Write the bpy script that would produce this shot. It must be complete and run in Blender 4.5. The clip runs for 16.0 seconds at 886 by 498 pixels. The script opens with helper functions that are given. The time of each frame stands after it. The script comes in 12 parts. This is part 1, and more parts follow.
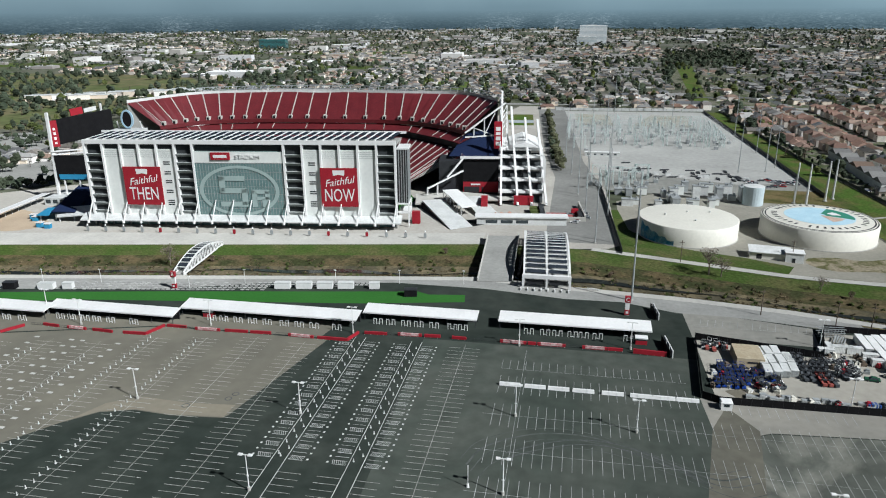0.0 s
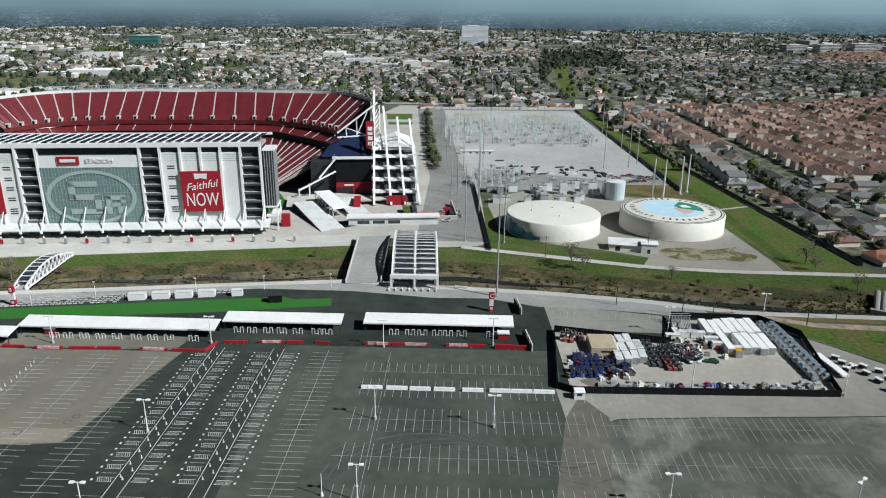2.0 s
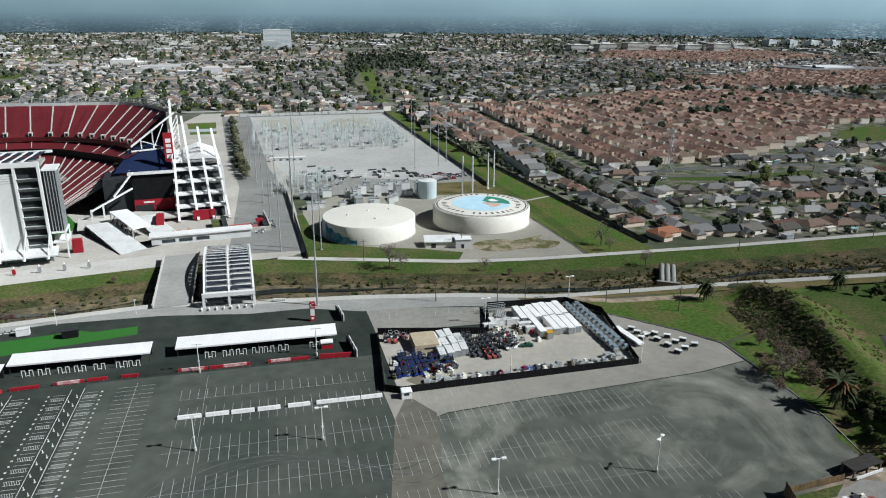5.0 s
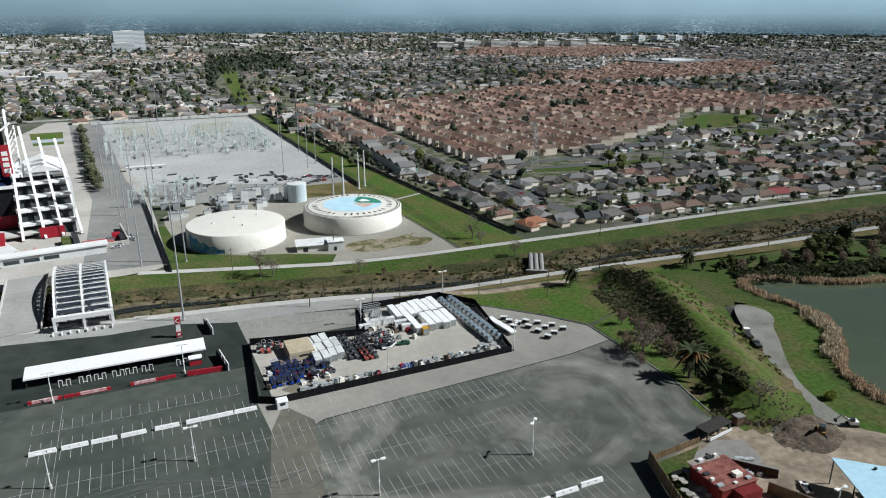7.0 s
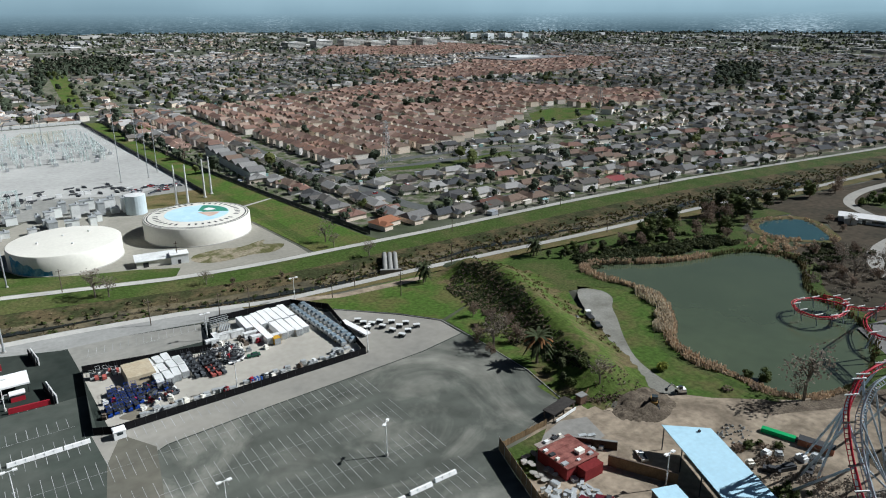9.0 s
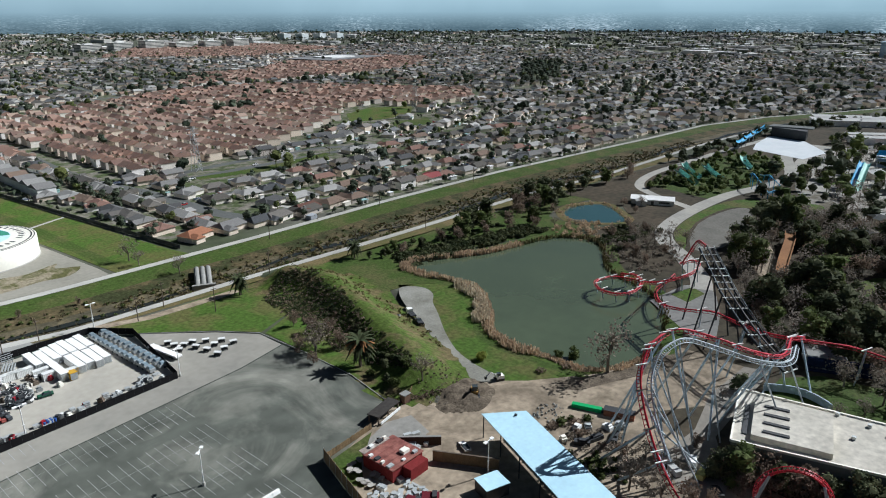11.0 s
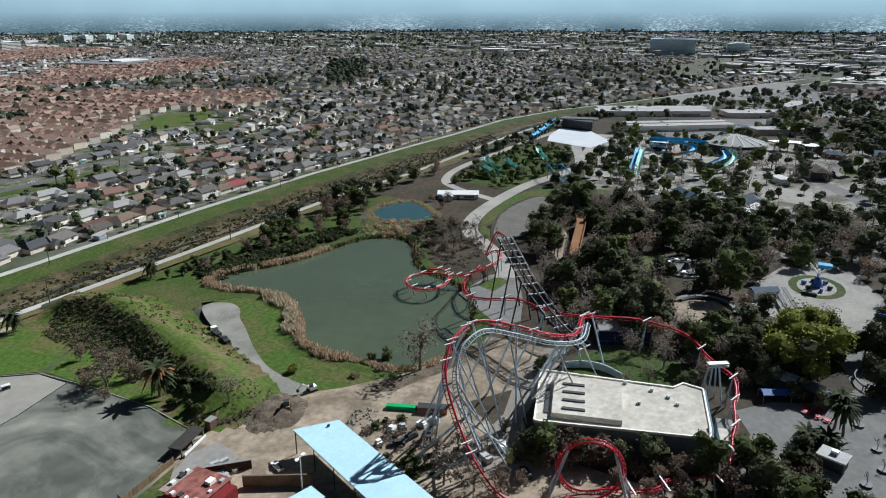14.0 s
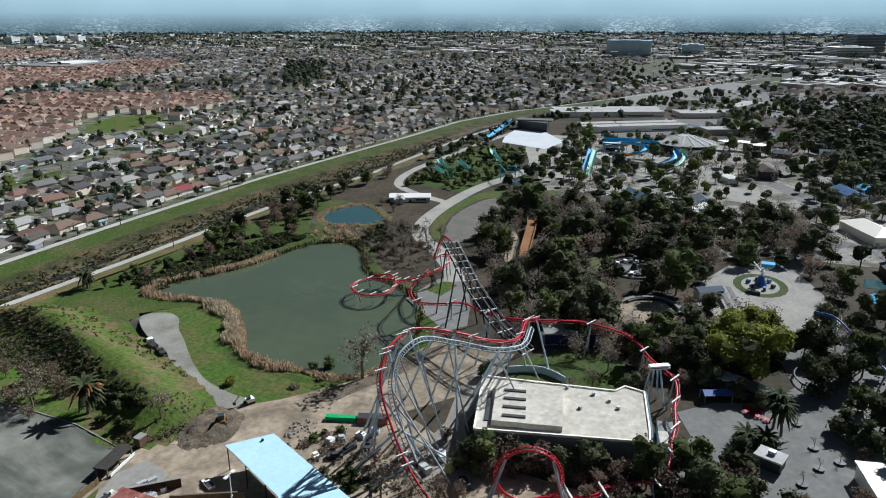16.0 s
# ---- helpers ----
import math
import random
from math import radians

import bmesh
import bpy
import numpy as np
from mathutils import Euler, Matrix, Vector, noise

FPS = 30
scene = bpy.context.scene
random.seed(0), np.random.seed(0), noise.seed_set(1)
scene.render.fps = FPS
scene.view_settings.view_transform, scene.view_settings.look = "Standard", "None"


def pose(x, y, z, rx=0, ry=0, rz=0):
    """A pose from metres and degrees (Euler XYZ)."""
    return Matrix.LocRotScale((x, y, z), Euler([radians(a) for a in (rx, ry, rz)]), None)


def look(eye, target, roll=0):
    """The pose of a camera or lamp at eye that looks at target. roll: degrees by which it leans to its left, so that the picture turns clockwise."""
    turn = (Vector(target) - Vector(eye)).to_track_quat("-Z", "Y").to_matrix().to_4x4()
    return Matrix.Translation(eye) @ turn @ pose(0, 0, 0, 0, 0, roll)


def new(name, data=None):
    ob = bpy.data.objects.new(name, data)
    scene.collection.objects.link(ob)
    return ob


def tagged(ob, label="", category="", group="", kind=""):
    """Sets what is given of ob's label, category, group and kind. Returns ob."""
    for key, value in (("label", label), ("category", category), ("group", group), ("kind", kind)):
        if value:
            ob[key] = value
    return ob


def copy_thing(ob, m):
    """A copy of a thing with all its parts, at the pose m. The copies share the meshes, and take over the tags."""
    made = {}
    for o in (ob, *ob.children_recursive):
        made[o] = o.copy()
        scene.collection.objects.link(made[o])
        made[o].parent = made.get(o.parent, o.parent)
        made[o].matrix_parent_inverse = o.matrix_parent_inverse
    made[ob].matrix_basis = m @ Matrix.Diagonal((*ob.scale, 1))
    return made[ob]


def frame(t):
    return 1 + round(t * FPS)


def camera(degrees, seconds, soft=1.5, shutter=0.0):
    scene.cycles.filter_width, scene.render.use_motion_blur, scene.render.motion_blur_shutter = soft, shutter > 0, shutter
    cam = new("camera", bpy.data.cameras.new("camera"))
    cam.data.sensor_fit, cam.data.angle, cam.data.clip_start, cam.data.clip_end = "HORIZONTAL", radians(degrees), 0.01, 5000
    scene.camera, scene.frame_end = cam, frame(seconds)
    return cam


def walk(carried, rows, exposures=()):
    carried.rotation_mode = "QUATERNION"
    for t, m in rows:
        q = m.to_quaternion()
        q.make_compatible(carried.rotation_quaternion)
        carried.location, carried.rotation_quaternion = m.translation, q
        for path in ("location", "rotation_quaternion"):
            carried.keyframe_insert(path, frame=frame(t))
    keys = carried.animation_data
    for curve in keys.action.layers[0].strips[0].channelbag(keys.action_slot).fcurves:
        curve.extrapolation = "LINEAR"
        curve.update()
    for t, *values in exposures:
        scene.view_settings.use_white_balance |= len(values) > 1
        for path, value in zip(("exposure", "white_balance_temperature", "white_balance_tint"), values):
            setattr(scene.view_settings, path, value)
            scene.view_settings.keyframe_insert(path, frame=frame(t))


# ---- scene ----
cam = camera(64.7, 16.0, 1.05)
PATH = [
    (0, (0.976, 1.631, 113.738), (-0.804, 10.931, 110.523), -0.4),
    (0.5, (4.673, 2.561, 113.747), (3.168, 11.906, 110.522), -0.4),
    (1, (8.034, 3.48, 113.782), (7.004, 12.89, 110.557), -0.1),
    (1.5, (10.598, 4.294, 113.825), (9.993, 13.739, 110.6), 0.2),
    (2, (12.442, 4.981, 113.888), (12.162, 14.441, 110.663), 0.6),
    (2.5, (13.627, 5.584, 113.962), (13.727, 15.054, 110.747), 0.8),
    (3, (14.225, 6.026, 114.024), (14.715, 15.486, 110.819), 1.0),
    (3.5, (14.468, 6.314, 114.1), (15.368, 15.749, 110.905), 0.9),
    (4, (14.641, 6.432, 114.15), (15.991, 15.812, 110.97), 0.7),
    (6.5, (17.617, 5.909, 114.293), (21.037, 14.759, 111.123), 0.1),
    (7, (18.926, 5.731, 114.317), (22.746, 14.411, 111.142), -0.0),
    (7.5, (20.428, 5.442, 114.358), (24.648, 13.932, 111.183), -0.0),
    (8, (22.112, 4.982, 114.425), (26.762, 13.247, 111.24), -0.1),
    (8.5, (24.072, 4.248, 114.498), (29.087, 12.293, 111.313), -0.2),
    (9, (26.213, 3.388, 114.566), (31.658, 11.143, 111.376), -0.2),
    (9.5, (28.27, 2.605, 114.629), (34.2, 10.0, 111.429), -0.1),
    (10, (30.108, 1.982, 114.662), (36.498, 8.972, 111.462), -0.1),
    (12.5, (36.031, -0.198, 115.135), (44.101, 4.757, 111.935), -0.1),
    (13, (37.207, -0.943, 115.159), (45.492, 3.647, 111.954), -0.1),
    (13.5, (38.473, -1.945, 115.156), (46.923, 2.335, 111.951), -0.1),
    (14, (39.781, -3.052, 115.129), (48.326, 1.033, 111.924), -0.1),
    (14.5, (41.15, -4.229, 115.108), (49.78, -0.324, 111.908), -0.1),
    (15, (42.726, -5.51, 115.085), (51.421, -1.75, 111.88), -0.1),
    (15.5, (44.676, -6.949, 115.094), (53.391, -3.234, 111.889), -0.1),
    (16, (46.864, -8.49, 115.126), (55.619, -4.86, 111.936), -0.0),
]
walk(cam, [(t, look(eye, target, roll)) for t, eye, target, roll in PATH], [(0.0, 0.18, 5800, 7.5), (4.0, 0.25, 5800, 7.5), (8.0, 0.40, 5780, 8.0), (12.0, 0.62, 5720, 8.5), (16.0, 0.70, 5720, 8.5)])

# ---- sun and sky ----
SUN_DIR = Vector((0.70, -0.31, 0.645)).normalized()
world = bpy.data.worlds.new("sky")
scene.world = world
world.use_nodes = True
_nt = world.node_tree
_sky = _nt.nodes.new("ShaderNodeTexSky")
_sky.sky_type = "NISHITA"
_sky.sun_disc = False
_sky.sun_elevation = math.asin(SUN_DIR.z)
_sky.sun_rotation = math.atan2(SUN_DIR.x, SUN_DIR.y)
_sky.air_density, _sky.dust_density = 1.0, 1.2
_nt.links.new(_sky.outputs[0], _nt.nodes["Background"].inputs[0])
_nt.nodes["Background"].inputs[1].default_value = 0.0135
sun = new("sun", bpy.data.lights.new("sun", "SUN"))
sun.data.energy, sun.data.angle, sun.data.color = 5.0, radians(0.53), (1.0, 0.96, 0.90)
sun.matrix_world = look(SUN_DIR * 900, (0, 0, 0))
scene.view_settings.exposure = 0.0


# ---- materials ----
def mat(name, col, col2=None, rough=0.85, big=0.05, fine=1.2, var=0.25, metal=0.0, rand=0.0, island=0.0, bump=0.0, spec=0.3, contrast=(0.35, 0.65), thin=0.0, warp=0.0):
    """A surface of two colours mixed by a broad noise, with a fine grain; rand and island vary it from piece to piece."""
    m = bpy.data.materials.new(name)
    m.use_nodes = True
    nt = m.node_tree
    N, Lk = nt.nodes, nt.links
    b = N["Principled BSDF"]
    b.inputs["Roughness"].default_value, b.inputs["Metallic"].default_value = rough, metal
    b.inputs["Specular IOR Level"].default_value = 0.08 if rough >= 0.8 and spec == 0.3 else spec
    b.inputs["Diffuse Roughness"].default_value = 0.55 if rough >= 0.8 else 0.0
    col2 = col2 or tuple(0.78 * c for c in col)
    geo = N.new("ShaderNodeNewGeometry")
    n1 = N.new("ShaderNodeTexNoise")
    n1.inputs["Scale"].default_value, n1.inputs["Detail"].default_value, n1.inputs["Roughness"].default_value = big, 5, 0.6
    n1.inputs["Distortion"].default_value = warp
    n2 = N.new("ShaderNodeTexNoise")
    n2.inputs["Scale"].default_value, n2.inputs["Detail"].default_value = fine, 4
    for n in (n1, n2):
        Lk.new(geo.outputs["Position"], n.inputs["Vector"])
    ramp = N.new("ShaderNodeMapRange")
    ramp.inputs["From Min"].default_value, ramp.inputs["From Max"].default_value = contrast
    Lk.new(n1.outputs["Fac"], ramp.inputs["Value"])
    mix = N.new("ShaderNodeMix")
    mix.data_type = "RGBA"
    mix.inputs["A"].default_value, mix.inputs["B"].default_value = (*col, 1), (*col2, 1)
    Lk.new(ramp.outputs[0], mix.inputs["Factor"])
    gain = N.new("ShaderNodeMapRange")
    gain.inputs["From Min"].default_value, gain.inputs["From Max"].default_value = 0.25, 0.75
    gain.inputs["To Min"].default_value, gain.inputs["To Max"].default_value = 1 - var, 1 + var
    Lk.new(n2.outputs["Fac"], gain.inputs["Value"])
    value = gain.outputs[0]
    for amount, source in ((rand, "ShaderNodeObjectInfo"), (island, None)):
        if amount:
            src = N.new(source).outputs["Random"] if source else geo.outputs["Random Per Island"]
            g2 = N.new("ShaderNodeMapRange")
            g2.inputs["To Min"].default_value, g2.inputs["To Max"].default_value = 1 - amount, 1 + amount
            Lk.new(src, g2.inputs["Value"])
            mul = N.new("ShaderNodeMath")
            mul.operation = "MULTIPLY"
            Lk.new(value, mul.inputs[0])
            Lk.new(g2.outputs[0], mul.inputs[1])
            value = mul.outputs[0]
    out = N.new("ShaderNodeVectorMath")
    out.operation = "SCALE"
    Lk.new(mix.outputs["Result"], out.inputs[0])
    Lk.new(value, out.inputs["Scale"])
    Lk.new(out.outputs[0], b.inputs["Base Color"])
    if thin:
        tr, both = N.new("ShaderNodeBsdfTranslucent"), N.new("ShaderNodeMixShader")
        Lk.new(out.outputs[0], tr.inputs["Color"])
        both.inputs[0].default_value = thin
        Lk.new(b.outputs[0], both.inputs[1])
        Lk.new(tr.outputs[0], both.inputs[2])
        Lk.new(both.outputs[0], N["Material Output"].inputs["Surface"])
    if bump:
        bp = N.new("ShaderNodeBump")
        bp.inputs["Strength"].default_value, bp.inputs["Distance"].default_value = bump, 0.4
        Lk.new(n2.outputs["Fac"], bp.inputs["Height"])
        Lk.new(bp.outputs[0], b.inputs["Normal"])
    return m


def palette_mat(name, stops, by_object, rough=0.85, fine=1.0, var=0.15):
    """A surface whose colour is picked from stops, piece by piece."""
    m = mat(name, (0.5, 0.5, 0.5), fine=fine, var=var, rough=rough)
    nt = m.node_tree
    ramp = nt.nodes.new("ShaderNodeValToRGB")
    ramp.color_ramp.interpolation = "CONSTANT"
    e = ramp.color_ramp.elements
    while len(e) < len(stops):
        e.new(0.5)
    for i, c in enumerate(stops):
        e[i].position, e[i].color = i / len(stops), (*c, 1)
    src = nt.nodes.new("ShaderNodeObjectInfo").outputs["Random"] if by_object else nt.nodes["Geometry"].outputs["Random Per Island"]
    nt.links.new(src, ramp.inputs[0])
    mix = [n for n in nt.nodes if n.type == "MIX"][0]
    for link in list(mix.outputs["Result"].links):
        to = link.to_socket
        nt.links.remove(link)
        nt.links.new(ramp.outputs[0], to)
    return m


GROUND = mat("city_ground", (0.055, 0.070, 0.036), (0.13, 0.125, 0.105), big=0.012, fine=0.08, var=0.4)
ASPHALT = mat("dark_asphalt", (0.026, 0.033, 0.028), (0.045, 0.052, 0.044), big=0.016, fine=0.2, var=0.22, contrast=(0.42, 0.70), warp=1.2)
ASPHALT_STAIN = mat("cloudy_stained_asphalt", (0.10, 0.107, 0.091), (0.29, 0.285, 0.243), big=0.024, fine=0.13, var=0.28, contrast=(0.44, 0.74), warp=1.6)
ASPHALT_TAN = mat("weathered_tan_asphalt", (0.158, 0.148, 0.118), (0.115, 0.110, 0.09), big=0.025, fine=0.2, var=0.14)
ASPHALT_SAND = mat("pale_sandy_asphalt", (0.21, 0.19, 0.145), (0.18, 0.165, 0.13), big=0.06, fine=0.4, var=0.08)
ROAD = mat("grey_road_asphalt", (0.125, 0.13, 0.125), (0.10, 0.105, 0.10), big=0.03, fine=0.5, var=0.12)
CONCRETE = mat("pale_concrete", (0.46, 0.45, 0.41), (0.38, 0.37, 0.34), big=0.06, fine=0.6, var=0.1)
CONCRETE_D = mat("grey_concrete", (0.30, 0.30, 0.28), (0.24, 0.24, 0.225), big=0.06, fine=0.6, var=0.12)
GRAVEL = mat("grey_gravel", (0.30, 0.295, 0.26), (0.19, 0.185, 0.155), big=0.08, fine=1.5, var=0.2)
SUBGRAVEL = mat("pale_crushed_rock", (0.41, 0.41, 0.385), (0.34, 0.34, 0.32), big=0.02, fine=0.3, var=0.12)
DIRT = mat("dry_dirt", (0.37, 0.305, 0.225), (0.21, 0.172, 0.125), big=0.06, fine=0.5, var=0.28, warp=1.2, contrast=(0.4, 0.62))
DIRT_D = mat("dark_soil", (0.085, 0.068, 0.050), (0.18, 0.147, 0.108), big=0.25, fine=1.4, var=0.35, warp=1.5, bump=0.6)
GRASS = mat("winter_grass", (0.054, 0.086, 0.019), (0.096, 0.098, 0.038), big=0.06, fine=0.8, var=0.4, bump=0.6, contrast=(0.45, 0.66))
GRASS_B = mat("bright_grass", (0.066, 0.116, 0.021), (0.108, 0.110, 0.038), big=0.06, fine=0.6, var=0.4, bump=0.5, contrast=(0.42, 0.60))
GRASS_DRY = mat("dry_grass", (0.165, 0.128, 0.062), (0.10, 0.10, 0.036), big=0.08, fine=1.0, var=0.3, bump=0.4, contrast=(0.4, 0.62))
MUD = mat("creek_mud_and_weeds", (0.075, 0.068, 0.045), (0.15, 0.125, 0.075), big=0.09, fine=0.8, var=0.4, bump=0.5, contrast=(0.42, 0.62))
TURF = mat("artificial_turf", (0.030, 0.115, 0.020), (0.036, 0.125, 0.024), big=0.03, fine=0.8, var=0.08)
PAINT = mat("white_road_paint", (0.55, 0.56, 0.54), (0.40, 0.41, 0.39), big=0.2, fine=2.0, var=0.15)
PAINT_OLD = mat("worn_road_paint", (0.46, 0.46, 0.43), (0.28, 0.28, 0.26), big=0.2, fine=2.0, var=0.2)
WHITE = mat("white_paint", (0.80, 0.80, 0.78), (0.72, 0.72, 0.70), big=0.1, fine=1.0, var=0.05, rough=0.5)
WHITE_W = mat("weathered_white", (0.66, 0.67, 0.65), (0.55, 0.56, 0.54), big=0.15, fine=1.0, var=0.1, rough=0.6)
CREAM = mat("cream_tank_paint", (0.72, 0.70, 0.62), (0.66, 0.64, 0.56), big=0.05, fine=0.7, var=0.05, rough=0.55)
STEEL = mat("galvanised_steel", (0.42, 0.44, 0.44), (0.34, 0.36, 0.36), big=0.3, fine=2.0, var=0.12, rough=0.55, metal=0.3)
STEEL_BL = mat("grey_blue_painted_steel", (0.46, 0.56, 0.64), (0.40, 0.49, 0.57), big=0.3, fine=2.0, var=0.1, rough=0.5)
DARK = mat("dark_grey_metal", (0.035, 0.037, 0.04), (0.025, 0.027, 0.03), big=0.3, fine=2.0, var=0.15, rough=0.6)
BLACK = mat("black_mesh_fabric", (0.010, 0.010, 0.011), (0.014, 0.014, 0.015), big=0.3, fine=2.0, var=0.2, rough=0.8)
RED = mat("red_vinyl", (0.33, 0.018, 0.030), (0.29, 0.015, 0.026), big=0.3, fine=1.5, var=0.1, rough=0.5)
RED_TRACK = mat("red_painted_track", (0.44, 0.022, 0.04), (0.36, 0.018, 0.03), big=0.2, fine=1.0, var=0.12, rough=0.4)
SEAT_RED = mat("red_seats", (0.128, 0.017, 0.021), (0.105, 0.014, 0.018), big=0.15, fine=0.9, var=0.2, rough=0.42, spec=0.5)
GLASS = mat("dark_window_glass", (0.03, 0.04, 0.045), (0.05, 0.065, 0.07), big=0.2, fine=0.8, var=0.2, rough=0.12, spec=0.6)
GLASS_G = mat("green_curtain_wall_glass", (0.13, 0.22, 0.215), (0.17, 0.26, 0.25), big=0.1, fine=0.5, var=0.12, rough=0.25, spec=0.6)
SOLAR = mat("solar_panels", (0.030, 0.036, 0.045), (0.04, 0.048, 0.058), big=0.3, fine=1.0, var=0.15, rough=0.2, spec=0.6)
BLUE_ROOF = mat("pale_blue_metal_roof", (0.39, 0.58, 0.67), (0.35, 0.53, 0.62), big=0.12, fine=0.8, var=0.08, rough=0.6)
BLUE = mat("blue_paint", (0.03, 0.09, 0.30), (0.025, 0.07, 0.25), rough=0.5, var=0.1)
SKYBLUE = mat("light_blue_fibreglass", (0.05, 0.30, 0.52), (0.04, 0.26, 0.46), rough=0.4, var=0.08)
TEAL = mat("pale_teal_fibreglass", (0.28, 0.52, 0.46), (0.24, 0.46, 0.40), rough=0.4, var=0.08)
NAVY = mat("navy_seats", (0.012, 0.02, 0.055), (0.015, 0.025, 0.065), fine=1.0, var=0.2)
BARK = mat("grey_brown_bark", (0.13, 0.10, 0.075), (0.18, 0.15, 0.12), big=0.5, fine=3.0, var=0.25)
BARE = mat("bare_pale_twigs", (0.28, 0.24, 0.195), (0.20, 0.17, 0.135), big=0.3, fine=2.0, var=0.25, thin=0.25)
TWIG = mat("fine_brown_twigs", (0.18, 0.134, 0.103), (0.252, 0.194, 0.144), big=0.3, fine=2.0, var=0.25, rand=0.2, thin=0.35)
LEAF_D = mat("dark_evergreen_leaves", (0.0655, 0.0811, 0.0406), (0.115, 0.121, 0.0624), big=0.2, fine=1.2, var=0.4, rand=0.3, thin=0.2)
LEAF = mat("green_leaves", (0.0688, 0.0938, 0.0312), (0.112, 0.131, 0.045), big=0.2, fine=1.2, var=0.4, rand=0.3, thin=0.25)
LEAF_Y = mat("yellow_green_leaves", (0.27, 0.285, 0.062), (0.17, 0.195, 0.044), big=0.2, fine=1.0, var=0.4, thin=0.5)
SHRUB = mat("dark_shrub_leaves", (0.0414, 0.0575, 0.0253), (0.0851, 0.092, 0.0414), big=0.15, fine=1.0, var=0.4, island=0.4, thin=0.2)
REED = mat("dry_reeds", (0.52, 0.40, 0.27), (0.38, 0.28, 0.185), big=0.2, fine=1.0, var=0.25, island=0.3, thin=0.3)
REED_P = mat("pale_bleached_reeds", (0.56, 0.48, 0.35), (0.45, 0.38, 0.27), big=0.2, fine=1.0, var=0.25, island=0.2, thin=0.3)
PALM = mat("palm_fronds", (0.045, 0.060, 0.028), (0.065, 0.075, 0.035), big=0.4, fine=2.0, var=0.3)
PALM_DRY = mat("dry_orange_fronds", (0.30, 0.15, 0.06), (0.22, 0.12, 0.05), big=0.4, fine=2.0, var=0.3)
FENCE_WOOD = mat("weathered_fence_wood", (0.24, 0.17, 0.095), (0.17, 0.12, 0.07), big=0.4, fine=3.0, var=0.2, rand=0.2)
FARTREE = mat("far_tree_leaves", (0.0408, 0.0552, 0.0372), (0.0744, 0.0888, 0.0564), big=0.03, fine=0.3, var=0.3, island=0.45)
WATER = mat("murky_green_water", (0.054, 0.070, 0.043), (0.064, 0.082, 0.049), big=0.02, fine=0.15, var=0.08, rough=0.12, spec=0.5)
WATER2 = mat("blue_green_water", (0.025, 0.062, 0.066), (0.03, 0.07, 0.075), big=0.02, fine=0.15, var=0.06, rough=0.1, spec=0.5)
WATER_D = mat("dark_creek_water", (0.018, 0.020, 0.016), (0.025, 0.027, 0.02), big=0.05, fine=0.2, var=0.1, rough=0.15, spec=0.5)
CLAY = [(0.268, 0.173, 0.136), (0.326, 0.216, 0.169), (0.21, 0.136, 0.109), (0.287, 0.202, 0.162), (0.383, 0.288, 0.228), (0.201, 0.134, 0.109), (0.326, 0.206, 0.155)]
TILE_ROOF = palette_mat("clay_tile_roofs", CLAY, True)
TILE_ROOF_F = palette_mat("far_clay_tile_roofs", CLAY, False)
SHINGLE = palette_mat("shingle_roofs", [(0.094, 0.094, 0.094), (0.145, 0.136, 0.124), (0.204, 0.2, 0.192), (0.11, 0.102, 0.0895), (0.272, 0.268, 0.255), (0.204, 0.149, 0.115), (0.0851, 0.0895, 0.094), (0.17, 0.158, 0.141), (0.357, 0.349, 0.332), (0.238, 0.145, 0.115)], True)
# shingle colours lifted about a fifth, putting distance haze into the far roofs
SHINGLE_HAZED = palette_mat("far_shingle_roofs", [(0.114, 0.114, 0.114), (0.177, 0.166, 0.15), (0.249, 0.244, 0.234), (0.135, 0.125, 0.109), (0.333, 0.327, 0.312), (0.249, 0.181, 0.14), (0.104, 0.109, 0.114), (0.208, 0.192, 0.172), (0.436, 0.426, 0.405), (0.156, 0.161, 0.166)], False)
PLASTER = [(0.77, 0.676, 0.551), (0.853, 0.801, 0.718), (0.645, 0.562, 0.468), (0.874, 0.842, 0.801), (0.77, 0.666, 0.551), (0.562, 0.51, 0.458)]
STUCCO = palette_mat("stucco_walls", PLASTER, True)
STUCCO_F = palette_mat("far_stucco_walls", PLASTER, False)
CITY_F = palette_mat("far_building_walls", [(0.55, 0.54, 0.50), (0.40, 0.38, 0.35), (0.66, 0.65, 0.62), (0.30, 0.28, 0.26), (0.48, 0.43, 0.37), (0.60, 0.60, 0.60), (0.24, 0.24, 0.25)], False)
CAR_PAINT = palette_mat("car_paint", [(0.60, 0.60, 0.60), (0.05, 0.05, 0.055), (0.30, 0.31, 0.32), (0.75, 0.75, 0.74), (0.10, 0.12, 0.16), (0.35, 0.04, 0.04), (0.16, 0.16, 0.17)], True, rough=0.3)


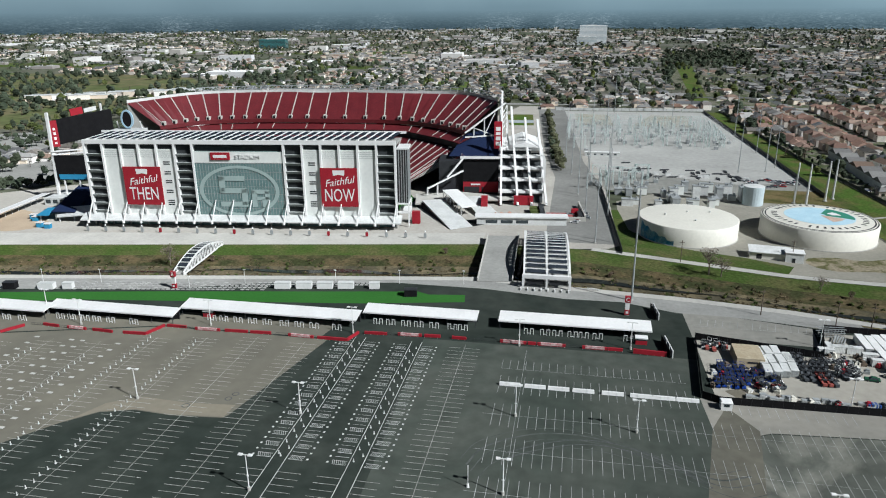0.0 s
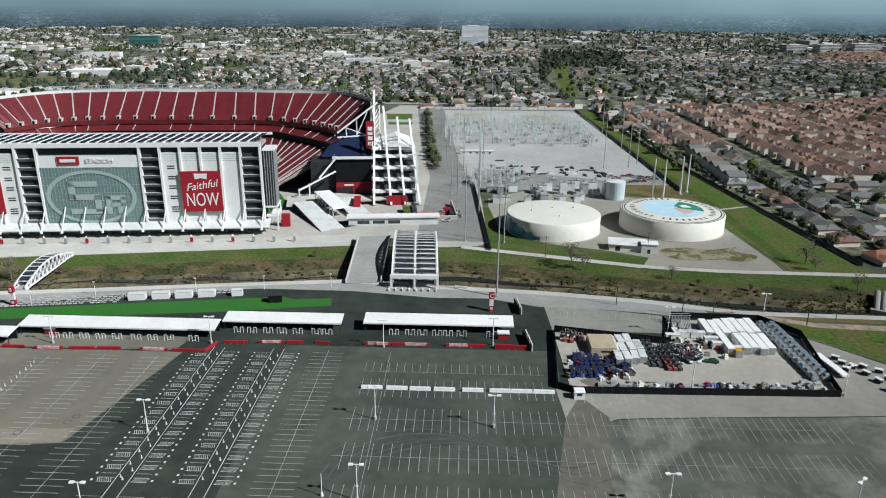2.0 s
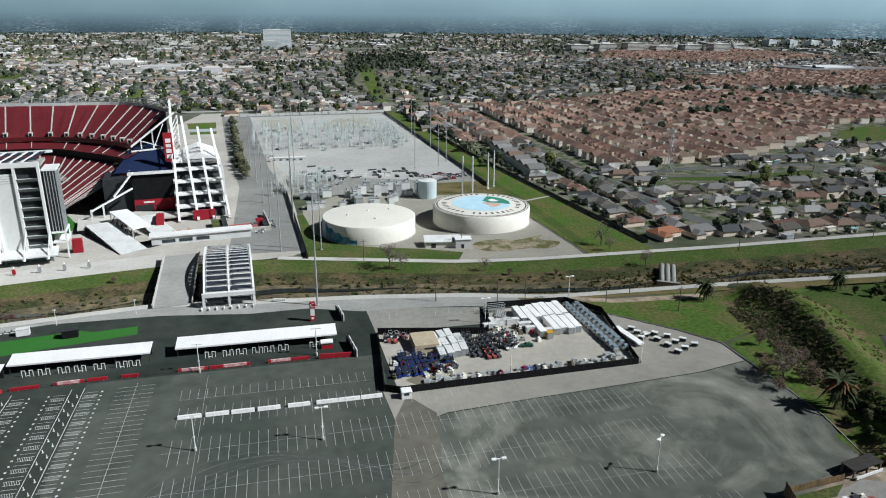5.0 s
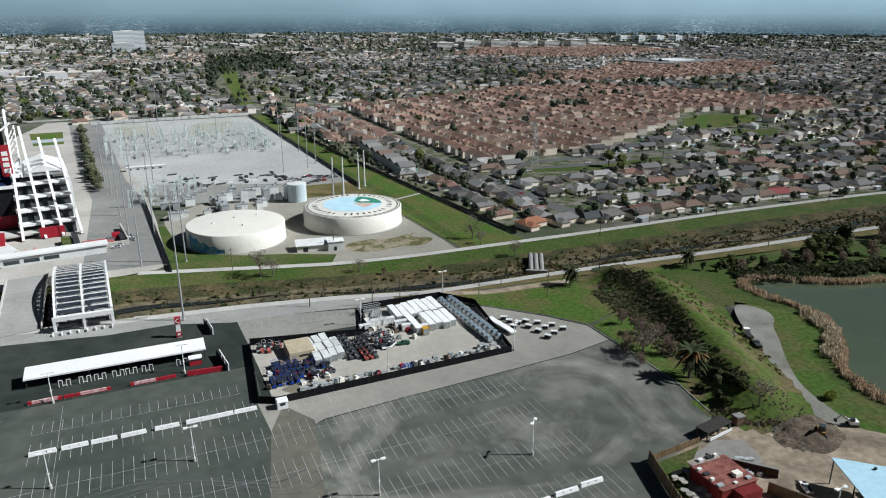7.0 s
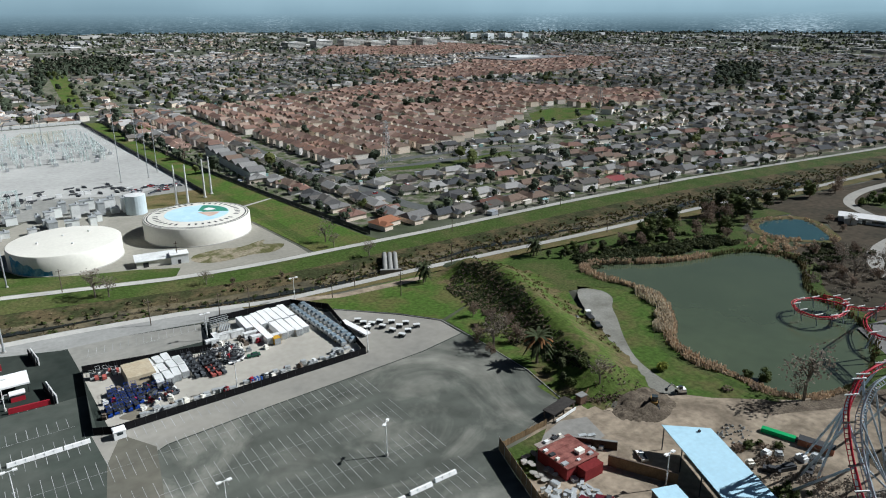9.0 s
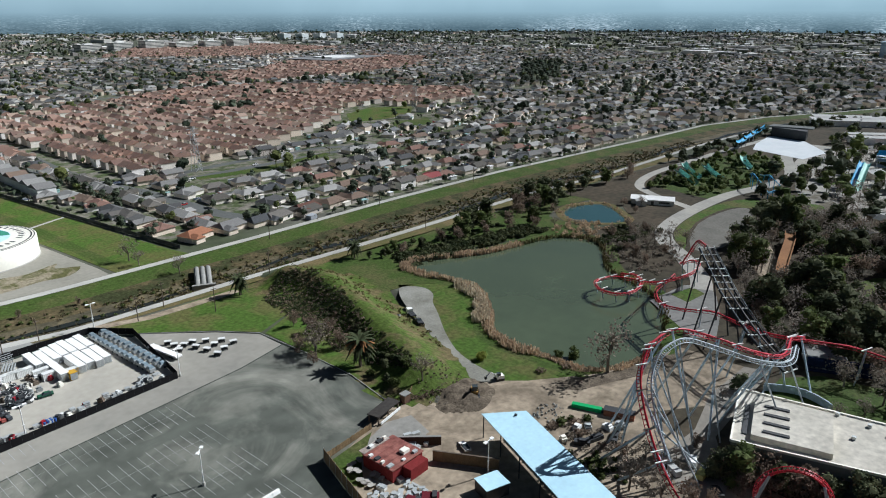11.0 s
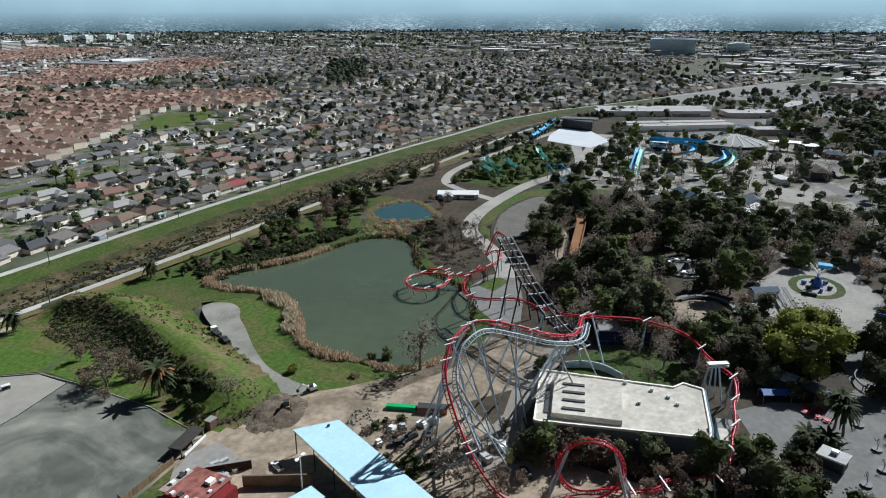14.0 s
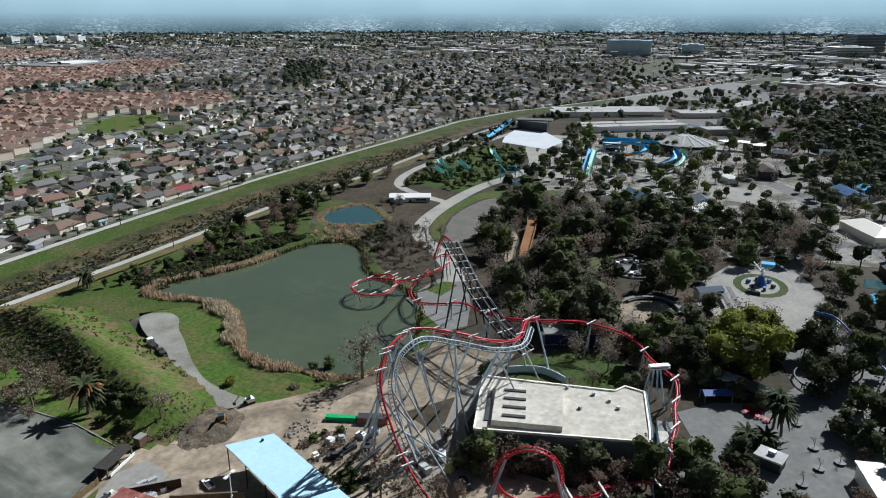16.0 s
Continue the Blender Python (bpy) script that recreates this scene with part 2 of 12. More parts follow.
# ---- geometry helpers ----
class Shape:
    """Vertices and faces of one mesh."""

    def __init__(self):
        self.v, self.f = [], []

    def add(self, verts, faces):
        n = len(self.v)
        self.v.extend(tuple(p) for p in verts)
        self.f.extend(tuple(n + i for i in f) for f in faces)
        return self

    def box(self, x0, y0, z0, x1, y1, z1, m=None):
        vs = [(x, y, z) for z in (z0, z1) for y in (y0, y1) for x in (x0, x1)]
        if m is not None:
            vs = [m @ Vector(p) for p in vs]
        return self.add(vs, [(0, 2, 3, 1), (4, 5, 7, 6), (0, 1, 5, 4), (2, 6, 7, 3), (0, 4, 6, 2), (1, 3, 7, 5)])

    def beam(self, p, q, w, h=None, n=0):
        """A bar from p to q: w by h, or round with n sides and radius w."""
        p, q = Vector(p), Vector(q)
        d = (q - p)
        if d.length < 1e-6:
            return self
        d.normalize()
        side = d.cross(Vector((0, 0, 1)))
        side = side.normalized() if side.length > 1e-3 else Vector((1, 0, 0))
        up = side.cross(d)
        if n:
            ring = [side * (w * math.cos(2 * math.pi * i / n)) + up * (w * math.sin(2 * math.pi * i / n)) for i in range(n)]
        else:
            h = w if h is None else h
            ring = [side * (a * w / 2) + up * (b * h / 2) for a, b in ((-1, -1), (1, -1), (1, 1), (-1, 1))]
        k = len(ring)
        vs = [p + r for r in ring] + [q + r for r in ring]
        fs = [(i, (i + 1) % k, k + (i + 1) % k, k + i) for i in range(k)] + [tuple(range(k))[::-1], tuple(range(k, 2 * k))]
        return self.add(vs, fs)

    def tube(self, pts, w, n=6):
        pts = [Vector(p) for p in pts]
        rings = []
        up0 = Vector((0, 0, 1))
        for i, p in enumerate(pts):
            d = (pts[min(i + 1, len(pts) - 1)] - pts[max(i - 1, 0)]).normalized()
            side = d.cross(up0)
            if side.length < 0.05:
                side = d.cross(Vector((1, 0, 0)))
            side.normalize()
            up = side.cross(d)
            rings.append([p + side * (w * math.cos(2 * math.pi * j / n)) + up * (w * math.sin(2 * math.pi * j / n)) for j in range(n)])
        vs = [v for r in rings for v in r]
        fs = [(i * n + j, i * n + (j + 1) % n, (i + 1) * n + (j + 1) % n, (i + 1) * n + j) for i in range(len(pts) - 1) for j in range(n)]
        return self.add(vs, fs)

    def cyl(self, x, y, z0, z1, r, n=12, r2=None):
        r2 = r if r2 is None else r2
        vs = [(x + r * math.cos(2 * math.pi * i / n), y + r * math.sin(2 * math.pi * i / n), z0) for i in range(n)]
        vs += [(x + r2 * math.cos(2 * math.pi * i / n), y + r2 * math.sin(2 * math.pi * i / n), z1) for i in range(n)]
        return self.add(vs, [(i, (i + 1) % n, n + (i + 1) % n, n + i) for i in range(n)] + [tuple(range(n))[::-1], tuple(range(n, 2 * n))])

    def slab(self, pts, z0, z1):
        """A flat polygon with thickness."""
        n = len(pts)
        area = sum(pts[i][0] * pts[(i + 1) % n][1] - pts[(i + 1) % n][0] * pts[i][1] for i in range(n))
        pts = pts if area > 0 else pts[::-1]
        vs = [(x, y, z0) for x, y in pts] + [(x, y, z1) for x, y in pts]
        return self.add(vs, [tuple(range(n))[::-1], tuple(range(n, 2 * n))] + [(i, (i + 1) % n, n + (i + 1) % n, n + i) for i in range(n)])

    def quad(self, a, b, c, d):
        return self.add((a, b, c, d), [(0, 1, 2, 3)])

    def mesh(self, name, material, smooth=False):
        me = bpy.data.meshes.new(name)
        me.from_pydata(self.v, [], self.f)
        me.materials.append(material)
        if smooth:
            me.polygons.foreach_set("use_smooth", [True] * len(me.polygons))
        me.update()
        return me


def part(name, shape, material, parent, label="", smooth=False):
    ob = new(name, shape.mesh(name, material, smooth) if isinstance(shape, Shape) else shape)
    ob.parent = parent
    return tagged(ob, label)


def thing(name, label, category, m=None, group="", kind=""):
    ob = new(name)
    ob.empty_display_size = 0.5
    if m is not None:
        ob.matrix_world = m
    return tagged(ob, label, category, group, kind)


def solo(name, shape, material, label, category, group="", kind="", smooth=False):
    return tagged(new(name, shape.mesh(name, material, smooth)), label, category, group, kind)


def lerp(poly, x):
    """y of a polyline at x."""
    if x <= poly[0][0]:
        (a, b), (c, d) = poly[0], poly[1]
    elif x >= poly[-1][0]:
        (a, b), (c, d) = poly[-2], poly[-1]
    else:
        for (a, b), (c, d) in zip(poly, poly[1:]):
            if a <= x <= c:
                break
    return b + (d - b) * (x - a) / (c - a)


def inside(poly, x, y):
    hit = False
    for (x0, y0), (x1, y1) in zip(poly, poly[1:] + poly[:1]):
        if (y0 > y) != (y1 > y) and x < x0 + (x1 - x0) * (y - y0) / (y1 - y0):
            hit = not hit
    return hit


def edge_dist(poly, x, y, closed=True):
    best = 1e9
    for (x0, y0), (x1, y1) in zip(poly, poly[1:] + (poly[:1] if closed else [])):
        dx, dy = x1 - x0, y1 - y0
        k = max(0, min(1, ((x - x0) * dx + (y - y0) * dy) / (dx * dx + dy * dy)))
        best = min(best, math.hypot(x - x0 - k * dx, y - y0 - k * dy))
    return best


def smooth_loop(poly, steps=4):
    """A rounded closed outline through the points."""
    n, out = len(poly), []
    for i in range(n):
        p0, p1, p2, p3 = (Vector(poly[(i + k - 1) % n]) for k in range(4))
        for s in range(steps):
            t = s / steps
            out.append(tuple(0.5 * ((2 * p1) + (p2 - p0) * t + (2 * p0 - 5 * p1 + 4 * p2 - p3) * t * t + (3 * p1 - p0 - 3 * p2 + p3) * t ** 3)))
    return out


def smooth_line(pts, steps=6):
    """A rounded open line through the points."""
    pts = [Vector(p) for p in pts]
    pts = [2 * pts[0] - pts[1]] + pts + [2 * pts[-1] - pts[-2]]
    out = []
    for i in range(1, len(pts) - 2):
        p0, p1, p2, p3 = pts[i - 1:i + 3]
        for s in range(steps):
            t = s / steps
            out.append(0.5 * ((2 * p1) + (p2 - p0) * t + (2 * p0 - 5 * p1 + 4 * p2 - p3) * t * t + (3 * p1 - p0 - 3 * p2 + p3) * t ** 3))
    return out + [pts[-2]]


def ribbon(line, width, z):
    """A strip of ground of the given width along a line of (x, y)."""
    s = Shape()
    pts = [Vector(p[:2]) for p in line]
    left, right = [], []
    for i, p in enumerate(pts):
        d = (pts[min(i + 1, len(pts) - 1)] - pts[max(i - 1, 0)]).normalized()
        nrm = Vector((-d.y, d.x)) * (width / 2)
        left.append(p + nrm)
        right.append(p - nrm)
    vs = [(p.x, p.y, z(p.x, p.y) if callable(z) else z) for p in left] + [(p.x, p.y, z(p.x, p.y) if callable(z) else z) for p in right]
    n = len(pts)
    return s.add(vs, [(i, n + i, n + i + 1, i + 1) for i in range(n - 1)])

# ---- the lie of the land ----
CREEK_S = [(-1100, 125), (-504, 220), (-257, 260.5), (-179, 273), (-102, 285.5), (-38, 295), (2, 290), (47, 286), (89, 279), (127, 269), (205, 266.5), (290, 261), (378, 258), (422, 256), (498, 245), (673, 238), (785, 227), (888, 197), (985, 148), (1140, 72), (1560, -110)]
CREEK_N = [(-1100, 170), (-504, 264), (-292, 299), (-174, 319), (-44, 341.5), (6, 342), (30, 335), (52, 329), (99, 316), (137, 312), (240, 310), (341, 311), (463, 307), (600, 293), (680, 284), (786, 276), (895, 243), (992, 193), (1164, 111), (1560, -70)]
POND = smooth_loop([(258, 214), (268, 220), (280, 214), (302, 201), (344, 190), (354, 170), (340, 157), (318, 142), (300, 111), (266, 93), (244, 92), (227, 100), (225, 121), (227, 142), (243, 156), (260, 177)])
POND_B = smooth_loop([(380, 199), (384, 188), (398, 175), (412, 186), (424, 204), (408, 214), (392, 212)])
RIDGE = [(212, 246), (217, 228), (208, 201), (199.5, 177), (191, 154), (185, 143)]
RIDGE_UP = [(p[1], p[0]) for p in RIDGE[::-1]]


def creek_u(x, y):
    a, b = lerp(CREEK_S, x), lerp(CREEK_N, x)
    return (y - a) / (b - a)


def height(x, y):
    """The ground's height: creek bed, pond bed and the grassy mound."""
    z = 0.0
    if -1100 < x < 1500:
        u = creek_u(x, y)
        if 0 < u < 1:
            bed = 1.0 if 0.17 < u < 0.42 else (u / 0.17 if u <= 0.17 else (1 - u) / 0.58)
            z -= 3.2 * bed
    if 160 < x < 262 and 120 < y < 275:
        d = edge_dist(RIDGE, x, y, False)
        z += max(0.0, 7.6 * math.exp(-(d / (10.4 if x > lerp(RIDGE_UP, y) else 9.5)) ** 2) - 0.6)
    for pool in (POND, POND_B):
        if 215 < x < 430 and 85 < y < 225 and inside(pool, x, y):
            z -= min(2.4, 0.5 * edge_dist(pool, x, y) + 0.4)
    return z


def covered(x, y):
    """True where a surface of its own lies over the sheet of ground."""
    return 0.0 <= creek_u(x, y) <= 1.0 or (165 < x < 240 and 130 < y < 256 and edge_dist(RIDGE, x, y, False) < 24)


def spaced(lo, a, b, hi, step):
    out, v, s = [a + step * i for i in range(int((b - a) / step) + 1)], b, step
    while v < hi:
        s *= 1.35
        v += s
        out.append(min(v, hi))
    low, v, s = [], a, step
    while v > lo:
        s *= 1.35
        v -= s
        low.append(max(v, lo))
    return low[::-1] + out


_xs, _ys = spaced(-4900, -300, 700, 4900, 5.0), spaced(-1500, 60, 350, 4900, 5.0)
_g = Shape()
_g.v = [(x, y, height(x, y) - (1.6 if covered(x, y) else 0.12)) for y in _ys for x in _xs]
_nx = len(_xs)
_g.f = [(j * _nx + i, j * _nx + i + 1, (j + 1) * _nx + i + 1, (j + 1) * _nx + i) for j in range(len(_ys) - 1) for i in range(_nx - 1)]
solo("ground", _g, GROUND, "flat suburban ground with grass and bare patches", "ground", kind="structure")


def flat(name, pts, material, z, label, category, kind="structure", thick=0.1):
    return solo(name, Shape().slab(pts, z - thick, z), material, label, category, kind=kind)


# the creek's banks, as cross-sections along it
def bank(name, u0, u1, cuts, material, label, x0=-1080, x1=1500, dz=0.0):
    s, rows = Shape(), []
    xs = [x0 + 9 * i for i in range(int((x1 - x0) / 9) + 1)]
    for x in xs:
        a, b = lerp(CREEK_S, x), lerp(CREEK_N, x)
        for k in range(cuts + 1):
            u = u0 + (u1 - u0) * k / cuts
            y = a + (b - a) * u
            wob = 0.5 * noise.noise((x * 0.07, y * 0.11, 3.1)) if 0 < k < cuts or 0.05 < u < 0.95 else 0.0
            s.v.append((x, y, height(x, y + 1e-4) + wob * 0.5 + dz))
    n = cuts + 1
    s.f = [(i * n + k, (i + 1) * n + k, (i + 1) * n + k + 1, i * n + k + 1) for i in range(len(xs) - 1) for k in range(cuts)]
    return solo(name, s, material, label, "bank", kind="structure", smooth=True)


bank("creek_bank_south", 0.0, 0.17, 3, GRASS_DRY, "dry weedy south bank of the creek")
bank("creek_bed", 0.17, 0.46, 6, MUD, "muddy brown creek bed with weeds")
WEEDY = mat("weedy_slope", (0.042, 0.048, 0.020), (0.11, 0.086, 0.046), big=0.08, fine=0.7, var=0.45, bump=0.8, contrast=(0.42, 0.6))
bank("creek_slope_weeds", 0.46, 0.72, 4, WEEDY, "weedy lower slope of the north bank")
bank("creek_bank_north", 0.72, 1.0, 5, GRASS, "green grassy north bank of the creek")
_w = Shape()
_xs2 = [-1080 + 6 * i for i in range(430)]
for x in _xs2:
    a, b = lerp(CREEK_S, x), lerp(CREEK_N, x)
    c = 0.27 + 0.05 * math.sin(x * 0.031) + 0.03 * math.sin(x * 0.11)
    h = 0.028 + 0.022 * math.sin(x * 0.05 + 1)
    _w.v += [(x, a + (b - a) * (c - h), -2.75), (x, a + (b - a) * (c + h), -2.75)]
_w.f = [(2 * i, 2 * i + 2, 2 * i + 3, 2 * i + 1) for i in range(len(_xs2) - 1)]
solo("creek_water", _w, WATER_D, "narrow dark water in the creek", "water", kind="structure")

# the pond
solo("pond_water", Shape().add([(x, y, -0.45) for x, y in POND], [tuple(range(len(POND)))]), WATER, "still murky green pond", "water", kind="structure")
solo("small_pond_water", Shape().add([(x, y, -0.45) for x, y in POND_B], [tuple(range(len(POND_B)))]), WATER2, "small blue-green pond", "water", kind="structure")

# car park and its different ages of asphalt
LOT = [(-700, -80), (60, -80), (118, 60), (130, 118), (134, 130), (166, 139), (170.5, 160), (171, 185), (170, 210), (160, 224), (141, 244), (128, 259), (95, 262), (42, 276), (0, 287), (-38, 292), (-102, 282), (-179, 270), (-257, 257), (-504, 217), (-700, 185)]
flat("parking_lot", LOT, ASPHALT, 0.0, "wide dark asphalt parking lot with painted stalls", "parking lot")
flat("tan_pavement", [(-84.5, 222), (-96.5, 168.5), (-97.5, 166.7), (-114, 165.2), (-126, 166), (-136, 163), (-144, 155.2), (-153, 143.5), (-166, 131), (-196, 112), (-420, 60), (-420, 190), (-230, 200), (-208, 206), (-150, 222)], ASPHALT_TAN, 0.02, "weathered tan asphalt field of the parking lot", "pavement")
flat("sandy_pavement", [(-97, 174), (-97.6, 167.2), (-114, 165.7), (-126, 166.4), (-136, 163.5), (-144, 155.8), (-150, 148), (-141, 160), (-137, 168), (-128, 173.5), (-112, 172.5)], ASPHALT_SAND, 0.035, "pale sandy strip of asphalt", "pavement")
flat("canopy_pavement_tan", [(-88, 223), (-84.5, 238), (-150, 236), (-150, 228), (-204, 226), (-260, 220), (-260, 204), (-208, 207), (-150, 223)], ASPHALT_TAN, 0.024, "tan asphalt below the gate canopies", "pavement")
flat("older_pavement", [(-50, 229), (46, 229), (44, 186), (37, 150), (34, 60), (-44, 60)], mat("grey_green_asphalt", (0.050, 0.061, 0.051), (0.080, 0.088, 0.075), big=0.03, fine=0.2, var=0.2, warp=1.0), 0.012, "older grey-green asphalt of the parking lot", "pavement")
flat("seam_pavement", [(33, 60), (47, 60), (51, 151), (57, 187), (50, 199), (44, 186), (37, 150)], mat("tan_seam_asphalt", (0.15, 0.142, 0.113), (0.115, 0.111, 0.09), big=0.05, fine=0.3, var=0.15), 0.024, "tan strip between two ages of asphalt", "pavement")
flat("stained_pavement", [(51, 62), (118, 60), (130, 118), (134, 130), (166, 139), (170.5, 160), (171, 185), (170, 196), (150, 192), (120, 190), (86, 188), (60, 186), (51, 182)], ASPHALT_STAIN, 0.02, "cloudy water-stained grey asphalt", "pavement")
flat("worn_pavement", [(51, 182), (60, 186.5), (86, 188.5), (120, 190.5), (150, 192.5), (170, 196.5), (170, 210), (160, 224), (141, 244), (136, 244), (132, 202), (48, 201), (43, 203), (44, 186)], mat("pale_apron_asphalt", (0.31, 0.295, 0.255), (0.245, 0.236, 0.208), big=0.05, fine=0.4, var=0.12), 0.022, "pale worn asphalt apron beside the storage yard", "pavement")
flat("yard_pavement", [(48, 201), (132, 202), (137, 244), (128, 257), (95, 259), (90, 236), (47, 245)], mat("yard_asphalt", (0.42, 0.395, 0.34), (0.34, 0.324, 0.28), big=0.05, fine=0.4, var=0.12), 0.026, "pale grey asphalt of the storage yard", "pavement")
flat("side_stall_pavement", [(47, 247), (90, 246), (92, 262), (46, 272)], mat("stall_asphalt", (0.27, 0.262, 0.232), (0.215, 0.213, 0.19), big=0.06, fine=0.4, var=0.12), 0.021, "worn grey asphalt beside the yard", "pavement")
flat("turf_strip", [(-420, 190), (-420, 212), (-240, 241.8), (-168, 255), (-62, 273), (-57, 270.5), (-41.5, 272.5), (-40.5, 265), (-82, 256.5), (-155, 246.5), (-206, 239.5), (-231, 231)], TURF, 0.03, "bright green artificial turf strip", "turf")

# creekside promenade, kerb and plaza
_conc = [(x, lerp(CREEK_S, x) - 0.2) for x in (-500, -257, -179, -102, -38, 2, 47, 89, 110)]
_conc2 = [(112, 262), (95, 263), (64, 268), (44, 268.5), (23, 276), (0, 275.5), (-34, 281), (-74, 281.5), (-128, 272.5), (-170, 258), (-243, 245), (-500, 205)]
flat("promenade", _conc + _conc2, CONCRETE_D, 0.024, "pale concrete promenade along the creek", "pavement")
solo("creek_path", ribbon([(x, lerp(CREEK_S, x) - 2.6) for x in range(-500, 1500, 12)], 4.2, lambda x, y: 0.05), CONCRETE, "pale gravel path along the south bank", "path", kind="structure")
solo("levee_road", ribbon([(x, lerp(CREEK_N, x) + 2.6) for x in range(12, 1500, 12)], 4.6, lambda x, y: 0.06), CONCRETE, "pale gravel levee road on the north bank", "road", kind="structure")
_p = [(x, lerp(CREEK_N, x) + 0.1) for x in (-600, -504, -292, -174, -44, 6)]
flat("stadium_plaza", _p + [(20, 345), (27, 352), (22, 480), (18, 540), (-40, 900), (-70, 900), (-110, 700), (-250, 560), (-335, 432), (-378, 396), (-600, 335)], mat("plaza_concrete", (0.40, 0.38, 0.34), (0.33, 0.315, 0.28), big=0.04, fine=0.5, var=0.1), 0.012, "pale concrete plaza round the stadium", "plaza")
_q = [(x, lerp(CREEK_N, x) + 0.3) for x in (-600, -504, -292, -174, -44)]
flat("riverwalk", _q + [(-44, 361), (-92, 352), (-153, 342), (-246, 328), (-308, 317), (-600, 275)], CONCRETE, 0.05, "pale concrete walk above the creek", "pavement", thick=0.4)
flat("west_lot", [(-392, 398), (-346, 436), (-372, 520), (-455, 640), (-520, 640), (-640, 560), (-640, 400)], mat("pale_lot_asphalt", (0.27, 0.27, 0.25), (0.21, 0.21, 0.195), big=0.03, fine=0.3, var=0.12), 0.01, "pale grey parking lot behind the stadium", "parking lot")
flat("tan_court", smooth_loop([(-346, 356), (-329, 361), (-307, 349), (-292, 334), (-308, 320), (-336, 330)], 3), mat("tan_court_paving", (0.40, 0.32, 0.23), (0.34, 0.27, 0.195), big=0.06, var=0.1), 0.056, "tan paved court before the stadium gate", "pavement")
flat("stadium_side_road", [(-12, 352), (24, 352), (20, 480), (8, 560), (-16, 900), (-48, 900), (-26, 620), (-12, 500)], mat("pale_service_asphalt", (0.225, 0.225, 0.21), (0.18, 0.18, 0.168), big=0.04, fine=0.4, var=0.12), 0.04, "pale grey asphalt service road", "road")

# grass beyond the creek
flat("tank_field", [(x, lerp(CREEK_N, x) + 5.4) for x in (27, 52, 99, 137, 163)] + [(163, 330), (158, 400), (150, 470), (60, 470), (28, 440)], mat("tank_yard_gravel", (0.30, 0.285, 0.24), (0.25, 0.24, 0.20), big=0.05, fine=0.5, var=0.12), 0.0, "pale gravel yard round the water tanks", "ground")
flat("tank_grass", [(x, lerp(CREEK_N, x) + 5.6) for x in (27, 52, 80, 99)] + [(104, 332), (84, 342), (62, 349), (44, 358), (32, 380), (28, 420), (24, 420), (26, 350)], GRASS, 0.02, "patchy grass beside the water tanks", "lawn")
flat("tank_grass_east", smooth_loop([(112, 336), (122, 329), (138, 331), (150, 329), (159, 338), (150, 344), (153, 351), (138, 346), (128, 349), (114, 346)], 3), mat("trodden_dry_grass", (0.10, 0.10, 0.04), (0.27, 0.235, 0.165), big=0.12, fine=0.8, var=0.35, warp=1.0, contrast=(0.42, 0.58)), 0.02, "dry grass patch beside the water tanks", "lawn")
flat("weedy_lot", [(112, 452), (160, 446), (162, 486), (116, 486)], GRASS_DRY, 0.036, "weedy brown patch behind the water tanks", "ground")
flat("greenbelt", [(166, lerp(CREEK_N, 166) + 5.4), (203, lerp(CREEK_N, 203) + 5.4), (200, 330), (190, 437), (177, 586), (164, 870), (150, 870), (155, 600), (158, 470), (160, 400), (165, 331)], GRASS_B, 0.015, "mown bright green strip between the yards and the houses", "lawn")
flat("greenbelt_ditch", [(167, 330), (173, 326), (172, 420), (165, 520), (153, 800), (150, 800), (159, 520), (164, 420)], GRASS, 0.03, "darker weedy ditch in the green strip", "ditch")
flat("greenbelt_path", [(163, 420), (190, 432), (190, 434), (163, 423)], CONCRETE, 0.05, "narrow pale path across the green strip", "path")
flat("substation_gravel", [(-6, 545), (20, 520), (60, 505), (118, 480), (160, 520), (160, 600), (146, 868), (-16, 862), (-24, 830)], SUBGRAVEL, 0.0, "pale crushed rock of the electrical substation", "ground")
flat("substation_asphalt", [(22, 470), (112, 455), (160, 490), (160, 520), (118, 496), (60, 520), (20, 535)], mat("grey_yard_gravel", (0.27, 0.268, 0.245), (0.215, 0.215, 0.195), big=0.05, fine=0.4, var=0.18), 0.02, "grey gravelled service road beside the substation", "road")
SUBWEED = mat("sparse_yard_weeds", (0.27, 0.265, 0.20), (0.36, 0.35, 0.30), big=0.05, fine=0.3, var=0.2)
flat("substation_weeds_west", [(2, 752), (40, 752), (36, 834), (-2, 838)], SUBWEED, 0.02, "thin weeds on the crushed rock of the substation", "ground")
flat("substation_weeds", [(57, 752), (118, 752), (122, 834), (84, 836)], SUBWEED, 0.02, "sparse grass at the back of the substation", "ground")

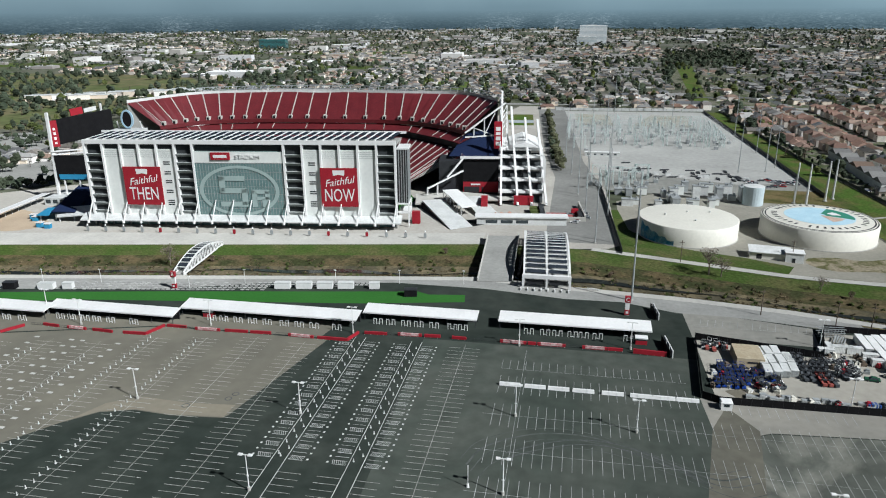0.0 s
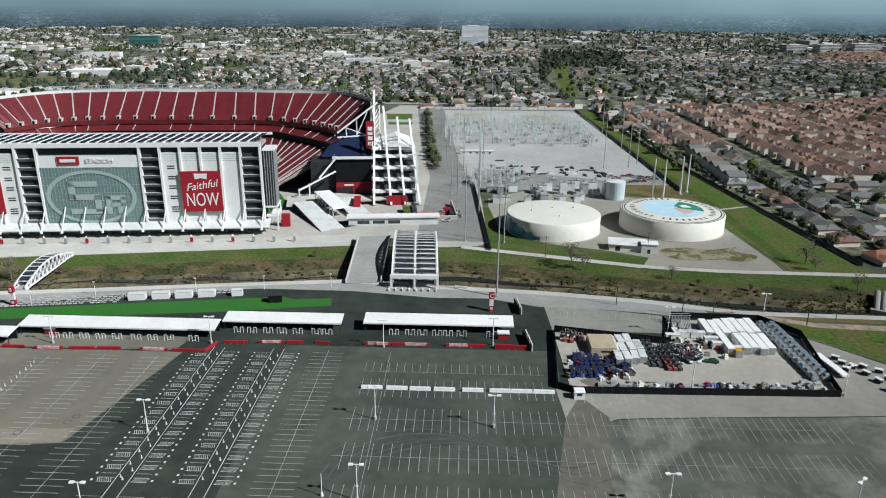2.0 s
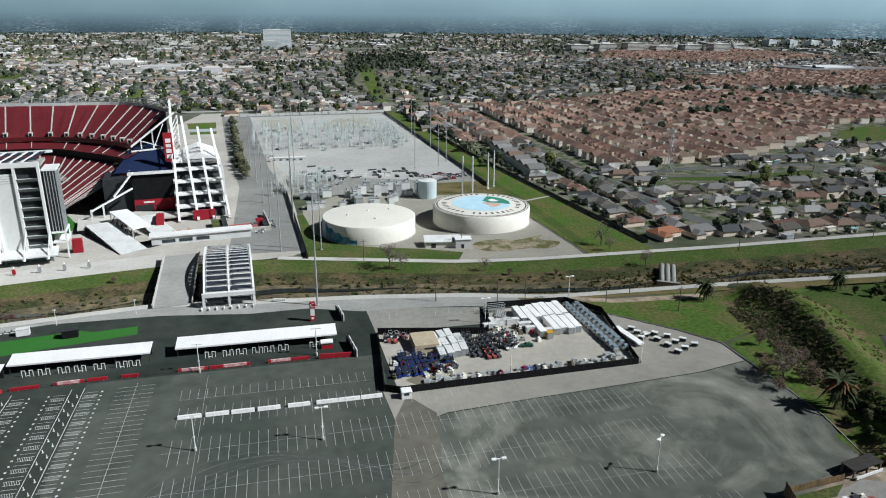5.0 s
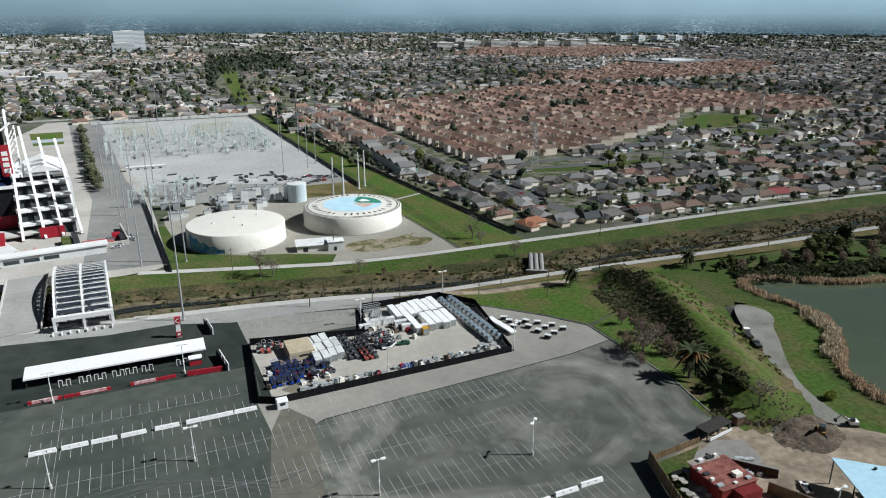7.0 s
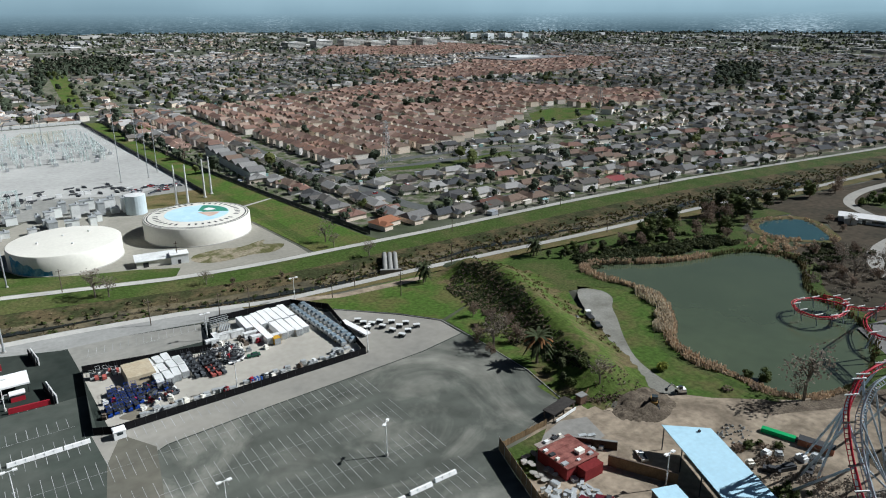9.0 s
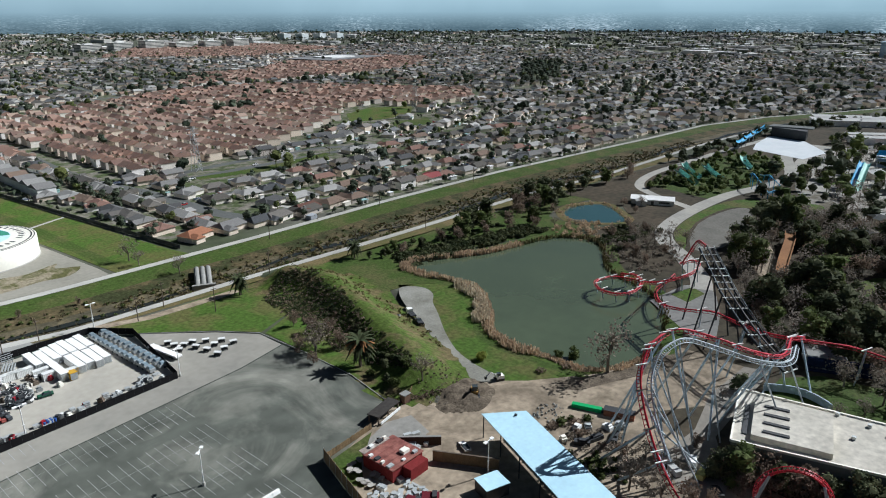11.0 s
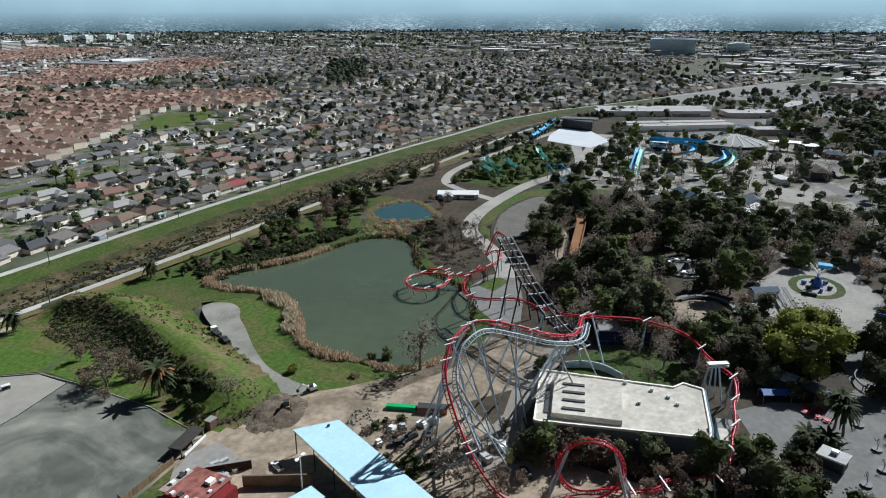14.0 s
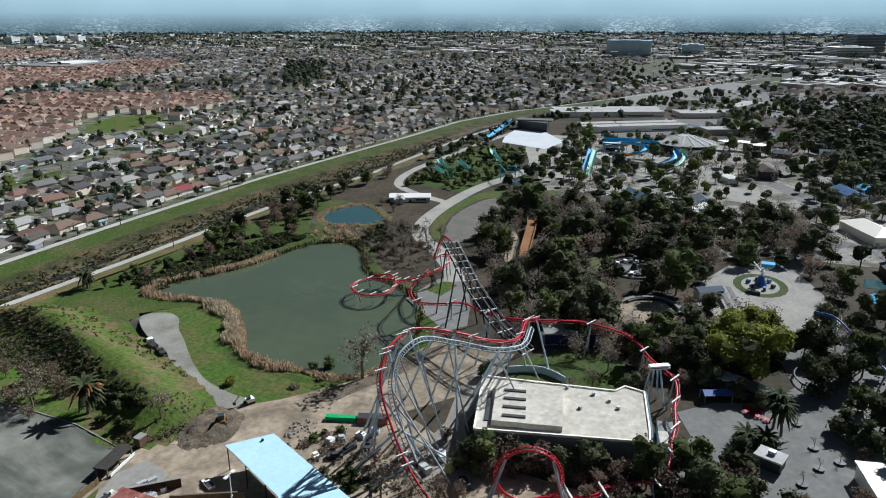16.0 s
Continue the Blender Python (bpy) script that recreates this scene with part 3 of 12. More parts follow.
# east of the car park: lawn, mound, park ground
flat("mound_foot_lawn", [(168, 139), (172, 160), (172, 209), (190, 217), (196, 246), (192, 257), (244, 252), (236, 208), (206, 160), (196, 130), (180, 134)], GRASS_B, 0.006, "green grass round the foot of the mound", "lawn")
flat("lot_lawn", [(141, 245.5), (161, 225.5), (171.5, 211), (190, 218), (196, 246), (190, 258), (150, 258), (130, 260.5)], GRASS_B, 0.02, "short green lawn with a curved edge", "lawn")
flat("lot_lawn_path", [(128, 262), (150, 254), (178, 252), (190, 252), (190, 256), (150, 258.5), (130, 266)], DIRT, 0.04, "worn dirt track across the lawn", "path")
flat("bank_verge", [(x, lerp(CREEK_S, x) - 4.9) for x in (100, 127, 205, 290, 378, 422, 498, 600)] + [(600, 226), (430, 240), (380, 244), (290, 248), (240, 252), (205, 257), (128, 262)], GRASS_DRY, 0.012, "dry grass verge beside the creek path", "verge")
flat("kerbside_lawn", [(167, 139.5), (171, 160), (172, 186), (180, 182), (184, 160), (182, 144), (176, 136)], GRASS_B, 0.025, "mown lawn beside the parking lot kerb", "lawn")

_m, _mx, _my = Shape(), [163 + 3.2 * i for i in range(36)], [118 + 3.2 * i for i in range(44)]
for y in _my:
    for x in _mx:
        d = edge_dist(RIDGE, x, y, False)
        _m.v.append((x, y, height(x, y) + 0.35 * noise.noise((x * 0.13, y * 0.13, 0)) * min(1, max(0, 15 - d) / 8) + 0.03))
for j in range(len(_my) - 1):
    for i in range(len(_mx) - 1):
        x, y = _mx[i] + 1.6, _my[j] + 1.6
        if edge_dist(RIDGE, x, y, False) < 19 and y < lerp(CREEK_S, x) - 8 and not inside(POND, x, y) and x > 165 + max(0, (140 - y) * 0.5):
            n = len(_mx)
            _m.f.append((j * n + i, j * n + i + 1, (j + 1) * n + i + 1, (j + 1) * n + i))
solo("grassy_mound", _m, mat("mound_grass", (0.074, 0.110, 0.022), (0.135, 0.110, 0.054), big=0.1, fine=0.7, var=0.4, bump=0.8, contrast=(0.46, 0.6)), "long grassy mound between the parking lot and the pond", "mound", kind="structure", smooth=True)
def shore(pool, name, inner, outer, material, label):
    s, n = Shape(), len(pool)
    for i, (x, y) in enumerate(pool):
        d = (Vector(pool[(i + 1) % n]) - Vector(pool[i - 1])).normalized()
        nx, ny = d.y, -d.x
        if inside(pool, x + nx * 0.5, y + ny * 0.5):
            nx, ny = -nx, -ny
        s.v += [(x - nx * inner, y - ny * inner, -1.3), (x, y, -0.35), (x + nx * 2, y + ny * 2, 0.0), (x + nx * outer, y + ny * outer, 0.03)]
    s.f = [(4 * i + k, 4 * ((i + 1) % n) + k, 4 * ((i + 1) % n) + k + 1, 4 * i + k + 1) for i in range(n) for k in range(3)]
    return solo(name, s, material, label, "bank", kind="structure")


shore(POND, "pond_shore", 5.0, 7.0, GRASS, "grassy shore of the pond")
shore(POND_B, "small_pond_shore", 3.0, 5.0, GRASS_DRY, "dry grassy shore of the small pond")
flat("pond_meadow", [(228, 205), (246, 200), (256, 190), (259, 212), (268, 226), (300, 214), (344, 198), (358, 182), (372, 190), (378, 214), (400, 222), (430, 214), (430, 239), (345, 245), (250, 253), (226, 244)], GRASS, 0.012, "green meadow between the pond and the creek", "meadow")
flat("pond_lawn", [(190, 128), (206, 157), (222, 180), (240, 205), (256, 190), (258, 178), (243, 158), (226, 143), (222, 121), (226, 96), (206, 108)], GRASS_B, 0.012, "green grass between the mound and the pond", "lawn")
flat("pond_gravel", smooth_loop([(211, 160), (218, 172), (224, 184), (231, 195), (238, 202), (243, 199), (245, 193), (242, 186), (235, 180), (228, 171), (217, 158), (208, 145), (204, 134), (202, 124), (199, 120), (195, 126), (198, 136), (203, 148)], 3), GRAVEL, 0.09, "pale gravel clearing and track beside the pond", "track")
flat("dirt_yard", [(137, 128), (166, 137), (176, 128), (186, 132), (196, 125), (206, 113), (226, 97), (262, 84), (262, 60), (232, 60), (214, 74), (200, 46), (196, -10), (120, -30), (118, 60), (131, 118)], DIRT, 0.02, "tan dirt service yard", "ground")
flat("gate_apron", [(140, 126), (158, 131), (166, 128), (163, 118), (150, 116), (138, 120)], mat("grey_apron_concrete", (0.29, 0.28, 0.255), (0.235, 0.228, 0.205), big=0.1, fine=0.6, var=0.15), 0.036, "grey concrete apron inside the gate", "pavement")
flat("dark_soil_bank", smooth_loop([(177, 127), (183, 133), (187, 129), (191, 128), (193, 123), (188, 119), (181, 121)], 3), DIRT_D, 0.06, "dark churned soil heap ground", "ground")
flat("pond_soil", smooth_loop([(208, 104), (216, 103), (226, 96), (240, 92), (254, 85), (261, 80), (252, 79), (238, 84), (222, 92), (212, 97)], 3), DIRT_D, 0.05, "dark soil along the pond bank", "ground")
flat("park_ground", [(262, 84), (300, 108), (322, 140), (345, 156), (356, 165), (360, 180), (378, 180), (400, 170), (426, 190), (428, 215), (345, 222), (345, 240), (430, 238), (600, 224), (780, 210), (880, 180), (980, 130), (1130, 60), (1130, -700), (0, -700), (60, -80), (118, 60), (120, -30), (196, -10), (200, 46), (214, 74), (232, 60), (262, 60)], mat("park_earth", (0.088, 0.070, 0.048), (0.047, 0.043, 0.029), big=0.03, fine=0.3, var=0.35), 0.0, "shaded ground of the amusement park", "ground")

# the town's edge streets
flat("east_soil", [(204, 336), (300, 322), (470, 314), (690, 294), (800, 284), (910, 250), (1010, 200), (1180, 122), (1560, -50), (3000, -50), (3000, 1500), (150, 1500), (168, 870), (182, 586), (194, 437)], mat("garden_ground", (0.065, 0.085, 0.035), (0.19, 0.175, 0.145), big=0.09, fine=0.35, var=0.5, contrast=(0.42, 0.6)), -0.03, "gardens and yards between the houses", "ground")

# ---- the stadium ----
def words(name, text, size, m, material, parent, label="", depth=0.12, shear=0.0):
    cu = bpy.data.curves.new(name, "FONT")
    cu.body, cu.size, cu.extrude, cu.align_x, cu.align_y, cu.shear = text, size, depth, "CENTER", "CENTER", shear
    cu.resolution_u = 3
    tmp = bpy.data.objects.new("tmp", cu)
    me = bpy.data.meshes.new_from_object(tmp)
    bpy.data.objects.remove(tmp)
    me.transform(m)
    me.materials.clear()
    me.materials.append(material)
    ob = new(name, me)
    ob.parent = parent
    return tagged(ob, label)


STADIUM = pose(-264.5, 340.5, 0, 0, 0, 7.0)
W_T, H_T, BAY = 172.0, 48.6, 172.0 / 17
PANEL = mat("pale_metal_panels", (0.76, 0.78, 0.74), (0.70, 0.72, 0.685), big=0.08, fine=0.5, var=0.05, rough=0.5)
BALCONY = mat("grey_balcony_fronts", (0.33, 0.35, 0.34), (0.27, 0.29, 0.28), big=0.1, fine=0.6, var=0.1)
# this colour carries the shade of recesses, concourse and stair bays
RECESS_SHADE = mat("painted_recess_shade", (0.055, 0.06, 0.062), (0.04, 0.045, 0.047), big=0.2, fine=0.7, var=0.2)
LOGO = mat("pale_etched_glass", (0.36, 0.45, 0.43), (0.33, 0.42, 0.40), big=0.1, fine=0.5, var=0.06, rough=0.4)
stadium = thing("stadium", "large open football stadium with red seats and a pale suite tower", "stadium", STADIUM)


def bar(x0, x1, y0, y1, z0, z1):
    return Shape().box(x0, y0, z0, x1, y1, z1)


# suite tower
tower = part("tower_body", bar(0.8, W_T - 0.8, 1.6, 17, 0.1, H_T - 3.2), RECESS_SHADE, stadium, "suite tower core, painted dark as recess shade")
part("top_beam", bar(-0.6, W_T + 0.6, -0.7, 1.0, H_T - 2.2, H_T), WHITE, tower)
part("base_glazing", bar(1.2, W_T - 1.2, 1.1, 1.58, 0.4, 5.2), GLASS_G, tower, "green glazed ground floor")
for i in range(18):
    if i in (7, 8, 9, 10):
        continue
    part("fin", bar(i * BAY - 0.55, i * BAY + 0.55, -0.75, 1.62, 6.0, H_T - 2.2), WHITE, tower)
GLASSBAYS = range(6, 11)
for i in range(17):
    x0, x1 = i * BAY + 0.55, (i + 1) * BAY - 0.55
    if i in (0, 5, 11, 16):
        for k in range(8):
            z = 8.6 + k * 4.6
            part("balcony", Shape().add([(x0, -0.5, z), (x1, -0.5, z), (x1, 0.6, z - 1.5), (x0, 0.6, z - 1.5), (x0, 1.6, z), (x1, 1.6, z), (x1, 1.6, z - 1.5), (x0, 1.6, z - 1.5)], [(0, 1, 5, 4), (0, 3, 2, 1), (3, 7, 6, 2), (0, 4, 7, 3), (1, 2, 6, 5)]), BALCONY, tower)
    elif i in GLASSBAYS:
        continue
    else:
        wall = part("wall_panel", bar(x0, x1, 0.2, 1.58, 6.2, H_T - 5.2), PANEL, tower)
        for k in range(4):
            part("panel_joint", bar(x0, x1, 0.12, 0.2, H_T - 9.5 + k * 1.1, H_T - 9.35 + k * 1.1), BALCONY, wall)
        if i in (4, 12):
            for z in (12, 13.2, 14.4, 19, 20.2, 24.5, 25.7, 29.5, 30.7, 35, 36.2):
                part("vent", bar(x0 + 2.5, x0 + 6.2, 0.08, 0.22, z, z + 0.55), DARK, wall)
curtain = part("curtain_wall", bar(6 * BAY + 0.55, 11 * BAY - 0.55, -0.1, 1.58, 6.2, H_T - 6.2), GLASS_G, tower, "green glass curtain wall")
for k in range(1, 31):
    x = 6 * BAY + (5 * BAY) * k / 31
    part("mullion", bar(x - 0.07, x + 0.07, -0.22, -0.1, 6.2, H_T - 12.5), BALCONY, curtain)
for z in (6.4, 10.5, 14.6, 18.7, 22.8, 26.9, 31.0, 35.8):
    part("transom", bar(6 * BAY + 0.55, 11 * BAY - 0.55, -0.2, -0.1, z, z + 0.16), BALCONY, curtain)
part("sign_band", bar(6 * BAY + 0.55, 11 * BAY - 0.55, -0.32, -0.1, H_T - 12.4, H_T - 6.2), PANEL, curtain)
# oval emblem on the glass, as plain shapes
cx, cz = 8.5 * BAY - 1.0, 20.6


def oval(rx, rz, hx, hz, y):
    s, n = Shape(), 48
    for k in range(n):
        a = 2 * math.pi * k / n
        s.v += [(cx + rx * math.cos(a), y, cz + rz * math.sin(a)), (cx + hx * math.cos(a), y, cz + hz * math.sin(a))]
    s.f = [(2 * k, 2 * ((k + 1) % n), 2 * ((k + 1) % n) + 1, 2 * k + 1) for k in range(n)]
    return s


part("emblem_ring", oval(22.5, 14.2, 20.3, 12.6, -0.36), LOGO, curtain, "pale oval ring emblem")
for x0, z0, x1, z1 in ((-10, 5.6, 3, 8.4), (-10, -1, -7, 8), (-10, -1.4, 4, 1.6), (1, -8, 4, 1.2), (-10, -9, 4, -6.2), (6, -1.6, 15, 0.8), (6, -9, 8.6, 0.5), (8, -5.2, 15, -3.2), (12.6, -5, 15, 0), (11, -9, 14, -4.5)):
    part("emblem_bar", Shape().box(cx + x0 * 1.12, -0.40, cz + z0, cx + x1 * 1.12, -0.36, cz + z1), LOGO, curtain, "pale emblem bar")
part("red_sign", bar(8.0 * BAY - 10, 8.0 * BAY + 0.6, -1.0, -0.34, H_T - 10.6, H_T - 6.6), RED, curtain, "plain red sign plate")
part("sign_plate", bar(8.0 * BAY - 8.6, 8.0 * BAY - 1.0, -1.1, -1.02, H_T - 9.5, H_T - 7.9), WHITE, curtain)
words("sign_letters", "STADIUM", 3.3, pose(8.0 * BAY + 10.4, -0.7, H_T - 8.9, 90), WHITE, curtain, "white raised letters")


def banner(x0, x1, word):
    b = part("banner", bar(x0, x1, -1.6, -1.1, 12.5, 34.0), RED, tower, "large red banner with white lettering")
    c = (x0 + x1) / 2
    part("banner_plate", Shape().slab([(c - 3.4, 0), (c + 3.4, 0), (c + 3.0, -3.0), (c, -2.4), (c - 3.0, -3.0)], 0, 0.08), WHITE, b).matrix_basis = Matrix.Translation((0, -1.62, 32.8)) @ Matrix.Rotation(radians(90), 4, "X")
    words("script_letters", "Faithful", 5.6, pose(c, -1.68, 26.4, 90, -9), WHITE, b, "white slanted script lettering", 0.06, 0.35)
    words("block_letters", word, 8.0, pose(c, -1.68, 18.6, 90) @ Matrix.Diagonal((0.80, 1.28, 1, 1)), WHITE, b, "white block capitals", 0.06)


banner(2.05 * BAY, 4.15 * BAY, "THEN")
banner(12.95 * BAY, 14.95 * BAY, "NOW")
# sloping ledge with struts
ledge = part("ledge", Shape().add([(-6, -6.0, 4.6), (W_T + 3, -6.0, 4.6), (W_T + 3, 1.2, 7.2), (-6, 1.2, 7.2), (-6, -6.0, 4.0), (W_T + 3, -6.0, 4.0), (W_T + 3, 1.2, 6.2), (-6, 1.2, 6.2)], [(0, 1, 2, 3), (7, 6, 5, 4), (0, 4, 5, 1), (1, 5, 6, 2), (3, 2, 6, 7), (0, 3, 7, 4)]), WHITE_W, tower, "sloping pale ledge")
for i in range(18):
    part("strut", Shape().beam((i * BAY - 1.2, -6.0, 3.6), (i * BAY + 0.4, -0.6, 15.5), 0.32, n=6), WHITE, tower)
    part("strut_foot", Shape().cyl(i * BAY - 1.2, -6.0, 3.0, 4.4, 0.75, 8), WHITE, tower)
    part("column", Shape().cyl(i * BAY, -0.2, 0, 6.0, 0.45, 8), CONCRETE_D, tower)
# roof deck with solar panels
roofdeck = part("tower_roof", bar(-0.6, W_T + 0.6, 1.1, 19.0, H_T - 2.8, H_T - 1.4), CONCRETE_D, tower, "roof terrace deck")
part("roof_garden", bar(6 * BAY, 11 * BAY, 4, 15, H_T - 1.38, H_T - 0.5), LEAF, roofdeck, "green roof garden planting")
for i in range(36):
    x = 1.5 + i * (W_T - 3) / 36
    part("roof_rafter", Shape().beam((x, 0.6, H_T + 0.1), (x + 4.6, 20.5, H_T + 1.5), 0.9, 0.5), WHITE, roofdeck)
    part("solar_panel", Shape().add([(x + 1.0, 1.6, H_T + 0.42), (x + 3.9, 1.6, H_T + 0.42), (x + 5.8, 9.4, H_T + 0.95), (x + 2.9, 9.4, H_T + 0.95)], [(0, 1, 2, 3)]), SOLAR, roofdeck)
    part("solar_panel", Shape().add([(x + 3.2, 11.0, H_T + 1.08), (x + 6.1, 11.0, H_T + 1.08), (x + 7.9, 18.8, H_T + 1.62), (x + 5.0, 18.8, H_T + 1.62)], [(0, 1, 2, 3)]), SOLAR, roofdeck)
part("rear_beam", bar(0, W_T + 4, 19.6, 20.8, H_T + 0.7, H_T + 1.9), WHITE, roofdeck)
# end wall with louvres
endwall = part("end_bay", bar(W_T + 0.9, W_T + 6.2, 3.0, 15, 13.5, H_T - 5.0), DARK, tower, "dark louvred end bay")
for k in range(6):
    part("louvre", bar(W_T + 6.2, W_T + 6.5, 3.4 + k * 2.0, 3.8 + k * 2.0, 13.8, H_T - 5.2), STEEL, endwall)
for k in range(4):
    part("louvre", bar(W_T + 1.4 + k * 1.3, W_T + 1.7 + k * 1.3, 2.6, 3.0, 13.8, H_T - 5.2), STEEL, endwall)
for z in (8.0, 13.0, H_T - 5.0):
    part("end_frame", bar(W_T + 0.6, W_T + 7.0, 2.2, 15.8, z, z + 0.8), WHITE, endwall)
for y in (2.6, 15.2):
    part("end_post", bar(W_T + 6.2, W_T + 6.9, y - 0.35, y + 0.35, 0.1, 13.0), WHITE, endwall)

# seating bowl: tiers between matching outlines in plan
FRONT = smooth_line([(-16, 126), (6, 152), (40, 163), (90, 164), (150, 159), (184, 138), (206, 108), (212, 84)], 8)
RIM = smooth_line([(-33, 116), (-6, 170), (40, 187), (90, 190), (150, 181), (203, 170), (228, 126), (234, 84)], 8)
N_B = len(FRONT)


def at_tier(i, k, z):
    p = FRONT[i] + (RIM[i] - FRONT[i]) * k
    return (p.x, p.y, z)


def tier(name, i0, i1, k0, z0, k1, z1, material, parent, label="", rows=1):
    s, n = Shape(), i1 - i0 + 1
    for i in range(i0, i1 + 1):
        s.v += [at_tier(i, k0 + (k1 - k0) * r / rows, z0 + (z1 - z0) * r / rows) for r in range(rows + 1)]
    s.f = [(a * (rows + 1) + r, (a + 1) * (rows + 1) + r, (a + 1) * (rows + 1) + r + 1, a * (rows + 1) + r + 1) for a in range(n - 1) for r in range(rows)]
    return part(name, s, material, parent, label)


# solid shell coloured dark for the shade under the stands
bowl = part("bowl_shell", Shape().slab([(p.x, p.y) for p in RIM] + [(FRONT[i].x, FRONT[i].y) for i in range(N_B - 1, -1, -1)], 0, 22), RECESS_SHADE, stadium, "concourse block under the stands, painted dark as shade")
I_UP = N_B - 9
upper = tier("upper_deck", 0, I_UP, 0.0, 36, 1.0, 54, SEAT_RED, stadium, "steep upper deck of red seats")
tier("upper_parapet", 0, I_UP, 0.0, 33.6, 0.0, 36.3, SEAT_RED, upper)
tier("rim_rail", 0, I_UP, 1.0, 54, 1.0, 56, WHITE_W, upper)
tier("rear_wall", 0, I_UP, 1.0, 20, 1.0, 54, CONCRETE_D, upper)
middle = tier("middle_deck", 0, I_UP + 2, -0.28, 29.6, 0.10, 33.4, SEAT_RED, stadium, "narrow middle deck of red seats")
tier("suite_front", 0, I_UP + 2, -0.22, 25.0, -0.22, 29.6, DARK, middle, "dark suite windows")
lower = tier("lower_bowl", 0, N_B - 1, -2.2, 2.0, -0.28, 25.0, SEAT_RED, stadium, "lower bowl of red seats")
part("field", Shape().slab([(20, 22), (168, 22), (176, 60), (160, 110), (24, 112), (8, 70)], 0.3, 0.8), TURF, stadium, "green playing field")


def aisles(deck, idx, k0, z0, k1, z1, w):
    for i in idx:
        i0 = int(i)
        f = i - i0
        a = Vector(at_tier(i0, k0, z0)).lerp(Vector(at_tier(i0 + 1, k0, z0)), f)
        b = Vector(at_tier(i0, k1, z1)).lerp(Vector(at_tier(i0 + 1, k1, z1)), f)
        part("aisle", Shape().beam(a + Vector((0, 0, 0.18)), b + Vector((0, 0, 0.18)), w, 0.25), CONCRETE, deck)


N_A = 24
for j in range(N_A):
    i = 1.0 + j * (I_UP - 2.2) / (N_A - 1)
    aisles(upper, [i], 0.02, 36.3, 0.98, 53.7, 0.85)
    p = Vector(at_tier(int(i), 0.07, 37.3)).lerp(Vector(at_tier(int(i) + 1, 0.07, 37.3)), i % 1)
    vom = part("vomitory", Shape().box(p.x - 1.3, p.y - 1.4, p.z - 0.6, p.x + 1.3, p.y + 1.6, p.z + 2.0), CONCRETE, upper)
    # black plate paints the shade of a doorway on the solid box
    part("opening", Shape().box(p.x - 0.75, p.y - 1.5, p.z - 0.5, p.x + 0.75, p.y - 1.38, p.z + 1.4), BLACK, vom)
    if j % 3 != 1:
        aisles(middle, [i], -0.26, 30.0, 0.08, 33.4, 0.5)
aisles(lower, [1 + j * (N_B - 3) / 30 for j in range(31)], -2.1, 3.4, -0.3, 24.9, 0.8)
tier("lower_landing", 0, N_B - 1, -0.98, 16.6, -0.86, 18.0, CONCRETE_D, lower)
for j in range(6):
    i = 5 + j * 7
    a, b = Vector(at_tier(i, 0.06, 33.6)), Vector(at_tier(i + 4, 0.06, 33.6))
    part("white_rail", Shape().beam(a, b, 0.5, 0.9), WHITE, middle)
# lattice on the rim
rack = part("rim_lattice", Shape(), STEEL, upper, "galvanised lattice along the upper rim")
rs = Shape()
for i in range(8, I_UP - 2):
    a, b = Vector(at_tier(i, 1.0, 55)), Vector(at_tier(i + 1, 1.0, 55))
    out = Vector((0.05, 1, 0)) * 7
    for z in (56.2, 58.5):
        rs.beam(a + Vector((0, 0, z - 55)) + out * 0.6, b + Vector((0, 0, z - 55)) + out * 0.6, 0.45)
    rs.beam(a, a + out * 0.6 + Vector((0, 0, 3.5)), 0.35)
    rs.beam(a + out * 0.6 + Vector((0, 0, 1.0)), b + out * 0.6 + Vector((0, 0, 3.5)), 0.3)
rack.data = rs.mesh("rim_lattice", STEEL)
part("rim_roof", Shape().slab([(30, 192), (160, 186), (162, 197), (30, 203)], 52.5, 54.0), WHITE_W, stadium, "pale roof behind the upper rim")
rr = Shape()
for k in range(26):
    rr.box(32 + k * 5, 193.5 - k * 0.2, 54, 35.6 + k * 5, 200 - k * 0.2, 54.7)
tagged(part("rim_solar_row", rr, SOLAR, stadium, "row of solar panels on the rear roof"), kind="stuff")

# scoreboards and masts at the far end
sb = part("scoreboard", Shape().add([(-52, 60, 34.5), (-34, 95, 37.5), (-34, 95, 52.6), (-52, 60, 50.4), (-53.5, 60.8, 34.5), (-35.5, 95.8, 37.5), (-35.5, 95.8, 52.6), (-53.5, 60.8, 50.4)], [(0, 1, 2, 3), (7, 6, 5, 4), (0, 4, 5, 1), (1, 5, 6, 2), (2, 6, 7, 3), (3, 7, 4, 0)]), BLACK, stadium, "large black scoreboard, switched off")
part("side_banner", Shape().add([(-54.6, 57.4, 33.5), (-51.6, 60.0, 33.5), (-51.6, 60.0, 50.2), (-54.6, 57.4, 50.2)], [(0, 1, 2, 3)]), RED, sb, "plain red side banner")
for t0, t1 in ((0.12, 0.2), (0.3, 0.42), (0.5, 0.62), (0.7, 0.8)):
    part("banner_mark", Shape().add([(-53.7, 58.1, 33.5 + 15 * t0), (-52.6, 59.06, 33.5 + 15 * t0), (-52.6, 59.06, 33.5 + 15 * t1), (-53.7, 58.1, 33.5 + 15 * t1)], [(0, 1, 2, 3)]), WHITE, sb)
part("roof_sign", Shape().beam((-47.5, 69.6, 53.6), (-43.5, 77.4, 54.4), 0.5, 4.4), RED, sb, "plain red roof sign")
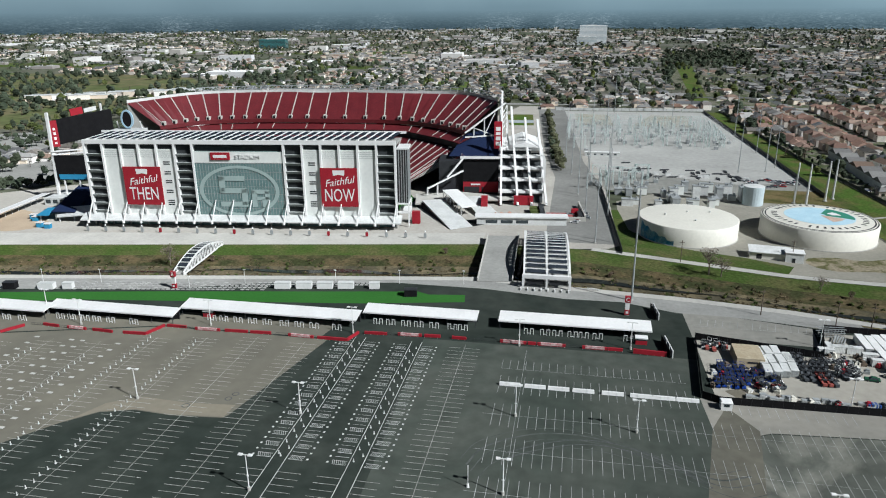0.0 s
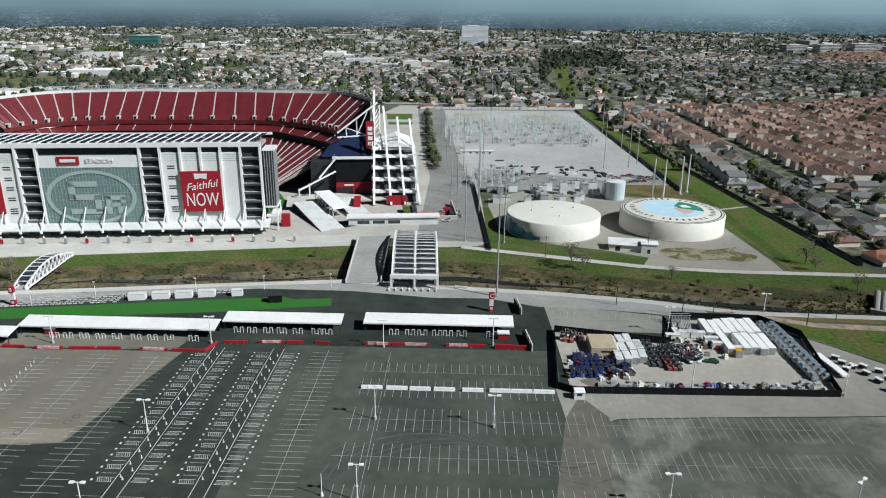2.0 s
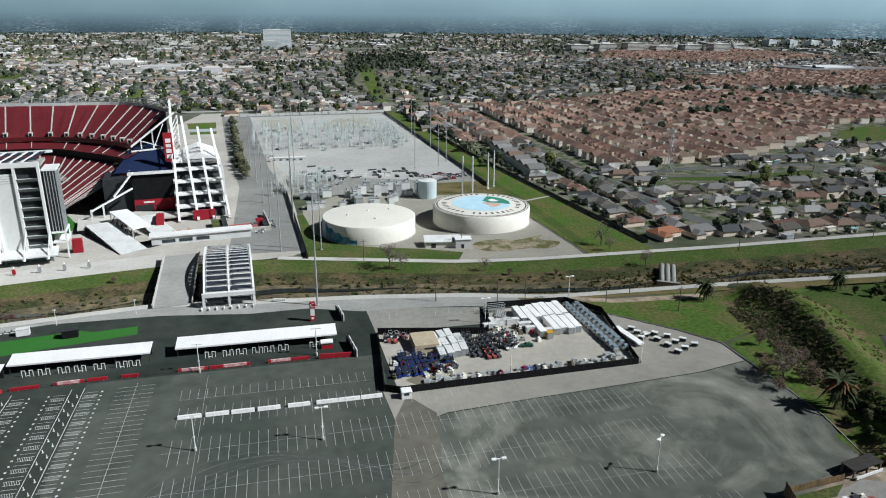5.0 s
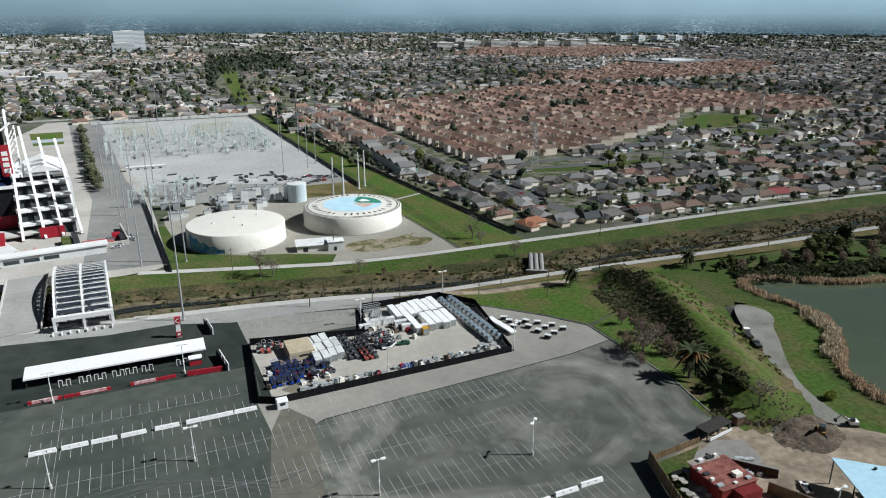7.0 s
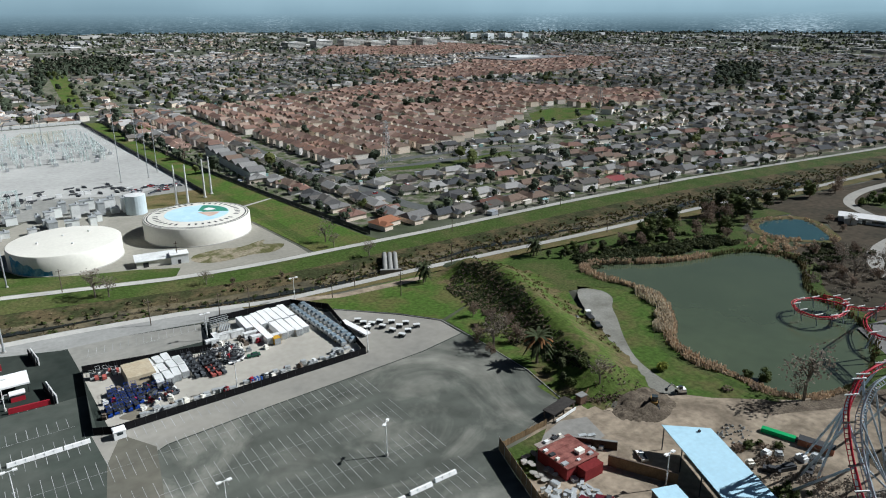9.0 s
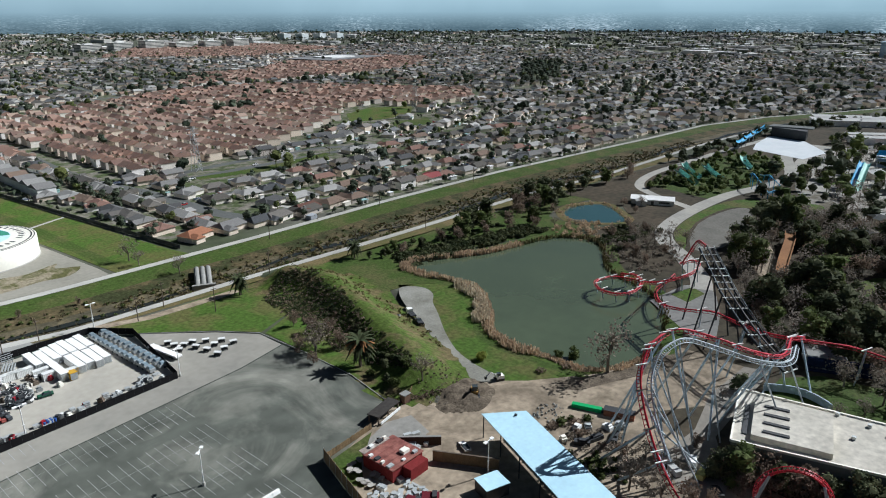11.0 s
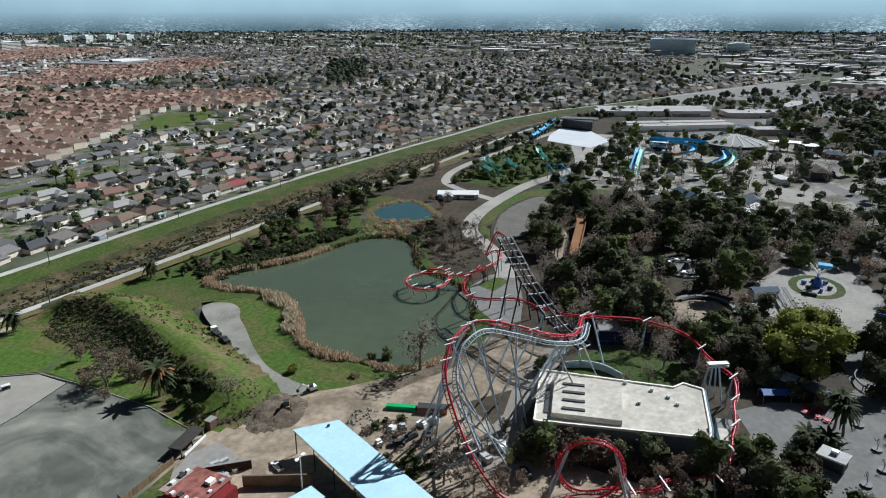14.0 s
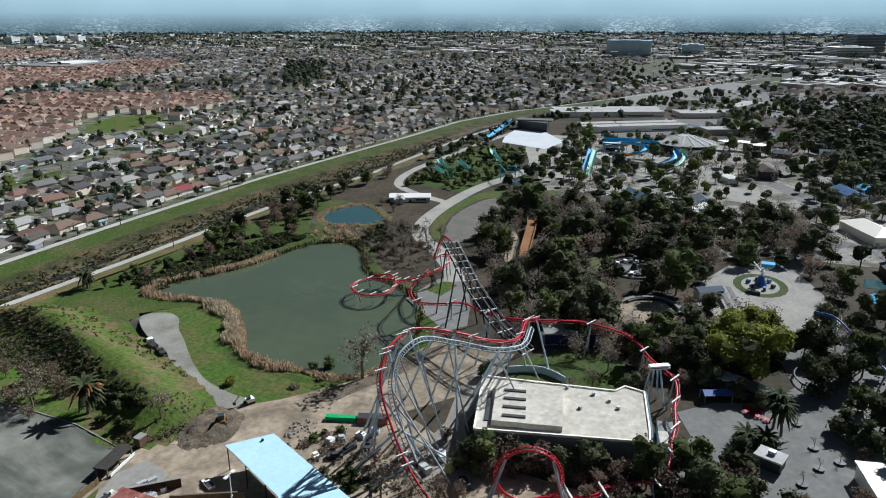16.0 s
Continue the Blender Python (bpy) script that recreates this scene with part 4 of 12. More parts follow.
part("roof_letters", Shape().beam((-43, 78.2, 53.8), (-39, 86, 54.6), 0.5, 2.6), WHITE_W, sb, "white roof lettering as a plain bar")
part("mast", Shape().beam((-52, 50, 0), (-52, 52, 56), 1.5), WHITE, stadium)
part("mast", Shape().beam((-38.5, 90, 0), (-38.5, 91, 57), 1.0), WHITE, stadium)
for z in (16, 30, 32):
    part("mast_brace", Shape().beam((-52, 50, z), (-36, 60, z), 0.7), WHITE, stadium)
part("mast_brace", Shape().beam((-52, 50, 32), (-44, 62, 20), 0.6), WHITE, stadium)
lb = part("lower_screen", bar(-51, -29, 50, 51.5, 14, 29.6), BLACK, stadium, "dark lower screen with a blue strip")
part("screen_strip", bar(-49.5, -29.2, 49.9, 50.0, 14.4, 17.6), SKYBLUE, lb)
for x in (-47, -37, -31):
    part("screen_leg", bar(x - 0.4, x + 0.4, 50.2, 51, 0, 14), WHITE, lb)
part("service_terrace", bar(-56, -42, 40, 62, 0, 4.5), WHITE_W, stadium, "pale service terrace")
for k in range(3):
    part("terrace_window", bar(-55 + k * 4.6, -52 + k * 4.6, 39.9, 40.02, 1.2, 3.6), GLASS, stadium)
part("navy_canopy", Shape().slab([(-30, 6), (-16, 6.5), (-26, 48), (-40, 55)], 0, 0.5), NAVY, stadium, "navy blue sloping canopy beside the tower").matrix_local = pose(0, 0, 4.6, 5.2, 0, 0)
part("canopy_end", Shape().slab([(-38, 4), (-31, 4), (-34, 22), (-41, 20)], 3.6, 4.0), SKYBLUE, stadium, "light blue canopy end")
for x, y in ((-29, 8), (-18, 8), (-33, 40), (-26, 46), (-37, 6), (-38, 18)):
    part("canopy_post", bar(x - 0.25, x + 0.25, y - 0.25, y + 0.25, 0, 3.7), WHITE, stadium)
for k in range(4):
    part("entry_deck", bar(-46 + 3 * k, -38 + 3 * k, 24 + 4 * k, 27 + 4 * k, 0, 1.2 + 0.9 * k), WHITE_W, stadium, "pale stepped entry deck")
SIGN_RIM = mat("pale_blue_sign_rim", (0.42, 0.58, 0.68), (0.36, 0.52, 0.62), var=0.08, rough=0.4)
ring = part("round_sign", Shape(), SIGN_RIM, stadium, "round sign with a light blue rim on the tower roof")
rg = Shape()
for k in range(28):
    a, b = 2 * math.pi * k / 28, 2 * math.pi * (k + 1) / 28
    rg.beam((11 + 3.2 * math.cos(a), 30, 55.4 + 4.9 * math.sin(a)), (11 + 3.2 * math.cos(b), 30, 55.4 + 4.9 * math.sin(b)), 1.0)
ring.data = rg.mesh("round_sign", SIGN_RIM)
disc = Shape()
disc.add([(11 + 2.9 * math.cos(2 * math.pi * k / 24), 29.7, 55.4 + 4.5 * math.sin(2 * math.pi * k / 24)) for k in range(24)], [tuple(range(24))])
part("sign_face", disc, BLACK, ring)
for x in (4, 11, 18):
    part("sign_prop", Shape().beam((x, 33, H_T), (x, 31, 54), 0.5), WHITE, ring)
part("sign_base", bar(2, 20, 27, 35, H_T - 3, H_T + 1), WHITE_W, ring)

# near corner: screen, leaning white frames, stair tower
cs = part("corner_screen", bar(206, 228.6, 74, 76, 9.5, 24.0), BLACK, stadium, "black corner screen, switched off")
part("red_fascia", bar(206, 228.6, 73.8, 76, 2.5, 9.3), RED, cs, "red fascia below the screen")
for x0, x1 in ((206.6, 216.5), (218, 219)):
    part("fascia_opening", bar(x0, x1, 73.65, 73.8, 2.6, 6.2), DARK, cs)
part("fascia_mark", bar(211, 217, 73.6, 73.78, 7.2, 8.2), WHITE, cs, "illegible white sign text as a bar")
for (x0, y0, z0), (x1, y1, z1) in (((196, 66, 14), (207, 74, 26)), ((184, 60, 8), (206, 72, 17)), ((204, 73, 25), (230, 73, 25)), ((204, 77, 25), (230, 77, 25)), ((184, 60, 4), (184, 60, 9)), ((190, 64, 2), (190, 64, 11))):
    part("corner_truss", Shape().beam((x0, y0, z0), (x1, y1, z1), 0.9), WHITE, cs)
# dark block stands in for the shade inside the corner
part("corner_dark", bar(190, 228.4, 77, 100, 0.2, 22), DARK, stadium, "corner concourse block, painted dark as shade")
part("navy_stand", Shape().add([(196, 84, 24), (229, 84, 24), (229, 118, 38), (206, 112, 34)], [(0, 1, 2, 3)]), NAVY, stadium, "navy blue seating block")
# solid core coloured dark for the shade inside the open bays
frames = part("stair_tower", Shape().add([(229.4, 58, 0.1), (256, 58, 0.1), (256, 128, 0.1), (229.4, 128, 0.1), (229.4, 92, 28), (256, 92, 28), (256, 128, 28), (229.4, 128, 28)], [(0, 1, 5, 4), (1, 2, 6, 5), (2, 3, 7, 6), (3, 0, 4, 7), (4, 5, 6, 7), (3, 2, 1, 0)]), RECESS_SHADE, stadium, "stair tower with white floors and bays painted in shade")
for z in (5.5, 11.5, 17.5, 23.5, 27.6):
    part("floor_slab", bar(228.6, 257.4, 53.5 + 1.18 * z, 130, z, z + 1.2), WHITE, frames)
    part("bay_panel", bar(249.6, 256.2, 56.5 + 1.18 * z, 57 + 1.18 * z, z - 4.4, z), CONCRETE, frames)
for x, tx, ty, tz in ((230, 231, 124, 61), (240.5, 237, 112, 52), (249, 246, 104, 46), (258, 254, 102, 45)):
    part("leaning_fin", Shape().beam((x, 50, 0), (tx, ty, tz), 1.3, 2.2), WHITE, frames)
for y in range(62, 130, 8):
    part("side_post", bar(256.6, 257.6, y - 0.4, y + 0.4, 0, 27), WHITE, frames)
for k in range(8):
    y = 84 + k * 6
    part("lattice_bay", Shape().beam((229.5, y, 28), (229.8, y + 3, 34 + k * 3.2), 0.7).beam((234.5, y, 28), (234.5, y + 3, 30 + k * 3), 0.6).beam((229.5, y, 28 + k * 2), (234.5, y + 5, 30 + k * 3), 0.5).beam((229.5, y - 5, 32 + k * 2.6), (229.8, y + 3, 34 + k * 3.2), 0.6), WHITE, frames)
part("white_wall_panel", Shape().add([(229.2, 92, 27), (229.2, 128, 27), (230.4, 128, 60), (229.6, 104, 40)], [(0, 1, 2, 3)]), WHITE_W, frames)
part("stair_tower_roof", Shape().add([(236, 84, 30), (255, 84, 30), (255, 126, 30), (236, 126, 30), (245.5, 84, 33.5), (245.5, 126, 33.5)], [(0, 4, 5, 3), (4, 1, 2, 5), (0, 1, 4), (3, 5, 2)]), WHITE, frames)
part("corner_banner", bar(225.5, 230.6, 85, 86, 29, 46.5), RED, stadium, "tall plain red banner")
for z0, z1 in ((31, 33.4), (34.4, 36.8), (37.8, 39.6), (40.6, 43.0)):
    part("banner_mark", bar(226.6, 229.6, 84.9, 85, z0, z1), WHITE, stadium)
part("upper_deck_end_truss", Shape().beam((206, 104, 36), (233, 112, 55), 1.0).beam((206, 104, 33), (230, 108, 34), 0.9).beam((212, 106, 34), (212, 106, 40), 0.7).beam((219, 107, 34), (219, 107, 45), 0.7).beam((225, 108, 34), (212, 106, 39), 0.5).beam((219, 107, 34), (226, 108.5, 49), 0.5), WHITE, stadium)

# plaza between tower and stair tower
plaza_bits = thing("entry_ramp", "pale concrete entry ramps with a white canopy beside the stadium", "ramp", STADIUM)
for (xa, ya), (xb, yb), (xc, yc), (xd, yd) in (((182, 44), (194, 48), (214, 5), (202, -2)), ((206, 54), (217, 56), (233, 16), (221, 11))):
    part("ramp_deck", Shape().add([(xa, ya, 4.5), (xb, yb, 4.5), (xc, yc, 0.2), (xd, yd, 0.2), (xa, ya, 3.7), (xb, yb, 3.7), (xc, yc, 0.05), (xd, yd, 0.05)], [(0, 3, 2, 1), (0, 1, 5, 4), (1, 2, 6, 5), (3, 0, 4, 7)]), WHITE_W, plaza_bits)
part("upper_terrace", Shape().slab([(178, 42), (196, 46), (218, 52), (238, 54), (238, 62), (206, 72), (176, 66)], 2.2, 3.0), CONCRETE, plaza_bits, "pale raised terrace")
part("canopy_roof", Shape().add([(194, 52, 9.2), (203, 55, 9.2), (216, 28, 6.0), (207, 23, 6.0), (194, 52, 8.7), (203, 55, 8.7), (216, 28, 5.5), (207, 23, 5.5)], [(0, 3, 2, 1), (4, 5, 6, 7), (0, 1, 5, 4), (1, 2, 6, 5), (2, 3, 7, 6), (3, 0, 4, 7)]), WHITE, plaza_bits)
for k in range(6):
    x, y, z = 194.6 + k * 2.4, 50 - k * 5.0, 8.8 - k * 0.62
    part("canopy_post", Shape().beam((x, y, max(0.1, 3.6 - k * 0.7)), (x, y, z), 0.4), WHITE, plaza_bits)
    part("canopy_brace", Shape().beam((x, y, max(0.1, 3.6 - k * 0.7)), (x + 2.4, y - 4.6, z - 0.8), 0.25), DARK, plaza_bits)
# black sheet stands in for the shade below the ramp
part("ramp_wall", Shape().add([(181.6, 42, 0), (201, -1, 0), (201, -1, 0.2), (181.8, 43, 3.6)], [(0, 1, 2, 3)]), BLACK, plaza_bits, "black triangle standing in for shade below the ramp")
part("red_panel", bar(179.5, 184, 9, 12, 0.1, 7), RED, plaza_bits)
part("red_panel", bar(218, 222, 38, 52, 0.1, 6), RED, plaza_bits)
part("red_panel", bar(238, 250, 51, 52.5, 0.2, 6), RED, plaza_bits)
# flat black sheet paints the shade between the ramps
part("dark_gap", Shape().add([(207, 15.5, 0.2), (221, 22, 0.2), (222, 10, 0.2), (214, 5, 0.2)], [(0, 1, 2, 3)]), BLACK, plaza_bits)
for k in range(3):
    part("hedge_box", bar(247 + k * 0.01, 252, 20 + k * 6.5, 25.6 + k * 6.5, 0.1, 3.2), LEAF, plaza_bits, "clipped green hedge box")
part("dark_gate", bar(252.2, 255, 18, 40, 0.1, 4.2), DARK, plaza_bits)
art = thing("boulder_sculpture", "pinkish boulder sculpture group on the plaza", "sculpture", STADIUM)
rnd = random.Random(5)
for k in range(11):
    x, y, r = 222 + rnd.uniform(0, 13), 21 + rnd.uniform(0, 9), rnd.uniform(0.7, 1.6)
    me = bmesh.new()
    bmesh.ops.create_icosphere(me, subdivisions=1, radius=r)
    for v in me.verts:
        v.co = v.co * rnd.uniform(0.8, 1.2) + Vector((x, y, r * 0.8))
    data = bpy.data.meshes.new("boulder")
    me.to_mesh(data)
    me.free()
    data.materials.append(mat("pink_stone", (0.50, 0.32, 0.25), (0.42, 0.26, 0.2), big=0.3, var=0.15) if k == 0 else bpy.data.materials["pink_stone"])
    part("boulder", data, None, art)
terr = thing("red_terrace", "walled red terrace with a pale parapet", "terrace", STADIUM)
part("terrace_floor", bar(256.5, 277, 20, 34, 0.05, 0.5), mat("faded_red_paving", (0.34, 0.11, 0.10), (0.28, 0.09, 0.085), var=0.15), terr)
part("terrace_wall", bar(277, 277.8, 18, 50, 0, 3.4), CONCRETE, terr)
part("terrace_wall", bar(256, 277.8, 17, 18, 0, 2.6), CONCRETE, terr)
# dark box stands in for the wall's shadow on the terrace
part("terrace_shade", bar(274, 277, 20, 34, 0.1, 2.8), DARK, terr)
part("terrace_booth", bar(271, 275, 30, 33, 0.5, 3.5), RED, terr)
hall = thing("bridge_hall", "long low white hall with dark windows at the bridge landing", "building", STADIUM)
part("hall_body", bar(216, 266, 9, 15, 0, 4.2), WHITE_W, hall)
part("hall_roof", bar(215, 267, 8.2, 15.6, 4.2, 5.0), WHITE, hall)
for x in (221, 229.5, 238):
    part("hall_window", bar(x, x + 6.6, 8.9, 9.02, 1.0, 2.8), GLASS, hall)
awn = thing("gate_awning", "long white gate awning on slim posts", "awning", pose(-329, 358, 0, 0, 0, 96))
part("roof", Shape().box(-26, -2.4, 4.6, 26, 2.4, 5.0), WHITE, awn)
for k in range(9):
    part("post", Shape().cyl(-24 + k * 6, 1.6, 0, 4.6, 0.18, 6), WHITE_W, awn)
side = thing("plaza_tent", "blue and pale sloping plaza roofs beside the tower", "canopy", STADIUM)
part("blue_roof", Shape().add([(-38, 34, 7), (-12, 30, 9), (-10, 18, 6), (-34, 20, 4), (-38, 34, 6.5), (-12, 30, 8.5), (-10, 18, 5.5), (-34, 20, 3.5)], [(0, 3, 2, 1), (4, 5, 6, 7), (0, 1, 5, 4), (1, 2, 6, 5), (2, 3, 7, 6), (3, 0, 4, 7)]), NAVY, side, "dark blue sloping roof")
part("grey_roof", Shape().add([(-32, 15, 5.5), (-8, 13, 8), (-6, 3, 5), (-26, 4, 3), (-32, 15, 5), (-8, 13, 7.5), (-6, 3, 4.5), (-26, 4, 2.5)], [(0, 3, 2, 1), (4, 5, 6, 7), (0, 1, 5, 4), (1, 2, 6, 5), (2, 3, 7, 6), (3, 0, 4, 7)]), WHITE_W, side)
for x, y, h in ((-36, 32, 6), (-14, 29, 8), (-33, 21, 4), (-12, 19, 5.6), (-30, 13, 5), (-10, 12, 7), (-25, 5, 2.7), (-8, 4, 4.8)):
    part("roof_post", Shape().cyl(x, y, 0, h, 0.3, 8), WHITE, side)
for k, (x, y) in enumerate(((-44, 10), (-40, 6), (-30, -6), (-24, -8))):
    b = thing("plaza_kiosk", "small light blue kiosk on the plaza", "kiosk", STADIUM @ pose(x, y, 0), "plaza kiosks")
    part("kiosk_body", bar(-1.6, 1.6, -1.2, 1.2, 0, 2.6), SKYBLUE, b)
    part("kiosk_roof", bar(-1.9, 1.9, -1.5, 1.5, 2.6, 2.9), WHITE, b)
stand = thing("banner_stand", "small banner stand with a white lamp globe on the riverwalk", "banner stand", STADIUM @ pose(2, -13, 0), "riverwalk banner stands")
part("post", Shape().cyl(0, 0, 0, 3.6, 0.12, 6), DARK, stand)
part("panel", bar(-0.75, 0.75, -0.15, 0.15, 0.5, 2.8), STEEL, stand)
part("globe", Shape().cyl(0, 0, 3.5, 4.3, 0.5, 8, 0.25), WHITE, stand)
for k in range(1, 19):
    o = copy_thing(stand, STADIUM @ pose(2 + k * 10.4, -13 - 0.25 * k, 0))
    if k in (4, 8, 13, 15):
        o.children[1].data = o.children[1].data.copy()
        o.children[1].data.materials[0] = RED
fld = thing("practice_field", "green practice field with a pale track beside the stadium", "sports field", kind="structure")
part("pitch", Shape().slab([(-79, 821), (-49, 824), (-43, 743), (-68, 741)], -0.1, 0.06), GRASS_B, fld)
part("track", Shape().slab([(-72.95, 777.0), (-45.7, 779.45), (-44.2, 759.2), (-70.2, 757.0)], -0.1, 0.08), mat("grey_court", (0.34, 0.38, 0.40), var=0.08), fld)

# ---- painted stalls of the car park ----
def stripe(s, x0, y0, x1, y1, w=0.13, z=0.055):
    d = Vector((x1 - x0, y1 - y0))
    d.normalize()
    nx, ny = -d.y * w / 2, d.x * w / 2
    s.quad((x0 + nx, y0 + ny, z), (x0 - nx, y0 - ny, z), (x1 - nx, y1 - ny, z), (x1 + nx, y1 + ny, z))


STALL = 2.63
s = Shape()
for yc in (73.8, 92, 110.2, 128.4, 146.5, 164.6, 182.8):
    for k in range(int(70 / STALL) + 1):
        x = -19 + k * STALL
        if yc < 120 and x > 40 + (yc - 70):
            continue
        stripe(s, x, yc - 6.2, x, yc + 6.2)
    stripe(s, -22, yc, 50, yc, 0.1)
for k in range(24):
    x = -19 + k * STALL
    stripe(s, x, 195.4, x, 206.4)
    if k < 23:
        stripe(s, x - 0.4, 211.4, x - 0.4, 217.4)
stripe(s, -19.4, 211.4, 40, 211.4, 0.1)
for k in range(14):
    stripe(s, 51 + k * STALL, 194.6, 51 + k * STALL, 199.8)
for k in range(15):
    stripe(s, 51 + k * 2.7, 257.4, 52.4 + k * 2.7, 263.6, 0.13)
stripe(s, 48, 257.2, 91, 257.2, 0.1)
for k in range(10):
    stripe(s, 52 + k * 4, 206, 52 + k * 4, 211, 0.1)
stripe(s, -12.1, 120, -12.1, 226, 0.1)
solo("stall_lines_east", s, mat("faded_white_paint", (0.42, 0.43, 0.42), (0.22, 0.23, 0.225), big=0.1, fine=1.5, var=0.3), "white painted parking stall lines", "road marking", kind="stuff")
s = Shape()
for yc in (110.2, 128.4, 146.5, 164.6, 182.8):
    for k in range(28):
        x = -19 + (27 + k) * STALL
        if x < (90 if yc < 120 else 124):
            stripe(s, x, yc - 6.2, x, yc + 6.2, 0.12)
    stripe(s, 52, yc, 88 if yc < 120 else 120, yc, 0.09)
solo("stall_lines_faint", s, mat("faint_road_paint", (0.40, 0.405, 0.39), (0.20, 0.205, 0.195), big=0.06, fine=1.0, var=0.3, contrast=(0.45, 0.65)), "faint worn parking stall lines", "road marking", kind="stuff")
s = Shape()
for xc, y0, y1 in ((-92, 96, 219), (-110.5, 84, 220), (-129, 78, 216), (-147.3, 70, 213), (-166, 62, 206), (-185, 58, 205), (-203.5, 55, 200), (-222, 55, 196), (-34, 100, 226)):
    k = 0
    while y0 + k * STALL < y1:
        y = y0 + k * STALL
        stripe(s, xc - 5.6, y, xc + 5.6, y, 0.13)
        k += 1
    stripe(s, xc, y0, xc, y1, 0.12)
for xc in (-73, -51.8):
    for y in range(60):
        if 98 + y * STALL < 146:
            stripe(s, xc - 8.5, 98 + y * STALL, xc - 2, 98 + y * STALL)
            stripe(s, xc + 2, 98 + y * STALL, xc + 8.5, 98 + y * STALL)
solo("stall_lines_west", s, PAINT_OLD, "worn white parking stall lines", "road marking", kind="stuff")
s = Shape()
for xc in (-73, -51.8):
    for dx in (-1.9, 1.9):
        stripe(s, xc + dx, 96, xc + dx, 226, 0.2)
    for k in range(14):
        y = 151 + k * 5.25
        for sx in (-1, 1):
            x0, x1 = xc + sx * 2.6, xc + sx * 6.6
            stripe(s, x0, y, x1, y, 0.14)
            stripe(s, x0, y + 1.7, x1, y + 1.7, 0.14)
            for q in range(7):
                xa = x0 + (x1 - x0) * q / 7
                stripe(s, xa, y, xa + sx * 0.75, y + 1.7, 0.12)
            stripe(s, x0, y + 3.4, x1, y + 3.4, 0.12)
            for yy in (y + 0.3, y + 3.0):
                s.quad((xc + sx * 7.5, yy, 0.055), (xc + sx * 8.1, yy, 0.055), (xc + sx * 8.1, yy + 0.7, 0.055), (xc + sx * 7.5, yy + 0.7, 0.055))
solo("hatched_bays", s, PAINT, "white hatched bays and square markers", "road marking", kind="stuff")
s = Shape()
for xc in (-185, -166):
    for k in range(18):
        y = 120 + k * 5.0
        for sx in (-1, 1):
            s.quad((xc + sx * 6.3, y, 0.055), (xc + sx * 8.2, y, 0.055), (xc + sx * 8.2, y + 1.1, 0.055), (xc + sx * 6.3, y + 1.1, 0.055))
solo("square_markers", s, PAINT_OLD, "worn square floor markers", "road marking", kind="stuff")
s = Shape()
for x, y, r in ((-100, 180, 1.0), (-101, 177, 1.0), (-112, 171, 1.1)):
    for k in range(12):
        a, b = 2 * math.pi * k / 12, 2 * math.pi * (k + 1) / 12
        stripe(s, x + r * math.cos(a), y + r * math.sin(a), x + r * math.cos(b), y + r * math.sin(b), 0.35)
prev = None
for k in range(26):
    p = (-14 + k * 2.1, 160 + 15.5 * math.sin(math.pi * (k + 2) / 29) - k * 0.12)
    if prev:
        stripe(s, *prev, *p, 0.5, 0.045)
        stripe(s, prev[0] + 1, prev[1] - 2, p[0] + 1, p[1] - 2, 0.4, 0.045)
    prev = p
solo("tyre_marks", s, mat("faint_tyre_scuffs", (0.095, 0.10, 0.098), (0.06, 0.066, 0.064), big=0.3, fine=1.5, var=0.3), "faint pale curved tyre scuffs", "marking", kind="stuff")

# faint pale arcs worn by turning vehicles
DUST = mat("pale_dust_film", (0.105, 0.113, 0.105), (0.06, 0.068, 0.063), big=0.2, fine=0.6, var=0.3)
for k, (dx, dy, wide) in enumerate(((0, 0, 0.6), (1.5, -2.6, 0.35), (-2.0, 2.2, 0.25), (3.5, -6.5, 0.25))):
    arc = smooth_line([Vector((x + dx, y + dy)) for x, y in ((-23, 157), (-19, 166), (-7, 174), (6, 176), (18, 173), (30, 167), (41, 162), (50, 165))])
    solo("tyre_mark", ribbon(arc, wide, 0.048 + 0.001 * k), DUST, "faint pale arc of tyre dust on the asphalt", "tyre mark", kind="structure")

# ---- posts along the western rows ----
post = solo("bollard", Shape().cyl(0, 0, 0, 0.95, 0.13, 8).cyl(0, 0, 0, 0.14, 0.28, 8), WHITE_W, "small white bollard standing in the parking lot", "bollard", "parking bollards")
post.matrix_world = pose(-149.5, 120, 0)
for xc, y0, n in ((-149.5, 112, 39), (-131.2, 96, 45), (-187, 130, 26), (-164, 118, 30)):
    for k in range(n):
        if (xc, k) != (-149.5, 0):
            copy_thing(post, pose(xc + 0.3 * math.sin(k * 2.1), y0 + 2.63 * k + 0.01, 0))
peg = solo("marker_post", Shape().cyl(0, 0, 0, 0.9, 0.13, 6).cyl(0, 0, 0, 0.12, 0.3, 6), WHITE_W, "short pale marker post between the hatched bays", "post", "hatched bay posts")
peg.matrix_world = pose(-73, 152, 0)
for xc in (-73, -51.8):
    for k in range(26):
        copy_thing(peg, pose(xc + (0.9 if k % 2 else -0.9), 153 + k * 2.7, 0))


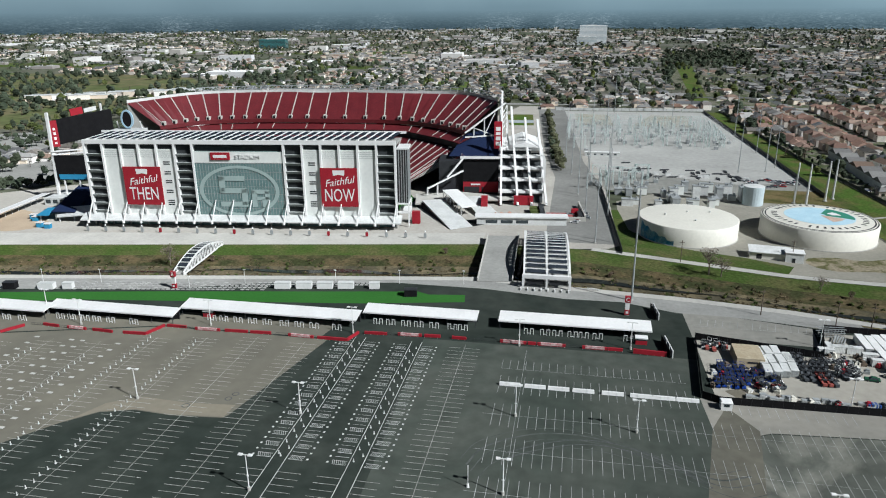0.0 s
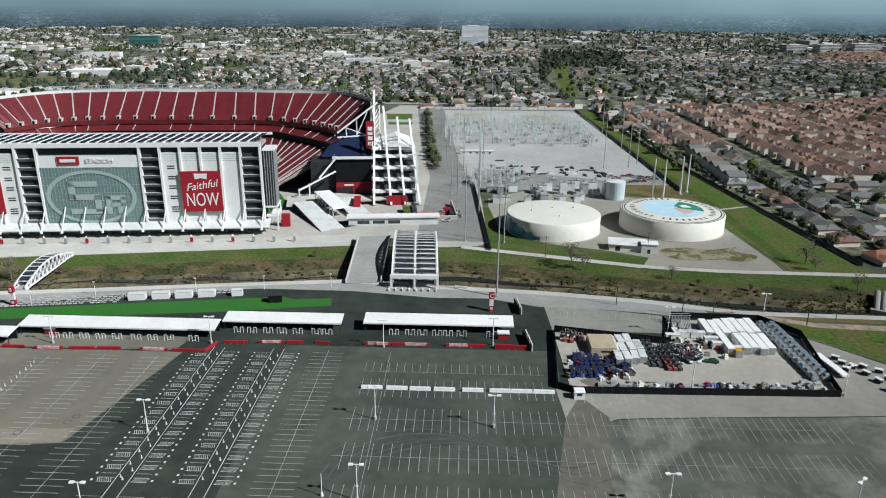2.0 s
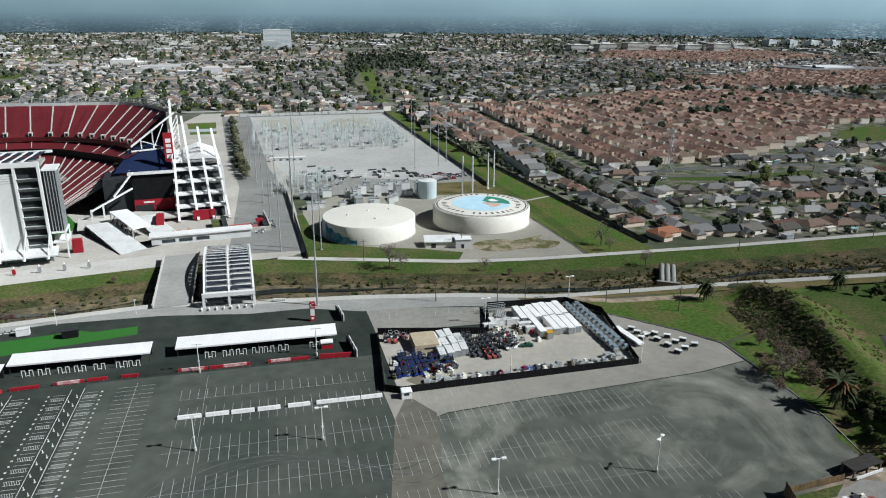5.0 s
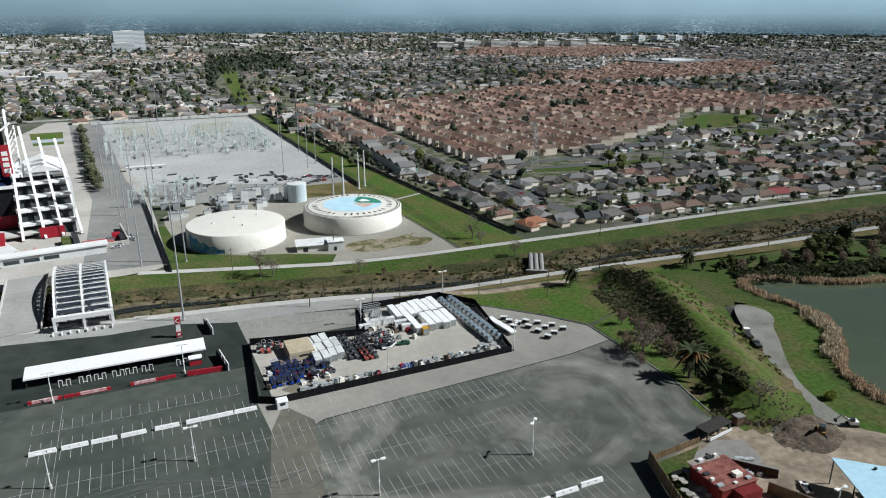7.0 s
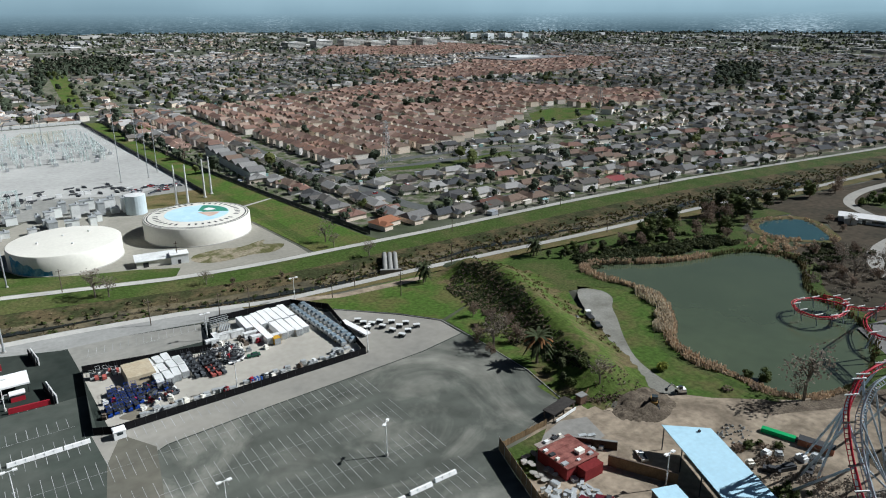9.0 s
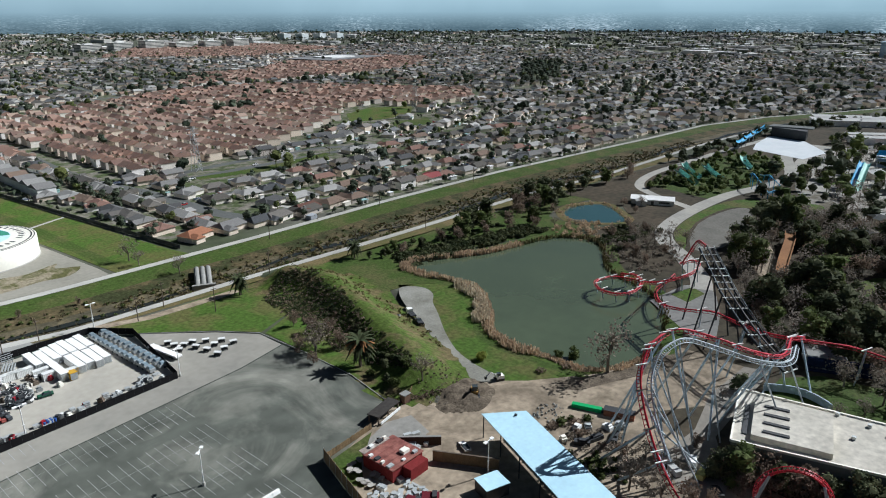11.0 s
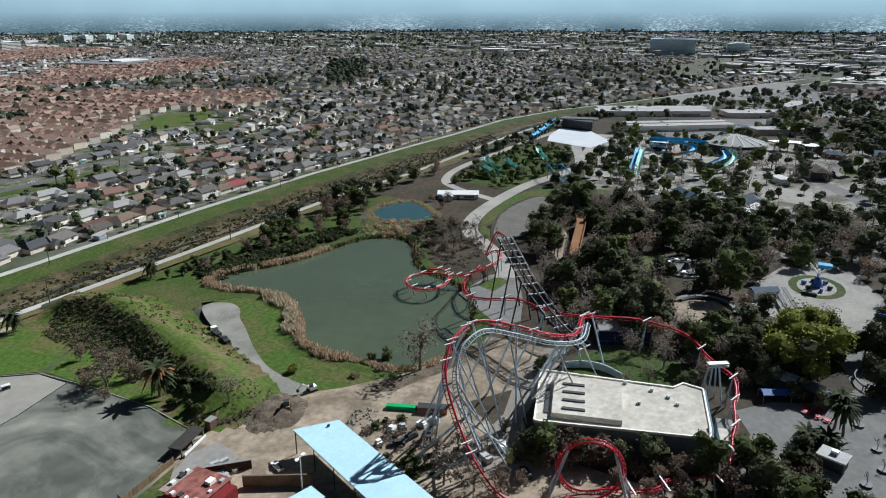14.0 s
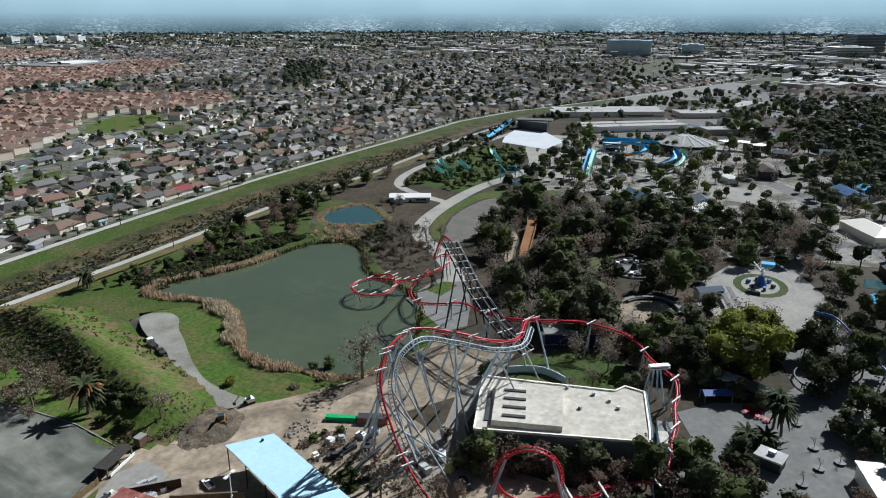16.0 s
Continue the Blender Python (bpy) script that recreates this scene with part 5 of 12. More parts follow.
# ---- lamps ----
def lamp_post(x, y, rz=0, h=10.6):
    lp = thing("lamp_post", "white parking lot lamp post with two flat heads", "lamp post", pose(x, y, 0, 0, 0, rz), "parking lot lamps")
    part("footing", Shape().cyl(0, 0, 0, 1.0, 0.42, 10), CONCRETE, lp)
    part("pole", Shape().cyl(0, 0, 1.0, h, 0.17, 8, 0.12), WHITE, lp)
    arm = part("arm", Shape().box(-1.0, -0.08, h - 0.2, 1.0, 0.08, h), WHITE, lp)
    for sx in (-1, 1):
        part("lamp_head", Shape().box(sx * 1.3 - 0.55, -0.4, h - 0.24, sx * 1.3 + 0.55, 0.4, h + 0.06), WHITE, arm)
    part("camera_bracket", Shape().box(-0.35, -0.1, 4.2, 0.35, 0.1, 4.45), WHITE, lp)
    return lp


L0 = lamp_post(-128.9, 172.0)
for x, y, rz in ((-75.6, 173, 0), (-12.2, 182.7, 0), (22.4, 180.2, 0), (-12.1, 146.6, 0), (107.3, 145.9, 40), (63.5, 146.5, 0), (-203, 225, 0), (-183, 218, 0), (-133, 226, 0), (-77, 229, 0), (-15, 229, 0), (24, 233, 0), (86, 203.5, 0), (133.5, 203, 30), (131.5, 262, 0), (90, 246.5, 0), (64, 110, 0), (22, 110, 0), (-75, 137, 0), (158, 93, 0)):
    copy_thing(L0, pose(x, y, 0, 0, 0, rz))
L1 = thing("flood_stub", "short white pole with a bulbous base in the parking lot", "pole", pose(-21.1, 148, 0))
part("pole", Shape().cyl(0, 0, 0.8, 6.5, 0.11, 8), WHITE, L1)
part("base", Shape().cyl(0, 0, 0, 0.9, 0.45, 8, 0.3), WHITE, L1)
L2 = thing("path_lamp", "slim white lamp post beside the creek promenade", "lamp post", pose(-160, 258, 0), "promenade lamps")
part("pole", Shape().cyl(0, 0, 0, 6.2, 0.1, 6), WHITE, L2)
part("lamp_head", Shape().box(-0.5, -0.2, 6.1, 0.5, 0.2, 6.35), WHITE, L2)
for x in (-230, -204, -140, -100, -72, -44):
    copy_thing(L2, pose(x, lerp(CREEK_S, x) - 9.5, 0))


def tall_pole(x, y, h, r=0.35, material=STEEL, label="very tall grey steel transmission pole", head=False):
    tp = thing("steel_pole", label, "pole", pose(x, y, 0), "tall steel poles")
    part("shaft", Shape().cyl(0, 0, 0, h, r, 10, r * 0.55), material, tp)
    part("flange", Shape().cyl(0, 0, 0, 0.5, r * 1.8, 10), CONCRETE, tp)
    if head:
        part("crossarm", Shape().box(-2.2, -0.15, h - 1.2, 2.2, 0.15, h - 0.9), material, tp)
    return tp


tall_pole(27.2, 278.5, 47, 0.42)
P1 = tall_pole(33.8, 351, 40)
for x, y in ((13.7, 353), (8.8, 406), (21.7, 405.7), (4.4, 454.5), (-6, 561), (-0.7, 514.7), (12.1, 523.7), (26.2, 510.5), (22, 440)):
    copy_thing(P1, pose(x, y, 0))
P2 = tall_pole(135.4, 452.6, 25.5, 0.75, WHITE_W, "thick white steel column behind the water tanks")
for x, y in ((141.6, 450), (155.7, 461), (162, 467.5)):
    copy_thing(P2, pose(x, y, 0))
P3 = thing("utility_pole", "dark wooden utility pole with a crossarm", "utility pole", pose(76, 272, 0), "wooden utility poles")
part("shaft", Shape().cyl(0, 0, 0, 11, 0.2, 8, 0.14), BARK, P3)
part("crossarm", Shape().box(-1.2, -0.08, 9.8, 1.2, 0.08, 10.0), BARK, P3)
for x, y in ((53, 330), (105, 340), (100, 262.5), (112, 262), (146, 256), (160, 262), (171, 241), (210, 258), (262, 256), (312, 253), (366, 250), (430, 245), (500, 236), (580, 228), (245, 306), (330, 308), (420, 304)):
    copy_thing(P3, pose(x, y, height(x, y)))

# ---- gate canopies with their turnstile frames ----
def canopy(x0, x1, y0, y1, frames):
    c = thing("gate_canopy", "long white flat canopy over metal entry gates", "canopy", pose(x0, y0, 0), "entry gate canopies")
    w, d = x1 - x0, y1 - y0
    part("roof", Shape().add([(0, 0, 3.6), (w, 0, 3.6), (w, d, 4.5), (0, d, 4.5), (0, 0, 3.35), (w, 0, 3.35), (w, d, 4.25), (0, d, 4.25)], [(0, 1, 2, 3), (7, 6, 5, 4), (0, 4, 5, 1), (1, 5, 6, 2), (2, 6, 7, 3), (3, 7, 4, 0)]), WHITE, c)
    part("fascia", Shape().box(0, -0.12, 3.2, w, -0.02, 3.75), WHITE, c)
    part("back_screen", Shape().box(0.5, d - 1.2, 0.02, w - 0.5, d - 1.05, 3.2), BLACK, c, "dark screen below the canopy")
    n = max(3, int(w / 9))
    for k in range(n + 1):
        x = 0.6 + k * (w - 1.2) / n
        part("post", Shape().cyl(x, 0.6, 0, 3.6, 0.14, 6), DARK, c)
        part("post", Shape().cyl(x, d - 0.6, 0, 4.3, 0.14, 6), DARK, c)
    for fx in frames:
        g = Shape()
        for a in (0, 1.1, 2.3, 3.4):
            g.box(fx + a - 0.09, -2.3, 0, fx + a + 0.09, -2.15, 2.3)
        g.box(fx - 0.09, -2.3, 2.2, fx + 1.19, -2.15, 2.38).box(fx + 2.21, -2.3, 2.2, fx + 3.49, -2.15, 2.38).box(fx + 1.1, -2.3, 0.35, fx + 2.3, -2.15, 0.5)
        part("gate_frame", g, WHITE, c, "white metal detector frames")
    return c


canopy(-260, -200, 219.5, 226.5, (3, 9, 15, 22, 29, 36, 43, 50))
canopy(-202.5, -147.5, 223.8, 230.2, (6, 11, 17, 22, 28, 38))
canopy(-149.5, -76.8, 232.4, 240.2, (13, 18, 24, 30, 36, 43, 49, 55, 64))
canopy(-76.6, -32.0, 240.4, 247.6, (5, 10, 16, 21, 27, 34, 38))
canopy(-24.0, 32.0, 241.5, 249.2, (10, 16, 20.5, 26, 30, 35, 46))
booth = thing("ticket_booth", "small red and white ticket booth below the canopies", "booth", pose(28, 238.5, 0), "ticket booths")
part("wall", Shape().box(-2, -1.2, 0, 2, 1.2, 1.6), RED, booth)
part("window_band", Shape().box(-2.02, -1.22, 1.6, 2.02, 1.22, 2.3), DARK, booth)
part("roof", Shape().box(-2.2, -1.4, 2.3, 2.2, 1.4, 2.7), WHITE, booth)
copy_thing(booth, pose(-138, 234, 0))

# ---- red banner barriers ----
def red_barrier(x0, y0, x1, y1, pale=False, h=1.15):
    L = math.hypot(x1 - x0, y1 - y0)
    b = thing("banner_barrier", "low crowd barrier wrapped in a red banner" if not pale else "low crowd barrier with a red and white banner", "barrier", pose(x0, y0, 0, 0, 0, math.degrees(math.atan2(y1 - y0, x1 - x0))), "red banner barriers")
    part("banner", Shape().box(0, -0.3, 0.08, L, 0.3, h), RED, b)
    if pale:
        part("printed_panel", Shape().box(L * 0.12, -0.34, 0.3, L * 0.88, -0.31, h - 0.1).box(L * 0.12, -0.32, h + 0.005, L * 0.88, 0.32, h + 0.02), mat("printed_white_banner", (0.62, 0.50, 0.49), (0.40, 0.16, 0.16), big=0.8, fine=2.5, var=0.3) if "printed_white_banner" not in bpy.data.materials else bpy.data.materials["printed_white_banner"], b)
    for k in range(int(L / 2.4) + 1):
        part("foot", Shape().box(k * 2.4, -0.5, 0, k * 2.4 + 0.15, 0.5, 0.08), STEEL, b)


BARRIERS = [(-222, 203, -208.4, 206, 0), (-208.4, 206, -203.7, 213, 0), (-197, 215, -190, 214.4, 0), (-186, 214.2, -178, 214, 1), (-175, 214, -166.5, 213.4, 0), (-162, 213.6, -153, 214, 0), (-153, 214, -150, 222, 0), (-149, 222, -141, 222, 0)]
BARRIERS += [(-137, 221.4, -127, 221.6, 1), (-125, 221.8, -116, 222.2, 0), (-115, 222.2, -106.9, 222.6, 0), (-100, 222.4, -90, 222, 1), (-88.5, 222, -77, 222, 0), (-77, 222, -74.8, 228.8, 0), (-72.5, 229, -64, 229.4, 0)]
BARRIERS += [(-60, 229.8, -51, 230.2, 1), (-50, 230.3, -44, 230.6, 0), (-39.7, 230.6, -34.4, 230.4, 0), (-22, 230.7, -12.5, 230.7, 1), (-12, 230.7, -9, 230.7, 0), (-8.6, 230.7, 1.4, 230.8, 1), (7.2, 230.8, 16, 230.9, 1), (16.2, 230.9, 21.2, 231, 0)]
for x0, y0, x1, y1, p in BARRIERS:
    red_barrier(x0, y0, x1, y1, bool(p))
red_barrier(24.7, 230.2, 36, 229.4, False, 1.8)
rack = thing("crowd_rack", "dark steel crowd barrier section between the banners", "barrier", pose(-5, 231.5, 0), "steel crowd barriers")
part("rails", Shape().box(0, -0.03, 0.95, 5, 0.03, 1.02).box(0, -0.03, 0.2, 5, 0.03, 0.27), DARK, rack)
part("bars", Shape().box(0.0, -0.02, 0, 0.06, 0.02, 1.0).box(1.25, -0.02, 0, 1.3, 0.02, 1.0).box(2.5, -0.02, 0, 2.56, 0.02, 1.0).box(3.75, -0.02, 0, 3.8, 0.02, 1.0).box(4.94, -0.02, 0, 5, 0.02, 1.0), DARK, rack)
for x, y in ((-202, 214.6), (-190, 214.3), (-105, 222.6), (-94, 222.1), (-64, 229.5), (-34, 230.4), (-28.5, 230.5), (1.8, 230.8), (-143, 221.6)):
    copy_thing(rack, pose(x, y, 0))
jb = thing("white_barrier", "long white plastic water-filled barrier", "barrier", pose(-18.9, 200.4, 0), "white plastic barriers")
part("body", Shape().add([(0, -0.55, 0.05), (6.8, -0.55, 0.05), (6.8, 0.55, 0.05), (0, 0.55, 0.05), (0.1, -0.28, 1.1), (6.7, -0.28, 1.1), (6.7, 0.28, 1.1), (0.1, 0.28, 1.1)], [(3, 2, 1, 0), (4, 5, 6, 7), (0, 1, 5, 4), (1, 2, 6, 5), (2, 3, 7, 6), (3, 0, 4, 7)]), WHITE, jb)
part("joint", Shape().box(2.2, -0.5, 0.06, 2.28, 0.5, 1.11).box(4.5, -0.5, 0.06, 4.58, 0.5, 1.11), WHITE_W, jb)
for x, y in ((-10.9, 200.3), (-3.5, 200.2), (4.2, 200.2), (13.2, 200.2), (21.8, 200.2), (28.6, 200.2), (35.6, 200.2)):
    copy_thing(jb, pose(x, y, 0))
for x, y in ((111.5, 129), (103.5, 128.4), (95, 127.8)):
    copy_thing(jb, pose(x, y, 0))

# ---- storage boxes on the creekside ----
wb = thing("white_shed", "white storage container beside the green turf", "container", pose(-121, 267, 0, 0, 0, 9), "white creekside containers")
part("body", Shape().box(-3.4, -1.4, 0.1, 3.4, 1.4, 2.7), WHITE, wb)
part("roof_rib", Shape().box(-3.45, -1.45, 2.7, 3.45, 1.45, 2.82), WHITE_W, wb)
for x, y, k in ((-111.8, 268.7, 1), (-102.8, 270.2, 1), (-93.8, 271.8, 1), (-223, 249, 1)):
    copy_thing(wb, pose(x, y, 0, 0, 0, 9))
ws = thing("small_white_shed", "small white storage box beside the turf", "container", pose(-81.5, 273.5, 0, 0, 0, 9), "white creekside containers")
part("body", Shape().box(-2.2, -1.2, 0.1, 2.2, 1.2, 2.6), WHITE, ws)
part("lid", Shape().box(-2.3, -1.3, 2.6, 2.3, 1.3, 2.75), WHITE_W, ws)
copy_thing(ws, pose(-214, 251, 0, 0, 0, 9))
dk = thing("dark_container", "dark green covered stack beside the turf", "container", pose(-64, 268, 0, 0, 0, 9))
part("body", Shape().box(-2.6, -1.5, 0.1, 2.6, 1.5, 3.0), BLACK, dk)
part("lid", Shape().box(-2.8, -1.7, 3.0, 2.8, 1.7, 3.15), DARK, dk)
copy_thing(dk, pose(-239, 246.5, 0, 0, 0, 9))
s = Shape()
rnd = random.Random(3)
for row in range(5):
    for k in range(62):
        x = -215 + k * 2.15
        y = lerp(CREEK_S, x) - 17.5 + row * 2.0
        if not -80 > x > -216 or rnd.random() < 0.12 or (-128 < x and row < 2):
            continue
        s.box(x - 0.8, y - 0.5, 0.03, x + 0.8, y + 0.5, 0.16 + 0.1 * rnd.random())
solo("pallet_field", s, mat("pale_grey_pallets", (0.36, 0.36, 0.34), (0.28, 0.28, 0.27), var=0.2, island=0.2), "rows of pale ground panels laid out beside the creek", "panels", kind="stuff")

# ---- gate sign, wall posts at the gate ----
def gate_sign(x, y, letter):
    g = thing("gate_sign", "tall red and white gate sign with a letter", "sign", pose(x, y, 0), "gate signs")
    part("post", Shape().box(-0.8, -0.5, 0, 0.8, 0.5, 7.6), WHITE, g)
    head = part("head", Shape().box(-1.05, -0.7, 5.6, 1.05, 0.7, 8.0), RED, g)
    words("letter", letter, 2.3, pose(0, -0.76, 6.75, 90), WHITE, head, "", 0.03)
    part("lower_band", Shape().box(-0.95, -0.62, 0.3, 0.95, 0.62, 2.4), RED, g)
    part("mark", Shape().box(-0.5, -0.66, 0.9, 0.5, -0.63, 1.8), WHITE, g)


gate_sign(24.4, 263.2, "C")
gate_sign(-167.5, 258.5, "B")
for i, (x, y, l) in enumerate(((35.2, 265.5, 11), (36.6, 235, 13))):
    w = thing("gate_wall", "row of pale concrete wall slabs with dark screens", "wall", pose(x, y, 0, 0, 0, 97), "gate walls")
    part("screen", Shape().box(-l / 2, 0.4, 0, l / 2, 0.6, 2.6), BLACK, w)
    for k in range(3):
        part("slab", Shape().box(-l / 2 + k * l / 3, -0.6, 0, -l / 2 + k * l / 3 + l / 3.6, -0.2, 2.8), WHITE_W, w)

# ---- bridges ----
br = thing("truss_footbridge", "white bowstring truss footbridge with solar panels over the creek", "bridge", pose(-174.5, 273.5, 0, 0, 0, 95))
LB = 45.0
part("deck", Shape().box(0, -2.4, 0.1, LB, 2.4, 0.5), CONCRETE_D, br)
for sy in (-2.5, 2.5):
    top, n = [], 12
    for k in range(n + 1):
        u = k / n
        top.append((LB * u, sy, 1.6 + 4.4 * math.sin(math.pi * u)))
    tr = part("truss", Shape(), WHITE, br)
    ts = Shape()
    for k in range(n):
        ts.beam(top[k], top[k + 1], 0.55)
        ts.beam((LB * k / n, sy, 0.5), top[k], 0.3)
        ts.beam((LB * k / n, sy, 0.5), top[k + 1], 0.22)
    ts.beam((0, sy, 0.45), (LB, sy, 0.45), 0.6)
    ts.beam((0, sy, 0.4), top[0], 0.5).beam((LB, sy, 0.4), top[-1], 0.5)
    tr.data = ts.mesh("truss", WHITE)
for k in range(1, 11):
    u0, u1 = (k + 0.08) / 12, (k + 0.8) / 12
    z0, z1 = 1.75 + 4.4 * math.sin(math.pi * u0), 1.75 + 4.4 * math.sin(math.pi * u1)
    part("solar_panel", Shape().add([(LB * u0, -2.3, z0), (LB * u1, -2.3, z1), (LB * u1, 2.3, z1), (LB * u0, 2.3, z0)], [(0, 1, 2, 3)]), SOLAR, br)
    part("roof_rib", Shape().beam((LB * k / 12, -2.5, 1.6 + 4.4 * math.sin(math.pi * k / 12)), (LB * k / 12, 2.5, 1.6 + 4.4 * math.sin(math.pi * k / 12)), 0.3), WHITE, br)
for x in (0.5, LB - 0.5):
    part("abutment", Shape().box(x - 1.5, -3, -2.5, x + 1.5, 3, 0.1), CONCRETE, br)
rb = thing("concrete_bridge", "wide pale concrete footbridge with parapets over the creek", "bridge")
part("deck", Shape().add([(-38.3, 289, 0.25), (-23.4, 291, 0.25), (-25.8, 352, 2.2), (-41.4, 350, 2.2), (-38.3, 289, -0.9), (-23.4, 291, -0.9), (-25.8, 352, 0.8), (-41.4, 350, 0.8)], [(0, 1, 2, 3), (7, 6, 5, 4), (0, 4, 5, 1), (1, 5, 6, 2), (2, 6, 7, 3), (3, 7, 4, 0)]), CONCRETE_D, rb)
for (x0, y0), (x1, y1) in (((-38.5, 289), (-41.6, 350)), ((-23.2, 291), (-25.6, 352))):
    part("parapet", Shape().beam((x0, y0, 1.0), (x1, y1, 2.9), 0.5, 1.5), CONCRETE, rb)
for y in (306, 326):
    part("pier", Shape().box(-37, y, -3.2, -26, y + 1.6, 0.4), CONCRETE_D, rb)
part("side_screen", Shape().box(-21.6, 296, 0.2, -20.8, 330, 3.0), BLACK, rb, "dark mesh screen beside the bridge")
rdisc = Shape()
rdisc.add([(-21.8, 313 + 13 * math.cos(math.pi * k / 12), -1.5 + 5.5 * math.sin(math.pi * k / 12)) for k in range(13)], [tuple(range(13))])
part("arched_screen", rdisc, BLACK, rb)
sbr = thing("solar_bridge", "white steel bridge roofed with arched solar panels over the creek", "bridge")
XA, XB, Y0, Y1 = -18.0, 1.8, 289.0, 352.0


def roof_z(u):
    return 4.0 + 5.2 * math.sin(math.pi * (0.06 + 0.88 * u))


def bx(u, e):
    """x of an edge (0 or 1) along the bridge."""
    return (XA if e == 0 else XB) + (-4.4 if e == 0 else -3.4) * u


def sp(u, e, dz=0.0):
    return (bx(u, e), Y0 + (Y1 - Y0) * u, roof_z(u) + dz)


for e in (0, 1):
    gs = Shape()
    for k in range(14):
        gs.beam(sp(k / 14, e), sp((k + 1) / 14, e), 0.8)
        gs.beam((sp(k / 14, e)[0], sp(k / 14, e)[1], 0.4), sp(k / 14, e), 0.35)
        gs.beam((sp(k / 14, e)[0], sp(k / 14, e)[1], 0.4), sp((k + 1) / 14, e), 0.25)
    gs.beam((bx(0, e), Y0, 0.4), (bx(1, e), Y1, 0.4), 0.8)
    part("arch_girder", gs, WHITE, sbr)
part("deck", Shape().add([(bx(0, 0), Y0, 0.3), (bx(0, 1), Y0, 0.3), (bx(1, 1), Y1, 0.6), (bx(1, 0), Y1, 0.6), (bx(0, 0), Y0, -0.6), (bx(0, 1), Y0, -0.6), (bx(1, 1), Y1, -0.4), (bx(1, 0), Y1, -0.4)], [(0, 1, 2, 3), (7, 6, 5, 4), (0, 4, 5, 1), (1, 5, 6, 2), (2, 6, 7, 3), (3, 7, 4, 0)]), CONCRETE_D, sbr)
mid = part("centre_rib", Shape(), WHITE, sbr)
ms = Shape()
for k in range(14):
    a = Vector(sp(k / 14, 0)).lerp(Vector(sp(k / 14, 1)), 0.5)
    b = Vector(sp((k + 1) / 14, 0)).lerp(Vector(sp((k + 1) / 14, 1)), 0.5)
    ms.beam(a, b, 0.7)
mid.data = ms.mesh("centre_rib", WHITE)
for k in range(15):
    part("cross_rib", Shape().beam(sp(k / 14, 0), sp(k / 14, 1), 0.55), WHITE, sbr)
for k in range(14):
    u0, u1 = (k + 0.2) / 14, (k + 0.78) / 14
    for lo, hi in ((0.05, 0.46), (0.54, 0.95)):
        q = [Vector(sp(u, 0, 0.45)).lerp(Vector(sp(u, 1, 0.45)), t) for u, t in ((u0, lo), (u0, hi), (u1, hi), (u1, lo))]
        part("solar_panel", Shape().add(q, [(0, 1, 2, 3)]), SOLAR, sbr)
part("portal", Shape().box(XA - 0.6, Y0 - 4, 4.6, XB + 0.6, Y0 - 3.2, 6.2).box(XA - 0.6, Y0 - 4, 0, XA + 0.4, Y0 - 3.2, 4.7).box(XB - 0.4, Y0 - 4, 0, XB + 0.6, Y0 - 3.2, 4.7).box(-8.4, Y0 - 4, 0, -7.6, Y0 - 3.2, 4.7), WHITE, sbr, "white portal frame")
part("portal_roof", Shape().box(XA - 0.4, Y0 - 3.2, 5.0, XB + 0.4, Y0 - 0.4, 5.3), WHITE, sbr)
part("portal_screen", Shape().box(XA + 1.2, Y0 - 3.1, 1.8, -9, Y0 - 3.0, 3.8).box(-7, Y0 - 3.1, 1.8, XB - 1.2, Y0 - 3.0, 3.8), DARK, sbr)
for k in range(8):
    part("bollard_rail", Shape().box(XA - 1.0 + k * 2.9, Y0 - 7.2, 0, XA - 0.6 + k * 2.9, Y0 - 5.2, 1.0), WHITE, sbr)
pb = thing("path_barrier", "low white barrier on the creek promenade", "barrier", pose(12, 287, 0, 0, 0, -10))
part("rail", Shape().box(-2.8, -0.2, 0.4, 2.8, 0.2, 0.9), WHITE, pb)
part("legs", Shape().box(-2.5, -0.4, 0, -2.2, 0.4, 0.4).box(2.2, -0.4, 0, 2.5, 0.4, 0.4), WHITE, pb)

# ---- water tanks ----
def tank(x, y, r, h, label):
    t = thing("water_tank", label, "water tank", pose(x, y, 0), "water tanks")
    n, s = 64, Shape()
    for k in range(n):
        a = 2 * math.pi * k / n
        s.v += [(r * math.cos(a), r * math.sin(a), 0.1), (r * math.cos(a), r * math.sin(a), h - 0.3), ((r - 0.35) * math.cos(a), (r - 0.35) * math.sin(a), h)]
    s.f = [(3 * k + j, 3 * ((k + 1) % n) + j, 3 * ((k + 1) % n) + j + 1, 3 * k + j + 1) for k in range(n) for j in range(2)]
    part("shell", s, CREAM, t, smooth=True)
    rs = Shape()
    rs.v = [(0, 0, h + 1.3)] + [(q * (r - 0.35) * math.cos(2 * math.pi * k / n), q * (r - 0.35) * math.sin(2 * math.pi * k / n), h + 1.3 * (1 - q * q)) for q in (0.4, 0.75, 1.0) for k in range(n)]
    rs.f = [(0, 1 + k, 1 + (k + 1) % n) for k in range(n)] + [(1 + j * n + k, 1 + (j + 1) * n + k, 1 + (j + 1) * n + (k + 1) % n, 1 + j * n + (k + 1) % n) for j in range(2) for k in range(n)]
    part("roof", rs, CREAM, t, smooth=True)
    part("base_ring", Shape().cyl(0, 0, 0, 0.35, r + 0.5, 48), CONCRETE, t)
    return t


T1 = tank(62, 378, 25.6, 9.6, "broad cream water tank with a blue mural")
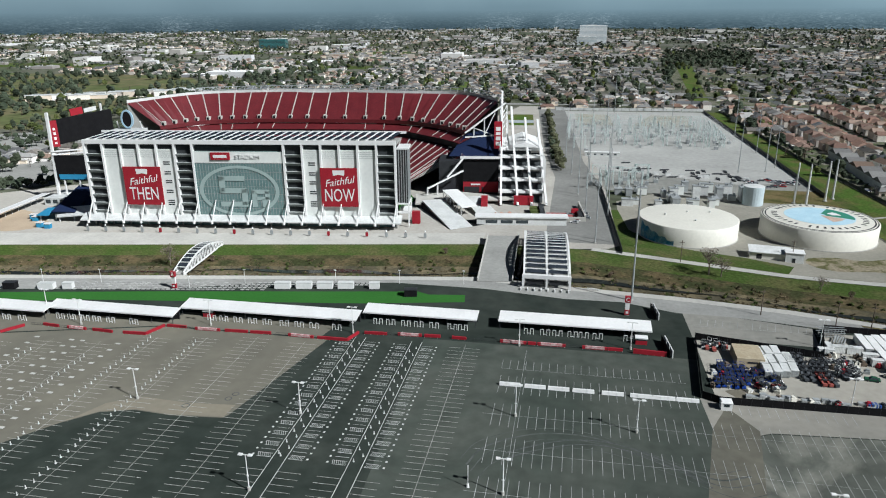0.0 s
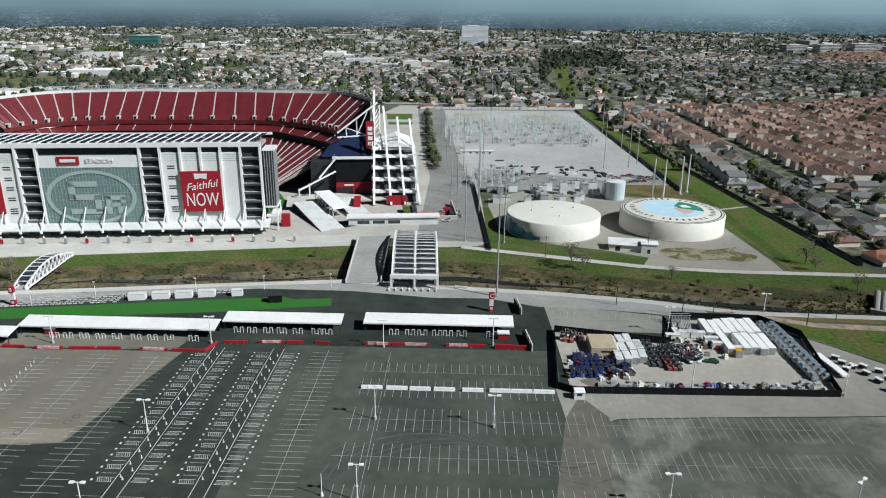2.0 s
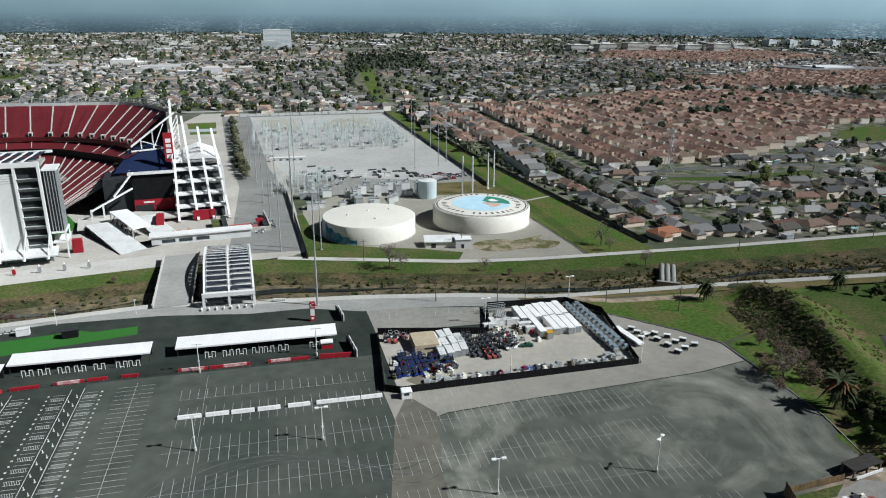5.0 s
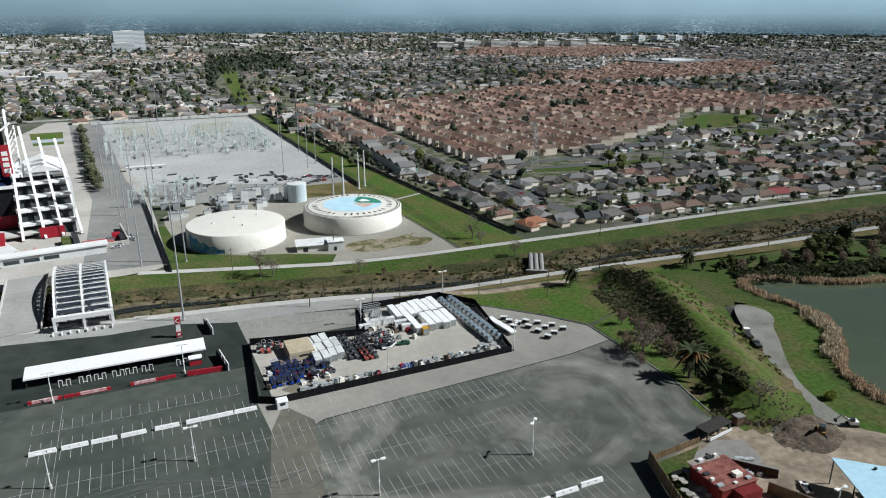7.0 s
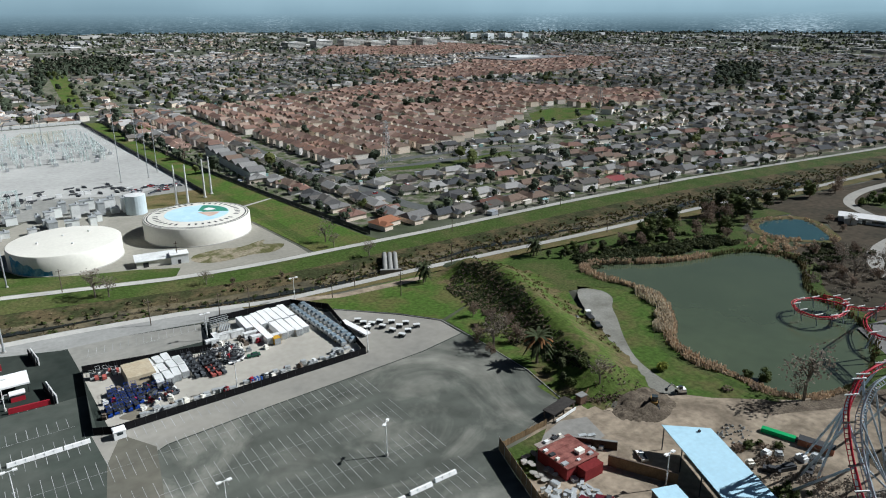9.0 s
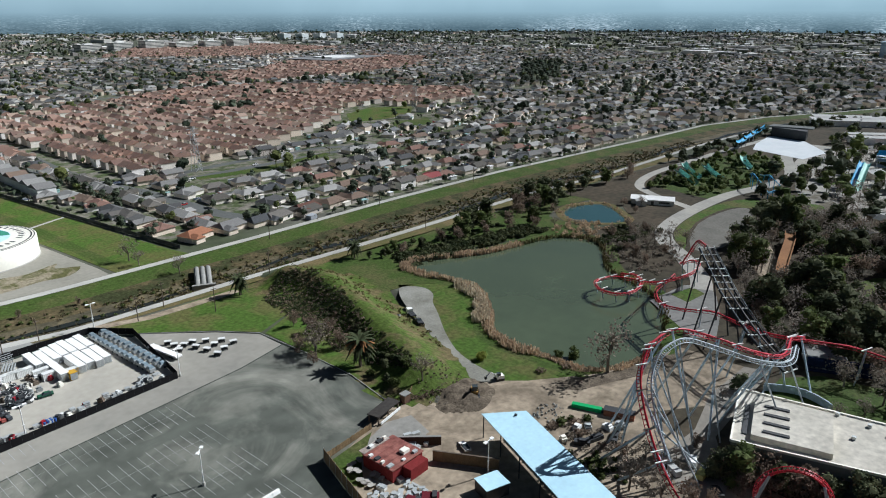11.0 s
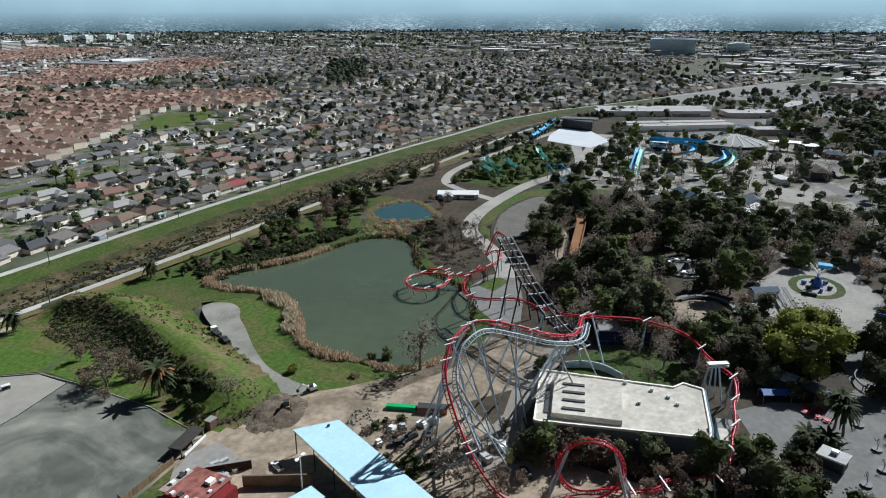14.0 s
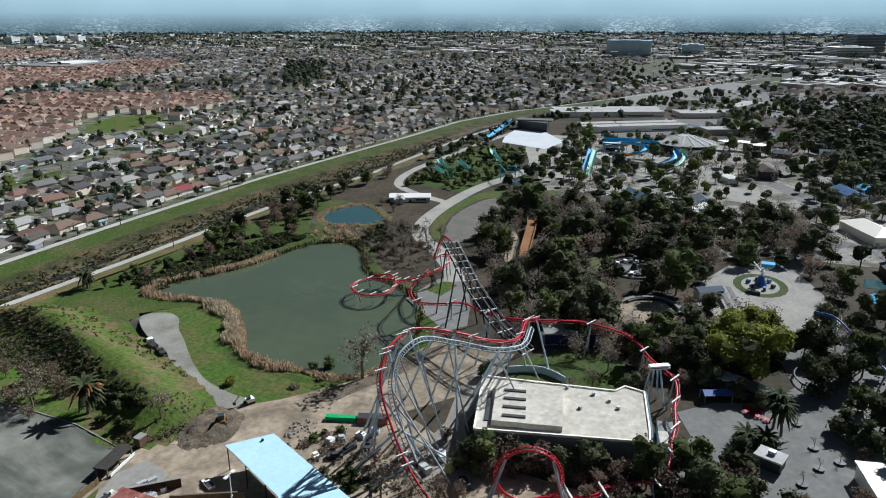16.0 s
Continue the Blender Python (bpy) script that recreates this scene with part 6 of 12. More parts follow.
for x, y in ((-12, -2), (0, 4), (12, 6), (2, -12)):
    part("roof_vent", Shape().cyl(x, y, 10.2, 11.4, 0.5, 8), WHITE_W, T1)
mur = Shape()
for k in range(15):
    a = radians(198 + k * 3.6)
    mur.v += [(25.68 * math.cos(a), 25.68 * math.sin(a), 0.4), (25.68 * math.cos(a), 25.68 * math.sin(a), max(1.0, 8.6 - 0.46 * k + 0.7 * math.sin(k * 1.9)))]
mur.f = [(2 * k, 2 * k + 2, 2 * k + 3, 2 * k + 1) for k in range(14)]
part("mural", mur, mat("blue_mural", (0.07, 0.24, 0.42), (0.26, 0.42, 0.50), big=0.25, fine=0.9, var=0.3, contrast=(0.4, 0.6)), T1, "faded blue landscape mural")
T2 = tank(129, 386, 28.2, 9.8, "broad cream water tank with a round emblem on its roof")


def roof_ring(r0, r1, material, z=0.05, a0=0, a1=360, name="roof_ring", label=""):
    s, n = Shape(), 48

    def rz(r):
        return 9.8 + 1.3 * (1 - (r / 27.85) ** 2) + z
    steps = max(2, int(n * (a1 - a0) / 360))
    for k in range(steps + 1):
        a = radians(a0 + (a1 - a0) * k / steps)
        s.v += [(r * math.cos(a), r * math.sin(a), rz(r)) for r in (r0, (r0 + r1) / 2, r1)]
    s.f = [(3 * k + j, 3 * k + j + 1, 3 * k + j + 4, 3 * k + j + 3) for k in range(steps) for j in range(2)]
    part(name, s, material, T2, label)


roof_ring(25.6, 26.3, DARK)
roof_ring(27.0, 27.5, DARK)
roof_ring(0.2, 17.0, mat("emblem_sky_paint", (0.42, 0.62, 0.72), (0.52, 0.70, 0.78), var=0.06, big=0.15), 0.06, name="emblem_disc", label="round painted emblem in pale blue, tan and green")
roof_ring(3.0, 16.6, mat("emblem_green_paint", (0.05, 0.22, 0.15), (0.06, 0.25, 0.17), var=0.08), 0.09, -20, 62)
roof_ring(1.0, 12.0, mat("emblem_tan_paint", (0.50, 0.36, 0.28), (0.60, 0.46, 0.38), var=0.15, big=0.4), 0.11, -75, -25)
roof_ring(6.0, 11.0, WHITE, 0.12, 5, 40)
for k in range(40):
    a = radians(k * 9)
    if k % 9 != 8:
        part("lettering_bar", Shape().box(20.2, -0.55, 0, 23.0, 0.55, 0.03, pose(0, 0, 9.8 + 1.3 * (1 - (21.6 / 27.85) ** 2) + 0.1, 0, 0, math.degrees(a))), DARK, T2)
ts = thing("tank_shed", "low cream block building beside the water tanks", "building", pose(97, 345, 0, 0, 0, -8))
part("wall", Shape().box(-10, -4, 0, 8, 4, 3.4), CREAM, ts)
part("roof", Shape().add([(-10.6, -4.6, 3.4), (8.6, -4.6, 3.4), (8.6, 4.6, 4.4), (-10.6, 4.6, 4.4), (-10.6, -4.6, 3.1), (8.6, -4.6, 3.1), (8.6, 4.6, 4.1), (-10.6, 4.6, 4.1)], [(0, 1, 2, 3), (7, 6, 5, 4), (0, 4, 5, 1), (1, 5, 6, 2), (2, 6, 7, 3), (3, 7, 4, 0)]), WHITE_W, ts)
part("door", Shape().box(-7, -4.06, 0, -4.6, -3.98, 2.4), DARK, ts)
ts2 = thing("tank_annex", "small white box building beside the water tanks", "building", pose(106, 341, 0, 0, 0, -8))
part("wall", Shape().box(-4, -3, 0, 4, 3, 4.6), WHITE_W, ts2)
part("roof", Shape().box(-4.3, -3.3, 4.6, 4.3, 3.3, 4.9), WHITE, ts2)
part("door", Shape().box(-1, -3.06, 0, 0.4, -2.98, 2.2), DARK, ts2)
ct = thing("chemical_tank", "upright pale blue-grey steel storage tank", "tank", pose(110, 447, 0))
part("shell", Shape().cyl(0, 0, 0, 11.5, 6.0, 24), mat("pale_blue_grey_steel", (0.52, 0.60, 0.62), var=0.06, rough=0.5), ct)
part("roof", Shape().cyl(0, 0, 11.5, 12.3, 6.0, 24, 1.0), WHITE_W, ct)
rnd = random.Random(11)
for k in range(26):
    x, y = (30 + rnd.random() * 72, 424 + rnd.random() * 42) if k < 16 else (64 + (k - 16) * 4.6, 456 + 9 * ((k - 16) % 3))
    if math.hypot(x - 62, y - 378) < 29 or math.hypot(x - 110, y - 447) < 9:
        continue
    u = thing("plant_unit", "boxy pale grey power plant unit", "plant unit", pose(x, y, 0, 0, 0, rnd.choice((-2, 4, 92))), "power plant units")
    w, d, h = rnd.uniform(4, 9), rnd.uniform(2.5, 5), rnd.uniform(3, 6.5) if k < 16 else rnd.uniform(5, 9)
    part("casing", Shape().box(-w / 2, -d / 2, 0, w / 2, d / 2, h), (WHITE_W, PANEL, STEEL, WHITE_W)[k % 4], u)
    part("cap", Shape().box(-w / 2 - 0.2, -d / 2 - 0.2, h, w / 2 + 0.2, d / 2 + 0.2, h + 0.3), STEEL, u)
    part("duct", Shape().cyl(w / 4, 0, h + 0.3, h + 1.6, 0.6, 8), STEEL, u)

# ---- electrical substation ----
rnd = random.Random(21)
gan = thing("substation_gantry", "galvanised lattice gantry of the substation", "gantry", pose(0, 620, 0), "substation gantries")
gs = Shape()
for x in (0, 9):
    for dx, dy in ((-0.5, -0.5), (0.5, -0.5), (0.5, 0.5), (-0.5, 0.5)):
        gs.beam((x + dx, dy, 0), (x + dx * 0.3, dy * 0.3, 11), 0.2)
    for z in range(1, 11, 2):
        gs.beam((x - 0.5, -0.5, z), (x + 0.5, -0.5, z + 1.6), 0.12).beam((x + 0.5, 0.5, z), (x - 0.5, 0.5, z + 1.6), 0.12)
gs.beam((0, -0.3, 10.6), (9, -0.3, 10.6), 0.16).beam((0, 0.3, 10.6), (9, 0.3, 10.6), 0.16).beam((0, 0, 9.8), (9, 0, 9.8), 0.16)
part("lattice", gs, mat("pale_green_steel", (0.60, 0.67, 0.65), (0.50, 0.57, 0.55), big=0.3, fine=2.0, var=0.12, rough=0.55), gan)
INS = part("insulator_block", Shape().cyl(2.0, 0, 8.4, 9.8, 0.18, 6).cyl(4.5, 0, 8.4, 9.8, 0.18, 6).cyl(7.0, 0, 8.4, 9.8, 0.18, 6), WHITE_W, gan)
tagged(INS, kind="stuff")
for row in range(7):
    for k in range(12):
        x, y = -6 + k * 12.2 + rnd.uniform(-1, 1), 640 + row * 19 + rnd.uniform(-2, 2)
        if rnd.random() < 0.1 or x > 132 - row or (row, k) == (0, 0):
            continue
        copy_thing(gan, pose(x, y, 0, 0, 0, rnd.choice((0, 0, 90))))
sw = thing("switchgear", "grey switchgear cabinet with bushings", "switchgear", pose(10, 605, 0), "substation switchgear")
part("cabinet", Shape().box(-1.6, -1.1, 0, 1.6, 1.1, 2.4), STEEL, sw)
BUS = part("bushing_block", Shape().cyl(-1, 0, 2.4, 4.4, 0.16, 6).cyl(0, 0, 2.4, 4.4, 0.16, 6).cyl(1, 0, 2.4, 4.4, 0.16, 6), WHITE_W, sw)
tagged(BUS, kind="stuff")
for k in range(70):
    copy_thing(sw, pose(rnd.uniform(-4, 136), rnd.uniform(628, 762), 0, 0, 0, rnd.choice((0, 90))))
pil = solo("post_insulator", Shape().cyl(0, 0, 0, 4.2, 0.14, 6).cyl(0, 0, 4.2, 6.0, 0.22, 6), WHITE_W, "slim substation post with a white insulator", "insulator post", "substation posts")
pil.matrix_world = pose(10, 600, 0)
for k in range(90):
    copy_thing(pil, pose(rnd.uniform(-8, 140), rnd.uniform(625, 775), 0))
for k in range(11):
    copy_thing(gan, pose(rnd.uniform(6, 48), 470 + 3.6 * k + rnd.uniform(-2, 2), 0, 0, 0, rnd.choice((0, 0, 90))))
for k in range(16):
    copy_thing(sw, pose(rnd.uniform(8, 62), rnd.uniform(466, 512), 0, 0, 0, rnd.choice((0, 90))))
bw = Shape()
for row in range(7):
    for yy in (4, 9.8, 16):
        y = 640 + row * 19 + yy - 8
        bw.beam((-8, y, 6.4), (138, y, 6.4), 0.12)
        bw.beam((-8, y + 2, 10.2), (138, y + 2, 10.2), 0.1)
solo("busbars", bw, WHITE_W, "thin overhead busbars of the substation", "busbar", kind="stuff")
for x, y in ((20, 850), (44, 852), (70, 858), (100, 862), (30, 700), (90, 700), (150, 560), (150, 620), (148, 700), (120, 540), (140, 545)):
    copy_thing(P1, pose(x, y, 0))
wbk = thing("material_pile", "dark pipes and timber piled on the substation yard", "pile", pose(40, 560, 0), "material piles")
ps = Shape()
for k in range(4):
    ps.beam((-3 + 0.3 * k, k * 0.6, 0.3), (3 + 0.4 * k, k * 0.6 + 1.0, 0.3), 0.45, n=6)
tagged(part("pipe_stack", ps, DARK, wbk), kind="stuff")
for k in range(34):
    copy_thing(wbk, pose(rnd.uniform(34, 120), 512 + 9 * (k % 4) + rnd.uniform(-2, 2), 0, 0, 0, rnd.uniform(60, 84) if k % 3 else rnd.uniform(-8, 8)))
wsh = thing("site_cabin", "long white site cabin on the crushed rock", "cabin", pose(23, 588, 0))
part("wall", Shape().box(-14, -2, 0, 14, 2, 3.0), WHITE_W, wsh)
part("roof", Shape().box(-14.3, -2.3, 3.0, 14.3, 2.3, 3.3), WHITE, wsh)
for k in range(5):
    part("window", Shape().box(-12 + k * 5.4, -2.06, 1.0, -10 + k * 5.4, -1.98, 2.1), GLASS, wsh)
blk = thing("white_block", "white concrete block at the yard edge", "block", pose(60, 522, 0), "white blocks")
part("block", Shape().box(-1.8, -1.0, 0, 1.8, 1.0, 1.9), WHITE, blk)
part("lid", Shape().box(-1.9, -1.1, 1.9, 1.9, 1.1, 2.0), WHITE_W, blk)
for x, y in ((68, 520), (77, 518), (90, 517), (94, 517), (120, 512)):
    copy_thing(blk, pose(x, y, 0))
wallw = thing("perimeter_wall", "long white substation perimeter wall", "wall", kind="structure")
for k in range(20):
    part("wall_panel", Shape().beam((-24 + k * 8.6, 866 + k * 0.5, 1.6), (-24 + k * 8.6 + 8.2, 866.4 + k * 0.5, 1.6), 0.4, 3.2), WHITE_W, wallw)
fz = thing("channel_fence", "dark screened fence along the green strip", "fence", kind="structure")
for (x0, y0), (x1, y1) in (((146, 870), (155, 600)), ((155, 600), (158.5, 470)), ((26.5, 338), (26, 350)), ((26, 350), (19, 482))):
    L = math.hypot(x1 - x0, y1 - y0)
    n = int(L / 6)
    for k in range(n):
        a, b = k / n, (k + 0.97) / n
        part("panel", Shape().beam((x0 + (x1 - x0) * a, y0 + (y1 - y0) * a, 1.3), (x0 + (x1 - x0) * b, y0 + (y1 - y0) * b, 1.3), 0.12, 2.5), DARK, fz)
fz2 = thing("garden_fence", "dark board fence behind the gardens", "fence", kind="structure")
PTS = [(204, 326), (192, 437), (184, 520), (178, 586), (172, 700), (166, 870)]
for (x0, y0), (x1, y1) in zip(PTS, PTS[1:]):
    L = math.hypot(x1 - x0, y1 - y0)
    n = int(L / 6)
    for k in range(n):
        a, b = k / n, (k + 0.98) / n
        part("panel", Shape().beam((x0 + (x1 - x0) * a, y0 + (y1 - y0) * a, 1.1), (x0 + (x1 - x0) * b, y0 + (y1 - y0) * b, 1.1), 0.15, 2.2), DARK, fz2)
cul = thing("culvert", "pale concrete culvert pipes across the creek", "culvert", pose(184, 271, -1.2, 0, 0, 60))
for k, dy in enumerate((-2.6, 0, 2.6)):
    part("pipe", Shape().beam((0, dy, -0.6), (24, dy + 0.3, 1.0), 1.2, n=12), CONCRETE_D, cul)
part("headwall", Shape().box(-1, -5, -2, 0.6, 5, 1.6), CONCRETE_D, cul)

# ---- trees ----
def leaf_cards(s, c, r, n, size, rnd, squash=0.8, hollow=0.45):
    """Small tilted leaf clumps filling an uneven lobe."""
    for _ in range(n):
        a, u = rnd.uniform(0, 2 * math.pi), rnd.uniform(-1, 1)
        q = math.sqrt(1 - u * u)
        k = r * (hollow + (1 - hollow) * rnd.random() ** 0.6)
        p = Vector((c[0] + k * q * math.cos(a), c[1] + k * q * math.sin(a), c[2] + k * u * squash))
        e = Vector((rnd.uniform(-1, 1), rnd.uniform(-1, 1), rnd.uniform(-0.6, 0.6))).normalized()
        f = e.cross(Vector((rnd.uniform(-1, 1), rnd.uniform(-1, 1), rnd.uniform(-1, 1)))).normalized()
        w = size * rnd.uniform(0.6, 1.3)
        e, f = e * w, f * w * 0.75
        s.add((p - e, p - f * 0.8, p + e, p + f), [(0, 1, 2, 3)])


def clump(s, c, r, rnd, squash=0.8):
    """An uneven, knobbly mass of foliage inside a lobe."""
    vs = [(c[0], c[1], c[2] - r * squash * rnd.uniform(0.6, 1))]
    for k, z in enumerate((-0.55, 0.1, 0.65)):
        q = math.sqrt(1 - z * z)
        for j in range(6):
            a, g = 2 * math.pi * (j + 0.5 * k) / 6 + rnd.uniform(-0.3, 0.3), r * rnd.uniform(0.68, 1.2)
            vs.append((c[0] + g * q * math.cos(a), c[1] + g * q * math.sin(a), c[2] + g * z * squash))
    vs.append((c[0], c[1], c[2] + r * squash * rnd.uniform(0.8, 1.15)))
    fs = [(0, 1 + (j + 1) % 6, 1 + j) for j in range(6)] + [(19, 13 + j, 13 + (j + 1) % 6) for j in range(6)]
    for k in (1, 7):
        fs += [(k + j, k + (j + 1) % 6, k + 6 + (j + 1) % 6, k + 6 + j) for j in range(6)]
    s.add(vs, fs)


def crown(h, spread, lobes, cards, size, rnd, base=0.3, core=0.0):
    s = Shape()
    for k in range(lobes):
        a = 2 * math.pi * k / lobes + rnd.uniform(-0.5, 0.5)
        d = spread * rnd.uniform(0.15, 0.62)
        z = h * (base + (0.9 - base) * rnd.random())
        r = spread * rnd.uniform(0.32, 0.55)
        leaf_cards(s, (d * math.cos(a), d * math.sin(a), z), r, cards // lobes, size, rnd, hollow=0.75 if core else 0.45)
        if core:
            clump(s, (d * math.cos(a), d * math.sin(a), z), r * core, rnd)
    return s


def limbs(h, spread, n, rnd, r=0.25):
    s = Shape().cyl(0, 0, 0, h * 0.45, r, 7, r * 0.6)
    for k in range(n):
        a = 2 * math.pi * k / n + rnd.uniform(-0.4, 0.4)
        s.beam((0, 0, h * rnd.uniform(0.25, 0.42)), (spread * 0.6 * math.cos(a), spread * 0.6 * math.sin(a), h * rnd.uniform(0.55, 0.85)), r * 0.35, n=5)
    return s


def branching(s, p, d, length, r, depth, rnd):
    q = p + d * length
    s.beam(p, q, r, n=4 if depth < 2 else 5)
    if depth == 0:
        return
    for _ in range(3 if depth > 1 else 4):
        e = (d + Vector((rnd.uniform(-1, 1), rnd.uniform(-1, 1), rnd.uniform(-0.25, 0.7))) * 0.75).normalized()
        branching(s, p + (q - p) * rnd.uniform(0.6, 1.0), e, length * rnd.uniform(0.55, 0.8), r * 0.58, depth - 1, rnd)


def tree(kind, seed, m, label, group):
    rnd = random.Random(seed)
    t = thing("tree", label, "tree", m, group)
    if kind == "oak":
        h, sp = rnd.uniform(8, 11), rnd.uniform(4.0, 5.5)
        part("trunk", limbs(h, sp, 5, rnd), BARK, t)
        part("crown", crown(h, sp, 11, 460, 0.46, rnd, 0.22, 0.78), LEAF_D if seed % 2 else LEAF, t)
    elif kind == "dark":
        h, sp = rnd.uniform(11, 15), rnd.uniform(5.5, 7.2)
        part("trunk", limbs(h, sp, 6, rnd, 0.32), BARK, t)
        part("crown", crown(h, sp, 14, 700, 0.5, rnd, 0.18, 0.8), LEAF_D if seed % 3 else LEAF, t)
    elif kind == "cypress":
        h = rnd.uniform(10, 14)
        part("trunk", Shape().cyl(0, 0, 0, h * 0.5, 0.25, 6, 0.12), BARK, t)
        s = Shape()
        for k in range(12):
            z = h * (0.1 + 0.9 * k / 12)
            leaf_cards(s, (rnd.uniform(-0.3, 0.3), rnd.uniform(-0.3, 0.3), z), 2.2 * (1.05 - k / 12) + 0.3, 18, 0.5, rnd)
        part("crown", s, LEAF_D, t)
    elif kind == "bare":
        s = Shape()
        branching(s, Vector((0, 0, 0)), Vector((0.04, 0.02, 1)), rnd.uniform(2.8, 3.6), 0.26, 4, rnd)
        part("branch_frame", s, BARE, t)
        part("twig_crown", crown(9.5, 4.5, 9, 420, 0.26, rnd, 0.4), BARE, t, "thin haze of twigs")
    elif kind == "brown":
        h, sp = rnd.uniform(7, 9), rnd.uniform(3.5, 5.0)
        part("trunk", limbs(h, sp, 6, rnd, 0.22), BARE, t)
        part("crown", crown(h, sp, 10, 620, 0.34, rnd, 0.2), TWIG, t, "dense brown winter twigs")
    return t


def palm(m, h, label, dry=True):
    rnd = random.Random(int(h * 10))
    t = thing("palm_tree", label, "palm tree", m, "palms")
    part("trunk", Shape().cyl(0, 0, 0, h, 0.42, 9, 0.3), BARK, t)
    fr, dr = Shape(), Shape()
    for k in range(60):
        a, up = 2 * math.pi * k / 60 * 7.3, 1.0 - 1.9 * (k / 60)
        pts = [Vector((math.cos(a) * d, math.sin(a) * d, h + up * d - 0.15 * d * d)) for d in (0.2, 1.6, 3.0, 4.3)]
        side = Vector((-math.sin(a), math.cos(a), 0)) * 0.5
        target = dr if dry and 12 < k < 30 else fr
        for i in range(3):
            w0, w1 = (0.5, 1.0, 0.8, 0.15)[i], (0.5, 1.0, 0.8, 0.15)[i + 1]
            target.add([pts[i] - side * w0, pts[i + 1] - side * w1, pts[i + 1] + side * w1, pts[i] + side * w0], [(0, 1, 2, 3)])
    part("crown", fr, PALM, t)
    if dry:
        part("dry_crown", dr, PALM_DRY, t, "orange-brown drying fronds")
    part("skirt", Shape().cyl(0, 0, h - 2.4, h - 0.4, 0.7, 9, 1.1), PALM_DRY if dry else PALM, t)
    return t


FARAWAY = pose(0, -1200, 0)
TREES = {
    "oak": [tree("oak", 100 + k, FARAWAY, "dark green broadleaf tree", "trees") for k in range(6)],
    "cypress": [tree("cypress", 200 + k, FARAWAY, "tall narrow dark cypress", "trees") for k in range(3)],
    "bare": [tree("bare", 300 + k, FARAWAY, "bare pale-branched winter tree", "trees") for k in range(4)],
    "brown": [tree("brown", 400 + k, FARAWAY, "leafless brown winter tree", "trees") for k in range(4)],
}
USED = {}


def plant(kind, x, y, scale=1.0, rnd=random):
    """Set a tree of the kind at a place: the first use of each model moves it there, later ones copy it."""
    pool = TREES[kind]
    k = rnd.randrange(len(pool))
    m = pose(x, y, height(x, y) - 0.05, 0, 0, rnd.uniform(0, 360)) @ Matrix.Diagonal((scale, scale, scale * rnd.uniform(0.9, 1.12), 1))
    key = (kind, k)
    if key not in USED:
        USED[key] = pool[k]
        pool[k].matrix_world = m
        return pool[k]
    o = copy_thing(pool[k], m)
    o.scale = m.to_scale()
    return o


def bush_patch(name, spots, material, label, category="shrubs", size=0.5, cards=34, squash=0.75):
    """Many low shrubs as one mesh."""
    rnd = random.Random(len(spots))
    s = Shape()
    for x, y, r in spots:
        leaf_cards(s, (x, y, height(x, y) + r * 0.55), r, cards, size * (0.6 + 0.4 * r), rnd, squash, 0.5)
        if material in (SHRUB, LEAF):
            clump(s, (x, y, height(x, y) + r * 0.5), r * 0.8, rnd, squash)
    return solo(name, s, material, label, category, kind="stuff")


# ---- houses ----
def gable(s, x0, y0, x1, y1, z, rise, along_x=True, over=0.5, hip=0.0):
    x0, y0, x1, y1 = x0 - over, y0 - over, x1 + over, y1 + over
    if along_x:
        ym = (y0 + y1) / 2
        vs = [(x0, y0, z), (x1, y0, z), (x1, y1, z), (x0, y1, z), (x0 + hip, ym, z + rise), (x1 - hip, ym, z + rise)]
        fs = [(0, 1, 5, 4), (2, 3, 4, 5), (3, 0, 4), (1, 2, 5), (3, 2, 1, 0)]
    else:
        xm = (x0 + x1) / 2
        vs = [(x0, y0, z), (x1, y0, z), (x1, y1, z), (x0, y1, z), (xm, y0 + hip, z + rise), (xm, y1 - hip, z + rise)]
        fs = [(1, 2, 5, 4), (3, 0, 4, 5), (0, 1, 4), (2, 3, 5), (3, 2, 1, 0)]
    return s.add(vs, fs)


def house_shapes(style, rnd):
    """Walls and roof of a house round the origin, its street side to -y."""
    w, r = Shape(), Shape()
    if style == "town":
        a, b = rnd.uniform(4.5, 5.2), rnd.uniform(5.5, 6.5)
        e = rnd.uniform(5.8, 6.4)
        w.box(-a, -b, 0, a, b, e)
        gable(r, -a, -b, a, b, e, 3.0, rnd.random() < 0.7, 0.3, rnd.choice((0, 0, 2.0)))
        w.box(-a + 0.4, -b - 2.2, 0, 0.4, -b, e - 0.8)
        gable(r, -a + 0.4, -b - 2.2, 0.4, -b + 2.5, e - 0.8, 2.2, False, 0.3)
        w.box(0.6, -b - 1.2, 0, a - 0.2, -b, 2.9)
        gable(r, 0.6, -b - 1.2, a - 0.2, -b + 0.8, 2.9, 0.9, True, 0.4)
        return w, r, a, b + 2.2, e
    a, b = rnd.uniform(7.0, 8.8), rnd.uniform(4.4, 5.4)
    e = 2.9 if rnd.random() < 0.75 else 5.2
    w.box(-a, -b, 0, a, b, e)
    gable(r, -a, -b, a, b, e, 2.6, True, 0.6, rnd.choice((0, 2.5, 4.0)))
    sx = rnd.choice((-1, 1))
    x0, x1 = sorted((sx * a, sx * (a - 6.2)))
    w.box(x0, -b - 4.2, 0, x1, -b, 2.8)
    gable(r, x0, -b - 4.2, x1, -b + 2.5, 2.8, 1.8, False, 0.6, rnd.choice((0, 2.0)))
    return w, r, a, b + 4.2, e


HOUSES = {"town": [], "ranch": []}
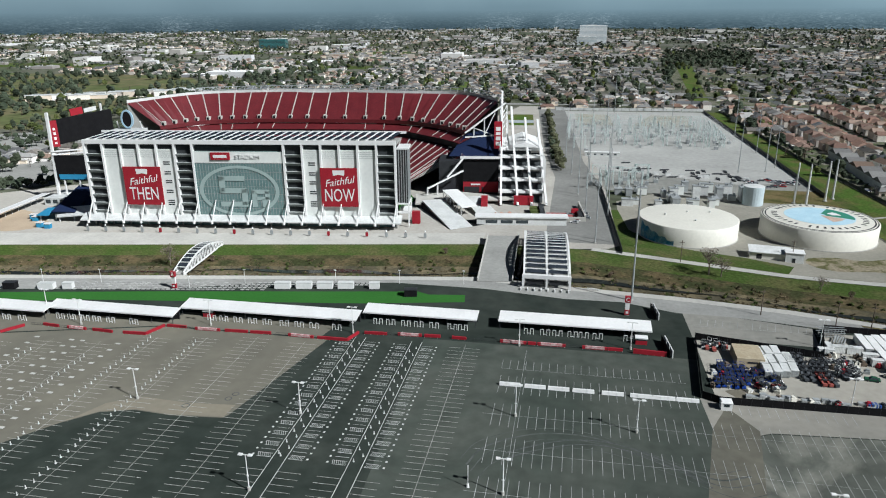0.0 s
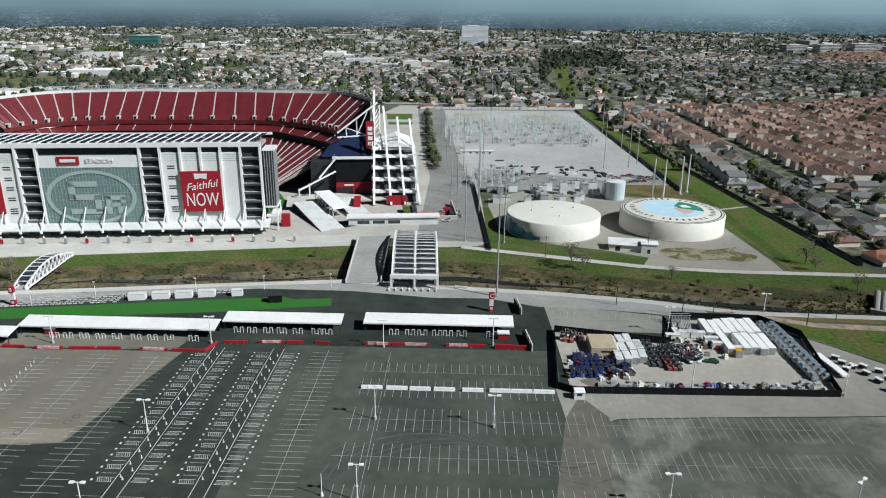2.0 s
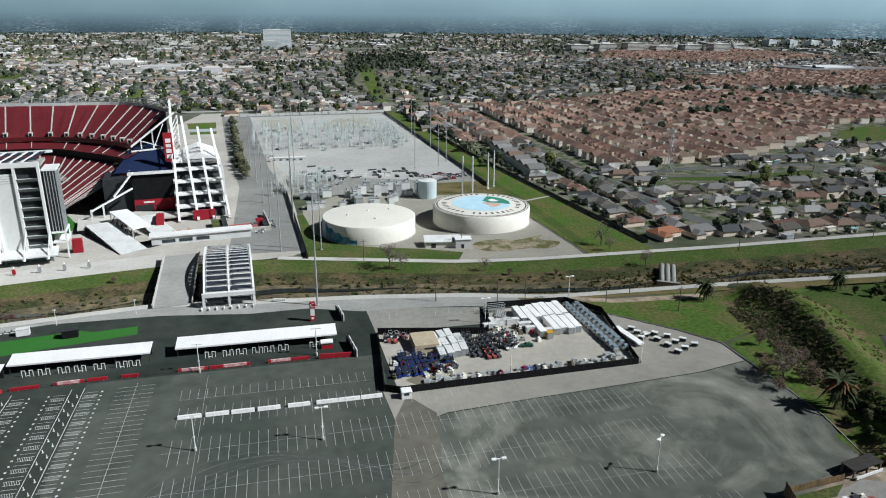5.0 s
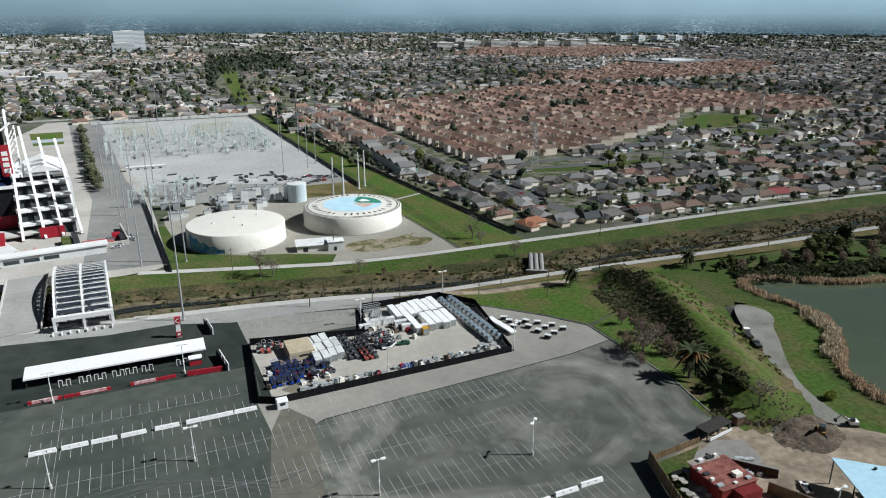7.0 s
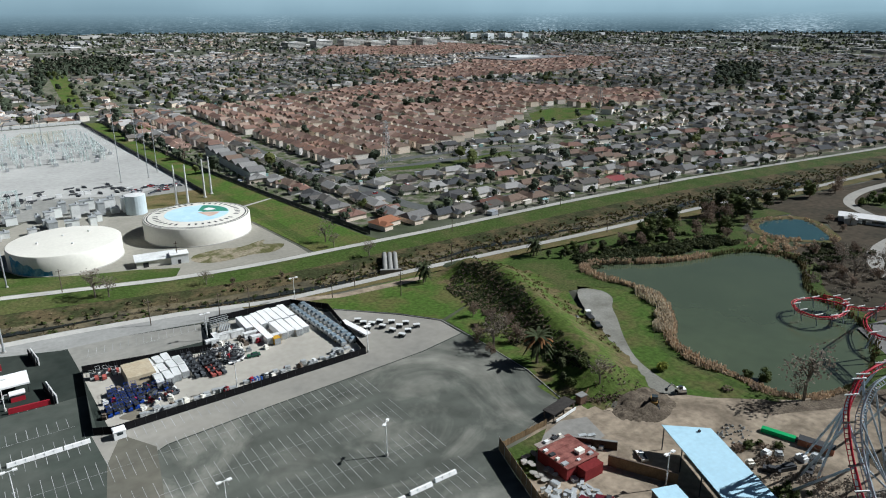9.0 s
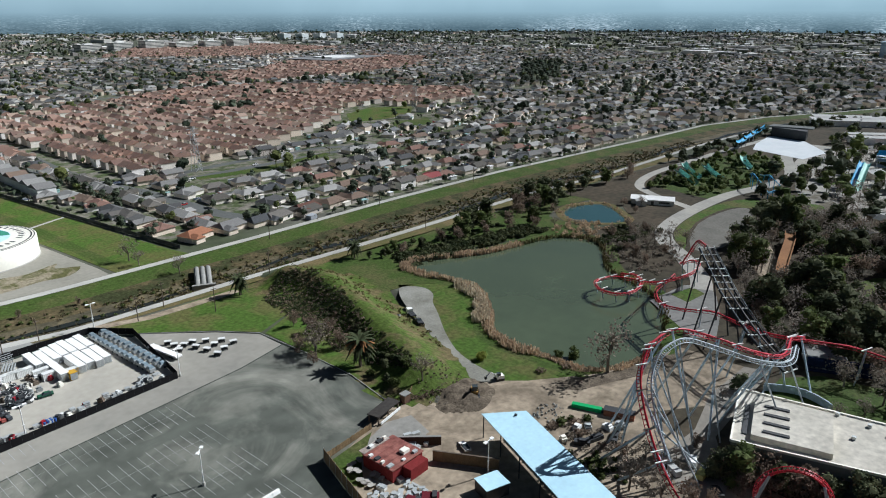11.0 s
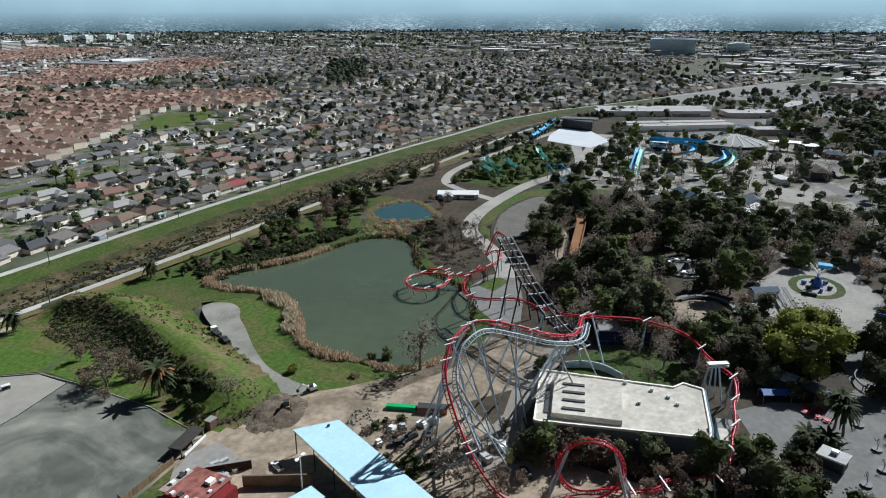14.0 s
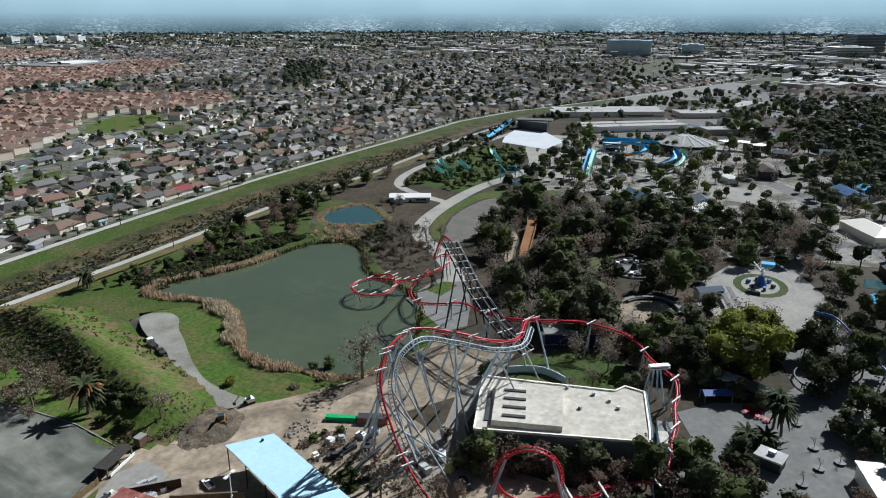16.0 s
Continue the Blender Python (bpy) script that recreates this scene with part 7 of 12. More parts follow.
for style, n in (("town", 6), ("ranch", 8)):
    for k in range(n):
        rnd = random.Random(700 + k + (50 if style == "town" else 0))
        h = thing("house", "two-storey stucco house with a clay tile roof" if style == "town" else "suburban house with a shingle roof and a garage wing", "house", FARAWAY, "tile-roofed houses" if style == "town" else "shingled houses")
        w, r, a, b, e = house_shapes(style, rnd)
        part("wall", w, STUCCO, h)
        part("roof", r, TILE_ROOF if style == "town" else SHINGLE, h)
        for wx in (-a * 0.55,):
            part("window", Shape().box(wx - 0.8, b - (2.24 if style == "town" else 4.24), e - 1.9, wx + 0.8, b - (2.14 if style == "town" else 4.14), e - 0.7), GLASS, h)
        if k % 2:
            part("chimney", Shape().box(a * 0.4, 0.5, e, a * 0.4 + 1.0, 1.4, e + 3.0), CONCRETE_D, h)
        HOUSES[style].append(h)
HUSED = set()


def put_house(style, x, y, rz, rnd):
    k = rnd.randrange(len(HOUSES[style]))
    m = pose(x, y, 0, 0, 0, rz)
    h = HOUSES[style][k]
    if (style, k) not in HUSED:
        HUSED.add((style, k))
        h.matrix_world = m
        return h
    return copy_thing(h, m)


class Town:
    """Joined far houses: walls and roofs."""

    def __init__(self):
        self.walls, self.roofs = Shape(), Shape()

    def put(self, style, x, y, rz, rnd):
        w, r, a, b, e = house_shapes(style, rnd)
        m = pose(x, y, 0, 0, 0, rz)
        if style == "ranch" and rnd.random() < 0.5:
            p = rnd.uniform(-0.5, 0.4) * a
            w.box(p, b - 4.2, 2.4, p + rnd.uniform(3, 6), b - 4.2 + rnd.uniform(2, 4), 2.6)
        self.walls.add([m @ Vector(p) for p in w.v], w.f)
        self.roofs.add([m @ Vector(p) for p in r.v], r.f)


RED_EDGE = [(262, 506), (291, 503), (340, 518), (385, 515), (440, 536), (542, 596), (600, 652), (650, 676), (717, 616), (810, 616), (901, 678), (846, 774), (783, 919), (722, 995), (582, 1010), (477, 955), (330, 905), (266, 900), (268, 780)]
RED_FAR = [(626, 1075), (751, 1037), (943, 1028), (1178, 1072), (1454, 1271), (1429, 1457), (1143, 1446), (898, 1246), (769, 1260)]
RED_FARTHER = [(1045, 1784), (1189, 1661), (1699, 1879), (1666, 2339), (1179, 2329), (887, 1919)]
RED_ROW = [(206, 960), (230, 960), (262, 1450), (232, 1390)]
REDS = (RED_EDGE, RED_FAR, RED_FARTHER, RED_ROW)
WOODS = [[(171, 1560), (357, 1600), (465, 2112), (239, 2172)], [(490, 763), (550, 750), (578, 804), (533, 818)], [(680, 1169), (700, 1040), (768, 1174), (752, 1274)], [(1072, 715), (1150, 690), (1620, 960), (1559, 1037)]]
GREENS = [[(556, 582), (640, 572), (704, 628), (662, 662), (600, 640)], [(296, 459), (350, 449), (424, 463), (424, 471), (350, 461), (298, 470)], [(560, 520), (612, 512), (640, 545), (590, 552)]]
for k, g in enumerate(GREENS):
    flat("town_green", g, GRASS_B if k == 0 else GRASS, 0.03, "mown green open space between the houses", "lawn")
rnd = random.Random(77)
far_red, far_grey = Town(), Town()
streets, drv, parked = Shape(), Shape(), Shape()
LEAVES = {"dark": Shape(), "brown": Shape(), "spring": Shape()}
n_red = n_grey = 0
sheds = Shape()


def small_car(m, r):
    """A parked car as a low body with a narrower cabin."""
    w, h = 0.9, r.uniform(1.35, 1.7)
    parked.box(-2.2, -w, 0.3, 2.2, w, 0.85, m).box(-1.3, -w * 0.86, 0.85, 0.95, w * 0.86, h, m)


def town_tree(x, y, sc, kind="dark"):
    """A crown of leaf clumps on a short stem, finer where it stands nearer."""
    s, d = LEAVES[kind], math.hypot(x, y)
    z = height(x, y)
    if kind == "brown":
        leaf_cards(s, (x, y, z + 5.0 * sc), 4.0 * sc, 36 if d < 620 else (18 if d < 900 else 6), (0.42 if d < 620 else 0.75) * sc, rnd, 1.0, 0.25)
        s.beam((x, y, z), (x, y, z + 6 * sc), 0.28 * sc, n=4)
        return
    if d < 900:
        for _ in range(3 if sc > 0.6 and d < 600 else 2):
            c = (x + rnd.uniform(-1.7, 1.7) * sc, y + rnd.uniform(-1.7, 1.7) * sc, z + rnd.uniform(3.6, 7.0) * sc)
            leaf_cards(s, c, 3.1 * sc, 14 if d < 620 else 4, (0.7 if d < 620 else 1.0) * sc, rnd, 0.95, 0.8)
            clump(s, c, 2.6 * sc, rnd, 0.95)
        s.beam((x, y, z), (x, y, z + 5 * sc), 0.3 * sc, n=4)
    elif d < 1700:
        leaf_cards(s, (x, y, 4.8 * sc), 4.2 * sc, 3, 1.4 * sc, rnd, 1.0, 0.8)
        clump(s, (x, y, 4.6 * sc), 3.7 * sc, rnd, 1.1)
    else:
        leaf_cards(s, (x, y, 4.6 * sc), 3.6 * sc, 4, 2.9 * sc, rnd, 1.0, 0.35)


def any_tree(x, y, sc):
    q = rnd.random()
    town_tree(x, y, sc, "dark" if q < 0.66 else ("brown" if q < 0.88 else "spring"))


road_pts = [(252, 1000), (252, 800), (252, 690), (244, 590), (242, 531), (246, 488), (252, 449), (253, 400), (255, 366), (266, 346), (296, 345)]
solo("boundary_street", ribbon(smooth_line([Vector(p) for p in road_pts]), 11, 0.035), ROAD, "asphalt street along the housing edge", "street", kind="structure")
solo("cross_street", ribbon([(-120, 918), (60, 926), (174, 928), (228, 926), (371, 888), (420, 905)], 16, 0.05), CONCRETE_D, "pale street across the head of the substation", "street", kind="structure")
solo("garden_street", ribbon(smooth_line([Vector(p) for p in ((258, 492), (290, 489), (325, 494), (409, 494), (440, 488), (469, 470), (520, 446), (550, 408))]), 9, 0.04), ROAD, "curving grey street beside the tile-roofed houses", "street", kind="structure")
solo("belt_beyond_street", Shape().slab([(148, 941), (166, 941), (194, 1213), (244, 1690), (210, 1690), (169, 1213)], -0.1, 0.03), GRASS_B, "green strip going on beyond the street", "lawn", kind="structure")


def put_red(x, y, rz):
    global n_red
    if n_red < 110 and y < 760 and x < 620:
        put_house("town", x, y, rz, rnd)
        n_red += 1
    else:
        far_red.put("town", x, y, rz, rnd)


# tile-roofed rows, back to back between short streets
for j in range(60):
    x = 274 + (j // 2) * 47 + (23 if j % 2 else 0)
    ya = [y for y in range(500, 2340, 8) if any(inside(p, x + 12, y) for p in REDS)]
    if j % 2 == 0 and len(ya) > 2:
        streets.slab([(x + 8.6, ya[0]), (x + 14.4, ya[0]), (x + 14.4, ya[-1]), (x + 8.6, ya[-1])], -0.05, 0.03)
    y, n_row = 504 + rnd.uniform(0, 5), 0
    while y < 2340:
        n_row += 1
        if any(inside(p, x, y) for p in REDS) and not any(inside(g, x, y) or edge_dist(g, x, y) < 8 for g in GREENS) and not inside(WOODS[1], x, y) and n_row % 13 != 0:
            turn = rnd.choice((0, 0, 0, 90, -90)) if y > 640 else 0
            put_red(x + rnd.uniform(-1.2, 1.2), y, (90 if j % 2 == 0 else -90) + turn + rnd.uniform(-3, 3))
            if rnd.random() < 0.5:
                any_tree(x + (-8.5 if j % 2 == 0 else 8.5) + rnd.uniform(-2, 2), y + rnd.uniform(-7, 7), rnd.uniform(0.3, 0.72))
            if y < 800 and rnd.random() < 0.4:
                small_car(pose(x + (9.6 if j % 2 == 0 else -9.6), y, 0.03, 0, 0, rnd.choice((0, 90))), rnd)
        y += rnd.uniform(12.6, 15.4)
for x, y, r0 in ((240, 336, 8), (258, 332, 4), (232, 350, 95)):
    put_house("ranch", x, y, r0, rnd)
# houses between the green strip and the street
for k in range(15):
    for x in (213, 234):
        y = 356 + k * 18.5 + rnd.uniform(-2, 2)
        if y > 475 and x < 220:
            continue
        put_house("ranch", x + rnd.uniform(-1.5, 1.5), y + (8 if x < 220 else 0), (90 if x > 220 else -90) + rnd.uniform(-9, 9), rnd)
        for _ in range(3):
            any_tree(x + rnd.uniform(-12, 10), y + rnd.uniform(-9, 9), rnd.uniform(0.3, 0.8))


for k in range(24):
    for x in (192, 214, 236):
        y = 622 + k * 12.2 + rnd.uniform(-2, 2)
        if y < 900 and x > 196 - (y - 600) * 0.09:
            (far_red if rnd.random() < 0.7 else far_grey).put("town" if x > 200 else "ranch", x + rnd.uniform(-2, 2), y, 90 + rnd.uniform(-6, 6), rnd)
            if rnd.random() < 0.5:
                any_tree(x + 10, y + rnd.uniform(-5, 5), rnd.uniform(0.3, 0.7))


def plot_free(x, y):
    """True where a shingled house may stand."""
    if edge_dist([(157, 935), (181, 1213), (227, 1700)], x, y, False) < 24:
        return False
    if any(inside(p, x, y) for p in REDS) or edge_dist(RED_EDGE, x, y) < 9 or any(inside(g, x, y) or edge_dist(g, x, y) < 10 for g in GREENS):
        return False
    if edge_dist(road_pts, x, y, False) < 13 or (y > 505 and x < 275 and y < 940) or any(inside(w, x, y) for w in WOODS) or 905 < y < 948 and x < 440:
        return False
    return True


def put_grey(x, y, rz):
    """A house on its plot with garden trees, a drive and sometimes a car."""
    global n_grey
    if n_grey < 125 and x < 780 and y < 560:
        put_house("ranch", x, y, rz, rnd)
        n_grey += 1
    else:
        far_grey.put("ranch" if rnd.random() < 0.86 else "town", x, y, rz, rnd)
    d = math.hypot(x, y)
    m = pose(x, y, 0, 0, 0, rz)
    if d < 1100:
        p = m @ Vector((rnd.uniform(-7, 7), -12.0, 0))
        drv.box(-1.9, -4.2, -0.02, 1.9, 4.2, 0.05, pose(p.x, p.y, 0, 0, 0, rz))
        if rnd.random() < 0.6:
            small_car(pose(p.x, p.y, 0.03, 0, 0, rz + rnd.choice((90, 90, 0))), rnd)
    if d < 1500 and rnd.random() < 0.55:
        p = m @ Vector((rnd.uniform(-9, 9), rnd.uniform(7.5, 12), 0))
        a, b = rnd.uniform(1.2, 3.2), rnd.uniform(1.0, 2.2)
        sheds.box(-a, -b, 0, a, b, 2.2, pose(p.x, p.y, 0, 0, 0, rz)).box(-a - 0.2, -b - 0.2, 2.2, a + 0.2, b + 0.2, 2.4, pose(p.x, p.y, 0, 0, 0, rz))
    for _ in range(5 if d < 800 else 4):
        if rnd.random() < 0.68:
            p = m @ Vector((rnd.uniform(-11, 11), rnd.choice((rnd.uniform(7, 15), rnd.uniform(7, 15), rnd.uniform(-15, -10))), 0))
            any_tree(p.x, p.y, rnd.uniform(0.28, 0.85) * (1.45 if rnd.random() < 0.12 else 1))


# shingled rows along the creek's bend
for j in range(5):
    off = 12 + 31 * j
    x = 268.0
    while x < 1500:
        y = lerp(CREEK_N, x) + 7 + off
        slope = (lerp(CREEK_N, x + 10) - lerp(CREEK_N, x - 10)) / 20
        if plot_free(x, y):
            put_grey(x + rnd.uniform(-2.5, 2.5), y + rnd.uniform(-3, 3), math.degrees(math.atan(slope)) + (180 if j % 2 == 0 else 0) + rnd.uniform(-11, 11))
        x += rnd.uniform(18.5, 23.5)
    if j % 2 == 0:
        line = [(x, lerp(CREEK_N, x) + 7 + off + 15.5) for x in range(262, 1500, 14) if not inside(RED_EDGE, x, lerp(CREEK_N, x) + 22 + off)]
        strip = ribbon(line, 8.5, 0.02)
        streets.add(strip.v, strip.f)
# blocks of shingled houses, each with its own bearing
for bx in range(-320, 2100, 236):
    for by in range(330, 2000, 216):
        turn = math.degrees(math.atan((lerp(CREEK_N, min(bx + 60, 1500)) - lerp(CREEK_N, min(bx - 60, 1380))) / 120)) * 0.6 + rnd.choice((0, 0, 90, 90, 30)) + rnd.uniform(-8, 8)
        m = pose(bx + rnd.uniform(-14, 14), by + rnd.uniform(-14, 14), 0, 0, 0, turn)
        for row in range(7):
            v, u = -98 + 31 * row, -114 + rnd.uniform(0, 8)
            if row % 2 == 0:
                a, b = m @ Vector((-112, v + 15.5, 0)), m @ Vector((112, v + 15.5, 0))
                cut = [a.lerp(b, q / 16) for q in range(17)]
                cut = [(p.x, p.y) for p in cut if p.y > lerp(CREEK_N, min(p.x, 1500)) + 165 and plot_free(p.x, p.y)]
                if len(cut) > 5 and math.hypot(cut[0][0] - cut[-1][0], cut[0][1] - cut[-1][1]) < 16 * len(cut):
                    strip = ribbon(cut, 8, 0.012)
                    streets.add(strip.v, strip.f)
            while u < 112:
                p = m @ Vector((u + rnd.uniform(-2, 2), v + rnd.uniform(-3, 3), 0))
                x, y = p.x, p.y
                far = y > lerp(CREEK_N, min(x, 1500)) + 166 and x > 196 or (y > 960 and x > 260) or (y > 950 and -420 < x < 150)
                if far and x < 2050 and plot_free(x, y) and noise.noise((x * 0.006, y * 0.006, 5.5)) > -0.42:
                    put_grey(x, y, turn + (0 if row % 2 else 180) + rnd.uniform(-8, 8))
                u += rnd.uniform(17.5, 22.5)
solo("town_streets", streets, ROAD, "grey asphalt streets between the houses", "street", kind="structure")
solo("driveways", drv, CONCRETE, "pale concrete driveways", "driveway", kind="stuff")

# special roofs by the creek
def creek_house(x, y, rz, roof, wall):
    r2 = random.Random(int(x))
    h = thing("house", "single-storey creekside house with a bright roof", "house", pose(x, y, 0, 0, 0, rz), "creekside houses")
    w, r, a, b, e = house_shapes("ranch", r2)
    part("wall", w, wall, h)
    part("roof", r, roof, h)
    part("window", Shape().box(-2, -b + 4.1, e - 1.8, 0, -b + 4.2, e - 0.7), GLASS, h)


creek_house(219, 336, 14, mat("orange_tile_roof", (0.36, 0.17, 0.10), (0.30, 0.14, 0.08), var=0.15), STUCCO)
creek_house(404, 331, 176, mat("bright_red_roof", (0.33, 0.10, 0.10), (0.28, 0.08, 0.08), var=0.1), STUCCO)
creek_house(292, 334, 4, mat("brown_roof", (0.17, 0.09, 0.07), var=0.15), mat("teal_painted_wall", (0.12, 0.34, 0.34), var=0.08))
for k in range(7):
    h = thing("row_house", "grey-roofed two-storey row house with white gables", "house", pose(208 - 0.7 * k, 600 - k * 17.0, 0, 0, 0, 92), "row houses by the green strip")
    s = Shape().box(-7, -6, 0, 7, 6, 6.0)
    part("wall", s, WHITE_W, h)
    part("roof", gable(Shape(), -7, -6, 7, 6, 6.0, 3.0, False, 0.5), SHINGLE, h)
    part("window", Shape().box(7.0, -1, 3.5, 7.08, 1, 5), GLASS, h)

# ---- trees of the town ----
# hedge of trees along the green strip and the service road, tall clumps by the row houses
for x, y, sc in [(196 - k * 0.9 + rnd.uniform(-2, 2), 440 + k * 12, rnd.uniform(0.3, 0.6)) for k in range(26)] + [(-16 - k * 0.9, 560 + k * 15, rnd.uniform(0.6, 0.9)) for k in range(18)] + [(228 + rnd.uniform(-6, 6), 440 + rnd.uniform(-20, 90), rnd.uniform(0.6, 1.0)) for k in range(12)]:
    town_tree(x, y, sc, "dark")
for w in WOODS:
    x0, x1, y0, y1 = min(p[0] for p in w), max(p[0] for p in w), min(p[1] for p in w), max(p[1] for p in w)
    for _ in range(int((x1 - x0) * (y1 - y0) / 130)):
        x, y = rnd.uniform(x0, x1), rnd.uniform(y0, y1)
        if inside(w, x, y):
            town_tree(x, y, rnd.uniform(0.8, 1.5), "dark" if rnd.random() < 0.8 else "brown")

# ---- the far town ----
BLOCKED = [[(-420, 255), (-60, 300), (30, 330), (30, 560), (-40, 900), (-120, 900), (-420, 640)], [(-30, 480), (170, 480), (170, 890), (-30, 890)]]
GOLF = [(-560, 640), (-590, 700), (-560, 1000), (-650, 1150), (-740, 1270), (-1300, 1290), (-1300, 640)]


def blocked(x, y):
    if edge_dist([(157, 935), (181, 1213), (227, 1700)], x, y, False) < 24:
        return True
    if -1100 < x < 1560 and lerp(CREEK_S, x) - 30 < y < lerp(CREEK_N, x) + 30:
        return True
    if 190 < x < 2050 and lerp(CREEK_N, min(x, 1500)) + (0 if x < 1500 else 165) < y < 2000 or -420 < x < 150 and 940 < y < 1500:
        return True
    if y < lerp(CREEK_S, max(-1100, min(x, 1560))):
        return x < 1150
    return any(inside(b, x, y) for b in BLOCKED) or any(inside(w, x, y) for w in WOODS + list(REDS))


def works(x, y):
    """How likely large pale works and shops stand at a place."""
    a, r = math.degrees(math.atan2(x, y)), math.hypot(x, y)
    start = 1250 if a < 3 else (2150 if a < 62 else 1350)
    return max(0.0, min(1.0, (r - start) / 350)) * (0.35 + 0.65 * (noise.noise((x * 0.0024, y * 0.0024, 1.3)) > -0.15))


rnd = random.Random(124)
for _ in range(1500):
    x, y = rnd.uniform(-1250, -420), rnd.uniform(640, 1280)
    if noise.noise((x * 0.008, y * 0.008, 2.2)) > -0.1 and not inside(BLOCKED[0], x, y):
        town_tree(x, y, rnd.uniform(0.7, 1.5), rnd.choice(("dark", "dark", "dark", "brown")))
for k in range(16):
    x, y = -730 + k * 13 + rnd.uniform(-8, 8), 868 + k * 9 + rnd.uniform(-14, 14)
    w = thing("low_works", "low white flat-roofed works among the trees", "building", pose(x, y, 0, 0, 0, 32 + rnd.uniform(-6, 6)), "low works beyond the stadium")
    a, b, h = rnd.uniform(9, 20), rnd.uniform(6, 10), rnd.uniform(5, 8)
    part("wall", Shape().box(-a, -b, 0, a, b, h), STUCCO, w)
    part("roof", Shape().box(-a - 0.4, -b - 0.4, h, a + 0.4, b + 0.4, h + 0.5), WHITE_W, w)
    part("roof_plant", Shape().box(-a * 0.4, -2, h + 0.5, a * 0.2, 2, h + 2.0), STEEL, w)
for k in range(60):
    q = rnd.random()
    town_tree(-392 + 50 * q + rnd.uniform(-6, 6), 402 + 40 * q + rnd.uniform(-8, 8), rnd.uniform(0.5, 0.9), "dark")
for k in range(120):
    x, y = rnd.uniform(-560, -360), rnd.uniform(430, 660)
    town_tree(x, y, rnd.uniform(0.5, 1.0), rnd.choice(("dark", "dark", "brown")))
flat("golf_course", GOLF, mat("golf_grass", (0.075, 0.10, 0.036), (0.14, 0.12, 0.07), big=0.012, fine=0.06, var=0.35), 0.015, "patchy green golf course beyond the stadium", "field")
rnd = random.Random(123)
city, city_roof = Shape(), Shape()


def polar(r0, r1, power, a0=-48, a1=112):
    """A random place seen from the flight, by bearing and distance."""
    r = r0 + (r1 - r0) * rnd.random() ** power
    a = radians(rnd.uniform(a0, a1))
    return r * math.sin(a), r * math.cos(a), r


n = 0
while n < 2600:
    x, y, r = polar(650, 4300, 1.3)
    if blocked(x, y) or inside(GOLF, x, y) or noise.noise((x * 0.004, y * 0.004, 7.7)) < -0.22 or rnd.random() < works(x, y):
        continue
    rr = random.Random(n)
    (far_grey if rr.random() < 0.8 else far_red).put("ranch" if rr.random() < 0.8 else "town", x, y, rr.choice((10, 100, 190, 280)) + rr.uniform(-5, 5), rr)
    n += 1
solo("far_tile_house_walls", far_red.walls, STUCCO_F, "stucco walls of the far tile-roofed houses", "houses", kind="stuff")
solo("far_tile_roofs", far_red.roofs, TILE_ROOF_F, "clay tile roofs of the far houses", "houses", kind="stuff")
solo("far_house_walls", far_grey.walls, STUCCO_F, "stucco walls of the far suburban houses", "houses", kind="stuff")
solo("far_shingle_roofs", far_grey.roofs, SHINGLE_HAZED, "shingle roofs of the far suburban houses, lightened as distance haze", "houses", kind="stuff")
solo("garden_sheds", sheds, palette_mat("garden_shed_paint", [(0.78, 0.78, 0.76), (0.60, 0.58, 0.54), (0.80, 0.80, 0.80), (0.34, 0.36, 0.38), (0.30, 0.46, 0.44), (0.70, 0.66, 0.58)], False), "small pale sheds and patio roofs in the gardens", "sheds", kind="stuff")
solo("street_cars", parked, palette_mat("street_car_paint", [(0.6, 0.6, 0.6), (0.05, 0.05, 0.06), (0.3, 0.31, 0.32), (0.78, 0.78, 0.77), (0.1, 0.13, 0.2), (0.3, 0.05, 0.05), (0.12, 0.12, 0.13)], False, rough=0.35), "cars parked in the streets and drives of the town", "cars", kind="stuff")
n = 0
while n < 1350:
    x, y, r = polar(900, 4800, 0.95)
    if blocked(x, y) or inside(GOLF, x, y) or rnd.random() > works(x, y) + 0.02:
        continue
    k = rnd.random() ** 1.8
    w, d, h = 7 + 36 * k, 6 + 20 * k * rnd.uniform(0.6, 1.3), rnd.uniform(4, 8) * (1.9 if rnd.random() < 0.12 else 1)
    m = pose(x, y, 0, 0, 0, rnd.choice((8, 98)) + rnd.uniform(-6, 6))
    city.box(-w, -d, 0, w, d, h, m)
    city_roof.box(-w + 0.6, -d + 0.6, h, w - 0.6, d - 0.6, h + 0.4, m)
    for _ in range(rnd.randrange(0, 3)):
        a, b = rnd.uniform(-0.6, 0.5) * w, rnd.uniform(-0.6, 0.5) * d
        city_roof.box(a, b, h + 0.4, a + w * 0.2, b + d * 0.25, h + 2.2, m)
    n += 1
n = 0
while n < 420:
    x, y, r = polar(1330, 4300, 1.2, 64, 104)
    if blocked(x, y) or inside([(930, 90), (1120, 60), (1330, 0), (1290, -190), (1020, -170), (940, -60)], x, y):
        continue
    w, d, h = rnd.uniform(12, 46), rnd.uniform(10, 24), rnd.uniform(5, 10)
    m = pose(x, y, 0, 0, 0, rnd.choice((68, 158)) + rnd.uniform(-5, 5))
    city.box(-w, -d, 0, w, d, h, m)
    city_roof.box(-w + 0.6, -d + 0.6, h, w - 0.6, d - 0.6, h + 0.4, m)
    city_roof.box(-w * 0.5, -d * 0.4, h + 0.4, -w * 0.1, d * 0.1, h + 2.4, m)
    n += 1
solo("far_commercial_buildings", city, CITY_F, "far low commercial buildings", "buildings", kind="stuff")
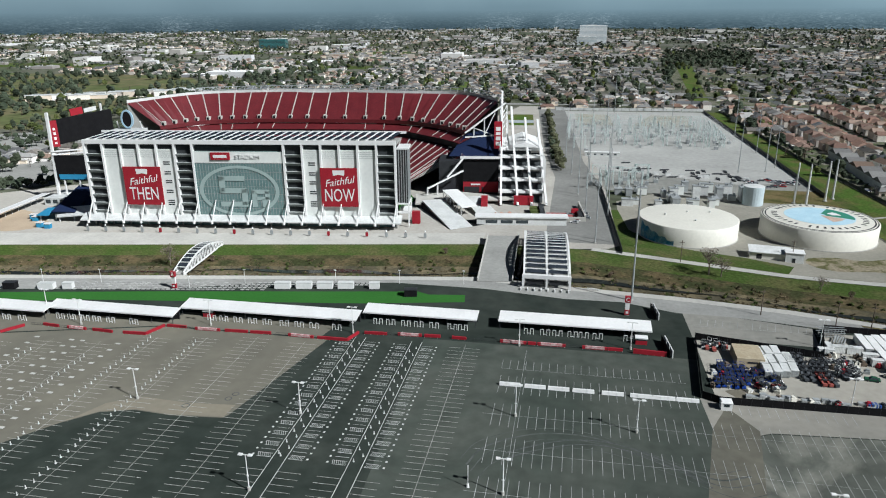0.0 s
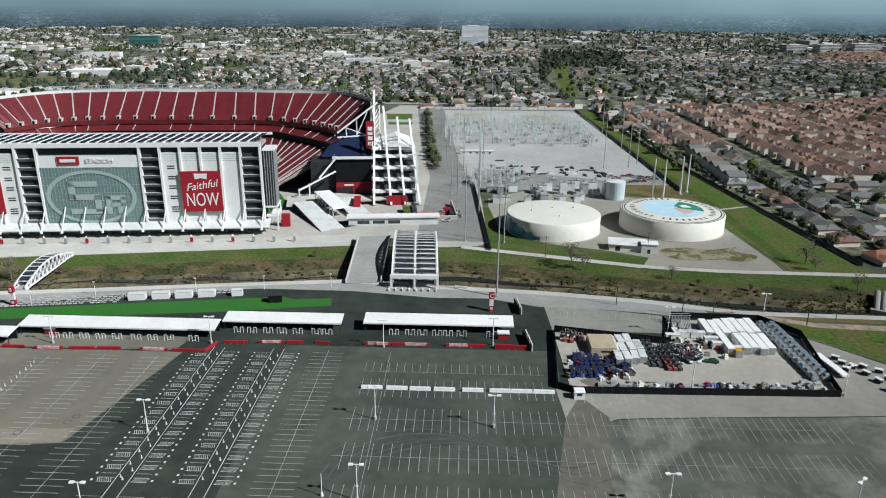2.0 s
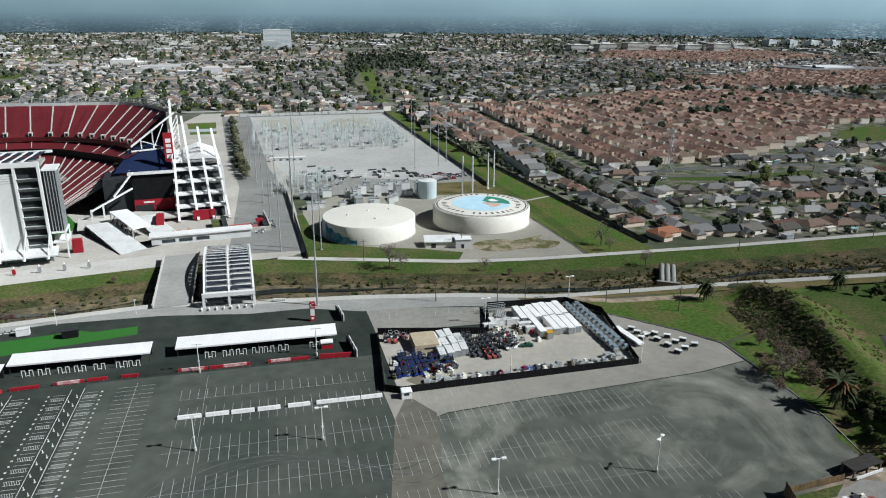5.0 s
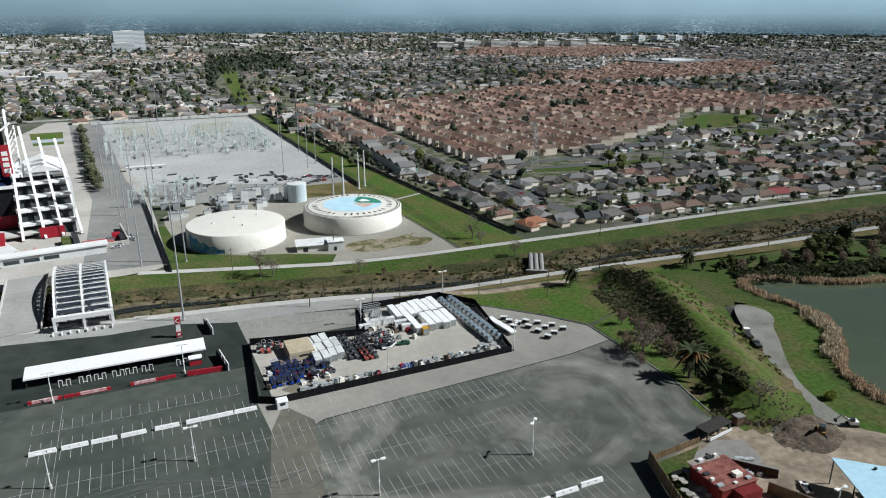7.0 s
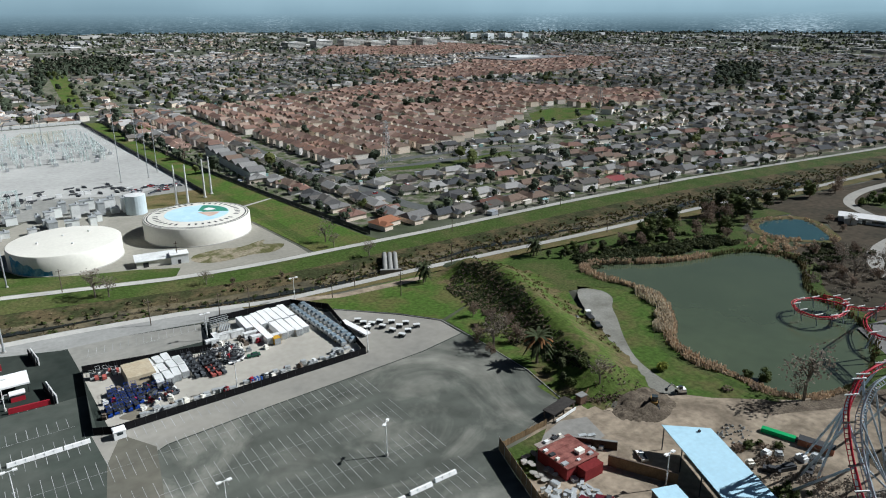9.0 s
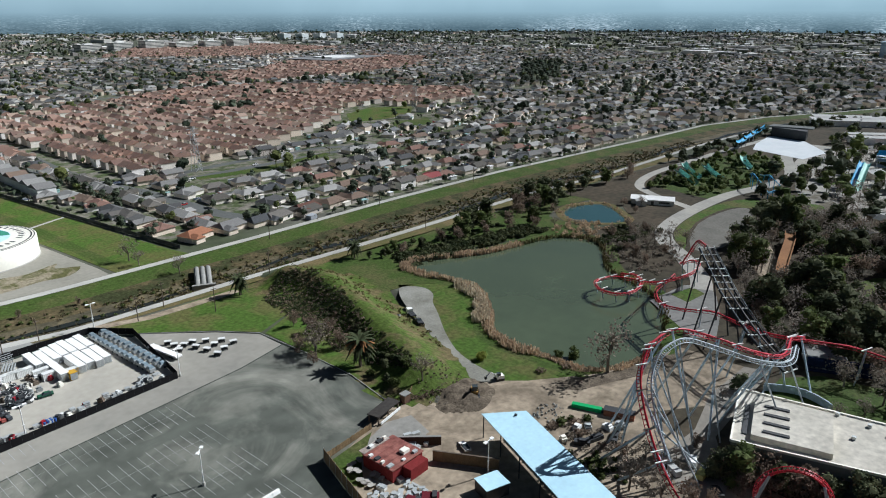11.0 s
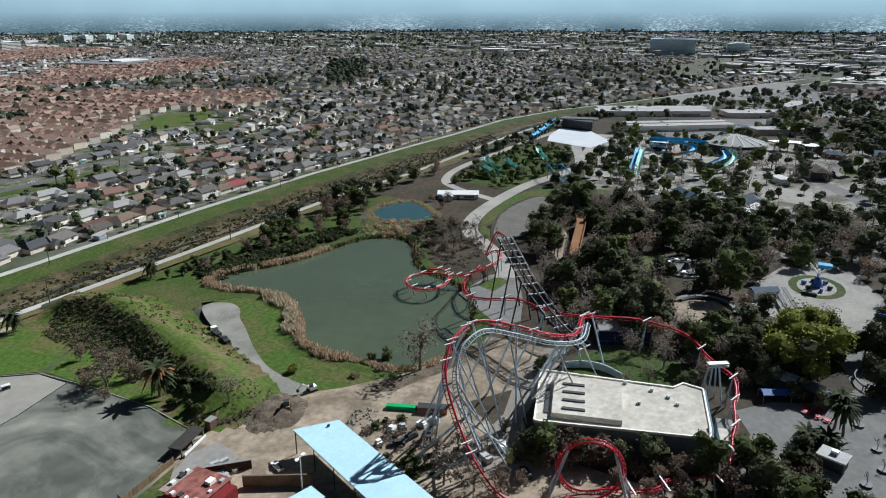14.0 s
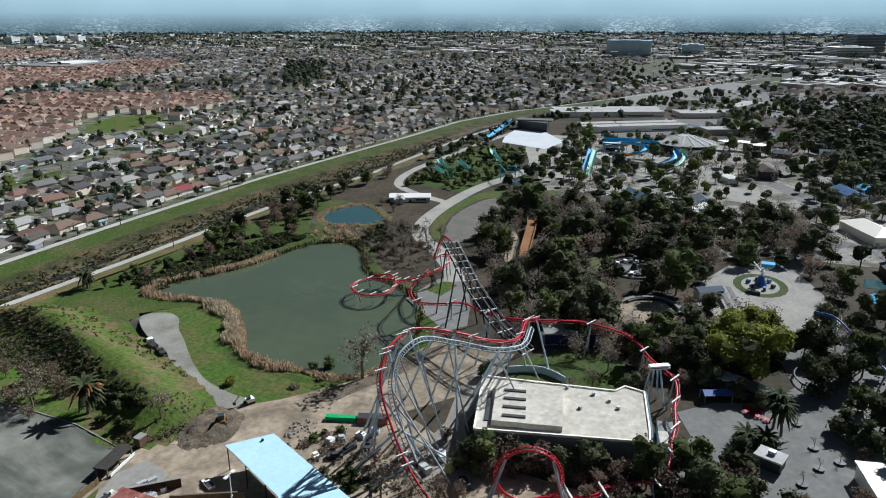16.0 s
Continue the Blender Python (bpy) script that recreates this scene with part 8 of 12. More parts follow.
solo("far_flat_roofs", city_roof, palette_mat("far_flat_roofs", [(0.66, 0.66, 0.64), (0.30, 0.30, 0.29), (0.70, 0.70, 0.68), (0.42, 0.41, 0.39), (0.50, 0.47, 0.43), (0.24, 0.23, 0.22)], False), "pale flat roofs of the far buildings", "roofs", kind="stuff")
n = 0
while n < 17000:
    x, y, r = polar(560, 4780, 1.15)
    if blocked(x, y) or inside(GOLF, x, y):
        if inside(BLOCKED[1], x, y) or inside(BLOCKED[0], x, y) or y < lerp(CREEK_N, min(x, 1560)) + 12 or rnd.random() > (0.06 if r < 1000 else 0.3):
            continue
    if noise.noise((x * 0.003, y * 0.003, 4.2)) < -0.2 and rnd.random() < 0.75:
        continue
    any_tree(x, y, rnd.uniform(0.6, 1.35) * (1 + r / 6000))
    n += 1
solo("far_trees", LEAVES["dark"], FARTREE, "dark green trees scattered through the town", "trees", kind="stuff")
solo("far_bare_trees", LEAVES["brown"], mat("town_bare_twigs", (0.115, 0.088, 0.068), (0.17, 0.135, 0.105), big=0.05, fine=0.4, var=0.3, island=0.35, thin=0.2), "leafless brown trees scattered through the town", "trees", kind="stuff")
solo("far_spring_trees", LEAVES["spring"], mat("town_spring_leaves", (0.075, 0.10, 0.035), (0.13, 0.145, 0.05), big=0.05, fine=0.3, var=0.35, island=0.4, thin=0.2), "fresh green trees scattered through the town", "trees", kind="stuff")
for k, (x, y, w, d) in enumerate(((-330, 1180, 260, 60), (-620, 1500, 500, 90), (-900, 2050, 800, 160), (-150, 1140, 120, 110), (-1300, 1500, 500, 120), (1700, 500, 160, 60), (2100, 1300, 200, 80), (-150, 2350, 500, 90), (1430, -90, 190, 60))):
    flat("far_field", [(x - w / 2, y - d / 2), (x + w / 2, y - d / 2), (x + w / 2 + 30, y + d / 2), (x - w / 2 + 30, y + d / 2)], GRASS if k % 3 else GRASS_B, 0.02, "far green field among the suburbs", "field")
for k, (x, y, w, d) in enumerate(((-420, 760, 90, 50), (-360, 980, 200, 60), (600, 1026, 1300, 14), (-300, 1700, 1400, 22), (1500, 300, 240, 120), (1250, 60, 300, 160), (1050, 110, 180, 70), (2400, 500, 400, 140), (900, 2600, 2600, 26))):
    flat("far_road", [(x - w / 2, y - d / 2), (x + w / 2, y - d / 2), (x + w / 2, y + d / 2), (x - w / 2, y + d / 2)], CONCRETE_D if k != 2 else ROAD, 0.034 + 0.004 * k, "far pale road and parking area", "road")


def office(x, y, w, d, h, rz, wall, band, label):
    o = thing("office_building", label, "building", pose(x, y, 0, 0, 0, rz), "far office blocks")
    part("wall", Shape().box(-w, -d, 0, w, d, h), wall, o)
    n = max(2, int(h / 4))
    for k in range(n):
        z = h * (k + 0.35) / n
        part("window_band", Shape().box(-w - 0.2, -d - 0.2, z, w + 0.2, d + 0.2, z + h / n * 0.4), band, o)
    part("roof_plant", Shape().box(-w * 0.5, -d * 0.5, h, w * 0.3, d * 0.4, h + 3), WHITE_W, o)
    part("parapet", Shape().box(-w - 0.3, -d - 0.3, h - 0.6, w + 0.3, d + 0.3, h + 0.5), wall, o)


WHITEBAND = mat("pale_window_band", (0.42, 0.50, 0.54), var=0.1, rough=0.3)
office(42, 2690, 48, 30, 62, 0, WHITE, WHITEBAND, "large white office block beyond the suburbs")
office(20, 2610, 34, 20, 26, 0, WHITE_W, WHITEBAND, "low white wing of the far office block")
office(-1030, 2340, 44, 26, 28, 12, mat("teal_glass_wall", (0.06, 0.20, 0.20), var=0.1, rough=0.3), GLASS, "dark teal glass office block in the distance")
office(2200, 300, 30, 62, 42, 6, mat("blue_glass_wall", (0.34, 0.46, 0.56), var=0.1, rough=0.3), WHITEBAND, "blue glass office block in the distance")
office(2260, 130, 26, 30, 30, 6, mat("blue_glass_wall_b", (0.38, 0.48, 0.56), var=0.1, rough=0.3), WHITEBAND, "lower blue office block in the distance")
office(2500, -330, 40, 40, 58, 20, mat("dark_office_wall", (0.16, 0.19, 0.23), var=0.1, rough=0.4), GLASS, "dark office tower in the distance")
office(2380, -280, 40, 50, 26, 20, WHITE_W, GLASS, "broad low office block in the distance")
for k in range(6):
    office(1050 + k * 90, 2350 - k * 30, 36, 18, 22 + (k % 3) * 4, 10, mat("cream_apartments", (0.70, 0.69, 0.64), var=0.1) if k == 0 else bpy.data.materials["cream_apartments"], GLASS, "row of cream apartment blocks in the distance")
for k in range(4):
    office(2080 + k * 70, 2700 - k * 40, 22, 20, 26, 10, WHITE_W, WHITEBAND, "pale apartment tower in the distance")
office(1250, 1400, 110, 70, 9, 8, mat("school_roof", (0.24, 0.24, 0.24), var=0.1), GLASS, "broad flat-roofed shopping hall in the distance")
flat("airfield", [(3500, 900), (4700, 1050), (4850, 1500), (3900, 1450)], mat("pale_airfield", (0.52, 0.50, 0.44), (0.36, 0.36, 0.30), big=0.004, fine=0.02, var=0.2), 0.05, "pale far airfield", "airfield")

# ---- transmission pylons ----
def pylon(x, y, h):
    p = thing("pylon", "grey lattice transmission pylon among the houses", "pylon", pose(x, y, 0), "transmission pylons")
    s = Shape()
    for a, b in ((-1, -1), (1, -1), (1, 1), (-1, 1)):
        s.beam((a * 3, b * 3, 0), (a * 0.7, b * 0.7, h), 0.3)
    for k in range(8):
        z0, z1 = h * k / 8, h * (k + 1) / 8
        r0, r1 = 3 - 2.3 * k / 8, 3 - 2.3 * (k + 1) / 8
        s.beam((-r0, -r0, z0), (r1, -r1, z1), 0.16).beam((r0, r0, z0), (-r1, r1, z1), 0.16).beam((r0, -r0, z0), (r1, r1, z1), 0.16)
    part("lattice", s, STEEL, p)
    for z in (0.72, 0.84, 0.95):
        part("crossarm", Shape().beam((-5, 0, h * z), (5, 0, h * z), 0.3), STEEL, p)


pylon(311, 488, 34)
pylon(690, 610, 36)

# ---- glowing rim painted with far town, haze and hills, which closes the view ----
hz = bpy.data.materials.new("painted_haze_backdrop")
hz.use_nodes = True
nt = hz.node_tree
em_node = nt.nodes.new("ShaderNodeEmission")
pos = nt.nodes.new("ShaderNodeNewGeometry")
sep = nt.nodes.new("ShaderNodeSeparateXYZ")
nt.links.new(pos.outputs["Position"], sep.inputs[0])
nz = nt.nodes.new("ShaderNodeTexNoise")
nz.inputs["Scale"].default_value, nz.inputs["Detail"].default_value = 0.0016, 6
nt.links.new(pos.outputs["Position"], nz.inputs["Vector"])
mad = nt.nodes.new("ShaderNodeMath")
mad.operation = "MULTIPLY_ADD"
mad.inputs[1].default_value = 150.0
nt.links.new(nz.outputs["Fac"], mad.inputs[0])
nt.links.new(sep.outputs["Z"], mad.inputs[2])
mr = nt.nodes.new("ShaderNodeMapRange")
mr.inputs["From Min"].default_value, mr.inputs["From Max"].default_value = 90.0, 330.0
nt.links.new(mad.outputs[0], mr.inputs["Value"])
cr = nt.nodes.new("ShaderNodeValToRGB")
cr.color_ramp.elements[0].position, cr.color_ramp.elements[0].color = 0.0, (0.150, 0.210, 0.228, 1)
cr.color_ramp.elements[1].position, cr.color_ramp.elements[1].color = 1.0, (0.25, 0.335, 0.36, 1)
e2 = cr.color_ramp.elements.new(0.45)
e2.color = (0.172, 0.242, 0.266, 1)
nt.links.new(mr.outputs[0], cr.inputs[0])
# far town painted as cells that fade upward into the haze colours
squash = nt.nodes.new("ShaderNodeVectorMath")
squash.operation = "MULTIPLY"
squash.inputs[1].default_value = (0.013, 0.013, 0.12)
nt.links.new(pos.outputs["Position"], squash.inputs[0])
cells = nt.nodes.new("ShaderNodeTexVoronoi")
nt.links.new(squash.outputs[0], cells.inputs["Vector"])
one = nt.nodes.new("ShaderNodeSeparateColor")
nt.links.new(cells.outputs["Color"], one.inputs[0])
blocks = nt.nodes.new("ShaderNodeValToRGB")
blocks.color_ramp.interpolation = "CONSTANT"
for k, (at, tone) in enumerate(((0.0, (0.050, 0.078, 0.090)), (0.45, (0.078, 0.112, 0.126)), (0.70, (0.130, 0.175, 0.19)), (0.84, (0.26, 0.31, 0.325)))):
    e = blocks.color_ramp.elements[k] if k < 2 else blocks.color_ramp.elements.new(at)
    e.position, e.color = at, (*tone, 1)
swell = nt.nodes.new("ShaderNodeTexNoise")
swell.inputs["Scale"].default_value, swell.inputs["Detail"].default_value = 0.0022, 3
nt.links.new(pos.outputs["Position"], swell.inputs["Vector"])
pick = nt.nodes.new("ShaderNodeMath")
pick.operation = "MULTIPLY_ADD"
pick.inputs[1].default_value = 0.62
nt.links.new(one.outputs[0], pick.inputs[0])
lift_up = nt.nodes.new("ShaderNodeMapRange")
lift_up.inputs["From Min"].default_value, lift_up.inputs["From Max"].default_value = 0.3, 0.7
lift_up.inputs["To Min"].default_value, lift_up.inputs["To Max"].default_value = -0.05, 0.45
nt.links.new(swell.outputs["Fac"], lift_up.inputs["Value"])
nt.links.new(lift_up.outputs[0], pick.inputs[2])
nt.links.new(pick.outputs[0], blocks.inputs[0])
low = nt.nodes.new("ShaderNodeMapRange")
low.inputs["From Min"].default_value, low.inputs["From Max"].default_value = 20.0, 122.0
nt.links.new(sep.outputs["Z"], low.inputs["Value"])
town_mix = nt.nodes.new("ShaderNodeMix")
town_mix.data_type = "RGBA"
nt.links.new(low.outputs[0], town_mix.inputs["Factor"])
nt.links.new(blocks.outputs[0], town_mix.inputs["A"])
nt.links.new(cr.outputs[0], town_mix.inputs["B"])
# emission rises towards +x, imitating brighter haze on the sun's side
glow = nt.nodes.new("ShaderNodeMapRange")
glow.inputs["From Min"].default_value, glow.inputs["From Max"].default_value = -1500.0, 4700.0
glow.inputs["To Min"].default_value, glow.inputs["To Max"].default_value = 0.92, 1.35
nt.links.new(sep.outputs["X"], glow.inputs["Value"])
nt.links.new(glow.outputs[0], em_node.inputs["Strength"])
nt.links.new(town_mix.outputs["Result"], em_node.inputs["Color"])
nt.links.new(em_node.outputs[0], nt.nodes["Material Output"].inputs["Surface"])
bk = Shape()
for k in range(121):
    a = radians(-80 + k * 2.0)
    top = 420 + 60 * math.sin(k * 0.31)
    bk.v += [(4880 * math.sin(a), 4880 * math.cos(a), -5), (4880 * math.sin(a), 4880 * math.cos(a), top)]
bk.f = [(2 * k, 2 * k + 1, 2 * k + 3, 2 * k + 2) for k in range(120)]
solo("backdrop", bk, hz, "glowing backdrop painted with far town, haze, hills and sky", "backdrop", kind="structure")

# ---- fenced storage yard ----
yf = thing("yard_fence", "tall black screened fence round the storage yard", "fence", kind="structure")
YF = [(47.5, 245.5), (43.6, 203), (48.5, 200.4), (132.2, 202.2), (139, 246), (128.5, 259.2), (95, 260.6), (88.5, 237), (47.5, 245.5)]
for (x0, y0), (x1, y1) in zip(YF, YF[1:]):
    L = math.hypot(x1 - x0, y1 - y0)
    n = max(1, round(L / 3.0))
    for k in range(n):
        a, b = k / n, (k + 0.985) / n
        part("fence_panel", Shape().beam((x0 + (x1 - x0) * a, y0 + (y1 - y0) * a, 1.35), (x0 + (x1 - x0) * b, y0 + (y1 - y0) * b, 1.35), 0.06, 2.5), BLACK, yf)
        part("fence_post", Shape().cyl(x0 + (x1 - x0) * a, y0 + (y1 - y0) * a, 0, 2.75, 0.06, 5), DARK, yf)


def corrugated(w, d, h, step=0.6):
    """A box with folded side walls, as one closed shell."""
    pts = []
    for (x0, y0), (x1, y1) in (((-1, -1), (1, -1)), ((1, -1), (1, 1)), ((1, 1), (-1, 1)), ((-1, 1), (-1, -1))):
        a, b = Vector((x0 * w / 2, y0 * d / 2)), Vector((x1 * w / 2, y1 * d / 2))
        n = max(2, int((b - a).length / step)) * 2
        inward = Vector((-(b - a).y, (b - a).x)).normalized() * 0.07
        for k in range(n):
            pts.append(tuple(a.lerp(b, k / n) + inward * (k % 2)))
    return Shape().slab(pts, 0.12, h)


def axle(half, tread, y, r):
    """Two wheels on their axle, turned as one piece."""
    s, n = Shape(), 10
    rows = [(-half, 0.02), (-half, r), (-half + tread, r), (-half + tread, 0.06), (half - tread, 0.06), (half - tread, r), (half, r), (half, 0.02)]
    s.v = [(x, y + q * math.cos(2 * math.pi * k / n), r + q * math.sin(2 * math.pi * k / n)) for x, q in rows for k in range(n)]
    s.f = [(i * n + k, i * n + (k + 1) % n, (i + 1) * n + (k + 1) % n, (i + 1) * n + k) for i in range(7) for k in range(n)]
    return s


def container(x, y, w, d, h, material, rz, label, group):
    c = thing("container", label, "container", pose(x, y, 0.03, 0, 0, rz), group)
    part("body", corrugated(w, d, h), material, c)
    part("roof_sheet", Shape().box(-w / 2 - 0.03, -d / 2 - 0.03, h, w / 2 + 0.03, d / 2 + 0.03, h + 0.06), material, c)
    part("door", Shape().box(-w / 2 + 0.08, -d / 2 - 0.08, 0.25, -0.03, -d / 2 - 0.01, h - 0.1).box(0.03, -d / 2 - 0.08, 0.25, w / 2 - 0.08, -d / 2 - 0.01, h - 0.1), STEEL, c)
    for sx in (-w / 4, w / 4):
        part("lock_bar", Shape().cyl(sx, -d / 2 - 0.12, 0.3, h - 0.2, 0.03, 5), STEEL, c)
    return c


rnd = random.Random(31)
C0 = container(122.3, 249.8, 2.5, 12.2, 2.7, WHITE, 0, "white ribbed storage container in a packed row", "white yard containers")
for i in range(7):
    x = 122.3 - i * 2.95
    for j in range(2):
        if (i, j) == (0, 0):
            continue
        if i >= 4 and j == 1 and i != 5:
            continue
        copy_thing(C0, pose(x, 249.8 - j * 12.9 - 0.9 * (i % 2) - (1.4 if i > 3 else 0) + rnd.uniform(-0.5, 0.5), 0.03, 0, 0, rnd.uniform(-1.5, 1.5)))
C1 = container(75.4, 232, 2.4, 6.0, 2.5, WHITE_W, 0, "short white container beside the machines", "short white containers")
for i in range(4):
    for j in range(3):
        if (i, j) != (0, 0):
            copy_thing(C1, pose(75.4 - i * 2.9 + rnd.uniform(-0.2, 0.2), 237.5 - j * 6.5 - 0.8 * i, 0.03, 0, 0, rnd.uniform(-5, 5)))
for x, y in ((92, 243.5), (94.6, 243.2), (97.2, 243.4), (100, 243.0), (90, 240.5), (103.5, 238.6), (105, 234.5), (110.5, 231.4), (107.6, 232)):
    copy_thing(C1, pose(x, y, 0.03, 0, 0, rnd.choice((0, 90))) @ Matrix.Diagonal((0.85, 0.85, 1, 1)))
container(109.6, 228.6, 2.4, 2.8, 2.6, mat("yellow_paint", (0.55, 0.33, 0.04), var=0.1), 0, "small yellow container box", "yard boxes")
tb = thing("tarped_stack", "large tan tarpaulin-covered stack with a dark label", "covered stack", pose(62.5, 231.5, 0.03))
part("tarp", Shape().add([(-4.6, -5.5, 0), (4.6, -5.5, 0), (4.6, 5.5, 0), (-4.6, 5.5, 0), (-4.4, -5.3, 3.2), (4.4, -5.3, 3.2), (4.4, 5.3, 3.5), (-4.4, 5.3, 3.5)], [(4, 5, 6, 7), (0, 1, 5, 4), (1, 2, 6, 5), (2, 3, 7, 6), (3, 0, 4, 7)]), mat("tan_tarpaulin", (0.44, 0.38, 0.27), (0.38, 0.32, 0.22), big=0.4, var=0.12), tb)
part("label", Shape().box(-0.9, -5.52, 1.6, 2.2, -5.42, 2.2), DARK, tb, "illegible dark label as a bar")


def lift(x, y, rz, material, kind, label, group):
    t = thing("work_machine", label, "machine", pose(x, y, 0.03, 0, 0, rz), group)
    for sy in (-0.85, 0.85):
        part("wheel_axle", axle(0.75, 0.3, sy, 0.35), DARK, t)
    part("chassis", Shape().box(-0.65, -1.3, 0.35, 0.65, 1.3, 0.95), material, t)
    if kind == 0:
        part("scissor", Shape().beam((-0.5, -1.0, 0.95), (-0.5, 1.0, 1.6), 0.12).beam((0.5, 1.0, 0.95), (0.5, -1.0, 1.6), 0.12), DARK, t)
        part("platform", Shape().box(-0.7, -1.35, 1.6, 0.7, 1.35, 1.75), DARK, t)
        part("guard_rail", Shape().box(-0.7, -1.35, 2.5, 0.7, -1.28, 2.58).box(-0.7, 1.28, 2.5, 0.7, 1.35, 2.58).box(-0.7, -1.35, 2.5, -0.63, 1.35, 2.58).box(0.63, -1.35, 2.5, 0.7, 1.35, 2.58), material, t)
    else:
        part("mast", Shape().box(-0.45, 1.1, 0.5, -0.3, 1.3, 2.9).box(0.3, 1.1, 0.5, 0.45, 1.3, 2.9), DARK, t)
        part("cab_roof", Shape().box(-0.6, -0.7, 2.0, 0.6, 0.6, 2.1), DARK, t)
        part("counterweight", Shape().box(-0.6, -1.6, 0.4, 0.6, -1.1, 1.3), material, t)
    return t


M_B = lift(52, 224, 0, mat("blue_machine_paint", (0.02, 0.06, 0.30), var=0.15), 0, "blue scissor lift parked in the yard", "blue scissor lifts")
for i in range(6):
    for j in range(5):
        if (i, j) != (0, 0) and rnd.random() < 0.85:
            copy_thing(M_B, pose(49.6 + i * 1.9 + rnd.uniform(-0.2, 0.2), 224 - j * 3.1 + rnd.uniform(-0.4, 0.4), 0.03, 0, 0, rnd.uniform(-8, 8)))
M_G = lift(79, 226, 0, mat("dark_grey_paint", (0.10, 0.11, 0.12), var=0.2), 1, "dark grey forklift in the yard", "grey forklifts")
M_R = lift(84, 224, 0, mat("coral_red_paint", (0.42, 0.12, 0.10), var=0.2), 1, "orange-red forklift parked in a row", "orange forklifts")
for i in range(3):
    for j in range(6):
        if (i, j) != (0, 0):
            copy_thing((M_R, M_R, M_G)[i] if j > 2 else M_G, pose(82.4 + i * 1.8 + j * 0.1, 233 - j * 3.0, 0.03, 0, 0, rnd.uniform(-6, 6)))
for i in range(2):
    for j in range(6):
        copy_thing(M_G, pose(78.2 + i * 2.0, 236 - j * 3.1, 0.03, 0, 0, rnd.uniform(-8, 8)))
for k in range(16):
    copy_thing(rnd.choice((M_G, M_R, M_G, M_B)), pose(60 + rnd.uniform(0, 10), 210 + rnd.uniform(0, 12), 0.03, 0, 0, rnd.uniform(0, 360)))
M_W = lift(88, 232, 30, WHITE_W, 0, "white scissor lift in the yard", "white scissor lifts")
for k in range(14):
    copy_thing(rnd.choice((M_W, M_G, M_W)), pose(87 + rnd.uniform(0, 9), 222 + rnd.uniform(0, 14), 0.03, 0, 0, rnd.uniform(0, 360)))
for k in range(8):
    copy_thing(M_R if k % 2 else M_W, pose(49.5 + k * 1.1, 239 + rnd.uniform(-2, 3), 0.03, 0, 0, rnd.uniform(-10, 10)))


def light_tower(x, y):
    t = thing("trailer", "grey towed light tower trailer in a row", "trailer", pose(x, y, 0.03), "light tower trailers")
    part("bed", Shape().box(-1.0, -1.6, 0.5, 1.0, 1.6, 1.7), STEEL, t)
    part("hood", Shape().add([(-1.0, -1.2, 1.7), (1.0, -1.2, 1.7), (1.0, 1.2, 1.7), (-1.0, 1.2, 1.7), (-0.7, -0.9, 2.3), (0.7, -0.9, 2.3), (0.7, 0.9, 2.3), (-0.7, 0.9, 2.3)], [(4, 5, 6, 7), (0, 1, 5, 4), (1, 2, 6, 5), (2, 3, 7, 6), (3, 0, 4, 7)]), mat("blue_grey_cover", (0.22, 0.28, 0.32), var=0.15) if "blue_grey_cover" not in bpy.data.materials else bpy.data.materials["blue_grey_cover"], t)
    for sx in (-1.05, 1.05):
        part("wheel", Shape().beam((sx - 0.12, 0, 0.38), (sx + 0.12, 0, 0.38), 0.38, n=10), DARK, t)
    part("drawbar", Shape().beam((0, -1.6, 0.6), (0, -2.6, 0.5), 0.12), DARK, t)
    return t


T0 = light_tower(127.4, 254)
for j in range(13):
    for i in range(2):
        if (i, j) != (0, 0):
            copy_thing(T0, pose(127.2 + i * 4.4 + j * 0.12, 254 - j * 3.4, 0.03, 0, 0, 90 if i else 0))
tr = thing("scaffold_stack", "stack of galvanised scaffold frames in the yard corner", "scaffold", pose(96.5, 252.5, 0.03, 0, 0, 3))
for k in range(9):
    part("upright", Shape().cyl(-4.5 + k * 1.1, 2.6, 0, 3.4, 0.1, 5), STEEL, tr)
for z in (0.4, 1.9, 3.4):
    part("ledger", Shape().beam((-4.8, 2.6, z), (4.8, 2.6, z), 0.2).beam((-4.8, 4.4, z), (4.8, 4.4, z), 0.2), STEEL, tr)
for k in range(5):
    part("truss_piece", Shape().beam((2 - k * 0.9, -3.5, 0.4 + k * 0.2), (5 - k * 0.9, 2, 0.4 + k * 0.2), 0.35), STEEL, tr)
sh = thing("guard_shelter", "small white guard shelter outside the yard fence", "shelter", pose(49.6, 198.0, 0))
part("wall", Shape().box(-1.6, -1.3, 0, 1.6, 1.3, 2.5), WHITE, sh)
part("roof", Shape().add([(-1.8, -1.5, 2.5), (1.8, -1.5, 2.5), (1.8, 1.5, 2.5), (-1.8, 1.5, 2.5), (-1.6, -1.2, 2.9), (1.6, -1.2, 2.9), (1.6, 1.2, 2.9), (-1.6, 1.2, 2.9)], [(4, 5, 6, 7), (0, 1, 5, 4), (1, 2, 6, 5), (2, 3, 7, 6), (3, 0, 4, 7)]), WHITE, sh)
part("window", Shape().box(-0.8, -1.34, 1.3, 0.8, -1.28, 2.1), GLASS, sh)
lt = thing("flat_trailer", "long white flat trailer outside the yard fence", "trailer", pose(138.5, 222, 0.03, 0, 0, 8))
part("deck", Shape().box(-1.3, -8, 0.9, 1.3, 8, 1.5), WHITE, lt)
